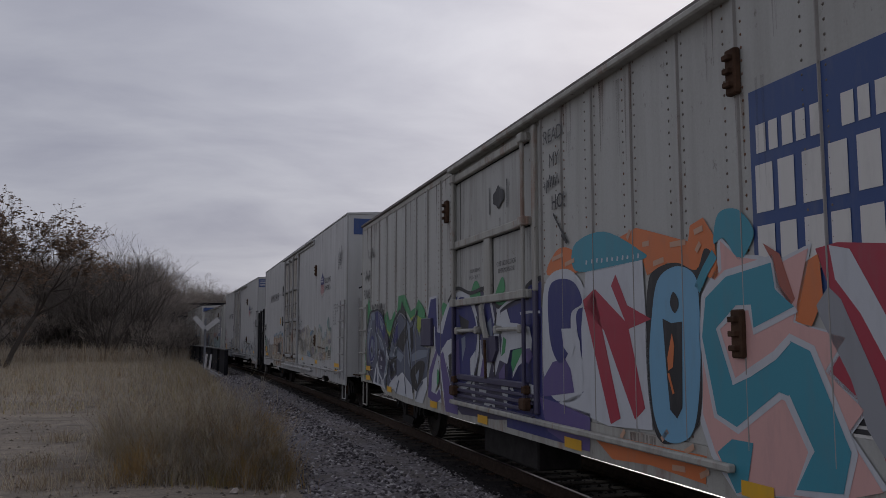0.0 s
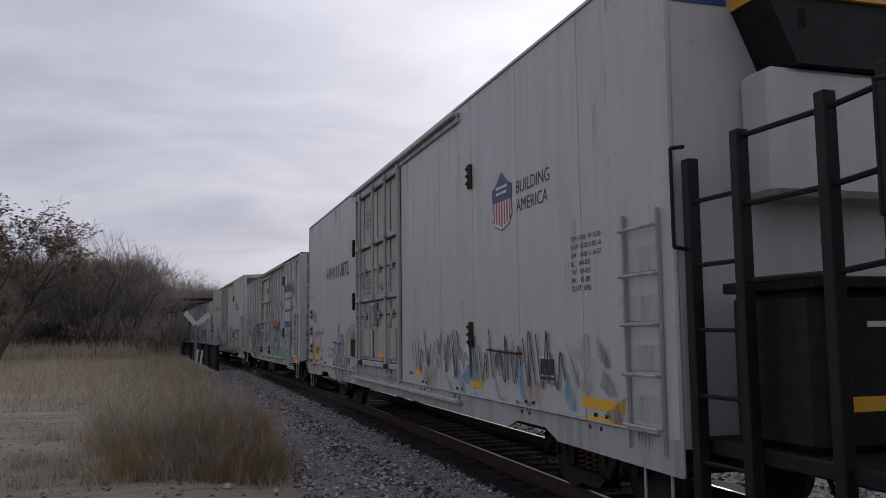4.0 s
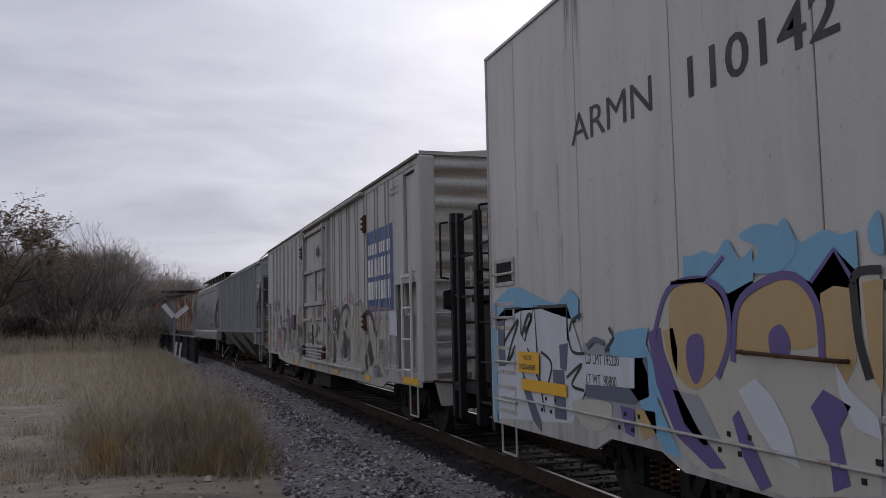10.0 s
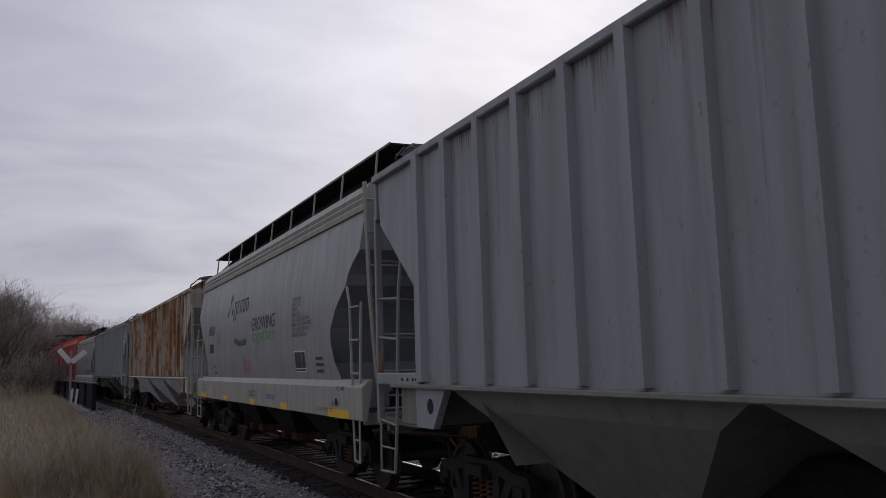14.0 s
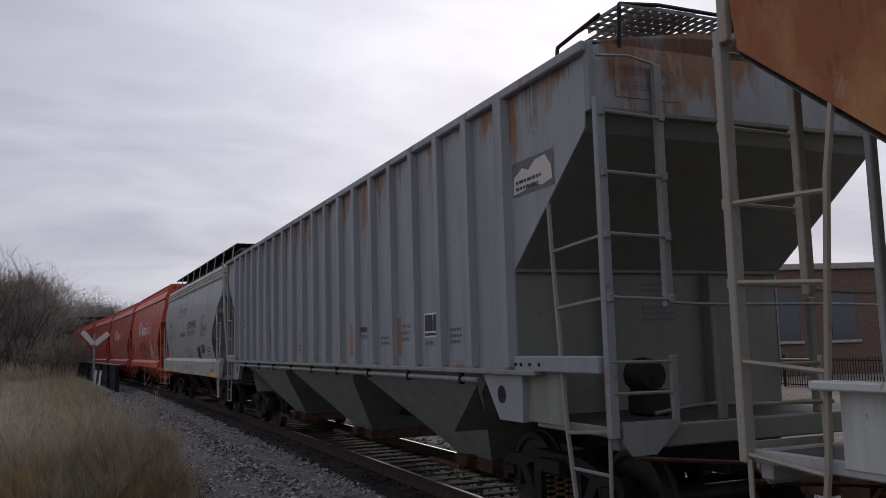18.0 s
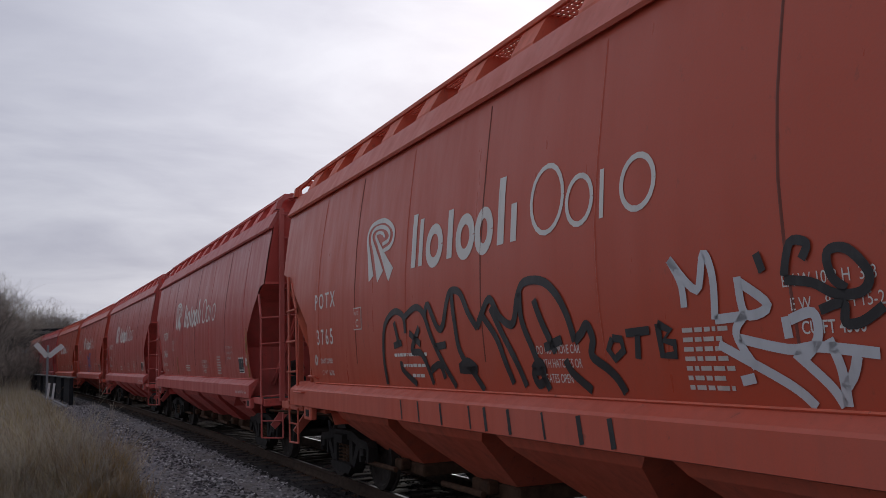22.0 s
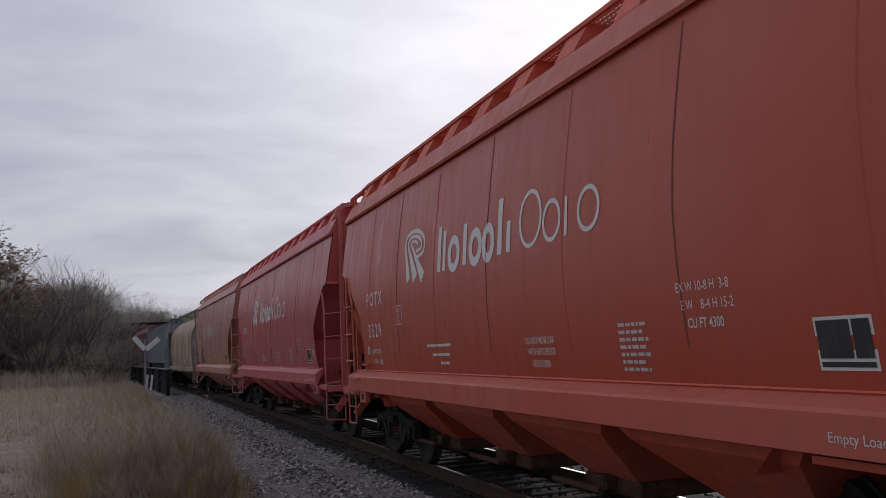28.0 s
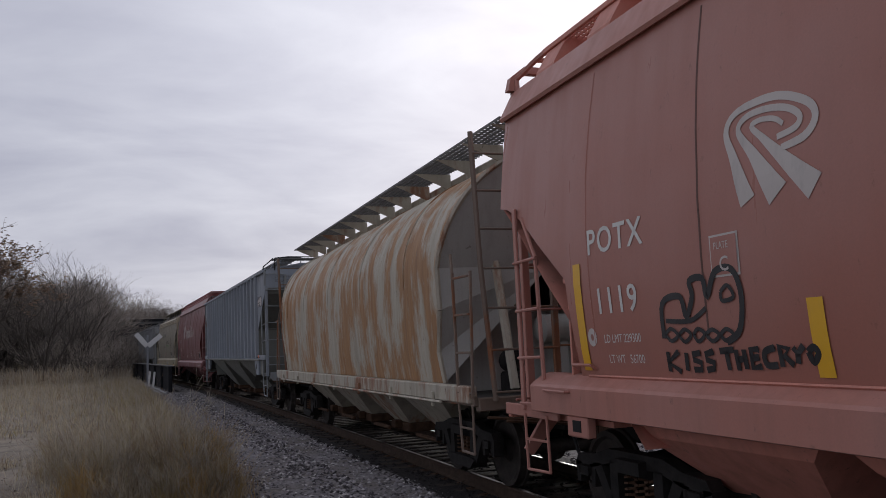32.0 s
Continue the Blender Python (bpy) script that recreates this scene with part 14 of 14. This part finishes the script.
    c.on("blue", 1).stroke([(6.39, 2.52), (6.15, 2.55), (5.76, 2.54)], 0.085)
    c.on("blue", 1).stroke([(6.15, 2.55), (6.15, 2.18), (6.41, 1.7)], 0.085)
    c.on("blue", 1).stroke([(7.49, 1.52), (6.54, 1.52)], 0.085)
    c.on("blue", 1).stroke([(6.66, 2.37), (6.58, 1.92), (6.26, 1.97)], 0.085)
    c.on("blue", 1).stroke([(5.87, 2.52), (6.05, 2.12), (5.95, 1.7)], 0.085)
    c.done("blue sprayed scrawl")
    d = Can(POT[3], 14.25, flat_side(1.627), 0.004)
    d.scrawl(13.2, 1.24, 1.0, 0.16, "white", 5, 7, 0.03, 1)
    d.done("white marker tag on the sill")
    c = Can(POT[6], 14.10, POT_SIDE, 0.007)
    # doodle of a little lorry and a few words
    c.on("black", 1).stroke([(10.93, 1.83), (10.90, 2.09), (10.67, 2.13), (10.62, 1.98), (10.52, 2.12), (10.53, 2.23), (10.38, 2.24), (10.35, 2.11), (10.23, 2.27), (10.05, 2.27), (9.99, 2.09), (10.05, 1.87), (10.20, 1.79)], 0.05)
    c.on("black", 1).stroke([(10.88, 1.96), (10.58, 1.95), (10.38, 2.03)], 0.035)
    c.on("black", 1).stroke([(10.20, 2.13), (10.12, 2.17), (10.07, 2.09), (10.19, 2.07), (10.20, 2.13)], 0.03)
    c.on("black", 1).stroke([(10.91, 1.86), (10.83, 1.90), (10.75, 1.85), (10.84, 1.81), (10.91, 1.86)], 0.03)
    c.on("black", 1).stroke([(10.74, 1.85), (10.66, 1.89), (10.59, 1.85), (10.67, 1.80), (10.74, 1.85)], 0.03)
    c.on("black", 1).stroke([(10.56, 1.85), (10.50, 1.89), (10.43, 1.85), (10.51, 1.80), (10.56, 1.85)], 0.03)
    c.on("black", 1).stroke([(10.42, 1.85), (10.34, 1.88), (10.27, 1.84), (10.35, 1.80), (10.42, 1.85)], 0.03)
    c.on("black", 1).stroke([(10.26, 1.84), (10.19, 1.88), (10.12, 1.84), (10.20, 1.80), (10.26, 1.84)], 0.03)
    c.on("black", 1).stroke([(10.92, 1.73), (10.93, 1.58)], 0.045, curve=False)
    c.on("black", 1).stroke([(10.78, 1.73), (10.93, 1.65), (10.79, 1.58)], 0.045, curve=False)
    c.on("black", 1).stroke([(10.69, 1.72), (10.71, 1.59)], 0.045, curve=False)
    c.on("black", 1).stroke([(10.52, 1.72), (10.61, 1.71), (10.61, 1.67), (10.53, 1.65), (10.54, 1.60), (10.63, 1.60)], 0.045, curve=False)
    c.on("black", 1).stroke([(10.37, 1.73), (10.46, 1.71), (10.46, 1.67), (10.38, 1.65), (10.40, 1.61), (10.48, 1.60)], 0.045, curve=False)
    c.on("black", 1).stroke([(10.30, 1.73), (10.15, 1.74)], 0.045, curve=False)
    c.on("black", 1).stroke([(10.23, 1.73), (10.23, 1.60)], 0.045, curve=False)
    c.on("black", 1).stroke([(10.13, 1.74), (10.13, 1.60)], 0.045, curve=False)
    c.on("black", 1).stroke([(10.13, 1.67), (10.06, 1.68)], 0.045, curve=False)
    c.on("black", 1).stroke([(10.05, 1.74), (10.05, 1.61)], 0.045, curve=False)
    c.on("black", 1).stroke([(9.90, 1.74), (9.98, 1.74), (9.99, 1.62), (9.90, 1.63)], 0.045, curve=False)
    c.on("black", 1).stroke([(9.99, 1.68), (9.91, 1.69)], 0.045, curve=False)
    c.on("black", 1).stroke([(9.75, 1.75), (9.85, 1.72), (9.85, 1.64), (9.75, 1.64)], 0.045)
    c.on("black", 1).stroke([(9.71, 1.63), (9.71, 1.76), (9.63, 1.74), (9.68, 1.70), (9.61, 1.64)], 0.045, curve=False)
    c.on("black", 1).stroke([(9.59, 1.75), (9.56, 1.71), (9.50, 1.76)], 0.045, curve=False)
    c.on("black", 1).stroke([(9.56, 1.71), (9.57, 1.65)], 0.045, curve=False)
    c.on("black", 1).stroke([(9.47, 1.72), (9.42, 1.75), (9.39, 1.71), (9.44, 1.66), (9.47, 1.72)], 0.045)
    c.done("black sprayed doodle and words")
    f = profile([(1.6, 1.50), (1.9, 1.545), (2.3, 1.575), (2.8, 1.575), (3.3, 1.53), (3.7, 1.47), (4.05, 1.40), (4.3, 1.36)])
    c = Can(K, 14.0, f, 0.007)
    c.on("black", 1).stroke([(6.05, 1.96), (5.97, 1.76), (5.89, 1.61), (5.85, 1.81), (5.85, 1.92)], 0.030)
    c.on("black", 1).stroke([(5.85, 1.92), (5.79, 1.77), (5.72, 1.62)], 0.025)
    c.on("black", 1).stroke([(5.74, 1.93), (5.74, 1.79), (5.72, 1.63)], 0.025)
    c.on("black", 1).stroke([(5.89, 1.60), (5.87, 1.55), (5.72, 1.57)], 0.030)
    c.on("black", 1).stroke([(4.05, 2.02), (4.01, 1.86), (3.94, 1.66)], 0.070)
    c.on("black", 1).stroke([(3.94, 2.00), (3.99, 1.84), (3.98, 1.69)], 0.060)
    c.on("black", 1).stroke([(3.94, 1.99), (3.86, 1.99), (3.93, 1.85), (3.87, 1.65)], 0.060)
    c.on("black", 1).stroke([(3.81, 1.99), (3.82, 1.85), (3.86, 1.75), (3.79, 1.77)], 0.060)
    c.on("black", 1).stroke([(3.73, 1.99), (3.80, 1.80), (3.77, 1.59)], 0.060)
    c.on("black", 1).stroke([(3.73, 1.99), (3.69, 1.83), (3.66, 1.71)], 0.050)
    c.on("black", 1).stroke([(3.66, 2.03), (3.62, 1.88), (3.56, 1.54)], 0.090)
    c.on("black", 1).stroke([(3.67, 1.77), (3.66, 1.55)], 0.060)
    c.on("black", 1).stroke([(3.52, 2.03), (3.47, 1.86), (3.41, 1.60), (3.37, 1.55)], 0.070)
    c.on("black", 1).stroke([(3.37, 1.55), (3.47, 1.57), (3.53, 1.63)], 0.060)
    c.on("black", 1).stroke([(3.78, 1.78), (3.66, 1.71)], 0.040)
    c.done("black sprayed tag")


def runs(made, length, rows, mat, seed, reach=None, lift=0.012):
    """Stains that ran down from a seam or a fitting: (where, from height, length, width) each."""
    r = random.Random(seed)
    fl = Flat(length, reach or flat_side(1.6), lift)
    for s, z, ln, w in rows:
        n = max(2, int(w / 0.06))
        for k in range(n):
            a, l2, b = s + w * (k / n - 0.5) + r.uniform(-0.02, 0.02), ln * r.uniform(0.35, 1.0), r.uniform(0.012, 0.035)
            zs = [z - l2 * q / 4 for q in range(5)]
            fl.form.grid([[fl.at(a - b * (1 - q / 4.5), zz), fl.at(a + b * (1 - q / 4.5), zz)] for q, zz in enumerate(zs)])
            fl.n += 1
    fl.put("rust_run", mat, made[0], "brown stain that ran down the side")


def weather_boxcars():
    r = random.Random(5)
    for made, L, top, stops in ((A, 17.65, 4.33, ((3.46, 3.6), (10.72, 3.62), (3.5, 1.72))), (D, 17.65, 4.33, ((3.46, 3.6), (10.72, 3.62), (3.5, 1.72))), (F, 18.05, 4.33, ((3.46, 3.6), (10.72, 3.62), (3.5, 1.72))),
                                (B, 20.36, 4.98, ((4.98, 1.65), (4.93, 3.8))), (C, 20.05, 4.98, ((4.98, 1.65), (14.05, 1.3))), (E, 20.36, 4.98, ((4.98, 1.65), (4.93, 3.8)))):
        old = L < 18
        rows = [(s, z, r.uniform(0.5, 0.9), 0.12) for s, z in stops]
        rows += [(r.uniform(0.3, L - 0.3), top, r.uniform(0.2, 1.0), r.uniform(0.06, 0.2)) for k in range(26 if old else 10)]
        rows += [(r.uniform(0.3, L - 0.3), 1.06, r.uniform(0.15, 0.3), r.uniform(0.1, 0.5)) for k in range(22 if old else 14)]
        runs(made, L, rows, STAIN_RUST, 3)
        runs(made, L, [(r.uniform(0.3, L - 0.3), r.uniform(1.3, top), r.uniform(0.4, 1.3), r.uniform(0.05, 0.15)) for k in range(34 if old else 18)], STAIN_GRIME, 4, lift=0.010)
    for made, n, long in ((G, 22, 0.7), (I, 20, 1.6), (J, 16, 0.8), (T_, 16, 0.6)):
        runs(made, 18.1 if made is J else 17.5, [(r.uniform(0.4, 17.1), 4.2, r.uniform(0.3, 1.0) * long, r.uniform(0.1, 0.5)) for k in range(n)], STAIN_RUST, 9)
        runs(made, 18.1 if made is J else 17.5, [(1.6 + 0.83 * k, 4.2, r.uniform(0.5, 2.4), 0.09) for k in range(18)], STAIN_GRIME, 10)
    runs(F, 18.05, [(17.0 - 0.16 * k, 1.3, 0.3, 0.2) for k in range(8)], STAIN_RUST, 12)
    runs(E, 20.36, [(5.75, 4.99, 3.3, 0.3), (5.7, 4.99, 2.4, 0.18), (7.6, 4.99, 0.7, 0.1), (7.0, 4.99, 0.9, 0.1), (6.6, 4.99, 0.5, 0.12), (3.0, 4.99, 0.8, 0.2)], STAIN_OCHRE, 6)
    runs(B, 20.36, [(3.3, 1.5, 0.55, 0.5), (3.1, 1.5, 0.5, 0.4)], STAIN_OCHRE, 7, lift=0.03)
    runs(C, 20.05, [(13.9, 1.3, 0.55, 0.5), (2.9, 1.3, 0.5, 0.4)], STAIN_OCHRE, 8, lift=0.03)


weather_boxcars()
graffiti_a()
graffiti_b()
graffiti_c()
graffiti_d()
graffiti_e()
graffiti_f()
graffiti_hoppers()

# ---- movement ----
def motions():
    for at, car in TRAIN:
        walk(car, [(float(t), on_track(at - run(t))) for t in range(33)])
    n = 32 * FPS // 2
    for w in WHEELS:
        base = w.location.copy()
        walk(w, [(i * 2 / FPS, Matrix.Translation(base) @ Matrix.Rotation((run(i * 2 / FPS) / R_WHEEL) % (2 * math.pi), 4, "X")) for i in range(n + 1)])


motions()
